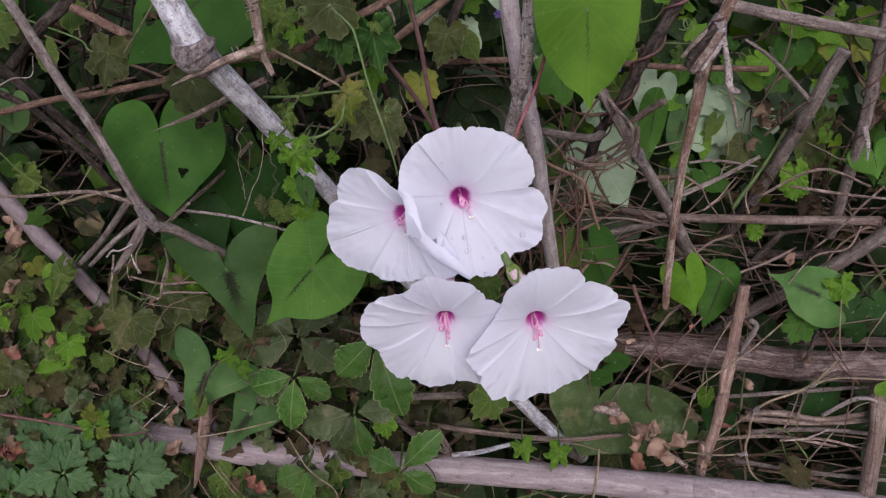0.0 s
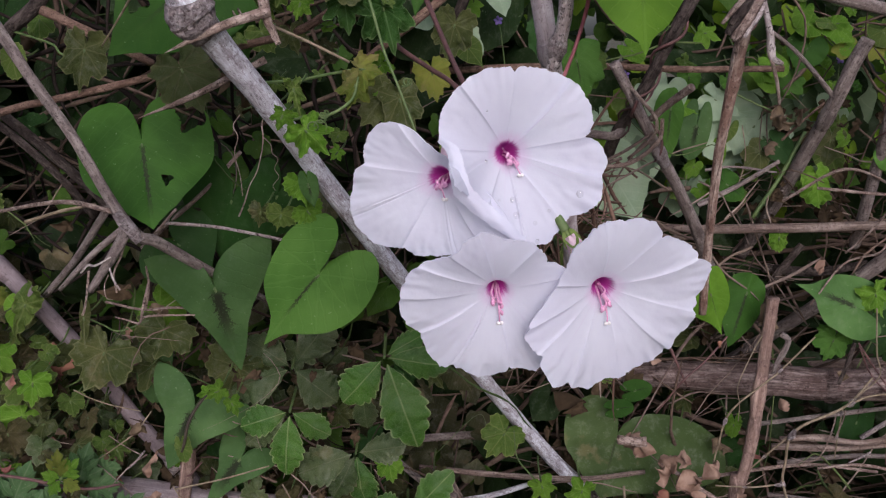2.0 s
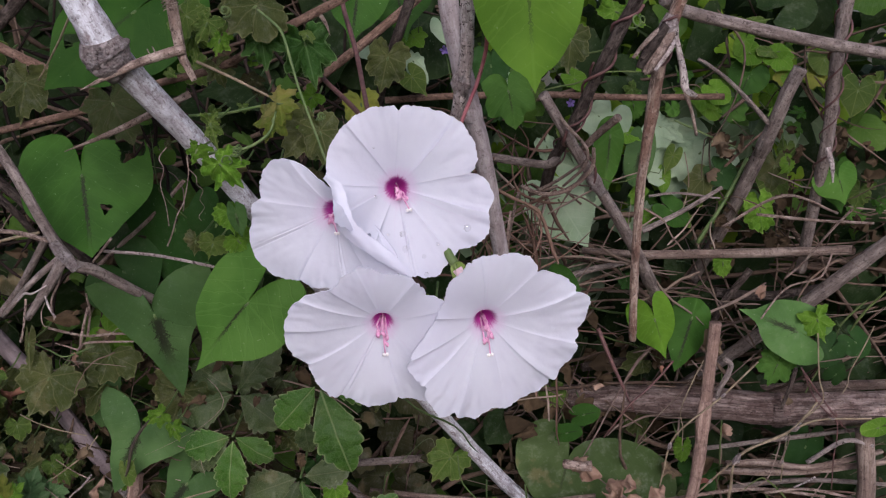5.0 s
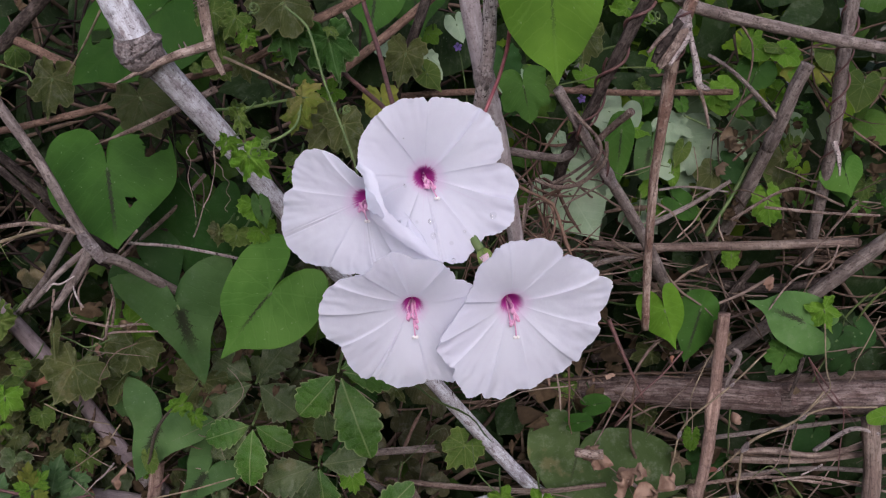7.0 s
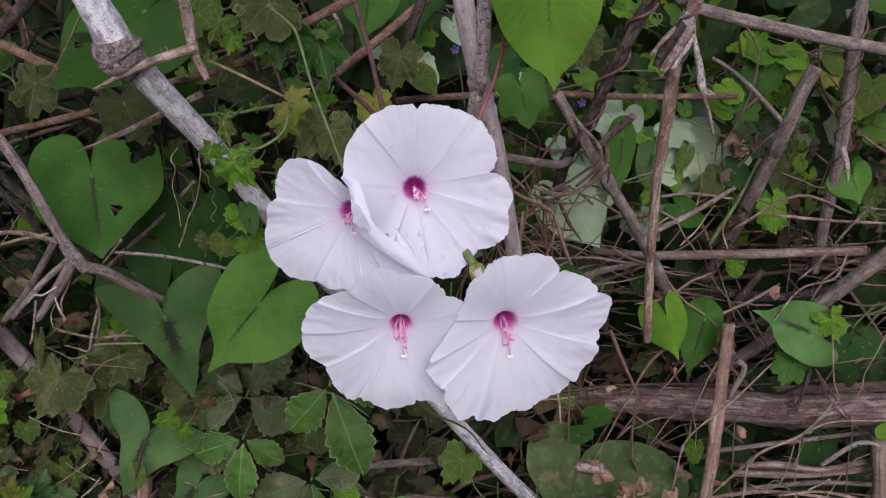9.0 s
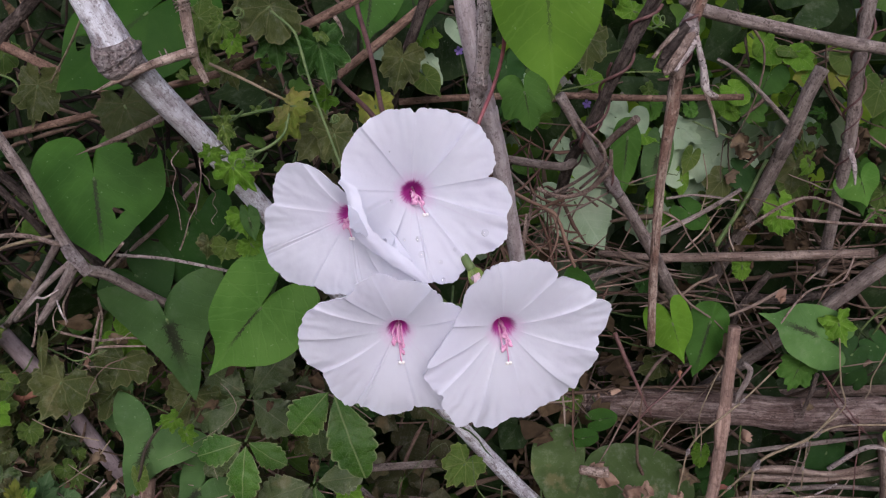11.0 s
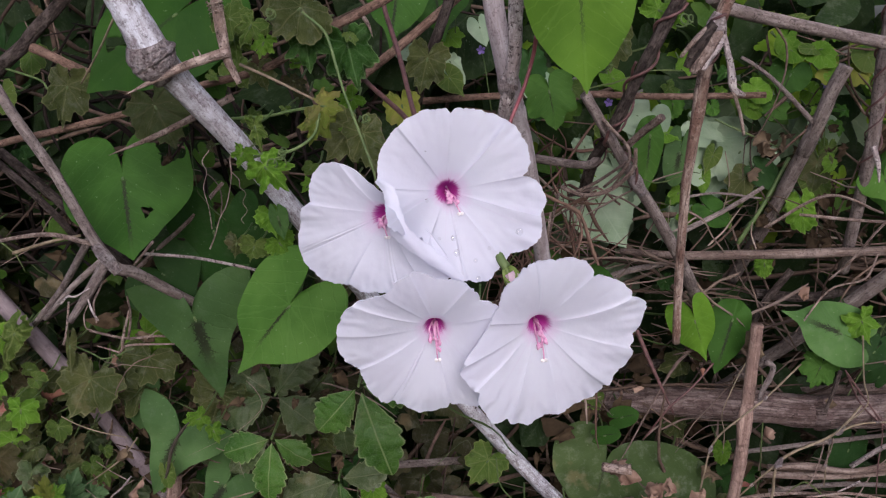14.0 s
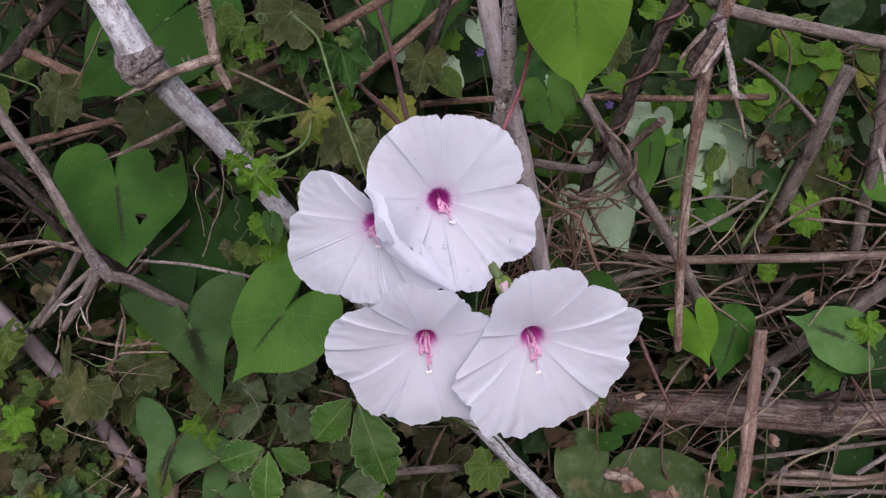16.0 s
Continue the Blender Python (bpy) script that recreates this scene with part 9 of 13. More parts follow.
heart_leaf("lobed_leaf", "lobed", (-0.0126, 0.5925, 1.0095), (-0.0137, 0.5845, 1.0006), 0.927, "ivy_dark", "dark dusty green leaf in the shade below", group="small lobed leaves", face=(-0.35, 0, 0.09), fold=0.07, teeth=0.06, wave=0.036, droop=0.31, segs=48, rings=7, crinkle=0.16)
heart_leaf("lobed_leaf", "ivy", (0.0291, 0.6054, 1.0066), (0.0300, 0.6080, 0.9905), 0.697, "ivy_brown", "browned leaf in the shade below", group="small lobed leaves", face=(0.04, 0, 0.46), fold=0.28, teeth=0.06, wave=0.037, droop=0.18, segs=48, rings=7, crinkle=0.16)
heart_leaf("lobed_leaf", "ivy", (-0.0313, 0.5996, 0.9802), (-0.0385, 0.5951, 0.9711), 0.969, "heart_shade", "leaf low in the thicket, green darkened as by shade", group="small lobed leaves", face=(0.44, 0, 0.29), fold=0.19, teeth=0.06, wave=0.097, droop=0.12, segs=48, rings=7, crinkle=0.16)
heart_leaf("lobed_leaf", "lobed", (-0.0097, 0.6242, 0.9962), (-0.0151, 0.6244, 0.9745), 0.883, "heart_shade", "leaf low in the thicket, green darkened as by shade", group="small lobed leaves", face=(0.02, 0, 0.43), fold=0.19, teeth=0.06, wave=0.042, droop=0.03, segs=48, rings=7, crinkle=0.16)
heart_leaf("lobed_leaf", "lobed", (-0.0898, 0.5996, 0.9702), (-0.1043, 0.5977, 0.9641), 0.950, "creeper_dull", "dull grey-green leaf in the shade below", group="small lobed leaves", face=(0.11, 0, -0.19), fold=0.25, teeth=0.06, wave=0.064, droop=0.18, segs=48, rings=7, crinkle=0.16)
heart_leaf("lobed_leaf", "ivy", (-0.1084, 0.6115, 1.0190), (-0.0878, 0.6134, 1.0171), 0.977, "ivy_dark", "dark dusty green leaf in the shade below", group="small lobed leaves", face=(0.25, 0, 0.35), fold=0.17, teeth=0.06, wave=0.077, droop=0.28, segs=48, rings=7, crinkle=0.16)
heart_leaf("lobed_leaf", "lobed", (0.0159, 0.6136, 1.0733), (0.0097, 0.6175, 1.0602), 0.795, "heart_shade", "leaf low in the thicket, green darkened as by shade", group="small lobed leaves", face=(0.06, 0, 0.48), fold=0.16, teeth=0.06, wave=0.068, droop=0.13, segs=48, rings=7, crinkle=0.16)
heart_leaf("lobed_leaf", "ivy", (-0.0522, 0.5927, 0.9875), (-0.0465, 0.5930, 0.9729), 0.844, "ivy_brown", "browned leaf in the shade below", group="small lobed leaves", face=(0.15, 0, 0.36), fold=0.25, teeth=0.06, wave=0.058, droop=0.29, segs=48, rings=7, crinkle=0.16)
heart_leaf("lobed_leaf", "lobed", (-0.0944, 0.6247, 1.0322), (-0.0830, 0.6175, 1.0219), 0.828, "heart_shade", "leaf low in the thicket, green darkened as by shade", group="small lobed leaves", face=(-0.17, 0, -0.13), fold=0.12, teeth=0.06, wave=0.043, droop=0.24, segs=48, rings=7, crinkle=0.16)
heart_leaf("lobed_leaf", "ivy", (-0.0287, 0.5454, 1.2554), (-0.0241, 0.5463, 1.2508), 1.163, "ivy", "green lobed leaf of the climbing vine", group="small lobed leaves", face=(-0.27, 0, 0.5), fold=0.19, teeth=0.06, wave=0.089, droop=0.17, segs=48, rings=7, crinkle=0.16)
heart_leaf("lobed_leaf", "lobed", (0.0113, 0.5195, 1.2889), (0.0174, 0.5154, 1.2810), 0.826, "ivy_brown", "browned lobed leaf of the climbing vine", group="small lobed leaves", face=(-0.44, 0, 0.33), fold=0.23, teeth=0.06, wave=0.051, droop=0.01, segs=48, rings=7, crinkle=0.16)
heart_leaf("lobed_leaf", "ivy", (0.0239, 0.5364, 1.2594), (0.0141, 0.5351, 1.2532), 0.820, "ivy_fresh", "fresh bright green lobed leaf of the climbing vine", group="small lobed leaves", face=(0.44, 0, 0.42), fold=0.08, teeth=0.06, wave=0.04, droop=0.08, segs=48, rings=7, crinkle=0.16)
heart_leaf("lobed_leaf", "ivy", (0.0005, 0.5116, 1.2712), (0.0064, 0.5074, 1.2665), 0.805, "ivy_brown", "browned lobed leaf of the climbing vine", group="small lobed leaves", face=(0.43, 0, 0.4), fold=0.35, teeth=0.06, wave=0.077, droop=0.06, segs=48, rings=7, crinkle=0.16)
heart_leaf("lobed_leaf", "lobed", (0.0220, 0.5134, 1.2204), (0.0303, 0.5166, 1.2150), 1.045, "ivy_brown", "browned lobed leaf of the climbing vine", group="small lobed leaves", face=(0.35, 0, 0.49), fold=0.08, teeth=0.06, wave=0.086, droop=0.14, segs=48, rings=7, crinkle=0.16)
heart_leaf("lobed_leaf", "lobed", (-0.0294, 0.5302, 1.2790), (-0.0246, 0.5297, 1.2689), 0.900, "ivy", "green lobed leaf of the climbing vine", group="small lobed leaves", face=(0.09, 0, 0.19), fold=0.33, teeth=0.06, wave=0.05, droop=0.08, segs=48, rings=7, crinkle=0.16)
heart_leaf("lobed_leaf", "lobed", (-0.0350, 0.5305, 1.3031), (-0.0271, 0.5262, 1.3049), 0.645, "ivy_dark", "dark dusty green lobed leaf of the climbing vine", group="small lobed leaves", face=(0.48, 0, 0.04), fold=0.16, teeth=0.06, wave=0.04, droop=0.3, segs=48, rings=7, crinkle=0.16)
heart_leaf("lobed_leaf", "ivy", (-0.0129, 0.5051, 1.2327), (-0.0104, 0.5059, 1.2243), 0.827, "ivy_brown", "browned lobed leaf of the climbing vine", group="small lobed leaves", face=(0.13, 0, 0.3), fold=0.33, teeth=0.06, wave=0.061, droop=0.09, segs=48, rings=7, crinkle=0.16)
heart_leaf("lobed_leaf", "ivy", (-0.0125, 0.5030, 1.2767), (-0.0107, 0.5030, 1.2671), 0.945, "ivy_dark", "dark dusty green lobed leaf of the climbing vine", group="small lobed leaves", face=(-0.15, 0, 0.44), fold=0.23, teeth=0.06, wave=0.05, droop=0.17, segs=48, rings=7, crinkle=0.16)
heart_leaf("lobed_leaf", "ivy", (0.0008, 0.5149, 1.2224), (-0.0032, 0.5151, 1.2185), 0.954, "ivy_fresh", "fresh bright green lobed leaf of the climbing vine", group="small lobed leaves", face=(-0.14, 0, 0.02), fold=0.16, teeth=0.06, wave=0.072, droop=0.11, segs=48, rings=7, crinkle=0.16)
heart_leaf("lobed_leaf", "lobed", (0.2508, 0.6880, 1.2682), (0.2495, 0.6894, 1.2602), 1.051, "heart", "plain green leaf in the brighter upper thicket", group="small lobed leaves", face=(0.04, 0, -0.01), fold=0.1, teeth=0.06, wave=0.037, droop=0.08, segs=48, rings=7, crinkle=0.16)
heart_leaf("lobed_leaf", "cordate", (0.3505, 0.6499, 1.1664), (0.3455, 0.6464, 1.1540), 0.865, "ivy", "green leaf in the brighter upper thicket", group="small lobed leaves", face=(0.23, 0, 0.4), fold=0.31, teeth=0.06, wave=0.036, droop=0.21, segs=48, rings=7, crinkle=0.16)
heart_leaf("lobed_leaf", "lobed", (0.3260, 0.6904, 1.2078), (0.3256, 0.6835, 1.2008), 0.691, "heart_bright", "bright green leaf in the brighter upper thicket", group="small lobed leaves", face=(0.07, 0, 0.42), fold=0.3, teeth=0.06, wave=0.066, droop=0.14, segs=48, rings=7, crinkle=0.16)
heart_leaf("lobed_leaf", "ivy", (0.2944, 0.6449, 1.2228), (0.2926, 0.6413, 1.2175), 0.881, "ivy_fresh", "fresh bright green leaf in the brighter upper thicket", group="small lobed leaves", face=(-0.22, 0, 0.17), fold=0.19, teeth=0.06, wave=0.054, droop=0.35, segs=48, rings=7, crinkle=0.16)
heart_leaf("round_leaf", "round", (0.2340, 0.6592, 1.2301), (0.2345, 0.6524, 1.2247), 0.629, "heart_bright", "bright green leaf in the brighter upper thicket", group="small lobed leaves", face=(-0.4, 0, -0.16), fold=0.12, teeth=0.06, wave=0.084, droop=0.22, segs=48, rings=7, crinkle=0.16)
heart_leaf("lobed_leaf", "lobed", (0.2419, 0.6614, 1.2397), (0.2425, 0.6547, 1.2343), 0.732, "ivy_fresh", "fresh bright green leaf in the brighter upper thicket", group="small lobed leaves", face=(0.45, 0, 0.31), fold=0.34, teeth=0.06, wave=0.031, droop=0.1, segs=48, rings=7, crinkle=0.16)
heart_leaf("lobed_leaf", "cordate", (0.3798, 0.6936, 1.1652), (0.3888, 0.6960, 1.1599), 0.851, "ivy", "green leaf in the brighter upper thicket", group="small lobed leaves", face=(-0.12, 0, 0.47), fold=0.15, teeth=0.06, wave=0.031, droop=0.02, segs=48, rings=7, crinkle=0.16)
heart_leaf("lobed_leaf", "lobed", (0.2742, 0.6950, 1.2415), (0.2813, 0.6983, 1.2370), 0.661, "ivy_fresh", "fresh bright green leaf in the brighter upper thicket", group="small lobed leaves", face=(-0.44, 0, -0.08), fold=0.25, teeth=0.06, wave=0.04, droop=0.01, segs=48, rings=7, crinkle=0.16)
heart_leaf("round_leaf", "round", (0.2905, 0.6791, 1.2455), (0.2793, 0.6774, 1.2347), 0.755, "ivy_fresh", "fresh bright green leaf in the brighter upper thicket", group="small lobed leaves", face=(-0.26, 0, 0.09), fold=0.06, teeth=0.06, wave=0.059, droop=0.09, segs=48, rings=7, crinkle=0.16)
heart_leaf("lobed_leaf", "lobed", (0.2410, 0.6485, 1.2510), (0.2351, 0.6418, 1.2471), 0.662, "heart", "plain green leaf in the brighter upper thicket", group="small lobed leaves", face=(-0.19, 0, -0.12), fold=0.22, teeth=0.06, wave=0.097, droop=0.23, segs=48, rings=7, crinkle=0.16)
heart_leaf("round_leaf", "round", (0.3629, 0.6940, 1.1749), (0.3669, 0.6939, 1.1693), 0.673, "heart_bright", "bright green leaf in the brighter upper thicket", group="small lobed leaves", face=(0.16, 0, 0.36), fold=0.24, teeth=0.06, wave=0.087, droop=0.18, segs=48, rings=7, crinkle=0.16)
heart_leaf("lobed_leaf", "cordate", (0.3030, 0.6445, 1.1900), (0.2954, 0.6369, 1.1845), 0.580, "ivy_fresh", "fresh bright green leaf in the brighter upper thicket", group="small lobed leaves", face=(0.17, 0, -0.17), fold=0.32, teeth=0.06, wave=0.039, droop=0.34, segs=48, rings=7, crinkle=0.16)
heart_leaf("lobed_leaf", "lobed", (0.3093, 0.6531, 1.2671), (0.3142, 0.6546, 1.2616), 0.811, "ivy_fresh", "fresh bright green leaf in the brighter upper thicket", group="small lobed leaves", face=(-0.34, 0, 0.23), fold=0.13, teeth=0.06, wave=0.058, droop=0.27, segs=48, rings=7, crinkle=0.16)
heart_leaf("lobed_leaf", "cordate", (0.2724, 0.6803, 1.2507), (0.2748, 0.6745, 1.2460), 0.682, "ivy", "green leaf in the brighter upper thicket", group="small lobed leaves", face=(0.06, 0, 0.35), fold=0.32, teeth=0.06, wave=0.061, droop=0.03, segs=48, rings=7, crinkle=0.16)
heart_leaf("round_leaf", "round", (0.2145, 0.6672, 1.1701), (0.2151, 0.6618, 1.1596), 0.943, "heart_bright", "bright green leaf in the brighter upper thicket", group="small lobed leaves", face=(-0.19, 0, -0.04), fold=0.2, teeth=0.06, wave=0.098, droop=0.03, segs=48, rings=7, crinkle=0.16)
heart_leaf("lobed_leaf", "ivy", (0.2212, 0.6650, 1.2040), (0.2130, 0.6682, 1.1944), 0.954, "ivy_fresh", "fresh bright green leaf in the brighter upper thicket", group="small lobed leaves", face=(0.38, 0, -0.06), fold=0.14, teeth=0.06, wave=0.089, droop=0.15, segs=48, rings=7, crinkle=0.16)
heart_leaf("lobed_leaf", "lobed", (0.3315, 0.6555, 1.2520), (0.3269, 0.6510, 1.2403), 0.932, "heart", "plain green leaf in the brighter upper thicket", group="small lobed leaves", face=(-0.49, 0, 0.02), fold=0.21, teeth=0.06, wave=0.064, droop=0.25, segs=48, rings=7, crinkle=0.16)
heart_leaf("round_leaf", "round", (0.2801, 0.6538, 1.2679), (0.2740, 0.6459, 1.2613), 0.474, "heart", "plain green leaf in the brighter upper thicket", group="small lobed leaves", face=(0.13, 0, 0.27), fold=0.23, teeth=0.06, wave=0.052, droop=0.32, segs=48, rings=7, crinkle=0.16)
heart_leaf("lobed_leaf", "cordate", (0.2791, 0.6635, 1.1602), (0.2705, 0.6583, 1.1570), 0.722, "ivy_fresh", "fresh bright green leaf in the brighter upper thicket", group="small lobed leaves", face=(-0.14, 0, 0.26), fold=0.09, teeth=0.06, wave=0.036, droop=0.05, segs=48, rings=7, crinkle=0.16)
heart_leaf("round_leaf", "round", (0.3047, 0.6787, 1.2310), (0.3126, 0.6788, 1.2257), 0.930, "ivy_fresh", "fresh bright green leaf in the brighter upper thicket", group="small lobed leaves", face=(-0.13, 0, -0.08), fold=0.31, teeth=0.06, wave=0.072, droop=0.18, segs=48, rings=7, crinkle=0.16)
heart_leaf("lobed_leaf", "ivy", (0.2169, 0.6503, 1.2605), (0.2266, 0.6462, 1.2569), 1.143, "ivy_fresh", "fresh bright green leaf in the brighter upper thicket", group="small lobed leaves", face=(0.25, 0, 0.23), fold=0.3, teeth=0.06, wave=0.051, droop=0.32, segs=48, rings=7, crinkle=0.16)
heart_leaf("lobed_leaf", "ivy", (0.3659, 0.6570, 1.1547), (0.3713, 0.6540, 1.1591), 1.084, "heart", "plain green leaf in the brighter upper thicket", group="small lobed leaves", face=(-0.25, 0, 0.43), fold=0.19, teeth=0.06, wave=0.069, droop=0.29, segs=48, rings=7, crinkle=0.16)
heart_leaf("lobed_leaf", "cordate", (0.2744, 0.6762, 1.2289), (0.2766, 0.6693, 1.2251), 0.623, "heart", "plain green leaf in the brighter upper thicket", group="small lobed leaves", face=(0.26, 0, 0.14), fold=0.24, teeth=0.06, wave=0.063, droop=0.21, segs=48, rings=7, crinkle=0.16)
heart_leaf("round_leaf", "round", (0.2089, 0.6557, 1.2344), (0.2096, 0.6578, 1.2238), 0.763, "heart_bright", "bright green leaf in the brighter upper thicket", group="small lobed leaves", face=(-0.4, 0, -0.18), fold=0.14, teeth=0.06, wave=0.039, droop=0.02, segs=48, rings=7, crinkle=0.16)
heart_leaf("lobed_leaf", "lobed", (0.3831, 0.6927, 1.2317), (0.3874, 0.6900, 1.2181), 0.934, "ivy", "green leaf in the brighter upper thicket", group="small lobed leaves", face=(0.19, 0, 0.31), fold=0.22, teeth=0.06, wave=0.065, droop=0.05, segs=48, rings=7, crinkle=0.16)
heart_leaf("lobed_leaf", "cordate", (0.3467, 0.6709, 1.2099), (0.3482, 0.6646, 1.2086), 0.818, "heart", "plain green leaf in the brighter upper thicket", group="small lobed leaves", face=(-0.17, 0, 0.07), fold=0.18, teeth=0.06, wave=0.032, droop=0.31, segs=48, rings=7, crinkle=0.16)
heart_leaf("lobed_leaf", "lobed", (0.2006, 0.6539, 1.1627), (0.1947, 0.6522, 1.1589), 0.854, "ivy", "green leaf in the brighter upper thicket", group="small lobed leaves", face=(0.22, 0, -0.07), fold=0.3, teeth=0.06, wave=0.1, droop=0.25, segs=48, rings=7, crinkle=0.16)
heart_leaf("lobed_leaf", "lobed", (0.3626, 0.6752, 1.1469), (0.3522, 0.6735, 1.1454), 0.814, "heart_bright", "bright green leaf in the brighter upper thicket", group="small lobed leaves", face=(0.4, 0, 0.05), fold=0.33, teeth=0.06, wave=0.088, droop=0.14, segs=48, rings=7, crinkle=0.16)
heart_leaf("lobed_leaf", "cordate", (0.3317, 0.6775, 1.1655), (0.3361, 0.6718, 1.1637), 0.935, "ivy_fresh", "fresh bright green leaf in the brighter upper thicket", group="small lobed leaves", face=(-0.42, 0, -0.03), fold=0.14, teeth=0.06, wave=0.037, droop=0.34, segs=48, rings=7, crinkle=0.16)
heart_leaf("lobed_leaf", "ivy", (0.2146, 0.6828, 1.2429), (0.2206, 0.6806, 1.2340), 0.820, "ivy", "green leaf in the brighter upper thicket", group="small lobed leaves", face=(0.33, 0, 0.3), fold=0.06, teeth=0.06, wave=0.077, droop=0.12, segs=48, rings=7, crinkle=0.16)
heart_leaf("round_leaf", "round", (0.2950, 0.6443, 1.2587), (0.3017, 0.6408, 1.2589), 0.798, "ivy_fresh", "fresh bright green leaf in the brighter upper thicket", group="small lobed leaves", face=(0.12, 0, -0.19), fold=0.27, teeth=0.06, wave=0.032, droop=0.17, segs=48, rings=7, crinkle=0.16)
heart_leaf("lobed_leaf", "ivy", (0.3320, 0.6504, 1.2358), (0.3290, 0.6427, 1.2278), 0.682, "ivy_fresh", "fresh bright green leaf in the brighter upper thicket", group="small lobed leaves", face=(0.25, 0, 0.4), fold=0.14, teeth=0.06, wave=0.078, droop=0.28, segs=48, rings=7, crinkle=0.16)
heart_leaf("lobed_leaf", "ivy", (0.3181, 0.6599, 1.2192), (0.3075, 0.6525, 1.2211), 0.466, "heart", "plain green leaf in the brighter upper thicket", group="small lobed leaves", face=(0.43, 0, 0.09), fold=0.28, teeth=0.06, wave=0.045, droop=0.1, segs=48, rings=7, crinkle=0.16)
heart_leaf("round_leaf", "round", (0.3149, 0.6772, 1.1953), (0.3101, 0.6700, 1.1873), 0.559, "ivy", "green leaf in the brighter upper thicket", group="small lobed leaves", face=(-0.25, 0, -0.05), fold=0.24, teeth=0.06, wave=0.084, droop=0.23, segs=48, rings=7, crinkle=0.16)
heart_leaf("lobed_leaf", "lobed", (0.2094, 0.6652, 1.0603), (0.1952, 0.6614, 1.0575), 0.821, "ivy_dark", "dark dusty green leaf deep between the stems", group="small lobed leaves", face=(0.4, 0, -0.12), fold=0.19, teeth=0.06, wave=0.047, droop=0.19, segs=48, rings=7, crinkle=0.16)
heart_leaf("lobed_leaf", "lobed", (0.1970, 0.6448, 1.1240), (0.2009, 0.6471, 1.1160), 0.864, "heart_shade", "leaf deep between the stems, green darkened as by shade", group="small lobed leaves", face=(0.12, 0, -0.11), fold=0.05, teeth=0.06, wave=0.091, droop=0.07, segs=48, rings=7, crinkle=0.16)
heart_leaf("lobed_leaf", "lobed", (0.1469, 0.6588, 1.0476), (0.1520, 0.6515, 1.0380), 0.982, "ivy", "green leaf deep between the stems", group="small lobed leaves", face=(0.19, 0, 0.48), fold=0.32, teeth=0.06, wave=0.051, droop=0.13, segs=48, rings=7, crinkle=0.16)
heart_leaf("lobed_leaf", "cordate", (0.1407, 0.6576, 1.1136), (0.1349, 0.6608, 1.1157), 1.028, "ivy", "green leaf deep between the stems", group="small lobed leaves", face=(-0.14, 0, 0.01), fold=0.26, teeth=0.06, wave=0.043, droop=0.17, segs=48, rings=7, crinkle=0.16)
heart_leaf("lobed_leaf", "lobed", (0.1412, 0.6510, 1.1075), (0.1471, 0.6496, 1.0955), 0.939, "heart_shade", "leaf deep between the stems, green darkened as by shade", group="small lobed leaves", face=(0.21, 0, 0.24), fold=0.34, teeth=0.06, wave=0.038, droop=0.09, segs=48, rings=7, crinkle=0.16)
heart_leaf("lobed_leaf", "lobed", (0.2377, 0.6633, 1.0813), (0.2301, 0.6602, 1.0726), 0.863, "heart_shade", "leaf deep between the stems, green darkened as by shade", group="small lobed leaves", face=(0.28, 0, 0.06), fold=0.14, teeth=0.06, wave=0.06, droop=0.34, segs=48, rings=7, crinkle=0.16)
heart_leaf("lobed_leaf", "cordate", (0.1453, 0.6494, 1.0884), (0.1414, 0.6497, 1.0786), 0.853, "ivy_dark", "dark dusty green leaf deep between the stems", group="small lobed leaves", face=(0.3, 0, 0.24), fold=0.27, teeth=0.06, wave=0.052, droop=0.17, segs=48, rings=7, crinkle=0.16)
heart_leaf("round_leaf", "round", (-0.1802, 0.6772, 1.2401), (-0.1830, 0.6774, 1.2263), 0.766, "heart_shade", "deep green leaf in the upper shade", group="small lobed leaves", face=(-0.48, 0, 0.14), fold=0.11, teeth=0.06, wave=0.091, droop=0.32, segs=48, rings=7, crinkle=0.16)
heart_leaf("lobed_leaf", "lobed", (-0.1664, 0.6212, 1.2998), (-0.1666, 0.6151, 1.2876), 0.877, "ivy", "green leaf in the upper shade", group="small lobed leaves", face=(-0.16, 0, -0.13), fold=0.29, teeth=0.06, wave=0.086, droop=0.16, segs=48, rings=7, crinkle=0.16)
heart_leaf("round_leaf", "round", (-0.2265, 0.6662, 1.2937), (-0.2213, 0.6644, 1.2812), 0.839, "ivy_dark", "dark dusty green leaf in the upper shade", group="small lobed leaves", face=(0.33, 0, -0.06), fold=0.22, teeth=0.06, wave=0.098, droop=0.31, segs=48, rings=7, crinkle=0.16)
heart_leaf("lobed_leaf", "lobed", (-0.1831, 0.6243, 1.2411), (-0.1952, 0.6273, 1.2454), 1.001, "heart_shade", "deep green leaf in the upper shade", group="small lobed leaves", face=(0.38, 0, 0.17), fold=0.09, teeth=0.06, wave=0.076, droop=0.11, segs=48, rings=7, crinkle=0.16)
heart_leaf("lobed_leaf", "lobed", (-0.2206, 0.6546, 1.1863), (-0.2349, 0.6581, 1.1776), 0.811, "ivy_dark", "dark dusty green leaf in the shade behind canes", group="small lobed leaves", face=(-0.07, 0, -0.15), fold=0.08, teeth=0.06, wave=0.06, droop=0.29, segs=48, rings=7, crinkle=0.16)
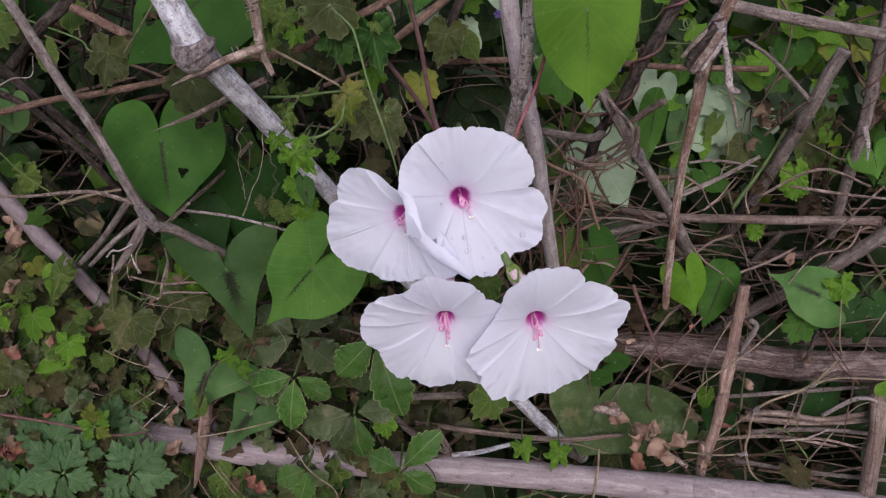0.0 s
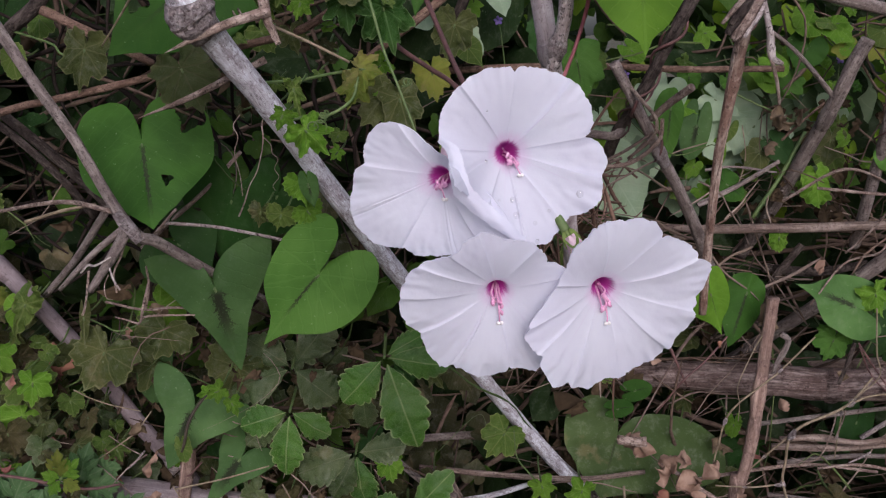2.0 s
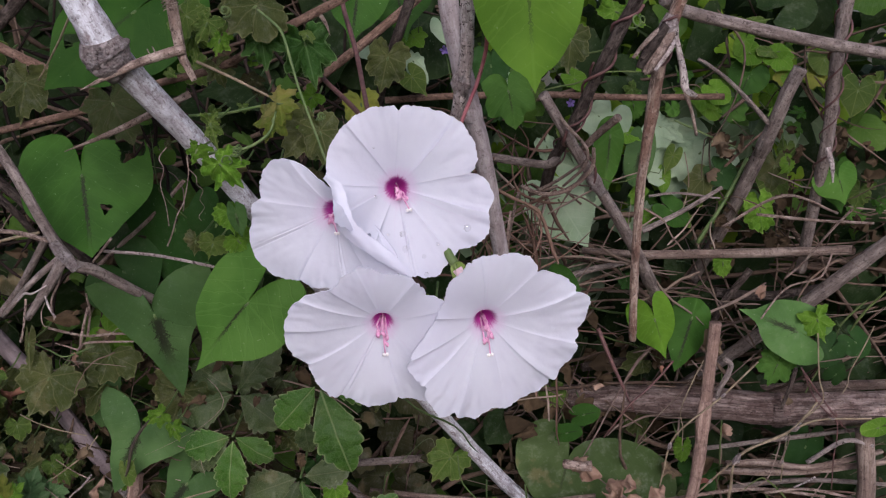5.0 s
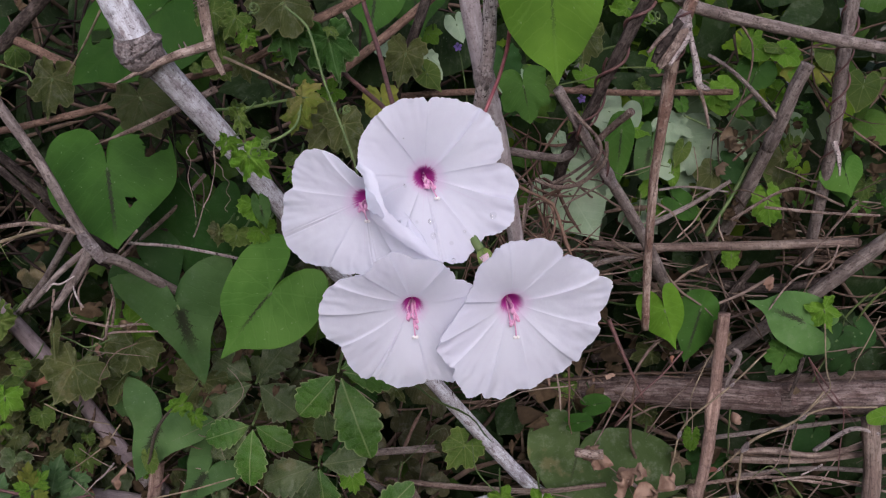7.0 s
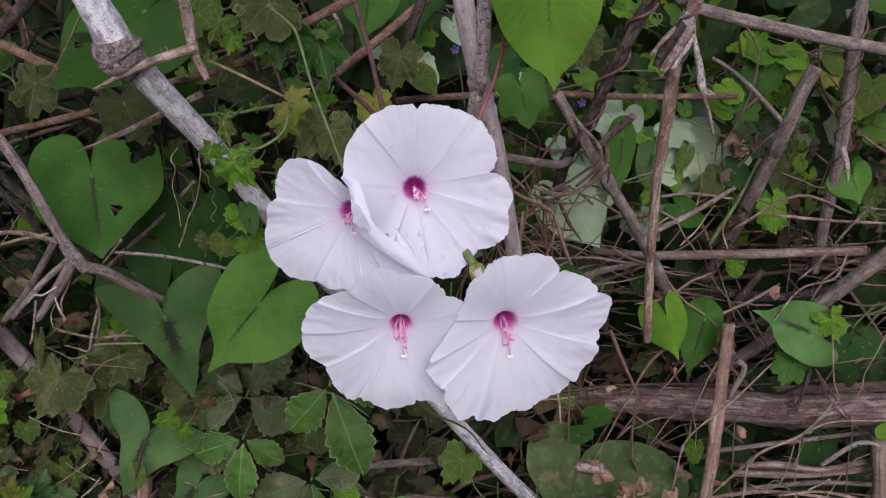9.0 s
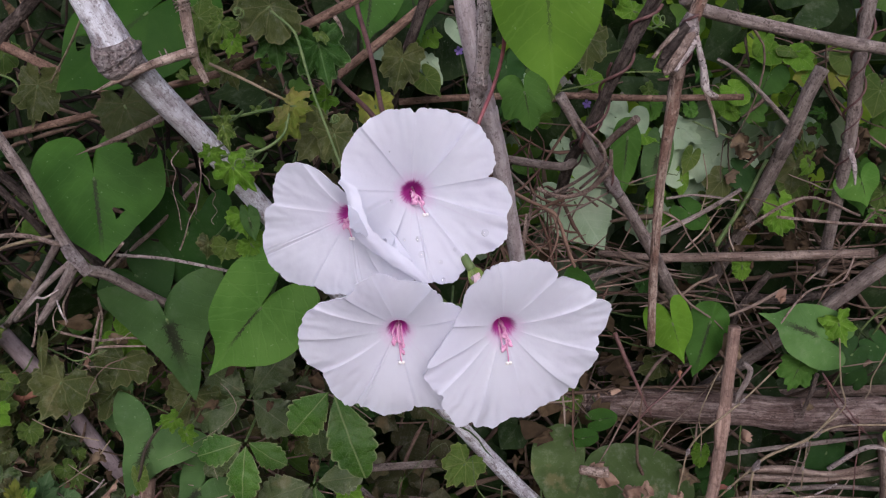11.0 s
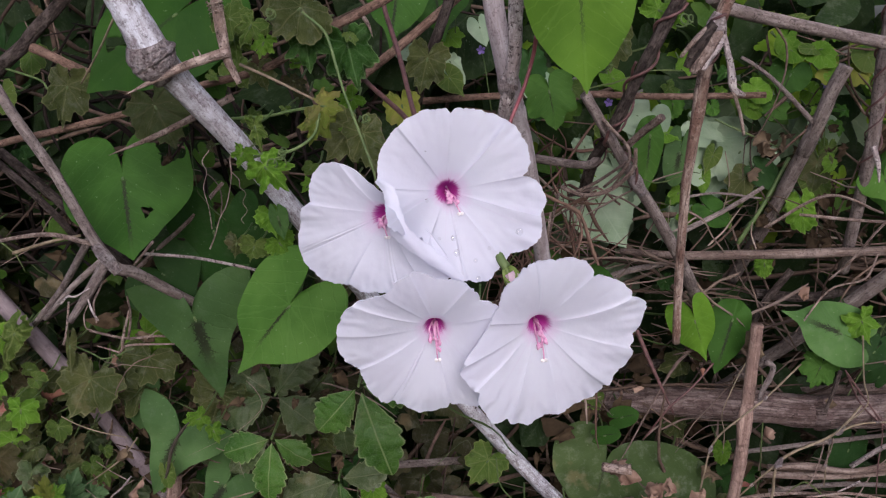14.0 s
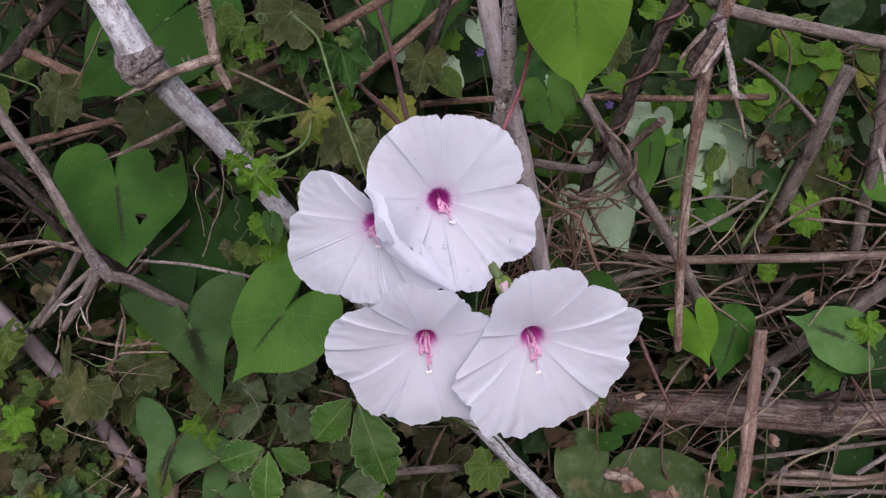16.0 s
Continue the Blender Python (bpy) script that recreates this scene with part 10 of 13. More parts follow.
heart_leaf("lobed_leaf", "lobed", (-0.2315, 0.6351, 1.1869), (-0.2371, 0.6274, 1.1747), 0.855, "ivy", "green leaf in the shade behind canes", group="small lobed leaves", face=(-0.45, 0, 0.4), fold=0.14, teeth=0.06, wave=0.04, droop=0.04, segs=48, rings=7, crinkle=0.16)
heart_leaf("lobed_leaf", "lobed", (-0.2265, 0.6427, 1.1415), (-0.2181, 0.6393, 1.1369), 0.931, "ivy", "green leaf in the shade behind canes", group="small lobed leaves", face=(-0.0, 0, 0.17), fold=0.28, teeth=0.06, wave=0.063, droop=0.32, segs=48, rings=7, crinkle=0.16)
heart_leaf("lobed_leaf", "lobed", (0.2063, 0.6720, 0.9046), (0.2073, 0.6705, 0.8908), 0.993, "heart_shade", "leaf low in the thicket, green darkened as by shade", group="small lobed leaves", face=(-0.05, 0, 0.15), fold=0.11, teeth=0.06, wave=0.088, droop=0.03, segs=48, rings=7, crinkle=0.16)
heart_leaf("lobed_leaf", "cordate", (0.2090, 0.6818, 1.0109), (0.2146, 0.6846, 0.9934), 0.808, "ivy_dark", "dark dusty green leaf in the shade below", group="small lobed leaves", face=(0.31, 0, 0.07), fold=0.3, teeth=0.06, wave=0.038, droop=0.02, segs=48, rings=7, crinkle=0.16)
heart_leaf("lobed_leaf", "cordate", (0.1635, 0.6686, 0.9411), (0.1548, 0.6623, 0.9316), 0.949, "ivy_dark", "dark dusty green leaf in the shade below", group="small lobed leaves", face=(-0.07, 0, -0.09), fold=0.23, teeth=0.06, wave=0.067, droop=0.11, segs=48, rings=7, crinkle=0.16)
heart_leaf("lobed_leaf", "cordate", (0.2326, 0.6645, 0.9466), (0.2447, 0.6624, 0.9296), 0.873, "ivy_dark", "dark dusty green leaf in the shade below", group="small lobed leaves", face=(-0.43, 0, 0.43), fold=0.2, teeth=0.06, wave=0.079, droop=0.08, segs=48, rings=7, crinkle=0.16)
heart_leaf("lobed_leaf", "lobed", (0.2530, 0.6880, 0.9634), (0.2454, 0.6896, 0.9381), 0.911, "heart_shade", "leaf low in the thicket, green darkened as by shade", group="small lobed leaves", face=(0.27, 0, 0.01), fold=0.05, teeth=0.06, wave=0.084, droop=0.12, segs=48, rings=7, crinkle=0.16)
heart_leaf("lobed_leaf", "lobed", (0.1934, 0.6722, 0.9688), (0.1973, 0.6692, 0.9547), 0.990, "ivy_dark", "dark dusty green leaf in the shade below", group="small lobed leaves", face=(-0.21, 0, -0.13), fold=0.08, teeth=0.06, wave=0.037, droop=0.18, segs=48, rings=7, crinkle=0.16)
heart_leaf("lobed_leaf", "cordate", (0.3645, 0.6705, 1.0023), (0.3618, 0.6745, 0.9888), 0.787, "ivy_dark", "dark dusty green leaf in the shade below", group="small lobed leaves", face=(0.34, 0, -0.05), fold=0.31, teeth=0.06, wave=0.032, droop=0.34, segs=48, rings=7, crinkle=0.16)
heart_leaf("lobed_leaf", "lobed", (0.1398, 0.6048, 1.2520), (0.1380, 0.6001, 1.2427), 0.908, "ivy", "green leaf behind the upright canes", group="small lobed leaves", face=(-0.33, 0, 0.46), fold=0.34, teeth=0.06, wave=0.06, droop=0.06, segs=48, rings=7, crinkle=0.16)
heart_leaf("lobed_leaf", "cordate", (0.1210, 0.6465, 1.2669), (0.1204, 0.6410, 1.2469), 0.814, "heart_shade", "leaf behind the upright canes, green darkened as by shade", group="small lobed leaves", face=(0.39, 0, 0.44), fold=0.11, teeth=0.06, wave=0.046, droop=0.28, segs=48, rings=7, crinkle=0.16)
heart_leaf("lobed_leaf", "cordate", (0.1718, 0.6532, 1.2246), (0.1801, 0.6565, 1.2109), 1.085, "ivy", "green leaf behind the upright canes", group="small lobed leaves", face=(-0.12, 0, 0.14), fold=0.06, teeth=0.06, wave=0.06, droop=0.32, segs=48, rings=7, crinkle=0.16)
heart_leaf("lobed_leaf", "lobed", (0.1202, 0.6198, 1.2412), (0.1154, 0.6222, 1.2323), 0.942, "heart_shade", "leaf behind the upright canes, green darkened as by shade", group="small lobed leaves", face=(0.42, 0, 0.15), fold=0.22, teeth=0.06, wave=0.068, droop=0.07, segs=48, rings=7, crinkle=0.16)
heart_leaf("lobed_leaf", "ivy", (-0.1732, 0.5631, 1.0406), (-0.1815, 0.5632, 1.0264), 0.712, "ivy_brown", "browned crinkled leaf of the low vine", group="small lobed leaves", face=(-0.25, 0, 0.47), fold=0.35, teeth=0.06, wave=0.033, droop=0.3, segs=48, rings=7, crinkle=0.16)
heart_leaf("lobed_leaf", "ivy", (-0.2085, 0.5940, 1.0022), (-0.2231, 0.5975, 0.9985), 0.867, "ivy_brown", "browned crinkled leaf of the low vine", group="small lobed leaves", face=(-0.5, 0, -0.11), fold=0.33, teeth=0.06, wave=0.051, droop=0.13, segs=48, rings=7, crinkle=0.16)
heart_leaf("lobed_leaf", "lobed", (-0.1876, 0.5699, 1.0665), (-0.1919, 0.5679, 1.0557), 1.040, "creeper_dull", "dull grey-green crinkled leaf of the low vine", group="small lobed leaves", face=(0.32, 0, 0.26), fold=0.21, teeth=0.06, wave=0.09, droop=0.05, segs=48, rings=7, crinkle=0.16)
heart_leaf("lobed_leaf", "ivy", (-0.1492, 0.5763, 1.0583), (-0.1467, 0.5749, 1.0486), 0.832, "ivy", "green crinkled leaf of the low vine", group="small lobed leaves", face=(0.18, 0, -0.1), fold=0.21, teeth=0.06, wave=0.091, droop=0.09, segs=48, rings=7, crinkle=0.16)
heart_leaf("lobed_leaf", "lobed", (-0.2181, 0.5763, 1.0161), (-0.2250, 0.5738, 0.9980), 0.819, "ivy", "green crinkled leaf of the low vine", group="small lobed leaves", face=(-0.46, 0, 0.43), fold=0.12, teeth=0.06, wave=0.048, droop=0.14, segs=48, rings=7, crinkle=0.16)
heart_leaf("lobed_leaf", "ivy", (-0.2534, 0.5947, 0.9835), (-0.2617, 0.5925, 0.9701), 0.757, "ivy_brown", "browned crinkled leaf of the low vine", group="small lobed leaves", face=(0.1, 0, -0.16), fold=0.2, teeth=0.06, wave=0.062, droop=0.14, segs=48, rings=7, crinkle=0.16)
heart_leaf("lobed_leaf", "ivy", (-0.2242, 0.5641, 1.0420), (-0.2268, 0.5670, 1.0257), 0.900, "ivy_brown", "browned crinkled leaf of the low vine", group="small lobed leaves", face=(-0.39, 0, 0.12), fold=0.35, teeth=0.06, wave=0.064, droop=0.16, segs=48, rings=7, crinkle=0.16)
heart_leaf("lobed_leaf", "lobed", (-0.1384, 0.5671, 1.0144), (-0.1421, 0.5672, 1.0008), 0.789, "ivy_brown", "browned crinkled leaf of the low vine", group="small lobed leaves", face=(-0.47, 0, -0.06), fold=0.32, teeth=0.06, wave=0.07, droop=0.22, segs=48, rings=7, crinkle=0.16)
heart_leaf("lobed_leaf", "lobed", (-0.2353, 0.5635, 1.0687), (-0.2356, 0.5557, 1.0636), 1.036, "ivy_dark", "dark dusty green crinkled leaf of the low vine", group="small lobed leaves", face=(-0.21, 0, 0.27), fold=0.09, teeth=0.06, wave=0.072, droop=0.32, segs=48, rings=7, crinkle=0.16)
heart_leaf("lobed_leaf", "ivy", (-0.2285, 0.5905, 1.0553), (-0.2229, 0.5891, 1.0366), 0.811, "creeper_dull", "dull grey-green crinkled leaf of the low vine", group="small lobed leaves", face=(0.24, 0, -0.05), fold=0.23, teeth=0.06, wave=0.038, droop=0.27, segs=48, rings=7, crinkle=0.16)
heart_leaf("lobed_leaf", "lobed", (-0.2593, 0.5883, 1.0311), (-0.2514, 0.5881, 1.0252), 1.150, "creeper_dull", "dull grey-green crinkled leaf of the low vine", group="small lobed leaves", face=(-0.14, 0, 0.1), fold=0.11, teeth=0.06, wave=0.082, droop=0.16, segs=48, rings=7, crinkle=0.16)
heart_leaf("lobed_leaf", "ivy", (-0.1708, 0.5778, 1.0383), (-0.1788, 0.5722, 1.0350), 0.920, "ivy_brown", "browned crinkled leaf of the low vine", group="small lobed leaves", face=(-0.09, 0, 0.36), fold=0.34, teeth=0.06, wave=0.099, droop=0.25, segs=48, rings=7, crinkle=0.16)
heart_leaf("lobed_leaf", "lobed", (-0.2066, 0.5722, 1.0459), (-0.2039, 0.5735, 1.0325), 1.011, "ivy_brown", "browned crinkled leaf of the low vine", group="small lobed leaves", face=(0.24, 0, 0.47), fold=0.11, teeth=0.06, wave=0.07, droop=0.15, segs=48, rings=7, crinkle=0.16)
heart_leaf("lobed_leaf", "lobed", (-0.2492, 0.5727, 1.0175), (-0.2444, 0.5674, 1.0120), 0.878, "creeper_dull", "dull grey-green crinkled leaf of the low vine", group="small lobed leaves", face=(-0.38, 0, 0.35), fold=0.15, teeth=0.06, wave=0.041, droop=0.25, segs=48, rings=7, crinkle=0.16)
heart_leaf("lobed_leaf", "ivy", (-0.2036, 0.5891, 1.0234), (-0.1914, 0.5817, 1.0205), 0.771, "creeper_dull", "dull grey-green crinkled leaf of the low vine", group="small lobed leaves", face=(0.01, 0, 0.07), fold=0.08, teeth=0.06, wave=0.075, droop=0.01, segs=48, rings=7, crinkle=0.16)
heart_leaf("lobed_leaf", "lobed", (-0.1421, 0.5723, 0.9941), (-0.1511, 0.5757, 0.9780), 0.664, "ivy_brown", "browned crinkled leaf of the low vine", group="small lobed leaves", face=(-0.32, 0, 0.25), fold=0.16, teeth=0.06, wave=0.043, droop=0.33, segs=48, rings=7, crinkle=0.16)
heart_leaf("lobed_leaf", "ivy", (-0.1947, 0.5759, 0.9956), (-0.2015, 0.5713, 1.0003), 1.121, "ivy_dark", "dark dusty green crinkled leaf of the low vine", group="small lobed leaves", face=(0.03, 0, 0.39), fold=0.08, teeth=0.06, wave=0.088, droop=0.18, segs=48, rings=7, crinkle=0.16)
heart_leaf("lobed_leaf", "lobed", (-0.1918, 0.5737, 1.0077), (-0.1987, 0.5703, 1.0061), 1.058, "ivy", "green crinkled leaf of the low vine", group="small lobed leaves", face=(0.06, 0, -0.18), fold=0.17, teeth=0.06, wave=0.032, droop=0.23, segs=48, rings=7, crinkle=0.16)
heart_leaf("lobed_leaf", "lobed", (-0.2534, 0.5871, 0.9853), (-0.2508, 0.5910, 0.9738), 0.776, "ivy_brown", "browned crinkled leaf of the low vine", group="small lobed leaves", face=(-0.47, 0, -0.16), fold=0.28, teeth=0.06, wave=0.099, droop=0.04, segs=48, rings=7, crinkle=0.16)
heart_leaf("lobed_leaf", "ivy", (-0.2372, 0.5712, 1.0528), (-0.2460, 0.5735, 1.0440), 0.673, "ivy_brown", "browned crinkled leaf of the low vine", group="small lobed leaves", face=(-0.4, 0, -0.12), fold=0.26, teeth=0.06, wave=0.086, droop=0.28, segs=48, rings=7, crinkle=0.16)
heart_leaf("lobed_leaf", "ivy", (-0.2102, 0.5764, 1.0059), (-0.2097, 0.5704, 0.9896), 0.810, "ivy", "green crinkled leaf of the low vine", group="small lobed leaves", face=(0.42, 0, 0.31), fold=0.08, teeth=0.06, wave=0.035, droop=0.13, segs=48, rings=7, crinkle=0.16)
heart_leaf("lobed_leaf", "lobed", (-0.2138, 0.5897, 1.0042), (-0.2087, 0.5833, 0.9989), 0.969, "ivy_brown", "browned crinkled leaf of the low vine", group="small lobed leaves", face=(0.1, 0, 0.28), fold=0.3, teeth=0.06, wave=0.057, droop=0.34, segs=48, rings=7, crinkle=0.16)
heart_leaf("lobed_leaf", "ivy", (-0.0561, 0.5871, 0.9932), (-0.0423, 0.5835, 0.9824), 0.921, "creeper_dull", "dull grey-green crinkled leaf over the lower cane", group="small lobed leaves", face=(0.29, 0, -0.13), fold=0.14, teeth=0.06, wave=0.036, droop=0.28, segs=48, rings=7, crinkle=0.16)
heart_leaf("lobed_leaf", "lobed", (-0.0216, 0.5843, 1.0187), (-0.0289, 0.5876, 0.9939), 0.662, "creeper_dull", "dull grey-green crinkled leaf over the lower cane", group="small lobed leaves", face=(-0.31, 0, -0.03), fold=0.06, teeth=0.06, wave=0.062, droop=0.15, segs=48, rings=7, crinkle=0.16)
heart_leaf("lobed_leaf", "lobed", (-0.0044, 0.5811, 0.9962), (0.0088, 0.5766, 0.9921), 0.984, "ivy_brown", "browned crinkled leaf over the lower cane", group="small lobed leaves", face=(-0.18, 0, -0.04), fold=0.14, teeth=0.06, wave=0.035, droop=0.27, segs=48, rings=7, crinkle=0.16)
heart_leaf("lobed_leaf", "lobed", (-0.0623, 0.5782, 0.9849), (-0.0639, 0.5766, 0.9700), 0.798, "ivy_dark", "dark dusty green crinkled leaf over the lower cane", group="small lobed leaves", face=(0.48, 0, 0.08), fold=0.07, teeth=0.06, wave=0.074, droop=0.27, segs=48, rings=7, crinkle=0.16)
heart_leaf("lobed_leaf", "lobed", (-0.0763, 0.5856, 1.0189), (-0.0874, 0.5889, 1.0147), 0.930, "creeper_dull", "dull grey-green crinkled leaf over the lower cane", group="small lobed leaves", face=(0.3, 0, -0.08), fold=0.22, teeth=0.06, wave=0.061, droop=0.07, segs=48, rings=7, crinkle=0.16)
heart_leaf("lobed_leaf", "lobed", (-0.0588, 0.5900, 1.0090), (-0.0571, 0.5914, 0.9943), 0.742, "ivy_brown", "browned crinkled leaf over the lower cane", group="small lobed leaves", face=(-0.11, 0, 0.4), fold=0.24, teeth=0.06, wave=0.037, droop=0.35, segs=48, rings=7, crinkle=0.16)
heart_leaf("lobed_leaf", "lobed", (-0.0839, 0.5880, 0.9921), (-0.0709, 0.5845, 0.9986), 0.805, "creeper_dull", "dull grey-green crinkled leaf over the lower cane", group="small lobed leaves", face=(-0.19, 0, -0.04), fold=0.23, teeth=0.06, wave=0.081, droop=0.06, segs=48, rings=7, crinkle=0.16)
heart_leaf("lobed_leaf", "ivy", (-0.0325, 0.5841, 0.9941), (-0.0428, 0.5875, 0.9784), 0.747, "ivy", "green crinkled leaf over the lower cane", group="small lobed leaves", face=(-0.39, 0, 0.16), fold=0.13, teeth=0.06, wave=0.082, droop=0.14, segs=48, rings=7, crinkle=0.16)
heart_leaf("lobed_leaf", "lobed", (0.0049, 0.5792, 0.9738), (0.0145, 0.5742, 0.9719), 0.887, "ivy_dark", "dark dusty green crinkled leaf over the lower cane", group="small lobed leaves", face=(-0.43, 0, 0.09), fold=0.12, teeth=0.06, wave=0.033, droop=0.1, segs=48, rings=7, crinkle=0.16)
heart_leaf("lobed_leaf", "lobed", (-0.0490, 0.5897, 0.9698), (-0.0506, 0.5866, 0.9623), 1.160, "ivy", "green crinkled leaf over the lower cane", group="small lobed leaves", face=(0.42, 0, 0.13), fold=0.16, teeth=0.06, wave=0.052, droop=0.01, segs=48, rings=7, crinkle=0.16)
heart_leaf("lobed_leaf", "lobed", (-0.1019, 0.5892, 0.9737), (-0.1081, 0.5828, 0.9700), 1.245, "ivy", "green crinkled leaf over the lower cane", group="small lobed leaves", face=(0.07, 0, 0.24), fold=0.16, teeth=0.06, wave=0.071, droop=0.21, segs=48, rings=7, crinkle=0.16)
heart_leaf("lobed_leaf", "ivy", (-0.1059, 0.5890, 0.9907), (-0.1173, 0.5877, 0.9717), 0.773, "ivy", "green crinkled leaf over the lower cane", group="small lobed leaves", face=(0.34, 0, -0.14), fold=0.28, teeth=0.06, wave=0.032, droop=0.21, segs=48, rings=7, crinkle=0.16)
heart_leaf("lobed_leaf", "lobed", (0.0022, 0.5871, 0.9848), (0.0081, 0.5805, 0.9776), 1.117, "ivy", "green crinkled leaf over the lower cane", group="small lobed leaves", face=(-0.12, 0, 0.21), fold=0.14, teeth=0.06, wave=0.04, droop=0.17, segs=48, rings=7, crinkle=0.16)
heart_leaf("lobed_leaf", "ivy", (-0.0059, 0.5767, 0.9827), (-0.0189, 0.5774, 0.9748), 0.946, "creeper_dull", "dull grey-green crinkled leaf over the lower cane", group="small lobed leaves", face=(-0.29, 0, 0.09), fold=0.24, teeth=0.06, wave=0.065, droop=0.11, segs=48, rings=7, crinkle=0.16)
heart_leaf("lobed_leaf", "ivy", (-0.0127, 0.5807, 0.9774), (-0.0128, 0.5791, 0.9676), 0.908, "ivy_dark", "dark dusty green crinkled leaf over the lower cane", group="small lobed leaves", face=(0.15, 0, -0.06), fold=0.27, teeth=0.06, wave=0.087, droop=0.22, segs=48, rings=7, crinkle=0.16)
heart_leaf("lobed_leaf", "lobed", (-0.0184, 0.5789, 1.0134), (-0.0125, 0.5787, 0.9925), 0.755, "ivy_brown", "browned crinkled leaf over the lower cane", group="small lobed leaves", face=(-0.42, 0, 0.11), fold=0.22, teeth=0.06, wave=0.084, droop=0.17, segs=48, rings=7, crinkle=0.16)
heart_leaf("lobed_leaf", "ivy", (-0.1908, 0.5857, 1.0861), (-0.1906, 0.5814, 1.0806), 0.984, "ivy_dark", "dark dusty green small crinkled leaf of the low vine", group="small lobed leaves", face=(0.1, 0, 0.19), fold=0.25, teeth=0.06, wave=0.04, droop=0.15, segs=48, rings=7, crinkle=0.16)
heart_leaf("lobed_leaf", "ivy", (-0.2291, 0.5805, 1.0658), (-0.2282, 0.5764, 1.0626), 0.765, "ivy", "green small crinkled leaf of the low vine", group="small lobed leaves", face=(0.3, 0, -0.14), fold=0.33, teeth=0.06, wave=0.087, droop=0.23, segs=48, rings=7, crinkle=0.16)
heart_leaf("round_leaf", "round", (-0.2327, 0.5953, 1.0493), (-0.2281, 0.5973, 1.0442), 0.716, "ivy_dark", "dark dusty green small crinkled leaf of the low vine", group="small lobed leaves", face=(0.2, 0, -0.16), fold=0.1, teeth=0.06, wave=0.087, droop=0.14, segs=48, rings=7, crinkle=0.16)
heart_leaf("lobed_leaf", "lobed", (-0.1958, 0.5856, 1.0926), (-0.1954, 0.5780, 1.0902), 0.774, "ivy", "green small crinkled leaf of the low vine", group="small lobed leaves", face=(0.48, 0, 0.26), fold=0.16, teeth=0.06, wave=0.055, droop=0.24, segs=48, rings=7, crinkle=0.16)
heart_leaf("lobed_leaf", "lobed", (-0.1872, 0.5613, 1.1115), (-0.1882, 0.5626, 1.1019), 0.758, "ivy_brown", "browned small crinkled leaf of the low vine", group="small lobed leaves", face=(-0.07, 0, 0.07), fold=0.28, teeth=0.06, wave=0.037, droop=0.19, segs=48, rings=7, crinkle=0.16)
heart_leaf("round_leaf", "round", (-0.2246, 0.5841, 1.0851), (-0.2275, 0.5875, 1.0794), 0.469, "ivy_dark", "dark dusty green small crinkled leaf of the low vine", group="small lobed leaves", face=(-0.04, 0, -0.05), fold=0.13, teeth=0.06, wave=0.063, droop=0.34, segs=48, rings=7, crinkle=0.16)
heart_leaf("lobed_leaf", "lobed", (-0.2020, 0.5965, 1.0504), (-0.2016, 0.5891, 1.0506), 0.663, "ivy_brown", "browned small crinkled leaf of the low vine", group="small lobed leaves", face=(0.42, 0, 0.36), fold=0.1, teeth=0.06, wave=0.086, droop=0.18, segs=48, rings=7, crinkle=0.16)
heart_leaf("lobed_leaf", "ivy", (-0.1915, 0.5610, 1.1484), (-0.1872, 0.5544, 1.1452), 0.593, "ivy_brown", "browned small crinkled leaf of the low vine", group="small lobed leaves", face=(0.17, 0, -0.0), fold=0.09, teeth=0.06, wave=0.085, droop=0.18, segs=48, rings=7, crinkle=0.16)
heart_leaf("round_leaf", "round", (-0.1755, 0.5711, 1.1214), (-0.1677, 0.5674, 1.1200), 0.655, "ivy", "green small crinkled leaf of the low vine", group="small lobed leaves", face=(-0.05, 0, 0.35), fold=0.27, teeth=0.06, wave=0.066, droop=0.01, segs=48, rings=7, crinkle=0.16)
heart_leaf("lobed_leaf", "ivy", (-0.2206, 0.5696, 1.1550), (-0.2233, 0.5680, 1.1503), 1.039, "ivy_brown", "browned small crinkled leaf of the low vine", group="small lobed leaves", face=(-0.44, 0, 0.2), fold=0.27, teeth=0.06, wave=0.096, droop=0.09, segs=48, rings=7, crinkle=0.16)
heart_leaf("lobed_leaf", "ivy", (-0.2352, 0.5855, 1.1114), (-0.2326, 0.5828, 1.1081), 0.822, "ivy_dark", "dark dusty green small crinkled leaf of the low vine", group="small lobed leaves", face=(-0.48, 0, 0.3), fold=0.32, teeth=0.06, wave=0.086, droop=0.31, segs=48, rings=7, crinkle=0.16)
heart_leaf("lobed_leaf", "lobed", (-0.1897, 0.5849, 1.1409), (-0.1931, 0.5863, 1.1353), 0.811, "ivy_brown", "browned small crinkled leaf of the low vine", group="small lobed leaves", face=(0.1, 0, 0.28), fold=0.22, teeth=0.06, wave=0.035, droop=0.12, segs=48, rings=7, crinkle=0.16)
heart_leaf("lobed_leaf", "lobed", (-0.2216, 0.5746, 1.1248), (-0.2232, 0.5761, 1.1175), 0.920, "ivy_brown", "browned small crinkled leaf of the low vine", group="small lobed leaves", face=(0.12, 0, 0.14), fold=0.07, teeth=0.06, wave=0.072, droop=0.16, segs=48, rings=7, crinkle=0.16)
heart_leaf("lobed_leaf", "lobed", (-0.1233, 0.5688, 1.1180), (-0.1185, 0.5668, 1.1116), 0.922, "ivy_dark", "dark dusty green small crinkled leaf of the low vine", group="small lobed leaves", face=(0.2, 0, -0.09), fold=0.19, teeth=0.06, wave=0.072, droop=0.3, segs=48, rings=7, crinkle=0.16)
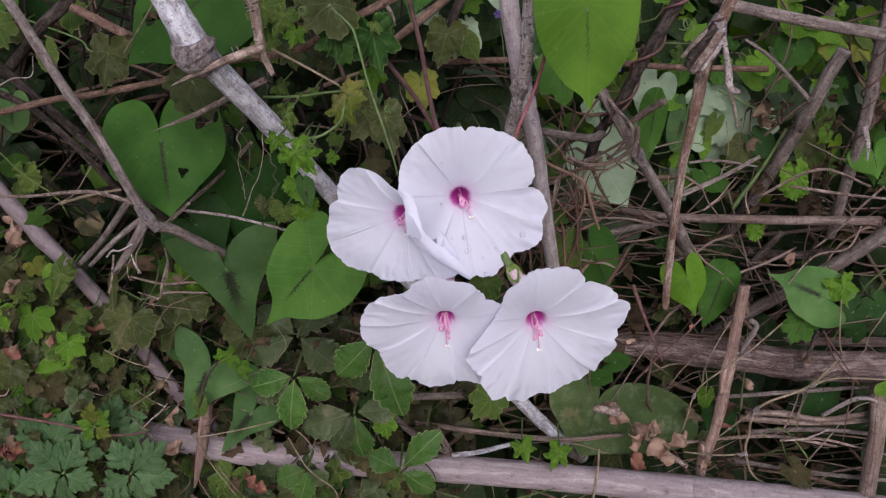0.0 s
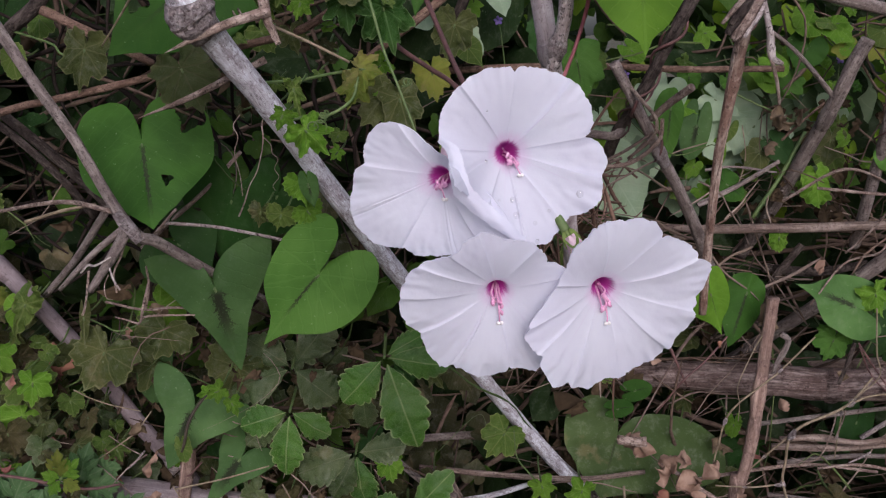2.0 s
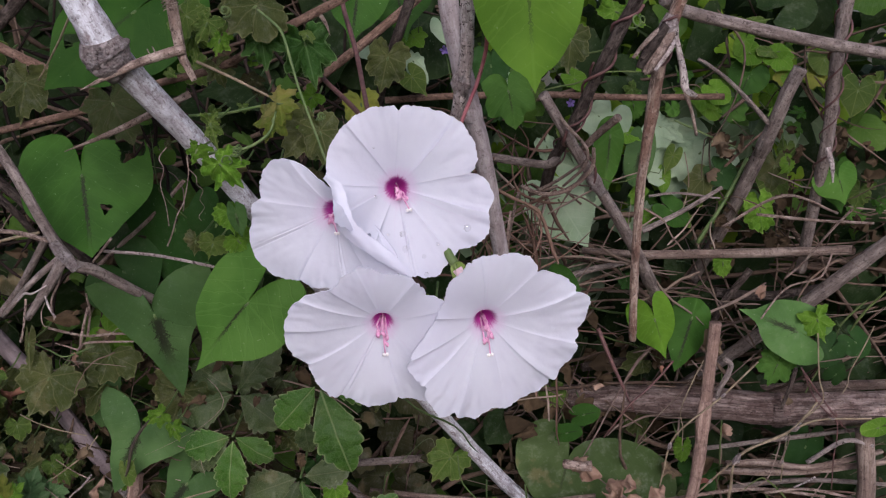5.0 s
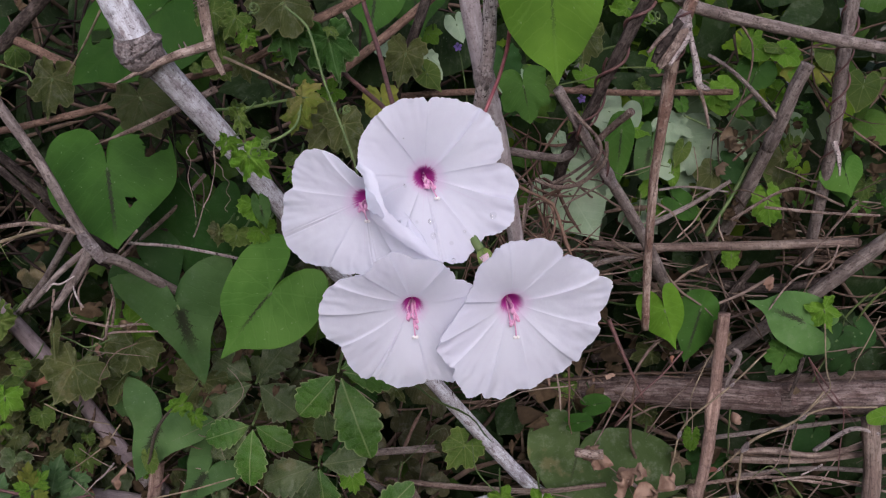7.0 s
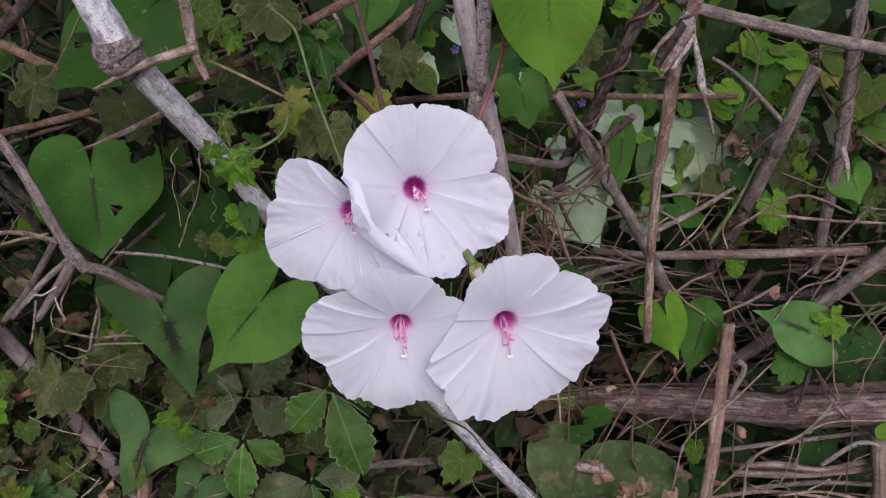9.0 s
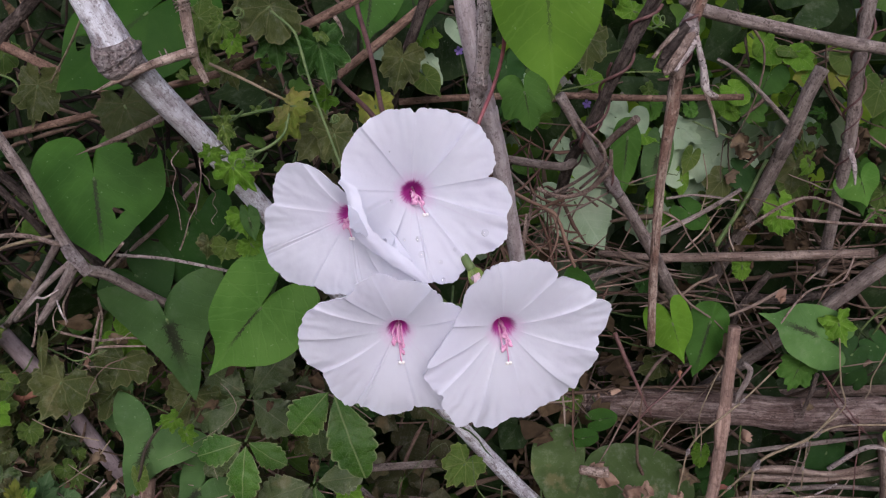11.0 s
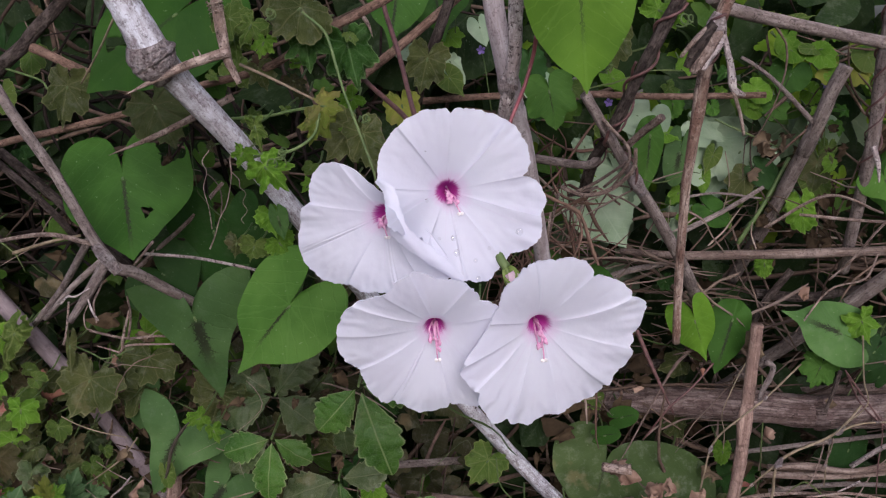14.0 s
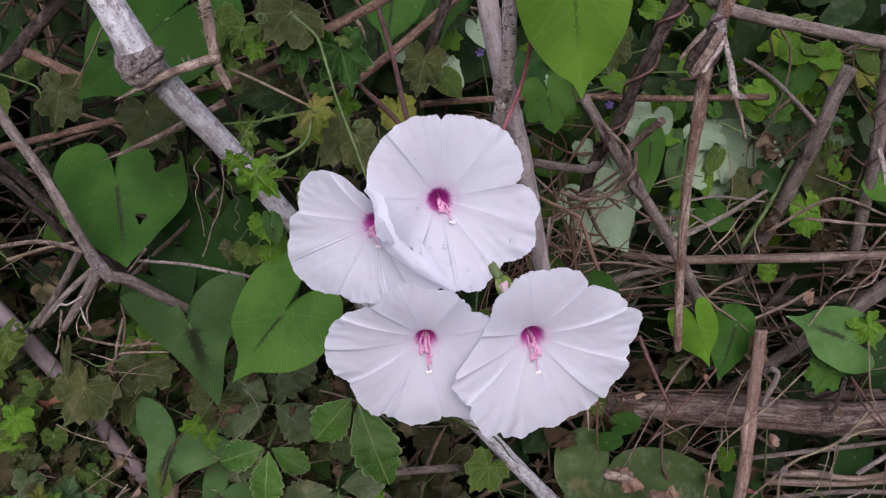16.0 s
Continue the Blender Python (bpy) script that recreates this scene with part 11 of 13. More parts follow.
heart_leaf("lobed_leaf", "ivy", (-0.2094, 0.5809, 1.1091), (-0.2113, 0.5769, 1.1025), 0.958, "ivy_brown", "browned small crinkled leaf of the low vine", group="small lobed leaves", face=(0.47, 0, 0.19), fold=0.25, teeth=0.06, wave=0.055, droop=0.26, segs=48, rings=7, crinkle=0.16)
heart_leaf("lobed_leaf", "ivy", (-0.2149, 0.5772, 1.1334), (-0.2137, 0.5777, 1.1277), 1.017, "ivy", "green small crinkled leaf of the low vine", group="small lobed leaves", face=(0.44, 0, 0.22), fold=0.17, teeth=0.06, wave=0.091, droop=0.31, segs=48, rings=7, crinkle=0.16)
heart_leaf("lobed_leaf", "ivy", (-0.1750, 0.5797, 1.0754), (-0.1707, 0.5739, 1.0724), 0.723, "ivy_brown", "browned small crinkled leaf of the low vine", group="small lobed leaves", face=(-0.32, 0, 0.35), fold=0.3, teeth=0.06, wave=0.038, droop=0.09, segs=48, rings=7, crinkle=0.16)
heart_leaf("lobed_leaf", "ivy", (-0.1534, 0.5992, 1.0554), (-0.1493, 0.5940, 1.0497), 0.803, "ivy_dark", "dark dusty green small crinkled leaf of the low vine", group="small lobed leaves", face=(0.36, 0, 0.02), fold=0.31, teeth=0.06, wave=0.082, droop=0.3, segs=48, rings=7, crinkle=0.16)
heart_leaf("lobed_leaf", "lobed", (-0.2118, 0.5843, 1.1332), (-0.2197, 0.5839, 1.1321), 0.952, "ivy", "green small crinkled leaf of the low vine", group="small lobed leaves", face=(-0.0, 0, -0.06), fold=0.08, teeth=0.06, wave=0.03, droop=0.04, segs=48, rings=7, crinkle=0.16)
heart_leaf("lobed_leaf", "lobed", (-0.1548, 0.5936, 1.0659), (-0.1550, 0.5934, 1.0589), 0.954, "ivy", "green small crinkled leaf of the low vine", group="small lobed leaves", face=(-0.27, 0, 0.1), fold=0.29, teeth=0.06, wave=0.089, droop=0.33, segs=48, rings=7, crinkle=0.16)
heart_leaf("round_leaf", "round", (-0.2410, 0.5837, 1.0872), (-0.2437, 0.5766, 1.0876), 0.725, "ivy", "green small crinkled leaf of the low vine", group="small lobed leaves", face=(-0.02, 0, -0.06), fold=0.28, teeth=0.06, wave=0.06, droop=0.19, segs=48, rings=7, crinkle=0.16)
heart_leaf("round_leaf", "round", (-0.2076, 0.5995, 1.1225), (-0.2020, 0.5923, 1.1211), 0.391, "ivy", "green small crinkled leaf of the low vine", group="small lobed leaves", face=(-0.14, 0, 0.01), fold=0.33, teeth=0.06, wave=0.072, droop=0.23, segs=48, rings=7, crinkle=0.16)
heart_leaf("lobed_leaf", "ivy", (-0.2325, 0.5838, 1.1316), (-0.2329, 0.5837, 1.1245), 0.822, "ivy_dark", "dark dusty green small crinkled leaf of the low vine", group="small lobed leaves", face=(0.39, 0, 0.24), fold=0.24, teeth=0.06, wave=0.035, droop=0.12, segs=48, rings=7, crinkle=0.16)
heart_leaf("round_leaf", "round", (-0.1889, 0.5895, 1.1218), (-0.1815, 0.5876, 1.1215), 0.596, "ivy", "green small crinkled leaf of the low vine", group="small lobed leaves", face=(-0.14, 0, -0.09), fold=0.24, teeth=0.06, wave=0.049, droop=0.12, segs=48, rings=7, crinkle=0.16)
heart_leaf("lobed_leaf", "ivy", (-0.2131, 0.5956, 1.0567), (-0.2184, 0.5921, 1.0545), 1.246, "ivy_brown", "browned small crinkled leaf of the low vine", group="small lobed leaves", face=(0.12, 0, 0.4), fold=0.09, teeth=0.06, wave=0.054, droop=0.35, segs=48, rings=7, crinkle=0.16)
heart_leaf("lobed_leaf", "lobed", (-0.1907, 0.5924, 1.0646), (-0.1873, 0.5883, 1.0587), 0.833, "ivy_brown", "browned small crinkled leaf of the low vine", group="small lobed leaves", face=(-0.33, 0, 0.11), fold=0.13, teeth=0.06, wave=0.089, droop=0.08, segs=48, rings=7, crinkle=0.16)
heart_leaf("round_leaf", "round", (-0.1880, 0.5696, 1.0638), (-0.1824, 0.5642, 1.0615), 0.618, "ivy_brown", "browned small crinkled leaf of the low vine", group="small lobed leaves", face=(-0.02, 0, 0.26), fold=0.26, teeth=0.06, wave=0.089, droop=0.12, segs=48, rings=7, crinkle=0.16)
heart_leaf("lobed_leaf", "lobed", (-0.2105, 0.5831, 1.0871), (-0.2149, 0.5840, 1.0820), 0.770, "ivy_brown", "browned small crinkled leaf of the low vine", group="small lobed leaves", face=(-0.09, 0, -0.16), fold=0.07, teeth=0.06, wave=0.038, droop=0.11, segs=48, rings=7, crinkle=0.16)
heart_leaf("lobed_leaf", "lobed", (-0.2114, 0.5650, 1.0775), (-0.2156, 0.5599, 1.0750), 1.136, "ivy_brown", "browned small crinkled leaf of the low vine", group="small lobed leaves", face=(0.05, 0, 0.35), fold=0.13, teeth=0.06, wave=0.067, droop=0.32, segs=48, rings=7, crinkle=0.16)
heart_leaf("lobed_leaf", "lobed", (-0.2267, 0.5774, 1.0962), (-0.2210, 0.5695, 1.0943), 0.476, "ivy", "green small crinkled leaf of the low vine", group="small lobed leaves", face=(-0.12, 0, 0.39), fold=0.08, teeth=0.06, wave=0.068, droop=0.32, segs=48, rings=7, crinkle=0.16)
heart_leaf("lobed_leaf", "lobed", (-0.1909, 0.5766, 1.0774), (-0.1948, 0.5803, 1.0679), 0.777, "ivy_dark", "dark dusty green small crinkled leaf of the low vine", group="small lobed leaves", face=(0.3, 0, 0.17), fold=0.24, teeth=0.06, wave=0.099, droop=0.08, segs=48, rings=7, crinkle=0.16)
heart_leaf("lobed_leaf", "ivy", (-0.1576, 0.5877, 1.0812), (-0.1538, 0.5907, 1.0728), 0.809, "ivy_dark", "dark dusty green small crinkled leaf of the low vine", group="small lobed leaves", face=(-0.38, 0, -0.17), fold=0.34, teeth=0.06, wave=0.04, droop=0.21, segs=48, rings=7, crinkle=0.16)
heart_leaf("lobed_leaf", "lobed", (-0.1585, 0.5682, 1.0834), (-0.1568, 0.5611, 1.0775), 0.816, "ivy_brown", "browned small crinkled leaf of the low vine", group="small lobed leaves", face=(-0.15, 0, 0.0), fold=0.23, teeth=0.06, wave=0.056, droop=0.12, segs=48, rings=7, crinkle=0.16)
heart_leaf("round_leaf", "round", (-0.1596, 0.5844, 1.0609), (-0.1558, 0.5832, 1.0550), 0.974, "ivy", "green small crinkled leaf of the low vine", group="small lobed leaves", face=(0.32, 0, 0.28), fold=0.35, teeth=0.06, wave=0.085, droop=0.15, segs=48, rings=7, crinkle=0.16)
heart_leaf("lobed_leaf", "ivy", (-0.0264, 0.5248, 1.2450), (-0.0291, 0.5272, 1.2397), 0.857, "ivy", "green small lobed leaf of the climbing vine", group="small lobed leaves", face=(0.03, 0, -0.05), fold=0.14, teeth=0.06, wave=0.06, droop=0.29, segs=48, rings=7, crinkle=0.16)
heart_leaf("lobed_leaf", "lobed", (0.0083, 0.5231, 1.2972), (0.0104, 0.5157, 1.2943), 0.485, "ivy_fresh", "fresh bright green small lobed leaf of the climbing vine", group="small lobed leaves", face=(0.29, 0, -0.02), fold=0.3, teeth=0.06, wave=0.064, droop=0.26, segs=48, rings=7, crinkle=0.16)
heart_leaf("lobed_leaf", "lobed", (0.0013, 0.5219, 1.2648), (0.0039, 0.5176, 1.2621), 0.774, "ivy_brown", "browned small lobed leaf of the climbing vine", group="small lobed leaves", face=(0.05, 0, 0.32), fold=0.09, teeth=0.06, wave=0.077, droop=0.16, segs=48, rings=7, crinkle=0.16)
heart_leaf("lobed_leaf", "lobed", (-0.0223, 0.5005, 1.2862), (-0.0239, 0.4997, 1.2824), 1.101, "ivy_fresh", "fresh bright green small lobed leaf of the climbing vine", group="small lobed leaves", face=(-0.37, 0, 0.14), fold=0.12, teeth=0.06, wave=0.046, droop=0.07, segs=48, rings=7, crinkle=0.16)
heart_leaf("lobed_leaf", "lobed", (-0.0066, 0.4990, 1.2949), (-0.0098, 0.4933, 1.2916), 0.696, "ivy", "green small lobed leaf of the climbing vine", group="small lobed leaves", face=(0.34, 0, 0.25), fold=0.1, teeth=0.06, wave=0.059, droop=0.3, segs=48, rings=7, crinkle=0.16)
heart_leaf("lobed_leaf", "ivy", (0.0252, 0.5108, 1.2342), (0.0265, 0.5040, 1.2312), 0.480, "ivy_fresh", "fresh bright green small lobed leaf of the climbing vine", group="small lobed leaves", face=(0.2, 0, -0.03), fold=0.2, teeth=0.06, wave=0.09, droop=0.01, segs=48, rings=7, crinkle=0.16)
heart_leaf("lobed_leaf", "ivy", (0.0167, 0.5122, 1.2952), (0.0181, 0.5142, 1.2911), 1.011, "ivy_brown", "browned small lobed leaf of the climbing vine", group="small lobed leaves", face=(-0.07, 0, 0.22), fold=0.29, teeth=0.06, wave=0.079, droop=0.34, segs=48, rings=7, crinkle=0.16)
heart_leaf("lobed_leaf", "lobed", (0.0235, 0.4949, 1.2498), (0.0248, 0.4880, 1.2468), 0.626, "ivy_fresh", "fresh bright green small lobed leaf of the climbing vine", group="small lobed leaves", face=(0.07, 0, 0.29), fold=0.33, teeth=0.06, wave=0.067, droop=0.3, segs=48, rings=7, crinkle=0.16)
heart_leaf("lobed_leaf", "lobed", (-0.0382, 0.5168, 1.2768), (-0.0340, 0.5112, 1.2747), 0.485, "ivy", "green small lobed leaf of the climbing vine", group="small lobed leaves", face=(-0.12, 0, 0.3), fold=0.1, teeth=0.06, wave=0.04, droop=0.15, segs=48, rings=7, crinkle=0.16)
heart_leaf("lobed_leaf", "lobed", (0.0245, 0.5137, 1.2810), (0.0255, 0.5152, 1.2771), 1.033, "ivy", "green small lobed leaf of the climbing vine", group="small lobed leaves", face=(-0.15, 0, -0.17), fold=0.17, teeth=0.06, wave=0.036, droop=0.27, segs=48, rings=7, crinkle=0.16)
heart_leaf("lobed_leaf", "ivy", (-0.0016, 0.4945, 1.2586), (-0.0015, 0.4959, 1.2549), 0.991, "ivy", "green small lobed leaf of the climbing vine", group="small lobed leaves", face=(-0.2, 0, 0.07), fold=0.06, teeth=0.06, wave=0.039, droop=0.13, segs=48, rings=7, crinkle=0.16)
heart_leaf("lobed_leaf", "ivy", (-0.0090, 0.5018, 1.2322), (-0.0136, 0.5019, 1.2286), 1.094, "ivy_brown", "browned small lobed leaf of the climbing vine", group="small lobed leaves", face=(0.39, 0, 0.18), fold=0.09, teeth=0.06, wave=0.03, droop=0.09, segs=48, rings=7, crinkle=0.16)
heart_leaf("lobed_leaf", "ivy", (0.0306, 0.4919, 1.2872), (0.0330, 0.4879, 1.2831), 0.685, "ivy", "green small lobed leaf of the climbing vine", group="small lobed leaves", face=(0.44, 0, 0.16), fold=0.33, teeth=0.06, wave=0.061, droop=0.2, segs=48, rings=7, crinkle=0.16)
heart_leaf("lobed_leaf", "lobed", (0.0011, 0.5277, 1.2294), (-0.0020, 0.5253, 1.2251), 1.136, "ivy", "green small lobed leaf of the climbing vine", group="small lobed leaves", face=(-0.2, 0, 0.47), fold=0.14, teeth=0.06, wave=0.036, droop=0.02, segs=48, rings=7, crinkle=0.16)
heart_leaf("lobed_leaf", "lobed", (-0.0408, 0.5070, 1.2455), (-0.0381, 0.5000, 1.2428), 0.423, "ivy_brown", "browned small lobed leaf of the climbing vine", group="small lobed leaves", face=(-0.46, 0, -0.13), fold=0.17, teeth=0.06, wave=0.057, droop=0.14, segs=48, rings=7, crinkle=0.16)
heart_leaf("lobed_leaf", "lobed", (0.0027, 0.5066, 1.2784), (0.0073, 0.5057, 1.2782), 0.793, "ivy_fresh", "fresh bright green small lobed leaf of the climbing vine", group="small lobed leaves", face=(-0.34, 0, 0.2), fold=0.34, teeth=0.06, wave=0.062, droop=0.27, segs=48, rings=7, crinkle=0.16)
crumple("dry_leaf", (-0.1330, 0.5696, 1.1147), 0.0074, "dry_leaf", "small crumpled tan dead leaf", 40)
crumple("dry_leaf", (-0.1291, 0.5695, 1.0317), 0.0114, "dry_leaf", "small crumpled tan dead leaf", 41)
crumple("dry_leaf", (-0.2386, 0.5669, 1.0450), 0.0091, "withered", "small withered brown leaf in the thicket", 42)
crumple("dry_leaf", (-0.1272, 0.5729, 1.1296), 0.0090, "dry_leaf", "small crumpled tan dead leaf", 43)
crumple("dry_leaf", (-0.1987, 0.5690, 1.1019), 0.0061, "dry_leaf", "small crumpled tan dead leaf", 44)
crumple("dry_leaf", (-0.2131, 0.5775, 1.0877), 0.0064, "dry_leaf", "small crumpled tan dead leaf", 45)
crumple("dry_leaf", (-0.1404, 0.5685, 1.0698), 0.0112, "withered", "small withered brown leaf in the thicket", 46)
crumple("dry_leaf", (-0.2144, 0.5632, 1.1066), 0.0073, "dry_leaf", "small crumpled tan dead leaf", 47)
crumple("dry_leaf", (-0.1811, 0.5990, 1.0279), 0.0127, "withered", "small withered brown leaf in the thicket", 48)
crumple("dry_leaf", (-0.2520, 0.5990, 1.0424), 0.0077, "withered", "small withered brown leaf in the thicket", 49)
crumple("dry_leaf", (-0.1918, 0.5907, 1.0572), 0.0061, "red_leaf", "small curled russet dead leaf", 50)
crumple("dry_leaf", (-0.1122, 0.5853, 1.1391), 0.0104, "withered", "small withered brown leaf in the thicket", 51)
crumple("dry_leaf", (-0.1791, 0.5802, 1.1213), 0.0060, "red_leaf", "small curled russet dead leaf", 52)
crumple("dry_leaf", (-0.1767, 0.5638, 1.0763), 0.0090, "withered", "small withered brown leaf in the thicket", 53)
crumple("dry_leaf", (-0.2308, 0.5741, 1.0996), 0.0094, "red_leaf", "small curled russet dead leaf", 54)
crumple("dry_leaf", (-0.2352, 0.5904, 1.0927), 0.0105, "dry_leaf", "small crumpled tan dead leaf", 55)
crumple("dry_leaf", (-0.2118, 0.5787, 1.0738), 0.0122, "red_leaf", "small curled russet dead leaf", 56)
crumple("dry_leaf", (-0.2282, 0.5696, 1.0559), 0.0108, "withered", "small withered brown leaf in the thicket", 57)
crumple("dry_leaf", (-0.2064, 0.5610, 1.1413), 0.0095, "withered", "small withered brown leaf in the thicket", 58)
crumple("dry_leaf", (-0.1567, 0.5831, 1.0295), 0.0093, "red_leaf", "small curled russet dead leaf", 59)
crumple("dry_leaf", (-0.2048, 0.5641, 1.0596), 0.0076, "red_leaf", "small curled russet dead leaf", 60)
crumple("dry_leaf", (-0.1957, 0.5676, 1.1043), 0.0061, "red_leaf", "small curled russet dead leaf", 61)
crumple("dry_leaf", (-0.2149, 0.5636, 1.1435), 0.0086, "dry_leaf", "small crumpled tan dead leaf", 62)
crumple("dry_leaf", (0.1771, 0.6154, 0.9597), 0.0127, "red_leaf", "small curled russet dead leaf", 63)
crumple("dry_leaf", (0.2276, 0.6260, 0.9651), 0.0085, "withered", "small withered brown leaf in the thicket", 64)
crumple("dry_leaf", (0.2422, 0.6078, 1.0802), 0.0123, "withered", "small withered brown leaf in the thicket", 65)
crumple("dry_leaf", (0.2438, 0.6312, 0.9869), 0.0101, "red_leaf", "small curled russet dead leaf", 66)
crumple("dry_leaf", (0.2211, 0.6225, 0.9938), 0.0129, "withered", "small withered brown leaf in the thicket", 67)
crumple("dry_leaf", (0.1738, 0.6278, 0.9563), 0.0132, "withered", "small withered brown leaf in the thicket", 68)
crumple("dry_leaf", (0.2657, 0.6009, 1.1253), 0.0097, "dry_leaf", "small crumpled tan dead leaf", 69)

stick("side_twig", [(-0.0998, 0.5300, 1.1657), (-0.1051, 0.5300, 1.1522), (-0.1069, 0.5300, 1.1462), (-0.1090, 0.5300, 1.1437)], [0.00061, 0.00061, 0.00076, 0.00046], "twig", "thin tan twig with a knobbly foot", "stick", "thorns and side twigs", rough=0.25)
stick("side_twig", [(-0.1215, 0.5350, 1.1475), (-0.1157, 0.5350, 1.1452), (-0.1101, 0.5350, 1.1431), (-0.1050, 0.5350, 1.1462), (-0.0817, 0.5350, 1.1446)], [0.00031, 0.00047, 0.00062, 0.00047, 0.00047], "twig", "level dry tan twig", "stick", "thorns and side twigs", rough=0.25)
stick("side_twig", [(-0.1103, 0.5100, 1.1783), (-0.1095, 0.5100, 1.1722), (-0.1072, 0.5100, 1.1671)], [0.00043, 0.00058, 0.00043], "mottled", "short pale dry twig end", "stick", "thorns and side twigs", rough=0.25)
stick("side_twig", [(-0.1133, 0.5150, 1.1738), (-0.1160, 0.5150, 1.1690), (-0.1162, 0.5150, 1.1629), (-0.1133, 0.5150, 1.1615)], [0.00029, 0.00029, 0.00029, 0.00015], "twig", "thin hooked dry twig", "stick", "thorns and side twigs", rough=0.25)
stick("side_twig", [(-0.1221, 0.5150, 1.1765), (-0.1246, 0.5150, 1.1670), (-0.1271, 0.5150, 1.1589), (-0.1288, 0.5150, 1.1554)], [0.00059, 0.00059, 0.00044, 0.00059], "twig", "thin dry tan twig", "stick", "thorns and side twigs", rough=0.25)
stick("side_twig", [(-0.1100, 0.5130, 1.1827), (-0.1175, 0.5130, 1.1793), (-0.1214, 0.5130, 1.1797), (-0.1252, 0.5130, 1.1762)], [0.00029, 0.00043, 0.00058, 0.00043], "mottled", "curled dry tendril stem", "stick", "thorns and side twigs", rough=0.25)
stick("side_twig", [(-0.1622, 0.5650, 1.1001), (-0.1540, 0.5650, 1.0943), (-0.1425, 0.5650, 1.0888), (-0.1278, 0.5650, 1.0840)], [0.00034, 0.00034, 0.00034, 0.00034], "stem_olive", "thin olive stem crossing the low leaves", "stick", "thorns and side twigs", rough=0.25)
stick("side_twig", [(-0.1247, 0.5720, 1.0806), (-0.1355, 0.5720, 1.0690), (-0.1480, 0.5720, 1.0609), (-0.1586, 0.5720, 1.0550)], [0.00035, 0.00052, 0.00035, 0.00026], "stem_olive", "pale dry twig caught on the cane", "stick", "thorns and side twigs", rough=0.25)
stick("side_twig", [(-0.1323, 0.5720, 1.0572), (-0.1400, 0.5720, 1.0496), (-0.1450, 0.5720, 1.0466)], [0.00053, 0.00053, 0.00044], "mottled", "short split pale twig", "stick", "thorns and side twigs", rough=0.25)
heart_leaf("pale_leaf", "heart", (0.1574, 0.6520, 1.1794), (0.1732, 0.6420, 1.1484), 0.850, "pale", "broad leaf behind, its green paled as if lit through", group="broad pale leaves", fold=0.03)
heart_leaf("pale_leaf", "round", (0.1728, 0.6680, 1.1949), (0.1823, 0.6580, 1.1688), 0.750, "pale", "broad leaf behind, its green paled as if lit through", group="broad pale leaves", fold=0.03)
heart_leaf("pale_leaf", "lobed", (0.2527, 0.6620, 1.1998), (0.2263, 0.6520, 1.1729), 0.800, "pale", "broad leaf behind, its green paled as if lit through", group="broad pale leaves", fold=0.03, crinkle=0.06)
heart_leaf("pale_leaf", "heart", (0.1917, 0.6480, 1.2272), (0.1810, 0.6387, 1.2080), 0.800, "pale", "broad leaf behind, its green paled as if lit through", group="broad pale leaves", fold=0.05)
heart_leaf("pale_leaf", "heart", (0.1253, 0.6480, 1.2539), (0.1303, 0.6387, 1.2419), 0.900, "pale", "broad leaf behind, its green paled as if lit through", group="broad pale leaves", fold=0.05)
heart_leaf("heart_leaf", "round", (0.2085, 0.6400, 1.2060), (0.2020, 0.6360, 1.1840), 0.460, "heart_dark", "dull blue-green rounded leaf in the shade", group="heart-shaped leaves")
heart_leaf("heart_leaf", "ovate", (0.1840, 0.6100, 1.2210), (0.1770, 0.6000, 1.1868), 0.560, "heart_bright", "narrow green leaf seen half edge-on", group="heart-shaped leaves", fold=0.5)
heart_leaf("small_leaf", "round", (0.2756, 0.6440, 1.2672), (0.2696, 0.6410, 1.2580), 0.550, "ivy_fresh", "yellow-green leaf catching light in the upper thicket", group="small lobed leaves", face=(0, 0, 0.3), crinkle=0.08, fold=0.1, segs=48, rings=6)
heart_leaf("small_leaf", "round", (0.2913, 0.6440, 1.2591), (0.2813, 0.6410, 1.2603), 0.500, "ivy", "green leaf in the brighter upper thicket", group="small lobed leaves", face=(0, 0, 0.3), crinkle=0.08, fold=0.1, segs=48, rings=6)
heart_leaf("small_leaf", "cordate", (0.2784, 0.6445, 1.2461), (0.2694, 0.6406, 1.2311), 0.900, "heart", "green leaf in the brighter upper thicket", group="small lobed leaves", face=(0, 0, 0.3), crinkle=0.08, fold=0.1, segs=48, rings=6)
heart_leaf("small_leaf", "round", (0.2515, 0.6440, 1.2331), (0.2586, 0.6410, 1.2202), 0.600, "ivy_fresh", "yellow-green leaf catching light in the upper thicket", group="small lobed leaves", face=(0, 0, 0.3), crinkle=0.08, fold=0.1, segs=48, rings=6)
heart_leaf("small_leaf", "round", (0.3049, 0.6440, 1.2442), (0.2973, 0.6410, 1.2399), 0.600, "ivy_fresh", "yellow-green leaf catching light in the upper thicket", group="small lobed leaves", face=(0, 0, 0.3), crinkle=0.08, fold=0.1, segs=48, rings=6)
heart_leaf("small_leaf", "lobed", (0.3204, 0.6445, 1.2432), (0.3140, 0.6406, 1.2345), 0.800, "ivy_yellow", "yellow-green leaf catching light in the upper thicket", group="small lobed leaves", face=(0, 0, 0.3), crinkle=0.08, fold=0.1, segs=48, rings=6)
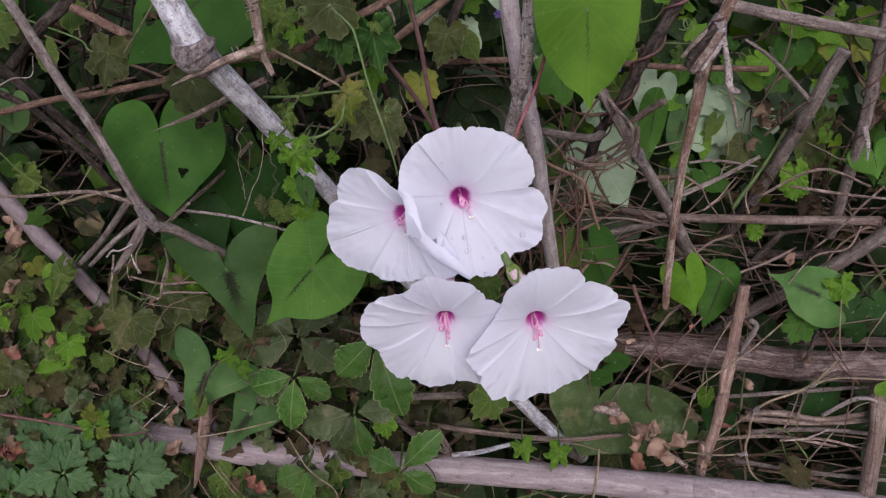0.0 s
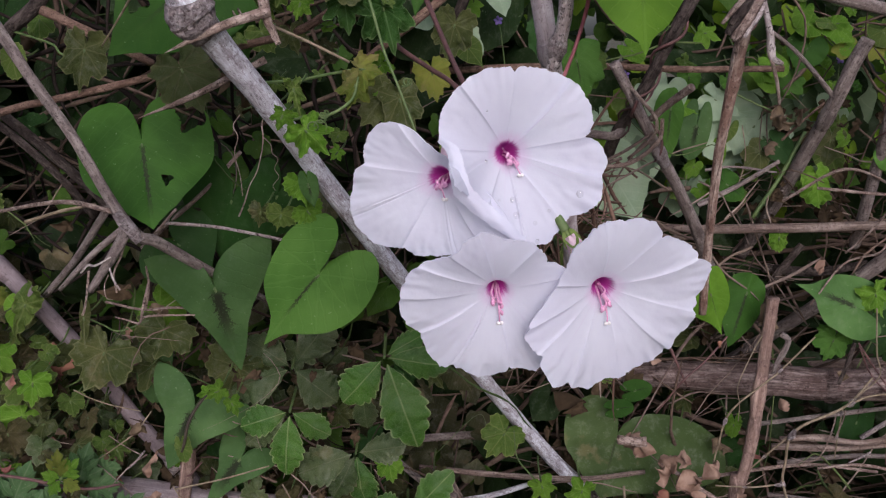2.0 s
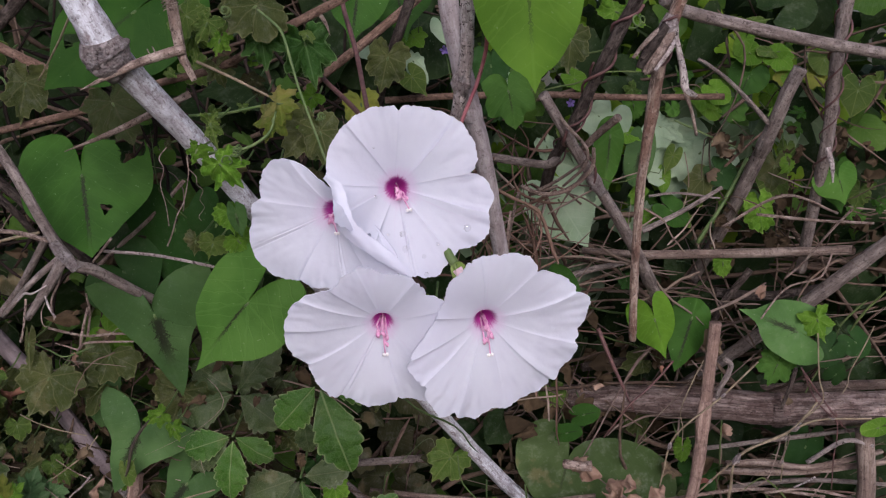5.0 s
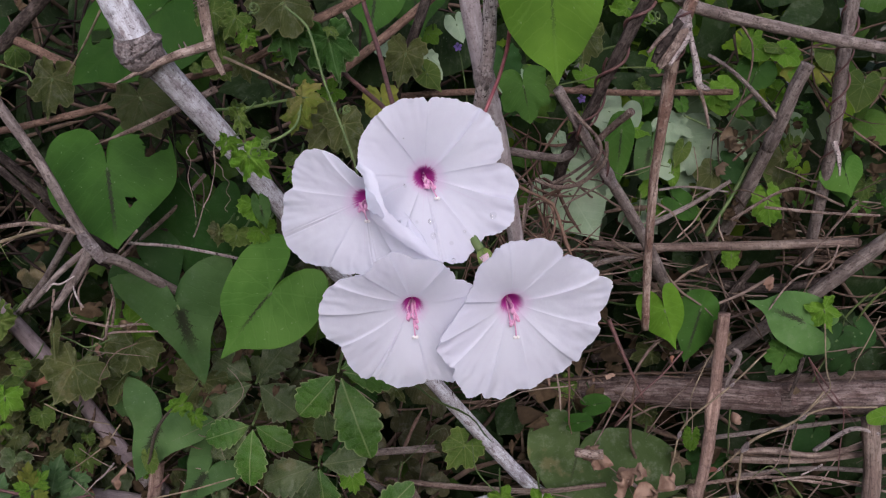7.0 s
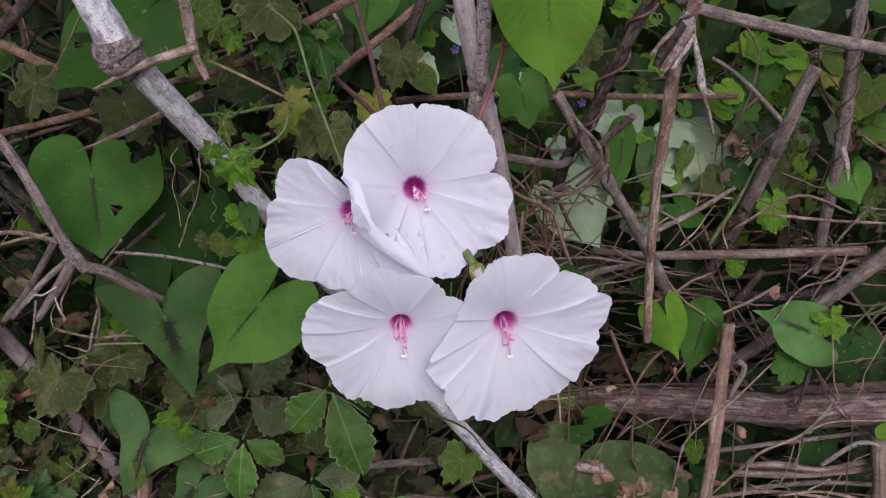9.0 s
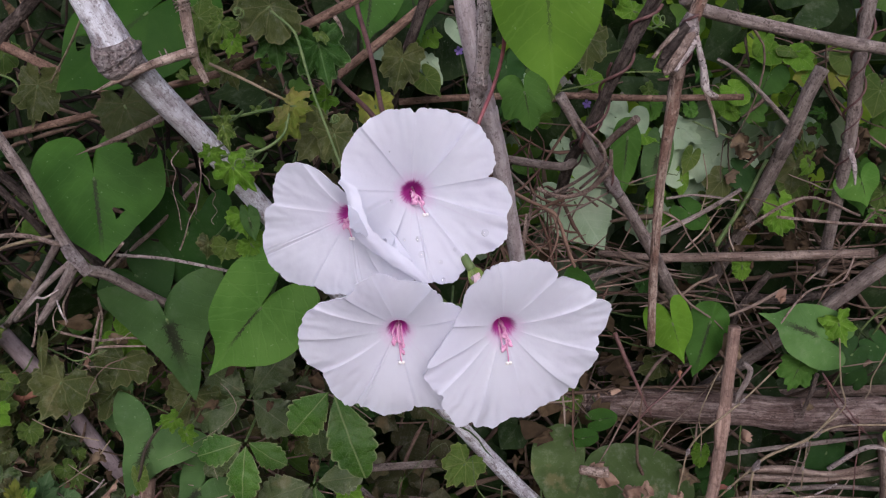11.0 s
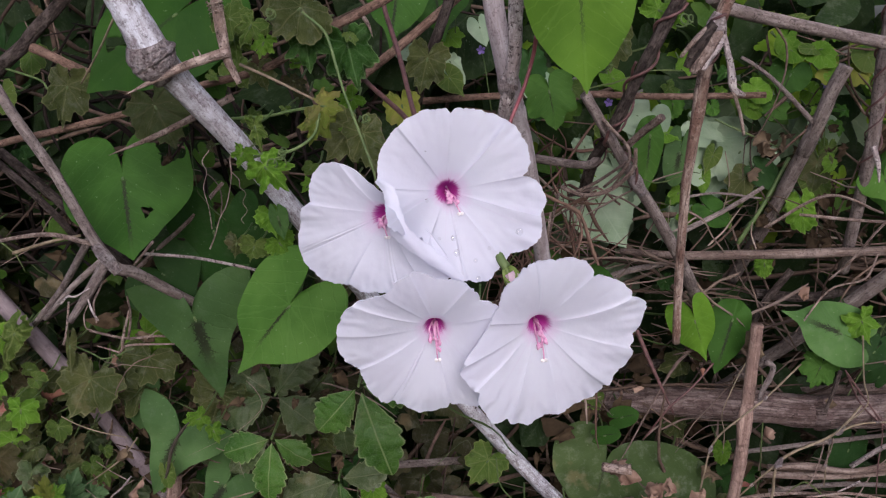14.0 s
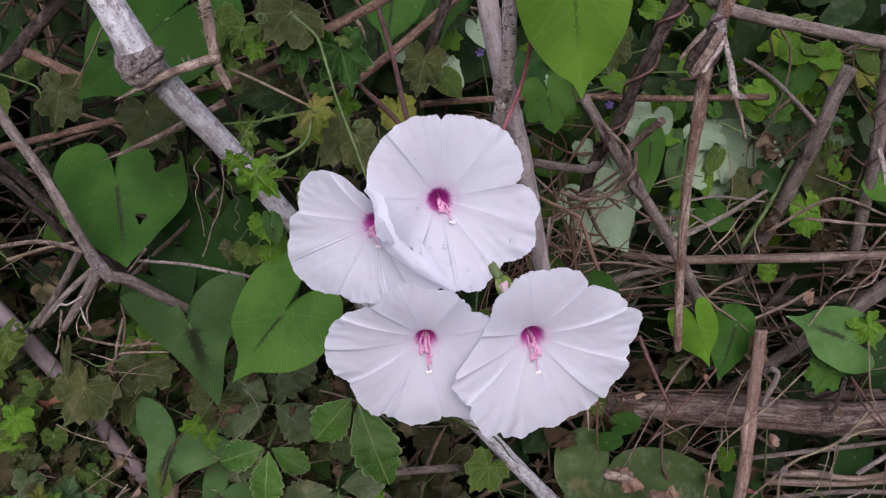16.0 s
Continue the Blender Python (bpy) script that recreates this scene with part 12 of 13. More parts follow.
heart_leaf("small_leaf", "round", (0.2842, 0.6440, 1.1583), (0.2803, 0.6410, 1.1498), 0.750, "ivy", "green leaf in the brighter upper thicket", group="small lobed leaves", face=(0, 0, 0.3), crinkle=0.08, fold=0.1, segs=48, rings=6)
heart_leaf("small_leaf", "cordate", (0.2663, 0.6445, 1.1764), (0.2646, 0.6406, 1.1655), 0.500, "ivy", "green leaf in the brighter upper thicket", group="small lobed leaves", face=(0, 0, 0.3), crinkle=0.08, fold=0.1, segs=48, rings=6)
heart_leaf("small_leaf", "heart", (0.3459, 0.6445, 1.2312), (0.3400, 0.6406, 1.2145), 0.800, "ivy", "green leaf in the brighter upper thicket", group="small lobed leaves", face=(0, 0, 0.3), crinkle=0.08, fold=0.1, segs=48, rings=6)
heart_leaf("small_leaf", "lobed", (0.2934, 0.6445, 1.1891), (0.2888, 0.6406, 1.1719), 0.700, "ivy_dark", "green leaf in the brighter upper thicket", group="small lobed leaves", face=(0, 0, 0.3), crinkle=0.08, fold=0.1, segs=48, rings=6)
heart_leaf("small_leaf", "cordate", (0.2297, 0.6445, 1.2011), (0.2227, 0.6406, 1.1898), 0.500, "ivy", "green leaf in the brighter upper thicket", group="small lobed leaves", face=(0, 0, 0.3), crinkle=0.08, fold=0.1, segs=48, rings=6)
heart_leaf("small_leaf", "round", (0.1743, 0.6440, 1.2480), (0.1719, 0.6410, 1.2443), 0.600, "ivy_fresh", "yellow-green leaf catching light in the upper thicket", group="small lobed leaves", face=(0, 0, 0.3), crinkle=0.08, fold=0.1, segs=48, rings=6)
heart_leaf("small_leaf", "round", (0.2567, 0.6440, 1.1568), (0.2589, 0.6410, 1.1549), 0.900, "ivy_fresh", "yellow-green leaf catching light in the upper thicket", group="small lobed leaves", face=(0, 0, 0.3), crinkle=0.08, fold=0.1, segs=48, rings=6)
heart_leaf("small_leaf", "lobed", (0.2103, 0.6445, 1.1646), (0.2146, 0.6406, 1.1593), 0.900, "ivy_fresh", "yellow-green leaf catching light in the upper thicket", group="small lobed leaves", face=(0, 0, 0.3), crinkle=0.08, fold=0.1, segs=48, rings=6)
heart_leaf("small_leaf", "cordate", (0.2795, 0.6445, 1.2771), (0.2927, 0.6406, 1.2788), 0.400, "ivy", "green leaf in the brighter upper thicket", group="small lobed leaves", face=(0, 0, 0.3), crinkle=0.08, fold=0.1, segs=48, rings=6)
heart_leaf("lobed_leaf", "lobed", (-0.1397, 0.5600, 1.1220), (-0.1514, 0.5540, 1.1035), 1.050, "ivy_dark", "dusty dark scalloped leaf of the low vine", group="small lobed leaves", teeth=0.06, count=9, crinkle=0.14, segs=80, rings=9, wave=0.08, fold=0.16)
heart_leaf("heart_leaf", "round", (-0.1250, 0.5900, 1.1036), (-0.1308, 0.5900, 1.0755), 0.420, "heart_dark", "dark bluish leaf behind the arrow-shaped one", group="heart-shaped leaves")
heart_leaf("lobed_leaf", "ivy", (-0.1787, 0.5560, 1.1100), (-0.1813, 0.5520, 1.0970), 0.950, "ivy_fresh", "fresh bright green crinkled lobed leaf", group="small lobed leaves", teeth=0.06, count=9, crinkle=0.24, segs=80, rings=9, wave=0.10, fold=0.3)
heart_leaf("bud_leaf", "round", (-0.1060, 0.5560, 1.0644), (-0.1050, 0.5540, 1.0551), 0.550, "ivy", "curled green bud at a stem's end", group="small lobed leaves", fold=0.6, crinkle=0.1, teeth=0.05)
heart_leaf("lobed_leaf", "ivy", (-0.0799, 0.5520, 1.0972), (-0.0876, 0.5490, 1.0940), 0.900, "ivy_fresh", "young curled bright leaf on a dark stem", group="small lobed leaves", teeth=0.06, count=9, crinkle=0.24, segs=80, rings=9, wave=0.10, fold=0.3)
heart_leaf("lobed_leaf", "ivy", (-0.0744, 0.5520, 1.0895), (-0.0718, 0.5490, 1.0821), 0.800, "ivy_fresh", "young curled bright leaf", group="small lobed leaves", teeth=0.06, count=9, crinkle=0.24, segs=80, rings=9, wave=0.10, fold=0.3)
heart_leaf("heart_leaf", "cordate", (-0.1472, 0.5600, 1.1424), (-0.1485, 0.5560, 1.1256), 0.220, "ivy_dark", "narrow dark pointed leaf hanging by the cane", group="heart-shaped leaves", fold=0.6)
stick("vine_stem", [(-0.0827, 0.5560, 1.0965), (-0.0920, 0.5560, 1.0896), (-0.0997, 0.5560, 1.0794), (-0.1044, 0.5560, 1.0666), (-0.1064, 0.5560, 1.0617)], [0.00068, 0.00080, 0.00092, 0.00092, 0.00080], "stem_dark", "dark curved stem with a bud at its end", "stem", "climbing and dry stems", sides=8)
creeper_leaf((-0.1723, 0.5520, 1.0544), [(-0.1704, 0.5480, 1.0723), (-0.1805, 0.5480, 1.0607), (-0.1791, 0.5480, 1.0471), (-0.1620, 0.5480, 1.0487), (-0.1603, 0.5480, 1.0663)], [0.0073, 0.0073, 0.0073, 0.0073, 0.0073], ["ivy_yellow", "ivy_fresh", "ivy_fresh", "ivy_yellow", "ivy_fresh"], "small yellow-green finely cut leaf", name="cut_leaf", cut=0.42, group="finely cut compound leaves")
heart_leaf("pale_leaf", "scrap", (0.0740, 0.6480, 1.2725), (0.0769, 0.6387, 1.2588), 0.900, "pale", "broad leaf behind, its green paled as if lit through", group="broad pale leaves", fold=0.03)
heart_leaf("small_leaf", "lobed", (0.0748, 0.6480, 1.2878), (0.0803, 0.6387, 1.2811), 0.800, "ivy_fresh", "yellow-green leaf catching light in the upper thicket", group="small lobed leaves", fold=0.03)
heart_leaf("pale_leaf", "round", (0.0482, 0.6480, 1.2823), (0.0494, 0.6387, 1.2761), 0.800, "pale", "broad leaf behind, its green paled as if lit through", group="broad pale leaves", fold=0.03)
heart_leaf("pale_leaf", "round", (0.1844, 0.6480, 1.2302), (0.1931, 0.6387, 1.2230), 0.600, "pale", "broad leaf behind, its green paled as if lit through", group="broad pale leaves", fold=0.03)
heart_leaf("lobed_leaf", "lobed", (0.1218, 0.5600, 1.2535), (0.1240, 0.5540, 1.2330), 0.820, "heart_bright", "green rounded leaf behind the bright one", group="small lobed leaves", segs=96, rings=9, fold=0.12, wave=0.06, crinkle=0.06)
curl("tendril", (-0.0160, 0.4546, 1.3030), (0.10, 0.0, -1), 3.2, 0.0031, 0.0030, 0.0003, "twig", "dry brown tendril wound round a twig", 0.0045)
curl("tendril", (-0.0225, 0.4510, 1.2830), (-0.9, -0.1, -0.25), 1.6, 0.0026, 0.0024, 0.0003, "twig", "dry brown tendril wound round a thorn", 0.0035)
heart_leaf("lobed_leaf", "round", (-0.1715, 0.5900, 1.2790), (-0.1700, 0.5860, 1.2672), 0.620, "ivy", "dull green rounded leaf in the shade", group="small lobed leaves", teeth=0.04, count=9, segs=56, rings=7)
stick("dry_twig", [(0.2278, 0.5880, 1.0857), (0.2214, 0.5880, 1.0744), (0.2132, 0.5880, 1.0559), (0.2140, 0.5880, 1.0444), (0.2132, 0.5880, 1.0329)], [0.00030, 0.00034, 0.00027, 0.00022], "stem_olive", "thin dry tendril hanging over the level cane", "twig", "thin dry twigs over the level cane", sides=8, rough=0.35)
stick("dry_twig", [(0.2963, 0.5900, 1.0949), (0.2971, 0.5900, 1.0677), (0.2994, 0.5900, 1.0529), (0.2886, 0.5900, 1.0425), (0.2776, 0.5900, 1.0338)], [0.00042, 0.00048, 0.00038, 0.00032], "stem_olive", "thin dry hanging stem", "twig", "thin dry twigs over the level cane", sides=8, rough=0.35)
stick("dry_twig", [(0.3287, 0.5880, 1.0971), (0.3221, 0.5880, 1.0835), (0.3145, 0.5880, 1.0699), (0.3131, 0.5880, 1.0620), (0.3100, 0.5880, 1.0567)], [0.00038, 0.00044, 0.00034, 0.00028], "stem_olive", "thin dry looping tendril", "twig", "thin dry twigs over the level cane", sides=8, rough=0.35)
stick("dry_twig", [(0.2800, 0.5920, 1.0318), (0.2784, 0.5920, 1.0245), (0.2736, 0.5920, 1.0132)], [0.00040, 0.00046], "twig", "thin dry twig hanging from a vine", "twig", "thin dry twigs over the level cane", sides=8, rough=0.35)
stick("dry_twig", [(0.2746, 0.5920, 1.0299), (0.2713, 0.5920, 1.0168), (0.2656, 0.5920, 1.0039), (0.2577, 0.5920, 0.9996), (0.2467, 0.5920, 1.0038)], [0.00042, 0.00048, 0.00038, 0.00032], "twig", "thin hooked dry twig", "twig", "thin dry twigs over the level cane", sides=8, rough=0.35)
stick("dry_twig", [(0.2881, 0.5940, 1.0729), (0.2951, 0.5940, 1.0608), (0.3013, 0.5940, 1.0512), (0.3076, 0.5940, 1.0415), (0.3131, 0.5940, 1.0343)], [0.00055, 0.00063, 0.00049, 0.00041], "stem_purple", "thin reddish stem over the level cane", "twig", "thin dry twigs over the level cane", sides=8, rough=0.35)
stick("dry_twig", [(0.2816, 0.5860, 1.0763), (0.2777, 0.5860, 1.0647), (0.2722, 0.5860, 1.0515)], [0.00110, 0.00127], "bark", "short dark twig leaning on the level cane", "twig", "thin dry twigs over the level cane", sides=8, rough=0.35)
stick("dry_twig", [(0.2929, 0.5860, 1.0056), (0.2867, 0.5860, 1.0026), (0.2796, 0.5860, 0.9999)], [0.00048, 0.00055], "mottled", "short pale twig end", "twig", "thin dry twigs over the level cane", sides=8, rough=0.35)
stick("dry_twig", [(0.2434, 0.6000, 1.0126), (0.2673, 0.6000, 1.0110), (0.2929, 0.6000, 1.0049), (0.3154, 0.6000, 1.0069), (0.3410, 0.6000, 1.0111)], [0.00190, 0.00218, 0.00171, 0.00143], "cane_pale", "rough pale stick lodged in the thicket", "twig", "thin dry twigs over the level cane", sides=8, rough=0.35)
stick("dry_twig", [(0.2671, 0.6000, 0.9903), (0.2929, 0.6000, 0.9902), (0.3155, 0.6000, 0.9835), (0.3415, 0.6000, 0.9747)], [0.00080, 0.00092, 0.00072], "twig", "thin crooked dry twig", "twig", "thin dry twigs over the level cane", sides=8, rough=0.35)
stick("dry_twig", [(0.3082, 0.5920, 1.0431), (0.3090, 0.5920, 1.0297), (0.3067, 0.5920, 1.0132), (0.3055, 0.5920, 0.9929)], [0.00034, 0.00039, 0.00031], "stem_purple", "thin reddish dry stem", "twig", "thin dry twigs over the level cane", sides=8, rough=0.35)
stick("dry_twig", [(0.2412, 0.5940, 1.0832), (0.2457, 0.5940, 1.0779), (0.2385, 0.5940, 1.0641), (0.2368, 0.5940, 1.0585)], [0.00150, 0.00172, 0.00135], "cane_brown", "short pale twig beside the stake", "twig", "thin dry twigs over the level cane", sides=8, rough=0.35)
crumple("dry_leaf", (0.1858, 0.5880, 1.0073), 0.0110, "dry_leaf", "crumpled tan dead leaf on the dusty leaf", 92)
crumple("dry_leaf", (0.1917, 0.5880, 0.9982), 0.0120, "dry_leaf", "crumpled tan dead leaf on the dusty leaf", 93)
crumple("dry_leaf", (0.2383, 0.5880, 1.0444), 0.0070, "dry_leaf", "scrap of dry bark by the stake", 94)
crumple("dry_leaf", (0.1626, 0.5880, 1.0731), 0.0060, "dry_leaf", "rusty crumb of dry leaf on the level cane", 95)
crumple("dry_leaf", (0.1551, 0.5880, 1.0746), 0.0055, "dry_leaf", "rusty crumb of dry leaf on the level cane", 96)
crumple("dry_leaf", (0.2049, 0.5880, 1.0832), 0.0050, "red_leaf", "small russet scrap at a leaf tip", 97)
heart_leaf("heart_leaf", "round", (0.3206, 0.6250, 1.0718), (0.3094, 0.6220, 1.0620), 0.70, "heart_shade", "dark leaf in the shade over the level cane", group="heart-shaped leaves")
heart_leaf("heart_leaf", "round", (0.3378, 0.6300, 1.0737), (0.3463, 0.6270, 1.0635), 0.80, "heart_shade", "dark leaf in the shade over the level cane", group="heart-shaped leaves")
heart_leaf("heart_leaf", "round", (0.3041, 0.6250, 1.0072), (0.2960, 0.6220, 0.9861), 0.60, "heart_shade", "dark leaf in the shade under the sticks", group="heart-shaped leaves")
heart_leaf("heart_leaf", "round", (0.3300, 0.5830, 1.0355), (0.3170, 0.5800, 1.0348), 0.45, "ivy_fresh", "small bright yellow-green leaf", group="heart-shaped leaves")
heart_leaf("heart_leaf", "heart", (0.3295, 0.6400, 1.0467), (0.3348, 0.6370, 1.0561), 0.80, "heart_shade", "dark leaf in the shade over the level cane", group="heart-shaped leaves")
stick("dry_twig", [(-0.1193, 0.5850, 1.1712), (-0.0987, 0.5850, 1.1866), (-0.0811, 0.5850, 1.1992), (-0.0579, 0.5850, 1.2193)], [0.00130, 0.00123, 0.00104], "twig", "tan twig crossing behind the heart leaf", "twig", "thin dry twigs in the upper thicket", sides=8, rough=0.3)
stick("dry_twig", [(-0.1678, 0.5600, 1.1955), (-0.1489, 0.5600, 1.1993), (-0.1304, 0.5600, 1.2016)], [0.00100, 0.00095, 0.00080], "stem_olive", "dry olive stem beside the cane", "twig", "thin dry twigs in the upper thicket", sides=8, rough=0.3)
stick("dry_twig", [(0.2104, 0.6320, 1.1787), (0.2286, 0.6320, 1.1790), (0.2544, 0.6320, 1.1732)], [0.00080, 0.00076, 0.00064], "cane_brown", "thin grey twig before the pale leaves", "twig", "thin dry twigs in the upper thicket", sides=8, rough=0.3)
stick("dry_twig", [(0.2050, 0.6300, 1.1577), (0.2302, 0.6300, 1.1678), (0.2552, 0.6300, 1.1803)], [0.00160, 0.00152, 0.00128], "cane_brown", "grey twig before the pale leaves", "twig", "thin dry twigs in the upper thicket", sides=8, rough=0.3)
stick("dry_twig", [(0.2393, 0.6320, 1.1463), (0.2570, 0.6320, 1.1714), (0.2717, 0.6320, 1.1967)], [0.00140, 0.00133, 0.00112], "stem_green", "pale green stem in the upper thicket", "twig", "thin dry twigs in the upper thicket", sides=8, rough=0.3)
stick("dry_twig", [(0.2283, 0.6340, 1.2236), (0.2484, 0.6340, 1.2126), (0.2662, 0.6340, 1.2030)], [0.00060, 0.00057, 0.00048], "stem_green", "thin green stem in the upper thicket", "twig", "thin dry twigs in the upper thicket", sides=8, rough=0.3)
stick("dry_twig", [(0.2483, 0.6360, 1.1823), (0.2669, 0.6360, 1.1988), (0.2852, 0.6360, 1.2126)], [0.00090, 0.00085, 0.00072], "twig_red", "reddish twig in the upper thicket", "twig", "thin dry twigs in the upper thicket", sides=8, rough=0.3)
stick("dry_twig", [(0.1682, 0.6300, 1.1780), (0.1546, 0.6300, 1.1899), (0.1427, 0.6300, 1.1858)], [0.00070, 0.00067, 0.00056], "twig_red", "thin red-brown dry twig behind the stems", "twig", "thin dry twigs in the upper thicket", sides=8, rough=0.3)
stick("dry_twig", [(0.2300, 0.6340, 1.1631), (0.2359, 0.6340, 1.1838), (0.2340, 0.6340, 1.2037)], [0.00040, 0.00038, 0.00032], "stem_olive", "thin dry stem before the pale leaves", "twig", "thin dry twigs in the upper thicket", sides=8, rough=0.3)
heart_leaf("small_leaf", "lobed", (0.2451, 0.6340, 1.1868), (0.2347, 0.6310, 1.1764), 0.80, "ivy_dark", "dull leaf before the pale ones", group="small lobed leaves", crinkle=0.08, fold=0.12, segs=48, rings=6)
heart_leaf("small_leaf", "round", (0.2556, 0.6340, 1.1897), (0.2659, 0.6310, 1.1799), 0.70, "heart_shade", "dark leaf before the pale ones", group="small lobed leaves", crinkle=0.08, fold=0.12, segs=48, rings=6)
heart_leaf("small_leaf", "round", (0.2237, 0.6340, 1.1691), (0.2342, 0.6310, 1.1592), 0.70, "heart", "green leaf before the pale ones", group="small lobed leaves", crinkle=0.08, fold=0.12, segs=48, rings=6)
heart_leaf("small_leaf", "heart", (-0.0126, 0.5000, 1.2111), (-0.0107, 0.4970, 1.1998), 0.50, "heart_grey", "folded yellowish-green young leaf", group="small lobed leaves", crinkle=0.08, fold=0.6, segs=48, rings=6)
crumple("dry_leaf", (0.2569, 0.6300, 1.1992), 0.0120, "withered", "withered brown leaf in the upper thicket", 120)
crumple("dry_leaf", (0.2635, 0.6300, 1.2049), 0.0110, "withered", "withered brown leaf in the upper thicket", 121)
crumple("dry_leaf", (0.2687, 0.6300, 1.2096), 0.0100, "withered", "withered brown leaf in the upper thicket", 122)
crumple("dry_leaf", (0.2542, 0.6300, 1.1916), 0.0090, "withered", "withered brown leaf in the upper thicket", 123)

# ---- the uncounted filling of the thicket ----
mass("thicket_leaves", 900, (-0.50, 0.62, 0.66, 0.86, 0.80, 1.45), ("heart", "round", "lobed"), (0.018, 0.045), LEAF_SHADED, "dark green leaves packed in the shade of the thicket", 11, away_right)
mass("thicket_leaves", 260, (-0.42, 0.12, 0.635, 0.70, 0.86, 1.22), ("lobed", "ivy"), (0.010, 0.022), LEAF_MID, "small green vine leaves low in the thicket", 12, left_low)
mass("thicket_leaves", 420, (-0.42, 0.12, 0.625, 0.69, 0.86, 1.18), ("lobed", "ivy"), (0.009, 0.020), LEAF_DULL, "small dusty brownish vine leaves low in the thicket", 13, left_low)
mass("thicket_leaves", 150, (0.12, 0.56, 0.65, 0.80, 1.10, 1.40), ("heart", "round", "lobed"), (0.008, 0.020), LEAF_MID, "green leaves in the brighter upper thicket", 14, upper_right)
mass("thicket_leaves", 190, (0.12, 0.56, 0.66, 0.82, 1.10, 1.40), ("lobed", "ivy", "round"), (0.006, 0.015), LEAF_FRESH, "yellow-green young leaves in the brighter upper thicket", 15, upper_right)
mass("pale_leaves", 18, (0.06, 0.42, 0.76, 0.88, 1.08, 1.215), ("heart", "round"), (0.045, 0.080), LEAF_LIT_PALE, "broad pale leaves in the light behind the thicket", 16)
mass("thicket_leaves", 30, (-0.30, 0.14, 0.56, 0.66, 1.14, 1.36), ("lobed", "ivy", "round"), (0.008, 0.016), LEAF_MID, "small green vine leaves high in the thicket", 17)
mass("thicket_leaves", 1500, (-0.75, 0.90, 0.80, 1.35, 0.02, 1.50), ("heart", "round", "lobed"), (0.030, 0.070), LEAF_SHADED, "dark green leaves at the back of the thicket", 18, low_back)
mass("thicket_leaves", 500, (-0.70, 0.85, 0.60, 0.95, 0.02, 1.45), ("heart", "lobed"), (0.020, 0.050), LEAF_MID, "green leaves on the outer parts of the thicket", 19, around)
mass("leaf_litter", 420, (-0.40, 0.52, 0.65, 0.74, 0.86, 1.16), ("scrap",), (0.006, 0.016), LITTER, "dead brown leaves caught in the thicket", 20)
twigs("twig_tangle", 480, (-0.40, 0.52, 0.655, 0.78, 0.84, 1.40), (0.06, 0.22), (0.0007, 0.0024), TWIG_BROWN, "tangle of dead brown twigs inside the thicket", 21, keep=less_upper)
twigs("twig_tangle", 110, (0.10, 0.52, 0.665, 0.74, 0.88, 1.14), (0.05, 0.20), (0.0005, 0.0014), TWIG_BROWN, "tangle of thin dead twigs low in the thicket", 22, (1, 0.25, 0.3))
twigs("dry_straw", 90, (0.10, 0.50, 0.612, 0.69, 0.88, 1.18), (0.03, 0.12), (0.0003, 0.0008), TWIG_STRAW, "dry straw-coloured stems in the thicket", 23, (1, 0.2, 0.35), 0.25)
twigs("dry_straw", 40, (-0.36, 0.10, 0.56, 0.66, 0.88, 1.24), (0.02, 0.09), (0.0003, 0.0008), TWIG_STRAW, "dry straw-coloured stems in the thicket", 24, (0.7, 0.2, 0.8), 0.6)
twigs("rootlets", 70, (0.088, 0.140, 0.57, 0.65, 1.09, 1.21), (0.03, 0.09), (0.0005, 0.0015), TWIG_RED, "thin reddish rootlets hanging in a tangle", 25, (0.7, 0.25, 0.8), 0.7)
twigs("green_stems", 60, (-0.34, 0.48, 0.58, 0.70, 0.90, 1.36), (0.04, 0.12), (0.0004, 0.0010), STEM_GREEN, "thin green stems of climbing plants", 26, (0.8, 0.25, 0.8), 0.5, category="stems")
mass("thicket_leaves", 100, (0.10, 0.62, 0.78, 0.95, 1.02, 1.42), ("heart", "round", "lobed"), (0.014, 0.034), LEAF_MID, "green leaves behind the brighter upper thicket", 27)
mass("thicket_leaves", 430, (0.10, 0.62, 0.68, 0.92, 1.02, 1.40), ("heart", "round", "lobed"), (0.014, 0.030), LEAF_SHADED, "dark leaves between the pale ones", 28)
mass("leaf_litter", 70, (0.25, 0.36, 0.63, 0.67, 1.13, 1.21), ("scrap",), (0.0042, 0.0120), LITTER, "dead brown leaves caught high in the thicket", 29)
twigs("twig_tangle", 46, (0.22, 0.42, 0.62, 0.68, 1.12, 1.26), (0.02, 0.09), (0.0004, 0.0012), TWIG_BROWN, "thin dead twigs in the upper thicket", 30, (1, 0.3, 0.9), 0.5)
twigs("dry_straw", 34, (-0.34, 0.0, 0.56, 0.60, 0.96, 1.14), (0.012, 0.05), (0.0003, 0.0007), TWIG_STRAW, "broken dry stems among the low leaves", 31, (0.8, 0.3, 0.8), 0.6)
mass("leaf_litter", 110, (-0.34, 0.0, 0.575, 0.61, 0.96, 1.12), ("scrap",), (0.0042, 0.0105), LITTER, "dead brown leaf scraps among the low leaves", 32)
twigs("dark_twig", 250, (-0.36, 0.06, 0.61, 0.74, 1.12, 1.38), (0.03, 0.12), (0.0004, 0.0020), TWIG_SHADED, "thin crooked dead twig in the dark thicket", 33, (0.8, 0.3, 0.9), 0.3, category="twig", single=True)
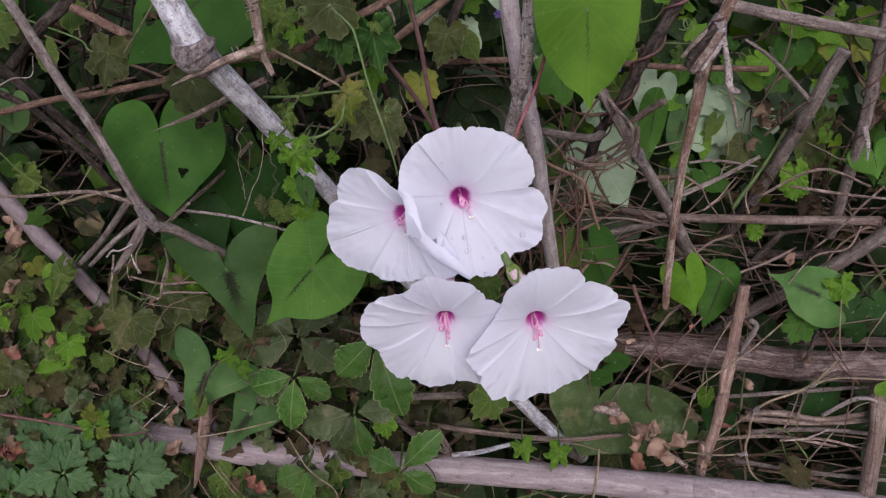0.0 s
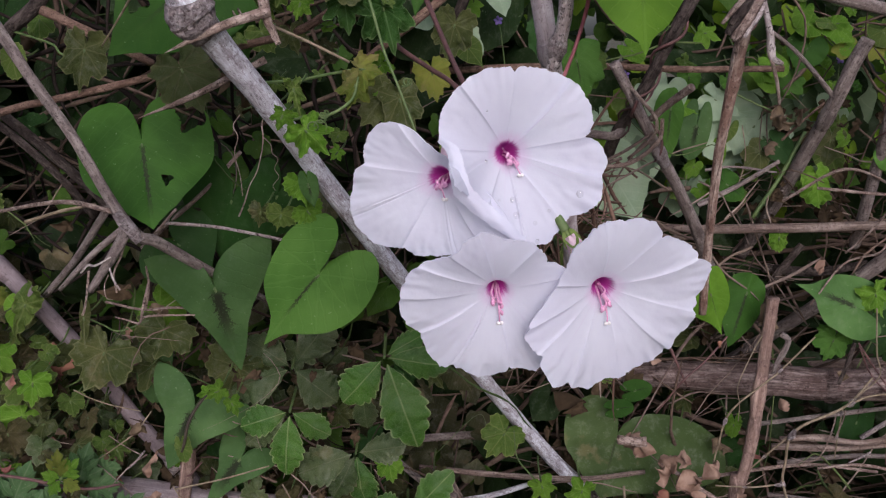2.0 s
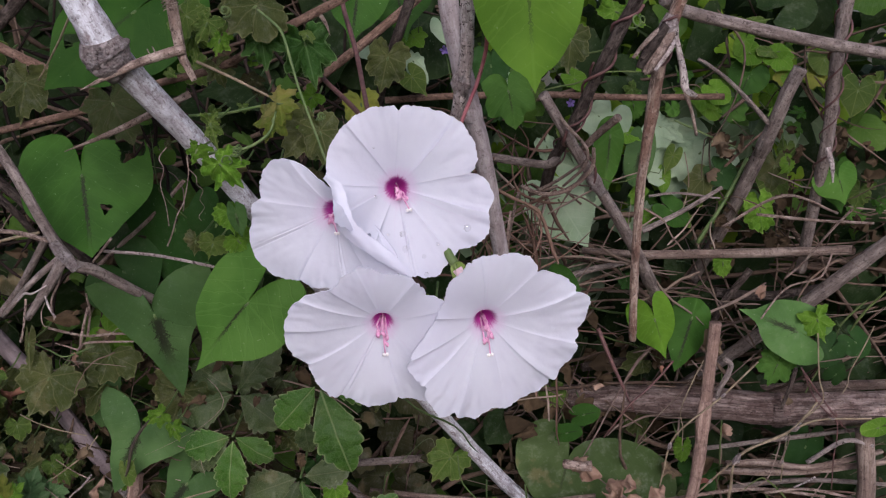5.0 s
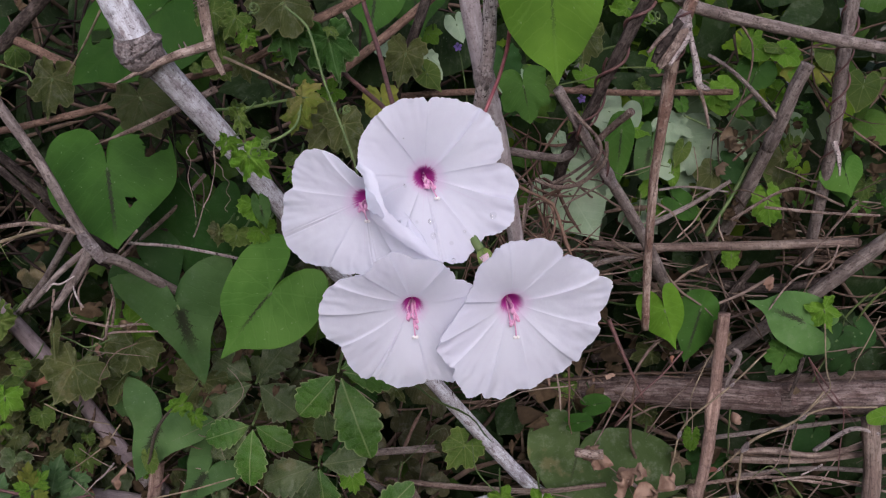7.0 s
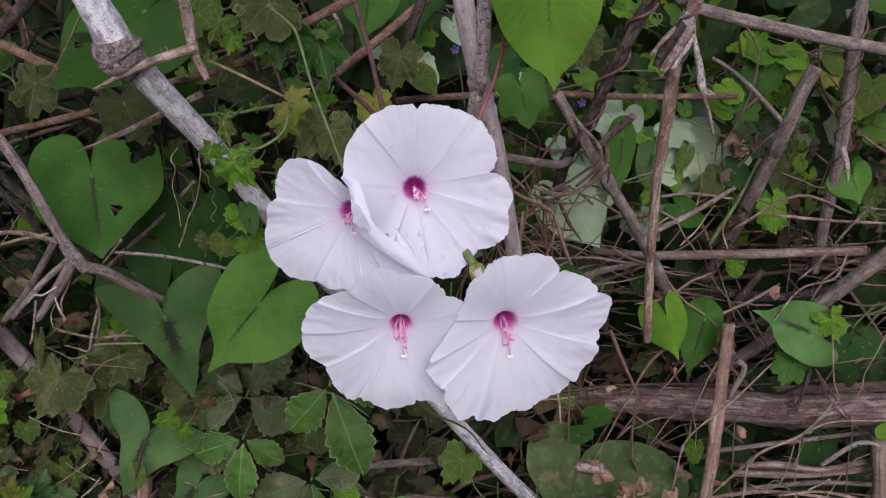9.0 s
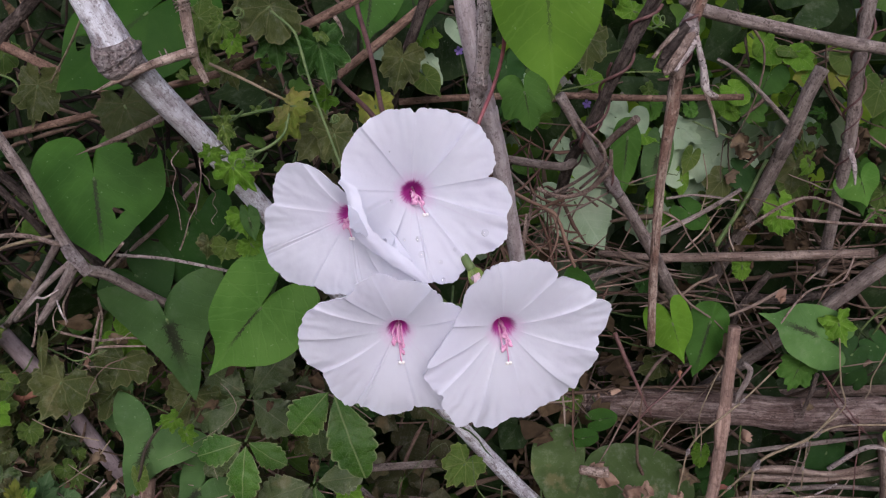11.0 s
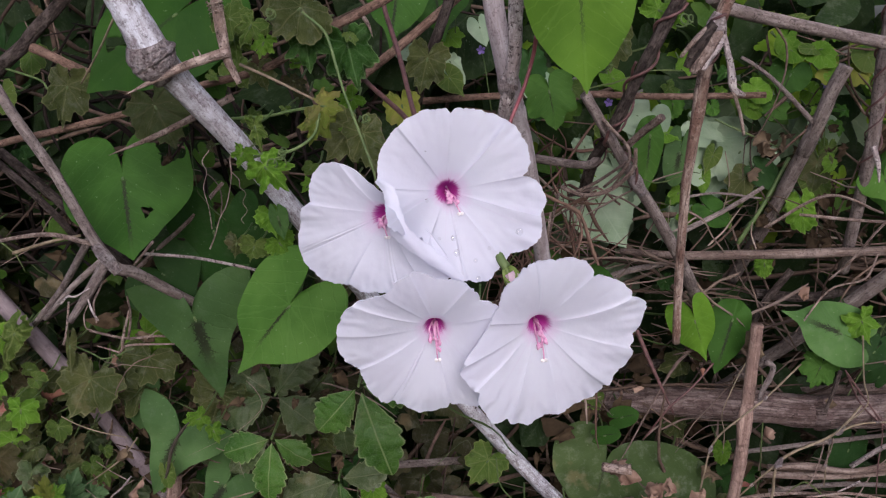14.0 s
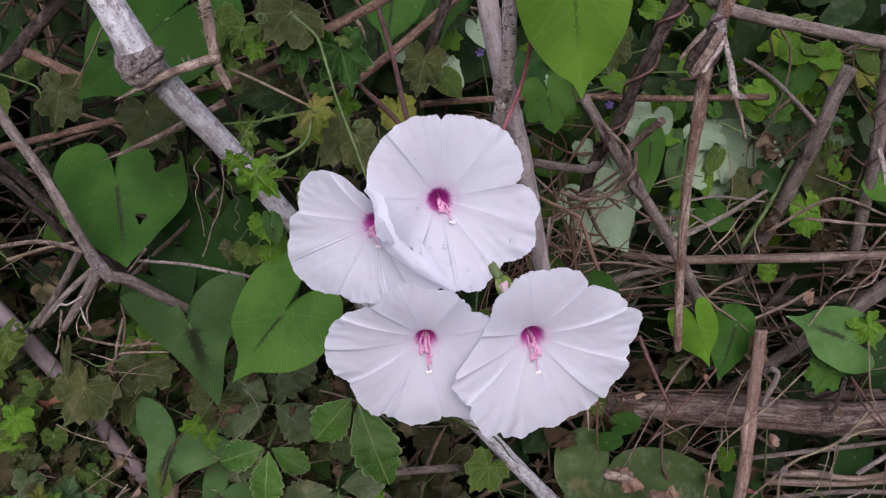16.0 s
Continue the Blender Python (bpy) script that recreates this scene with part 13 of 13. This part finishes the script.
mass("thicket_leaves", 260, (-0.42, 0.10, 0.74, 0.98, 1.20, 1.52), ("heart", "round"), (0.03, 0.06), LEAF_SHADED, "dark leaves behind the upper thicket", 43)
mass("leaf_litter", 90, (-0.34, 0.0, 0.585, 0.66, 0.98, 1.34), ("scrap",), (0.0056, 0.0135), LITTER, "brown dead leaves among the twigs", 34)
twigs("twig_tangle", 130, (-0.36, 0.02, 0.585, 0.63, 0.94, 1.13), (0.015, 0.07), (0.0004, 0.0013), TWIG_BROWN, "broken brown twigs among the low leaves", 35, (0.8, 0.3, 0.8), 0.35)
mass("leaf_litter", 160, (-0.36, 0.02, 0.58, 0.62, 0.94, 1.12), ("scrap",), (0.0042, 0.0105), LITTER, "dead brown leaf scraps among the low leaves", 36)
twigs("dry_straw", 30, (0.13, 0.26, 0.61, 0.665, 1.115, 1.19), (0.02, 0.08), (0.0004, 0.0011), TWIG_STRAW, "dry stems in the thicket", 37, (0.8, 0.25, 0.7), 0.4)
twigs("twig_tangle", 40, (0.12, 0.26, 0.63, 0.69, 1.02, 1.11), (0.03, 0.10), (0.0004, 0.0012), TWIG_PALE, "dry stems in the thicket", 38, (1, 0.25, 0.35), 0.35)
mass("leaf_litter", 28, (0.12, 0.24, 0.64, 0.68, 1.02, 1.10), ("scrap",), (0.0084, 0.0180), LITTER, "dead leaves", 39)
mass("thicket_leaves", 1800, (-1.6, 1.8, 0.55, 2.0, 0.02, 1.75), ("heart", "lobed"), (0.025, 0.060), LEAF_MID, "green leaves on the outer parts of the thicket", 40, outskirts)
mass("thicket_leaves", 1400, (-1.6, 1.8, 0.60, 2.0, 0.02, 1.70), ("heart", "round"), (0.030, 0.070), LEAF_SHADED, "dark leaves", 41, outskirts)
twigs("twig_tangle", 160, (-1.4, 1.6, 0.70, 1.7, 0.0, 1.3), (0.2, 0.6), (0.001, 0.004), TWIG_BROWN, "dead brown twigs", 42, (0.6, 0.4, 1), 0.2, keep=outskirts)
for (name, _m), (verts, faces, uvs, material, label, category) in POOL.items():
    joined(name, verts, faces, uvs, material, label, category)
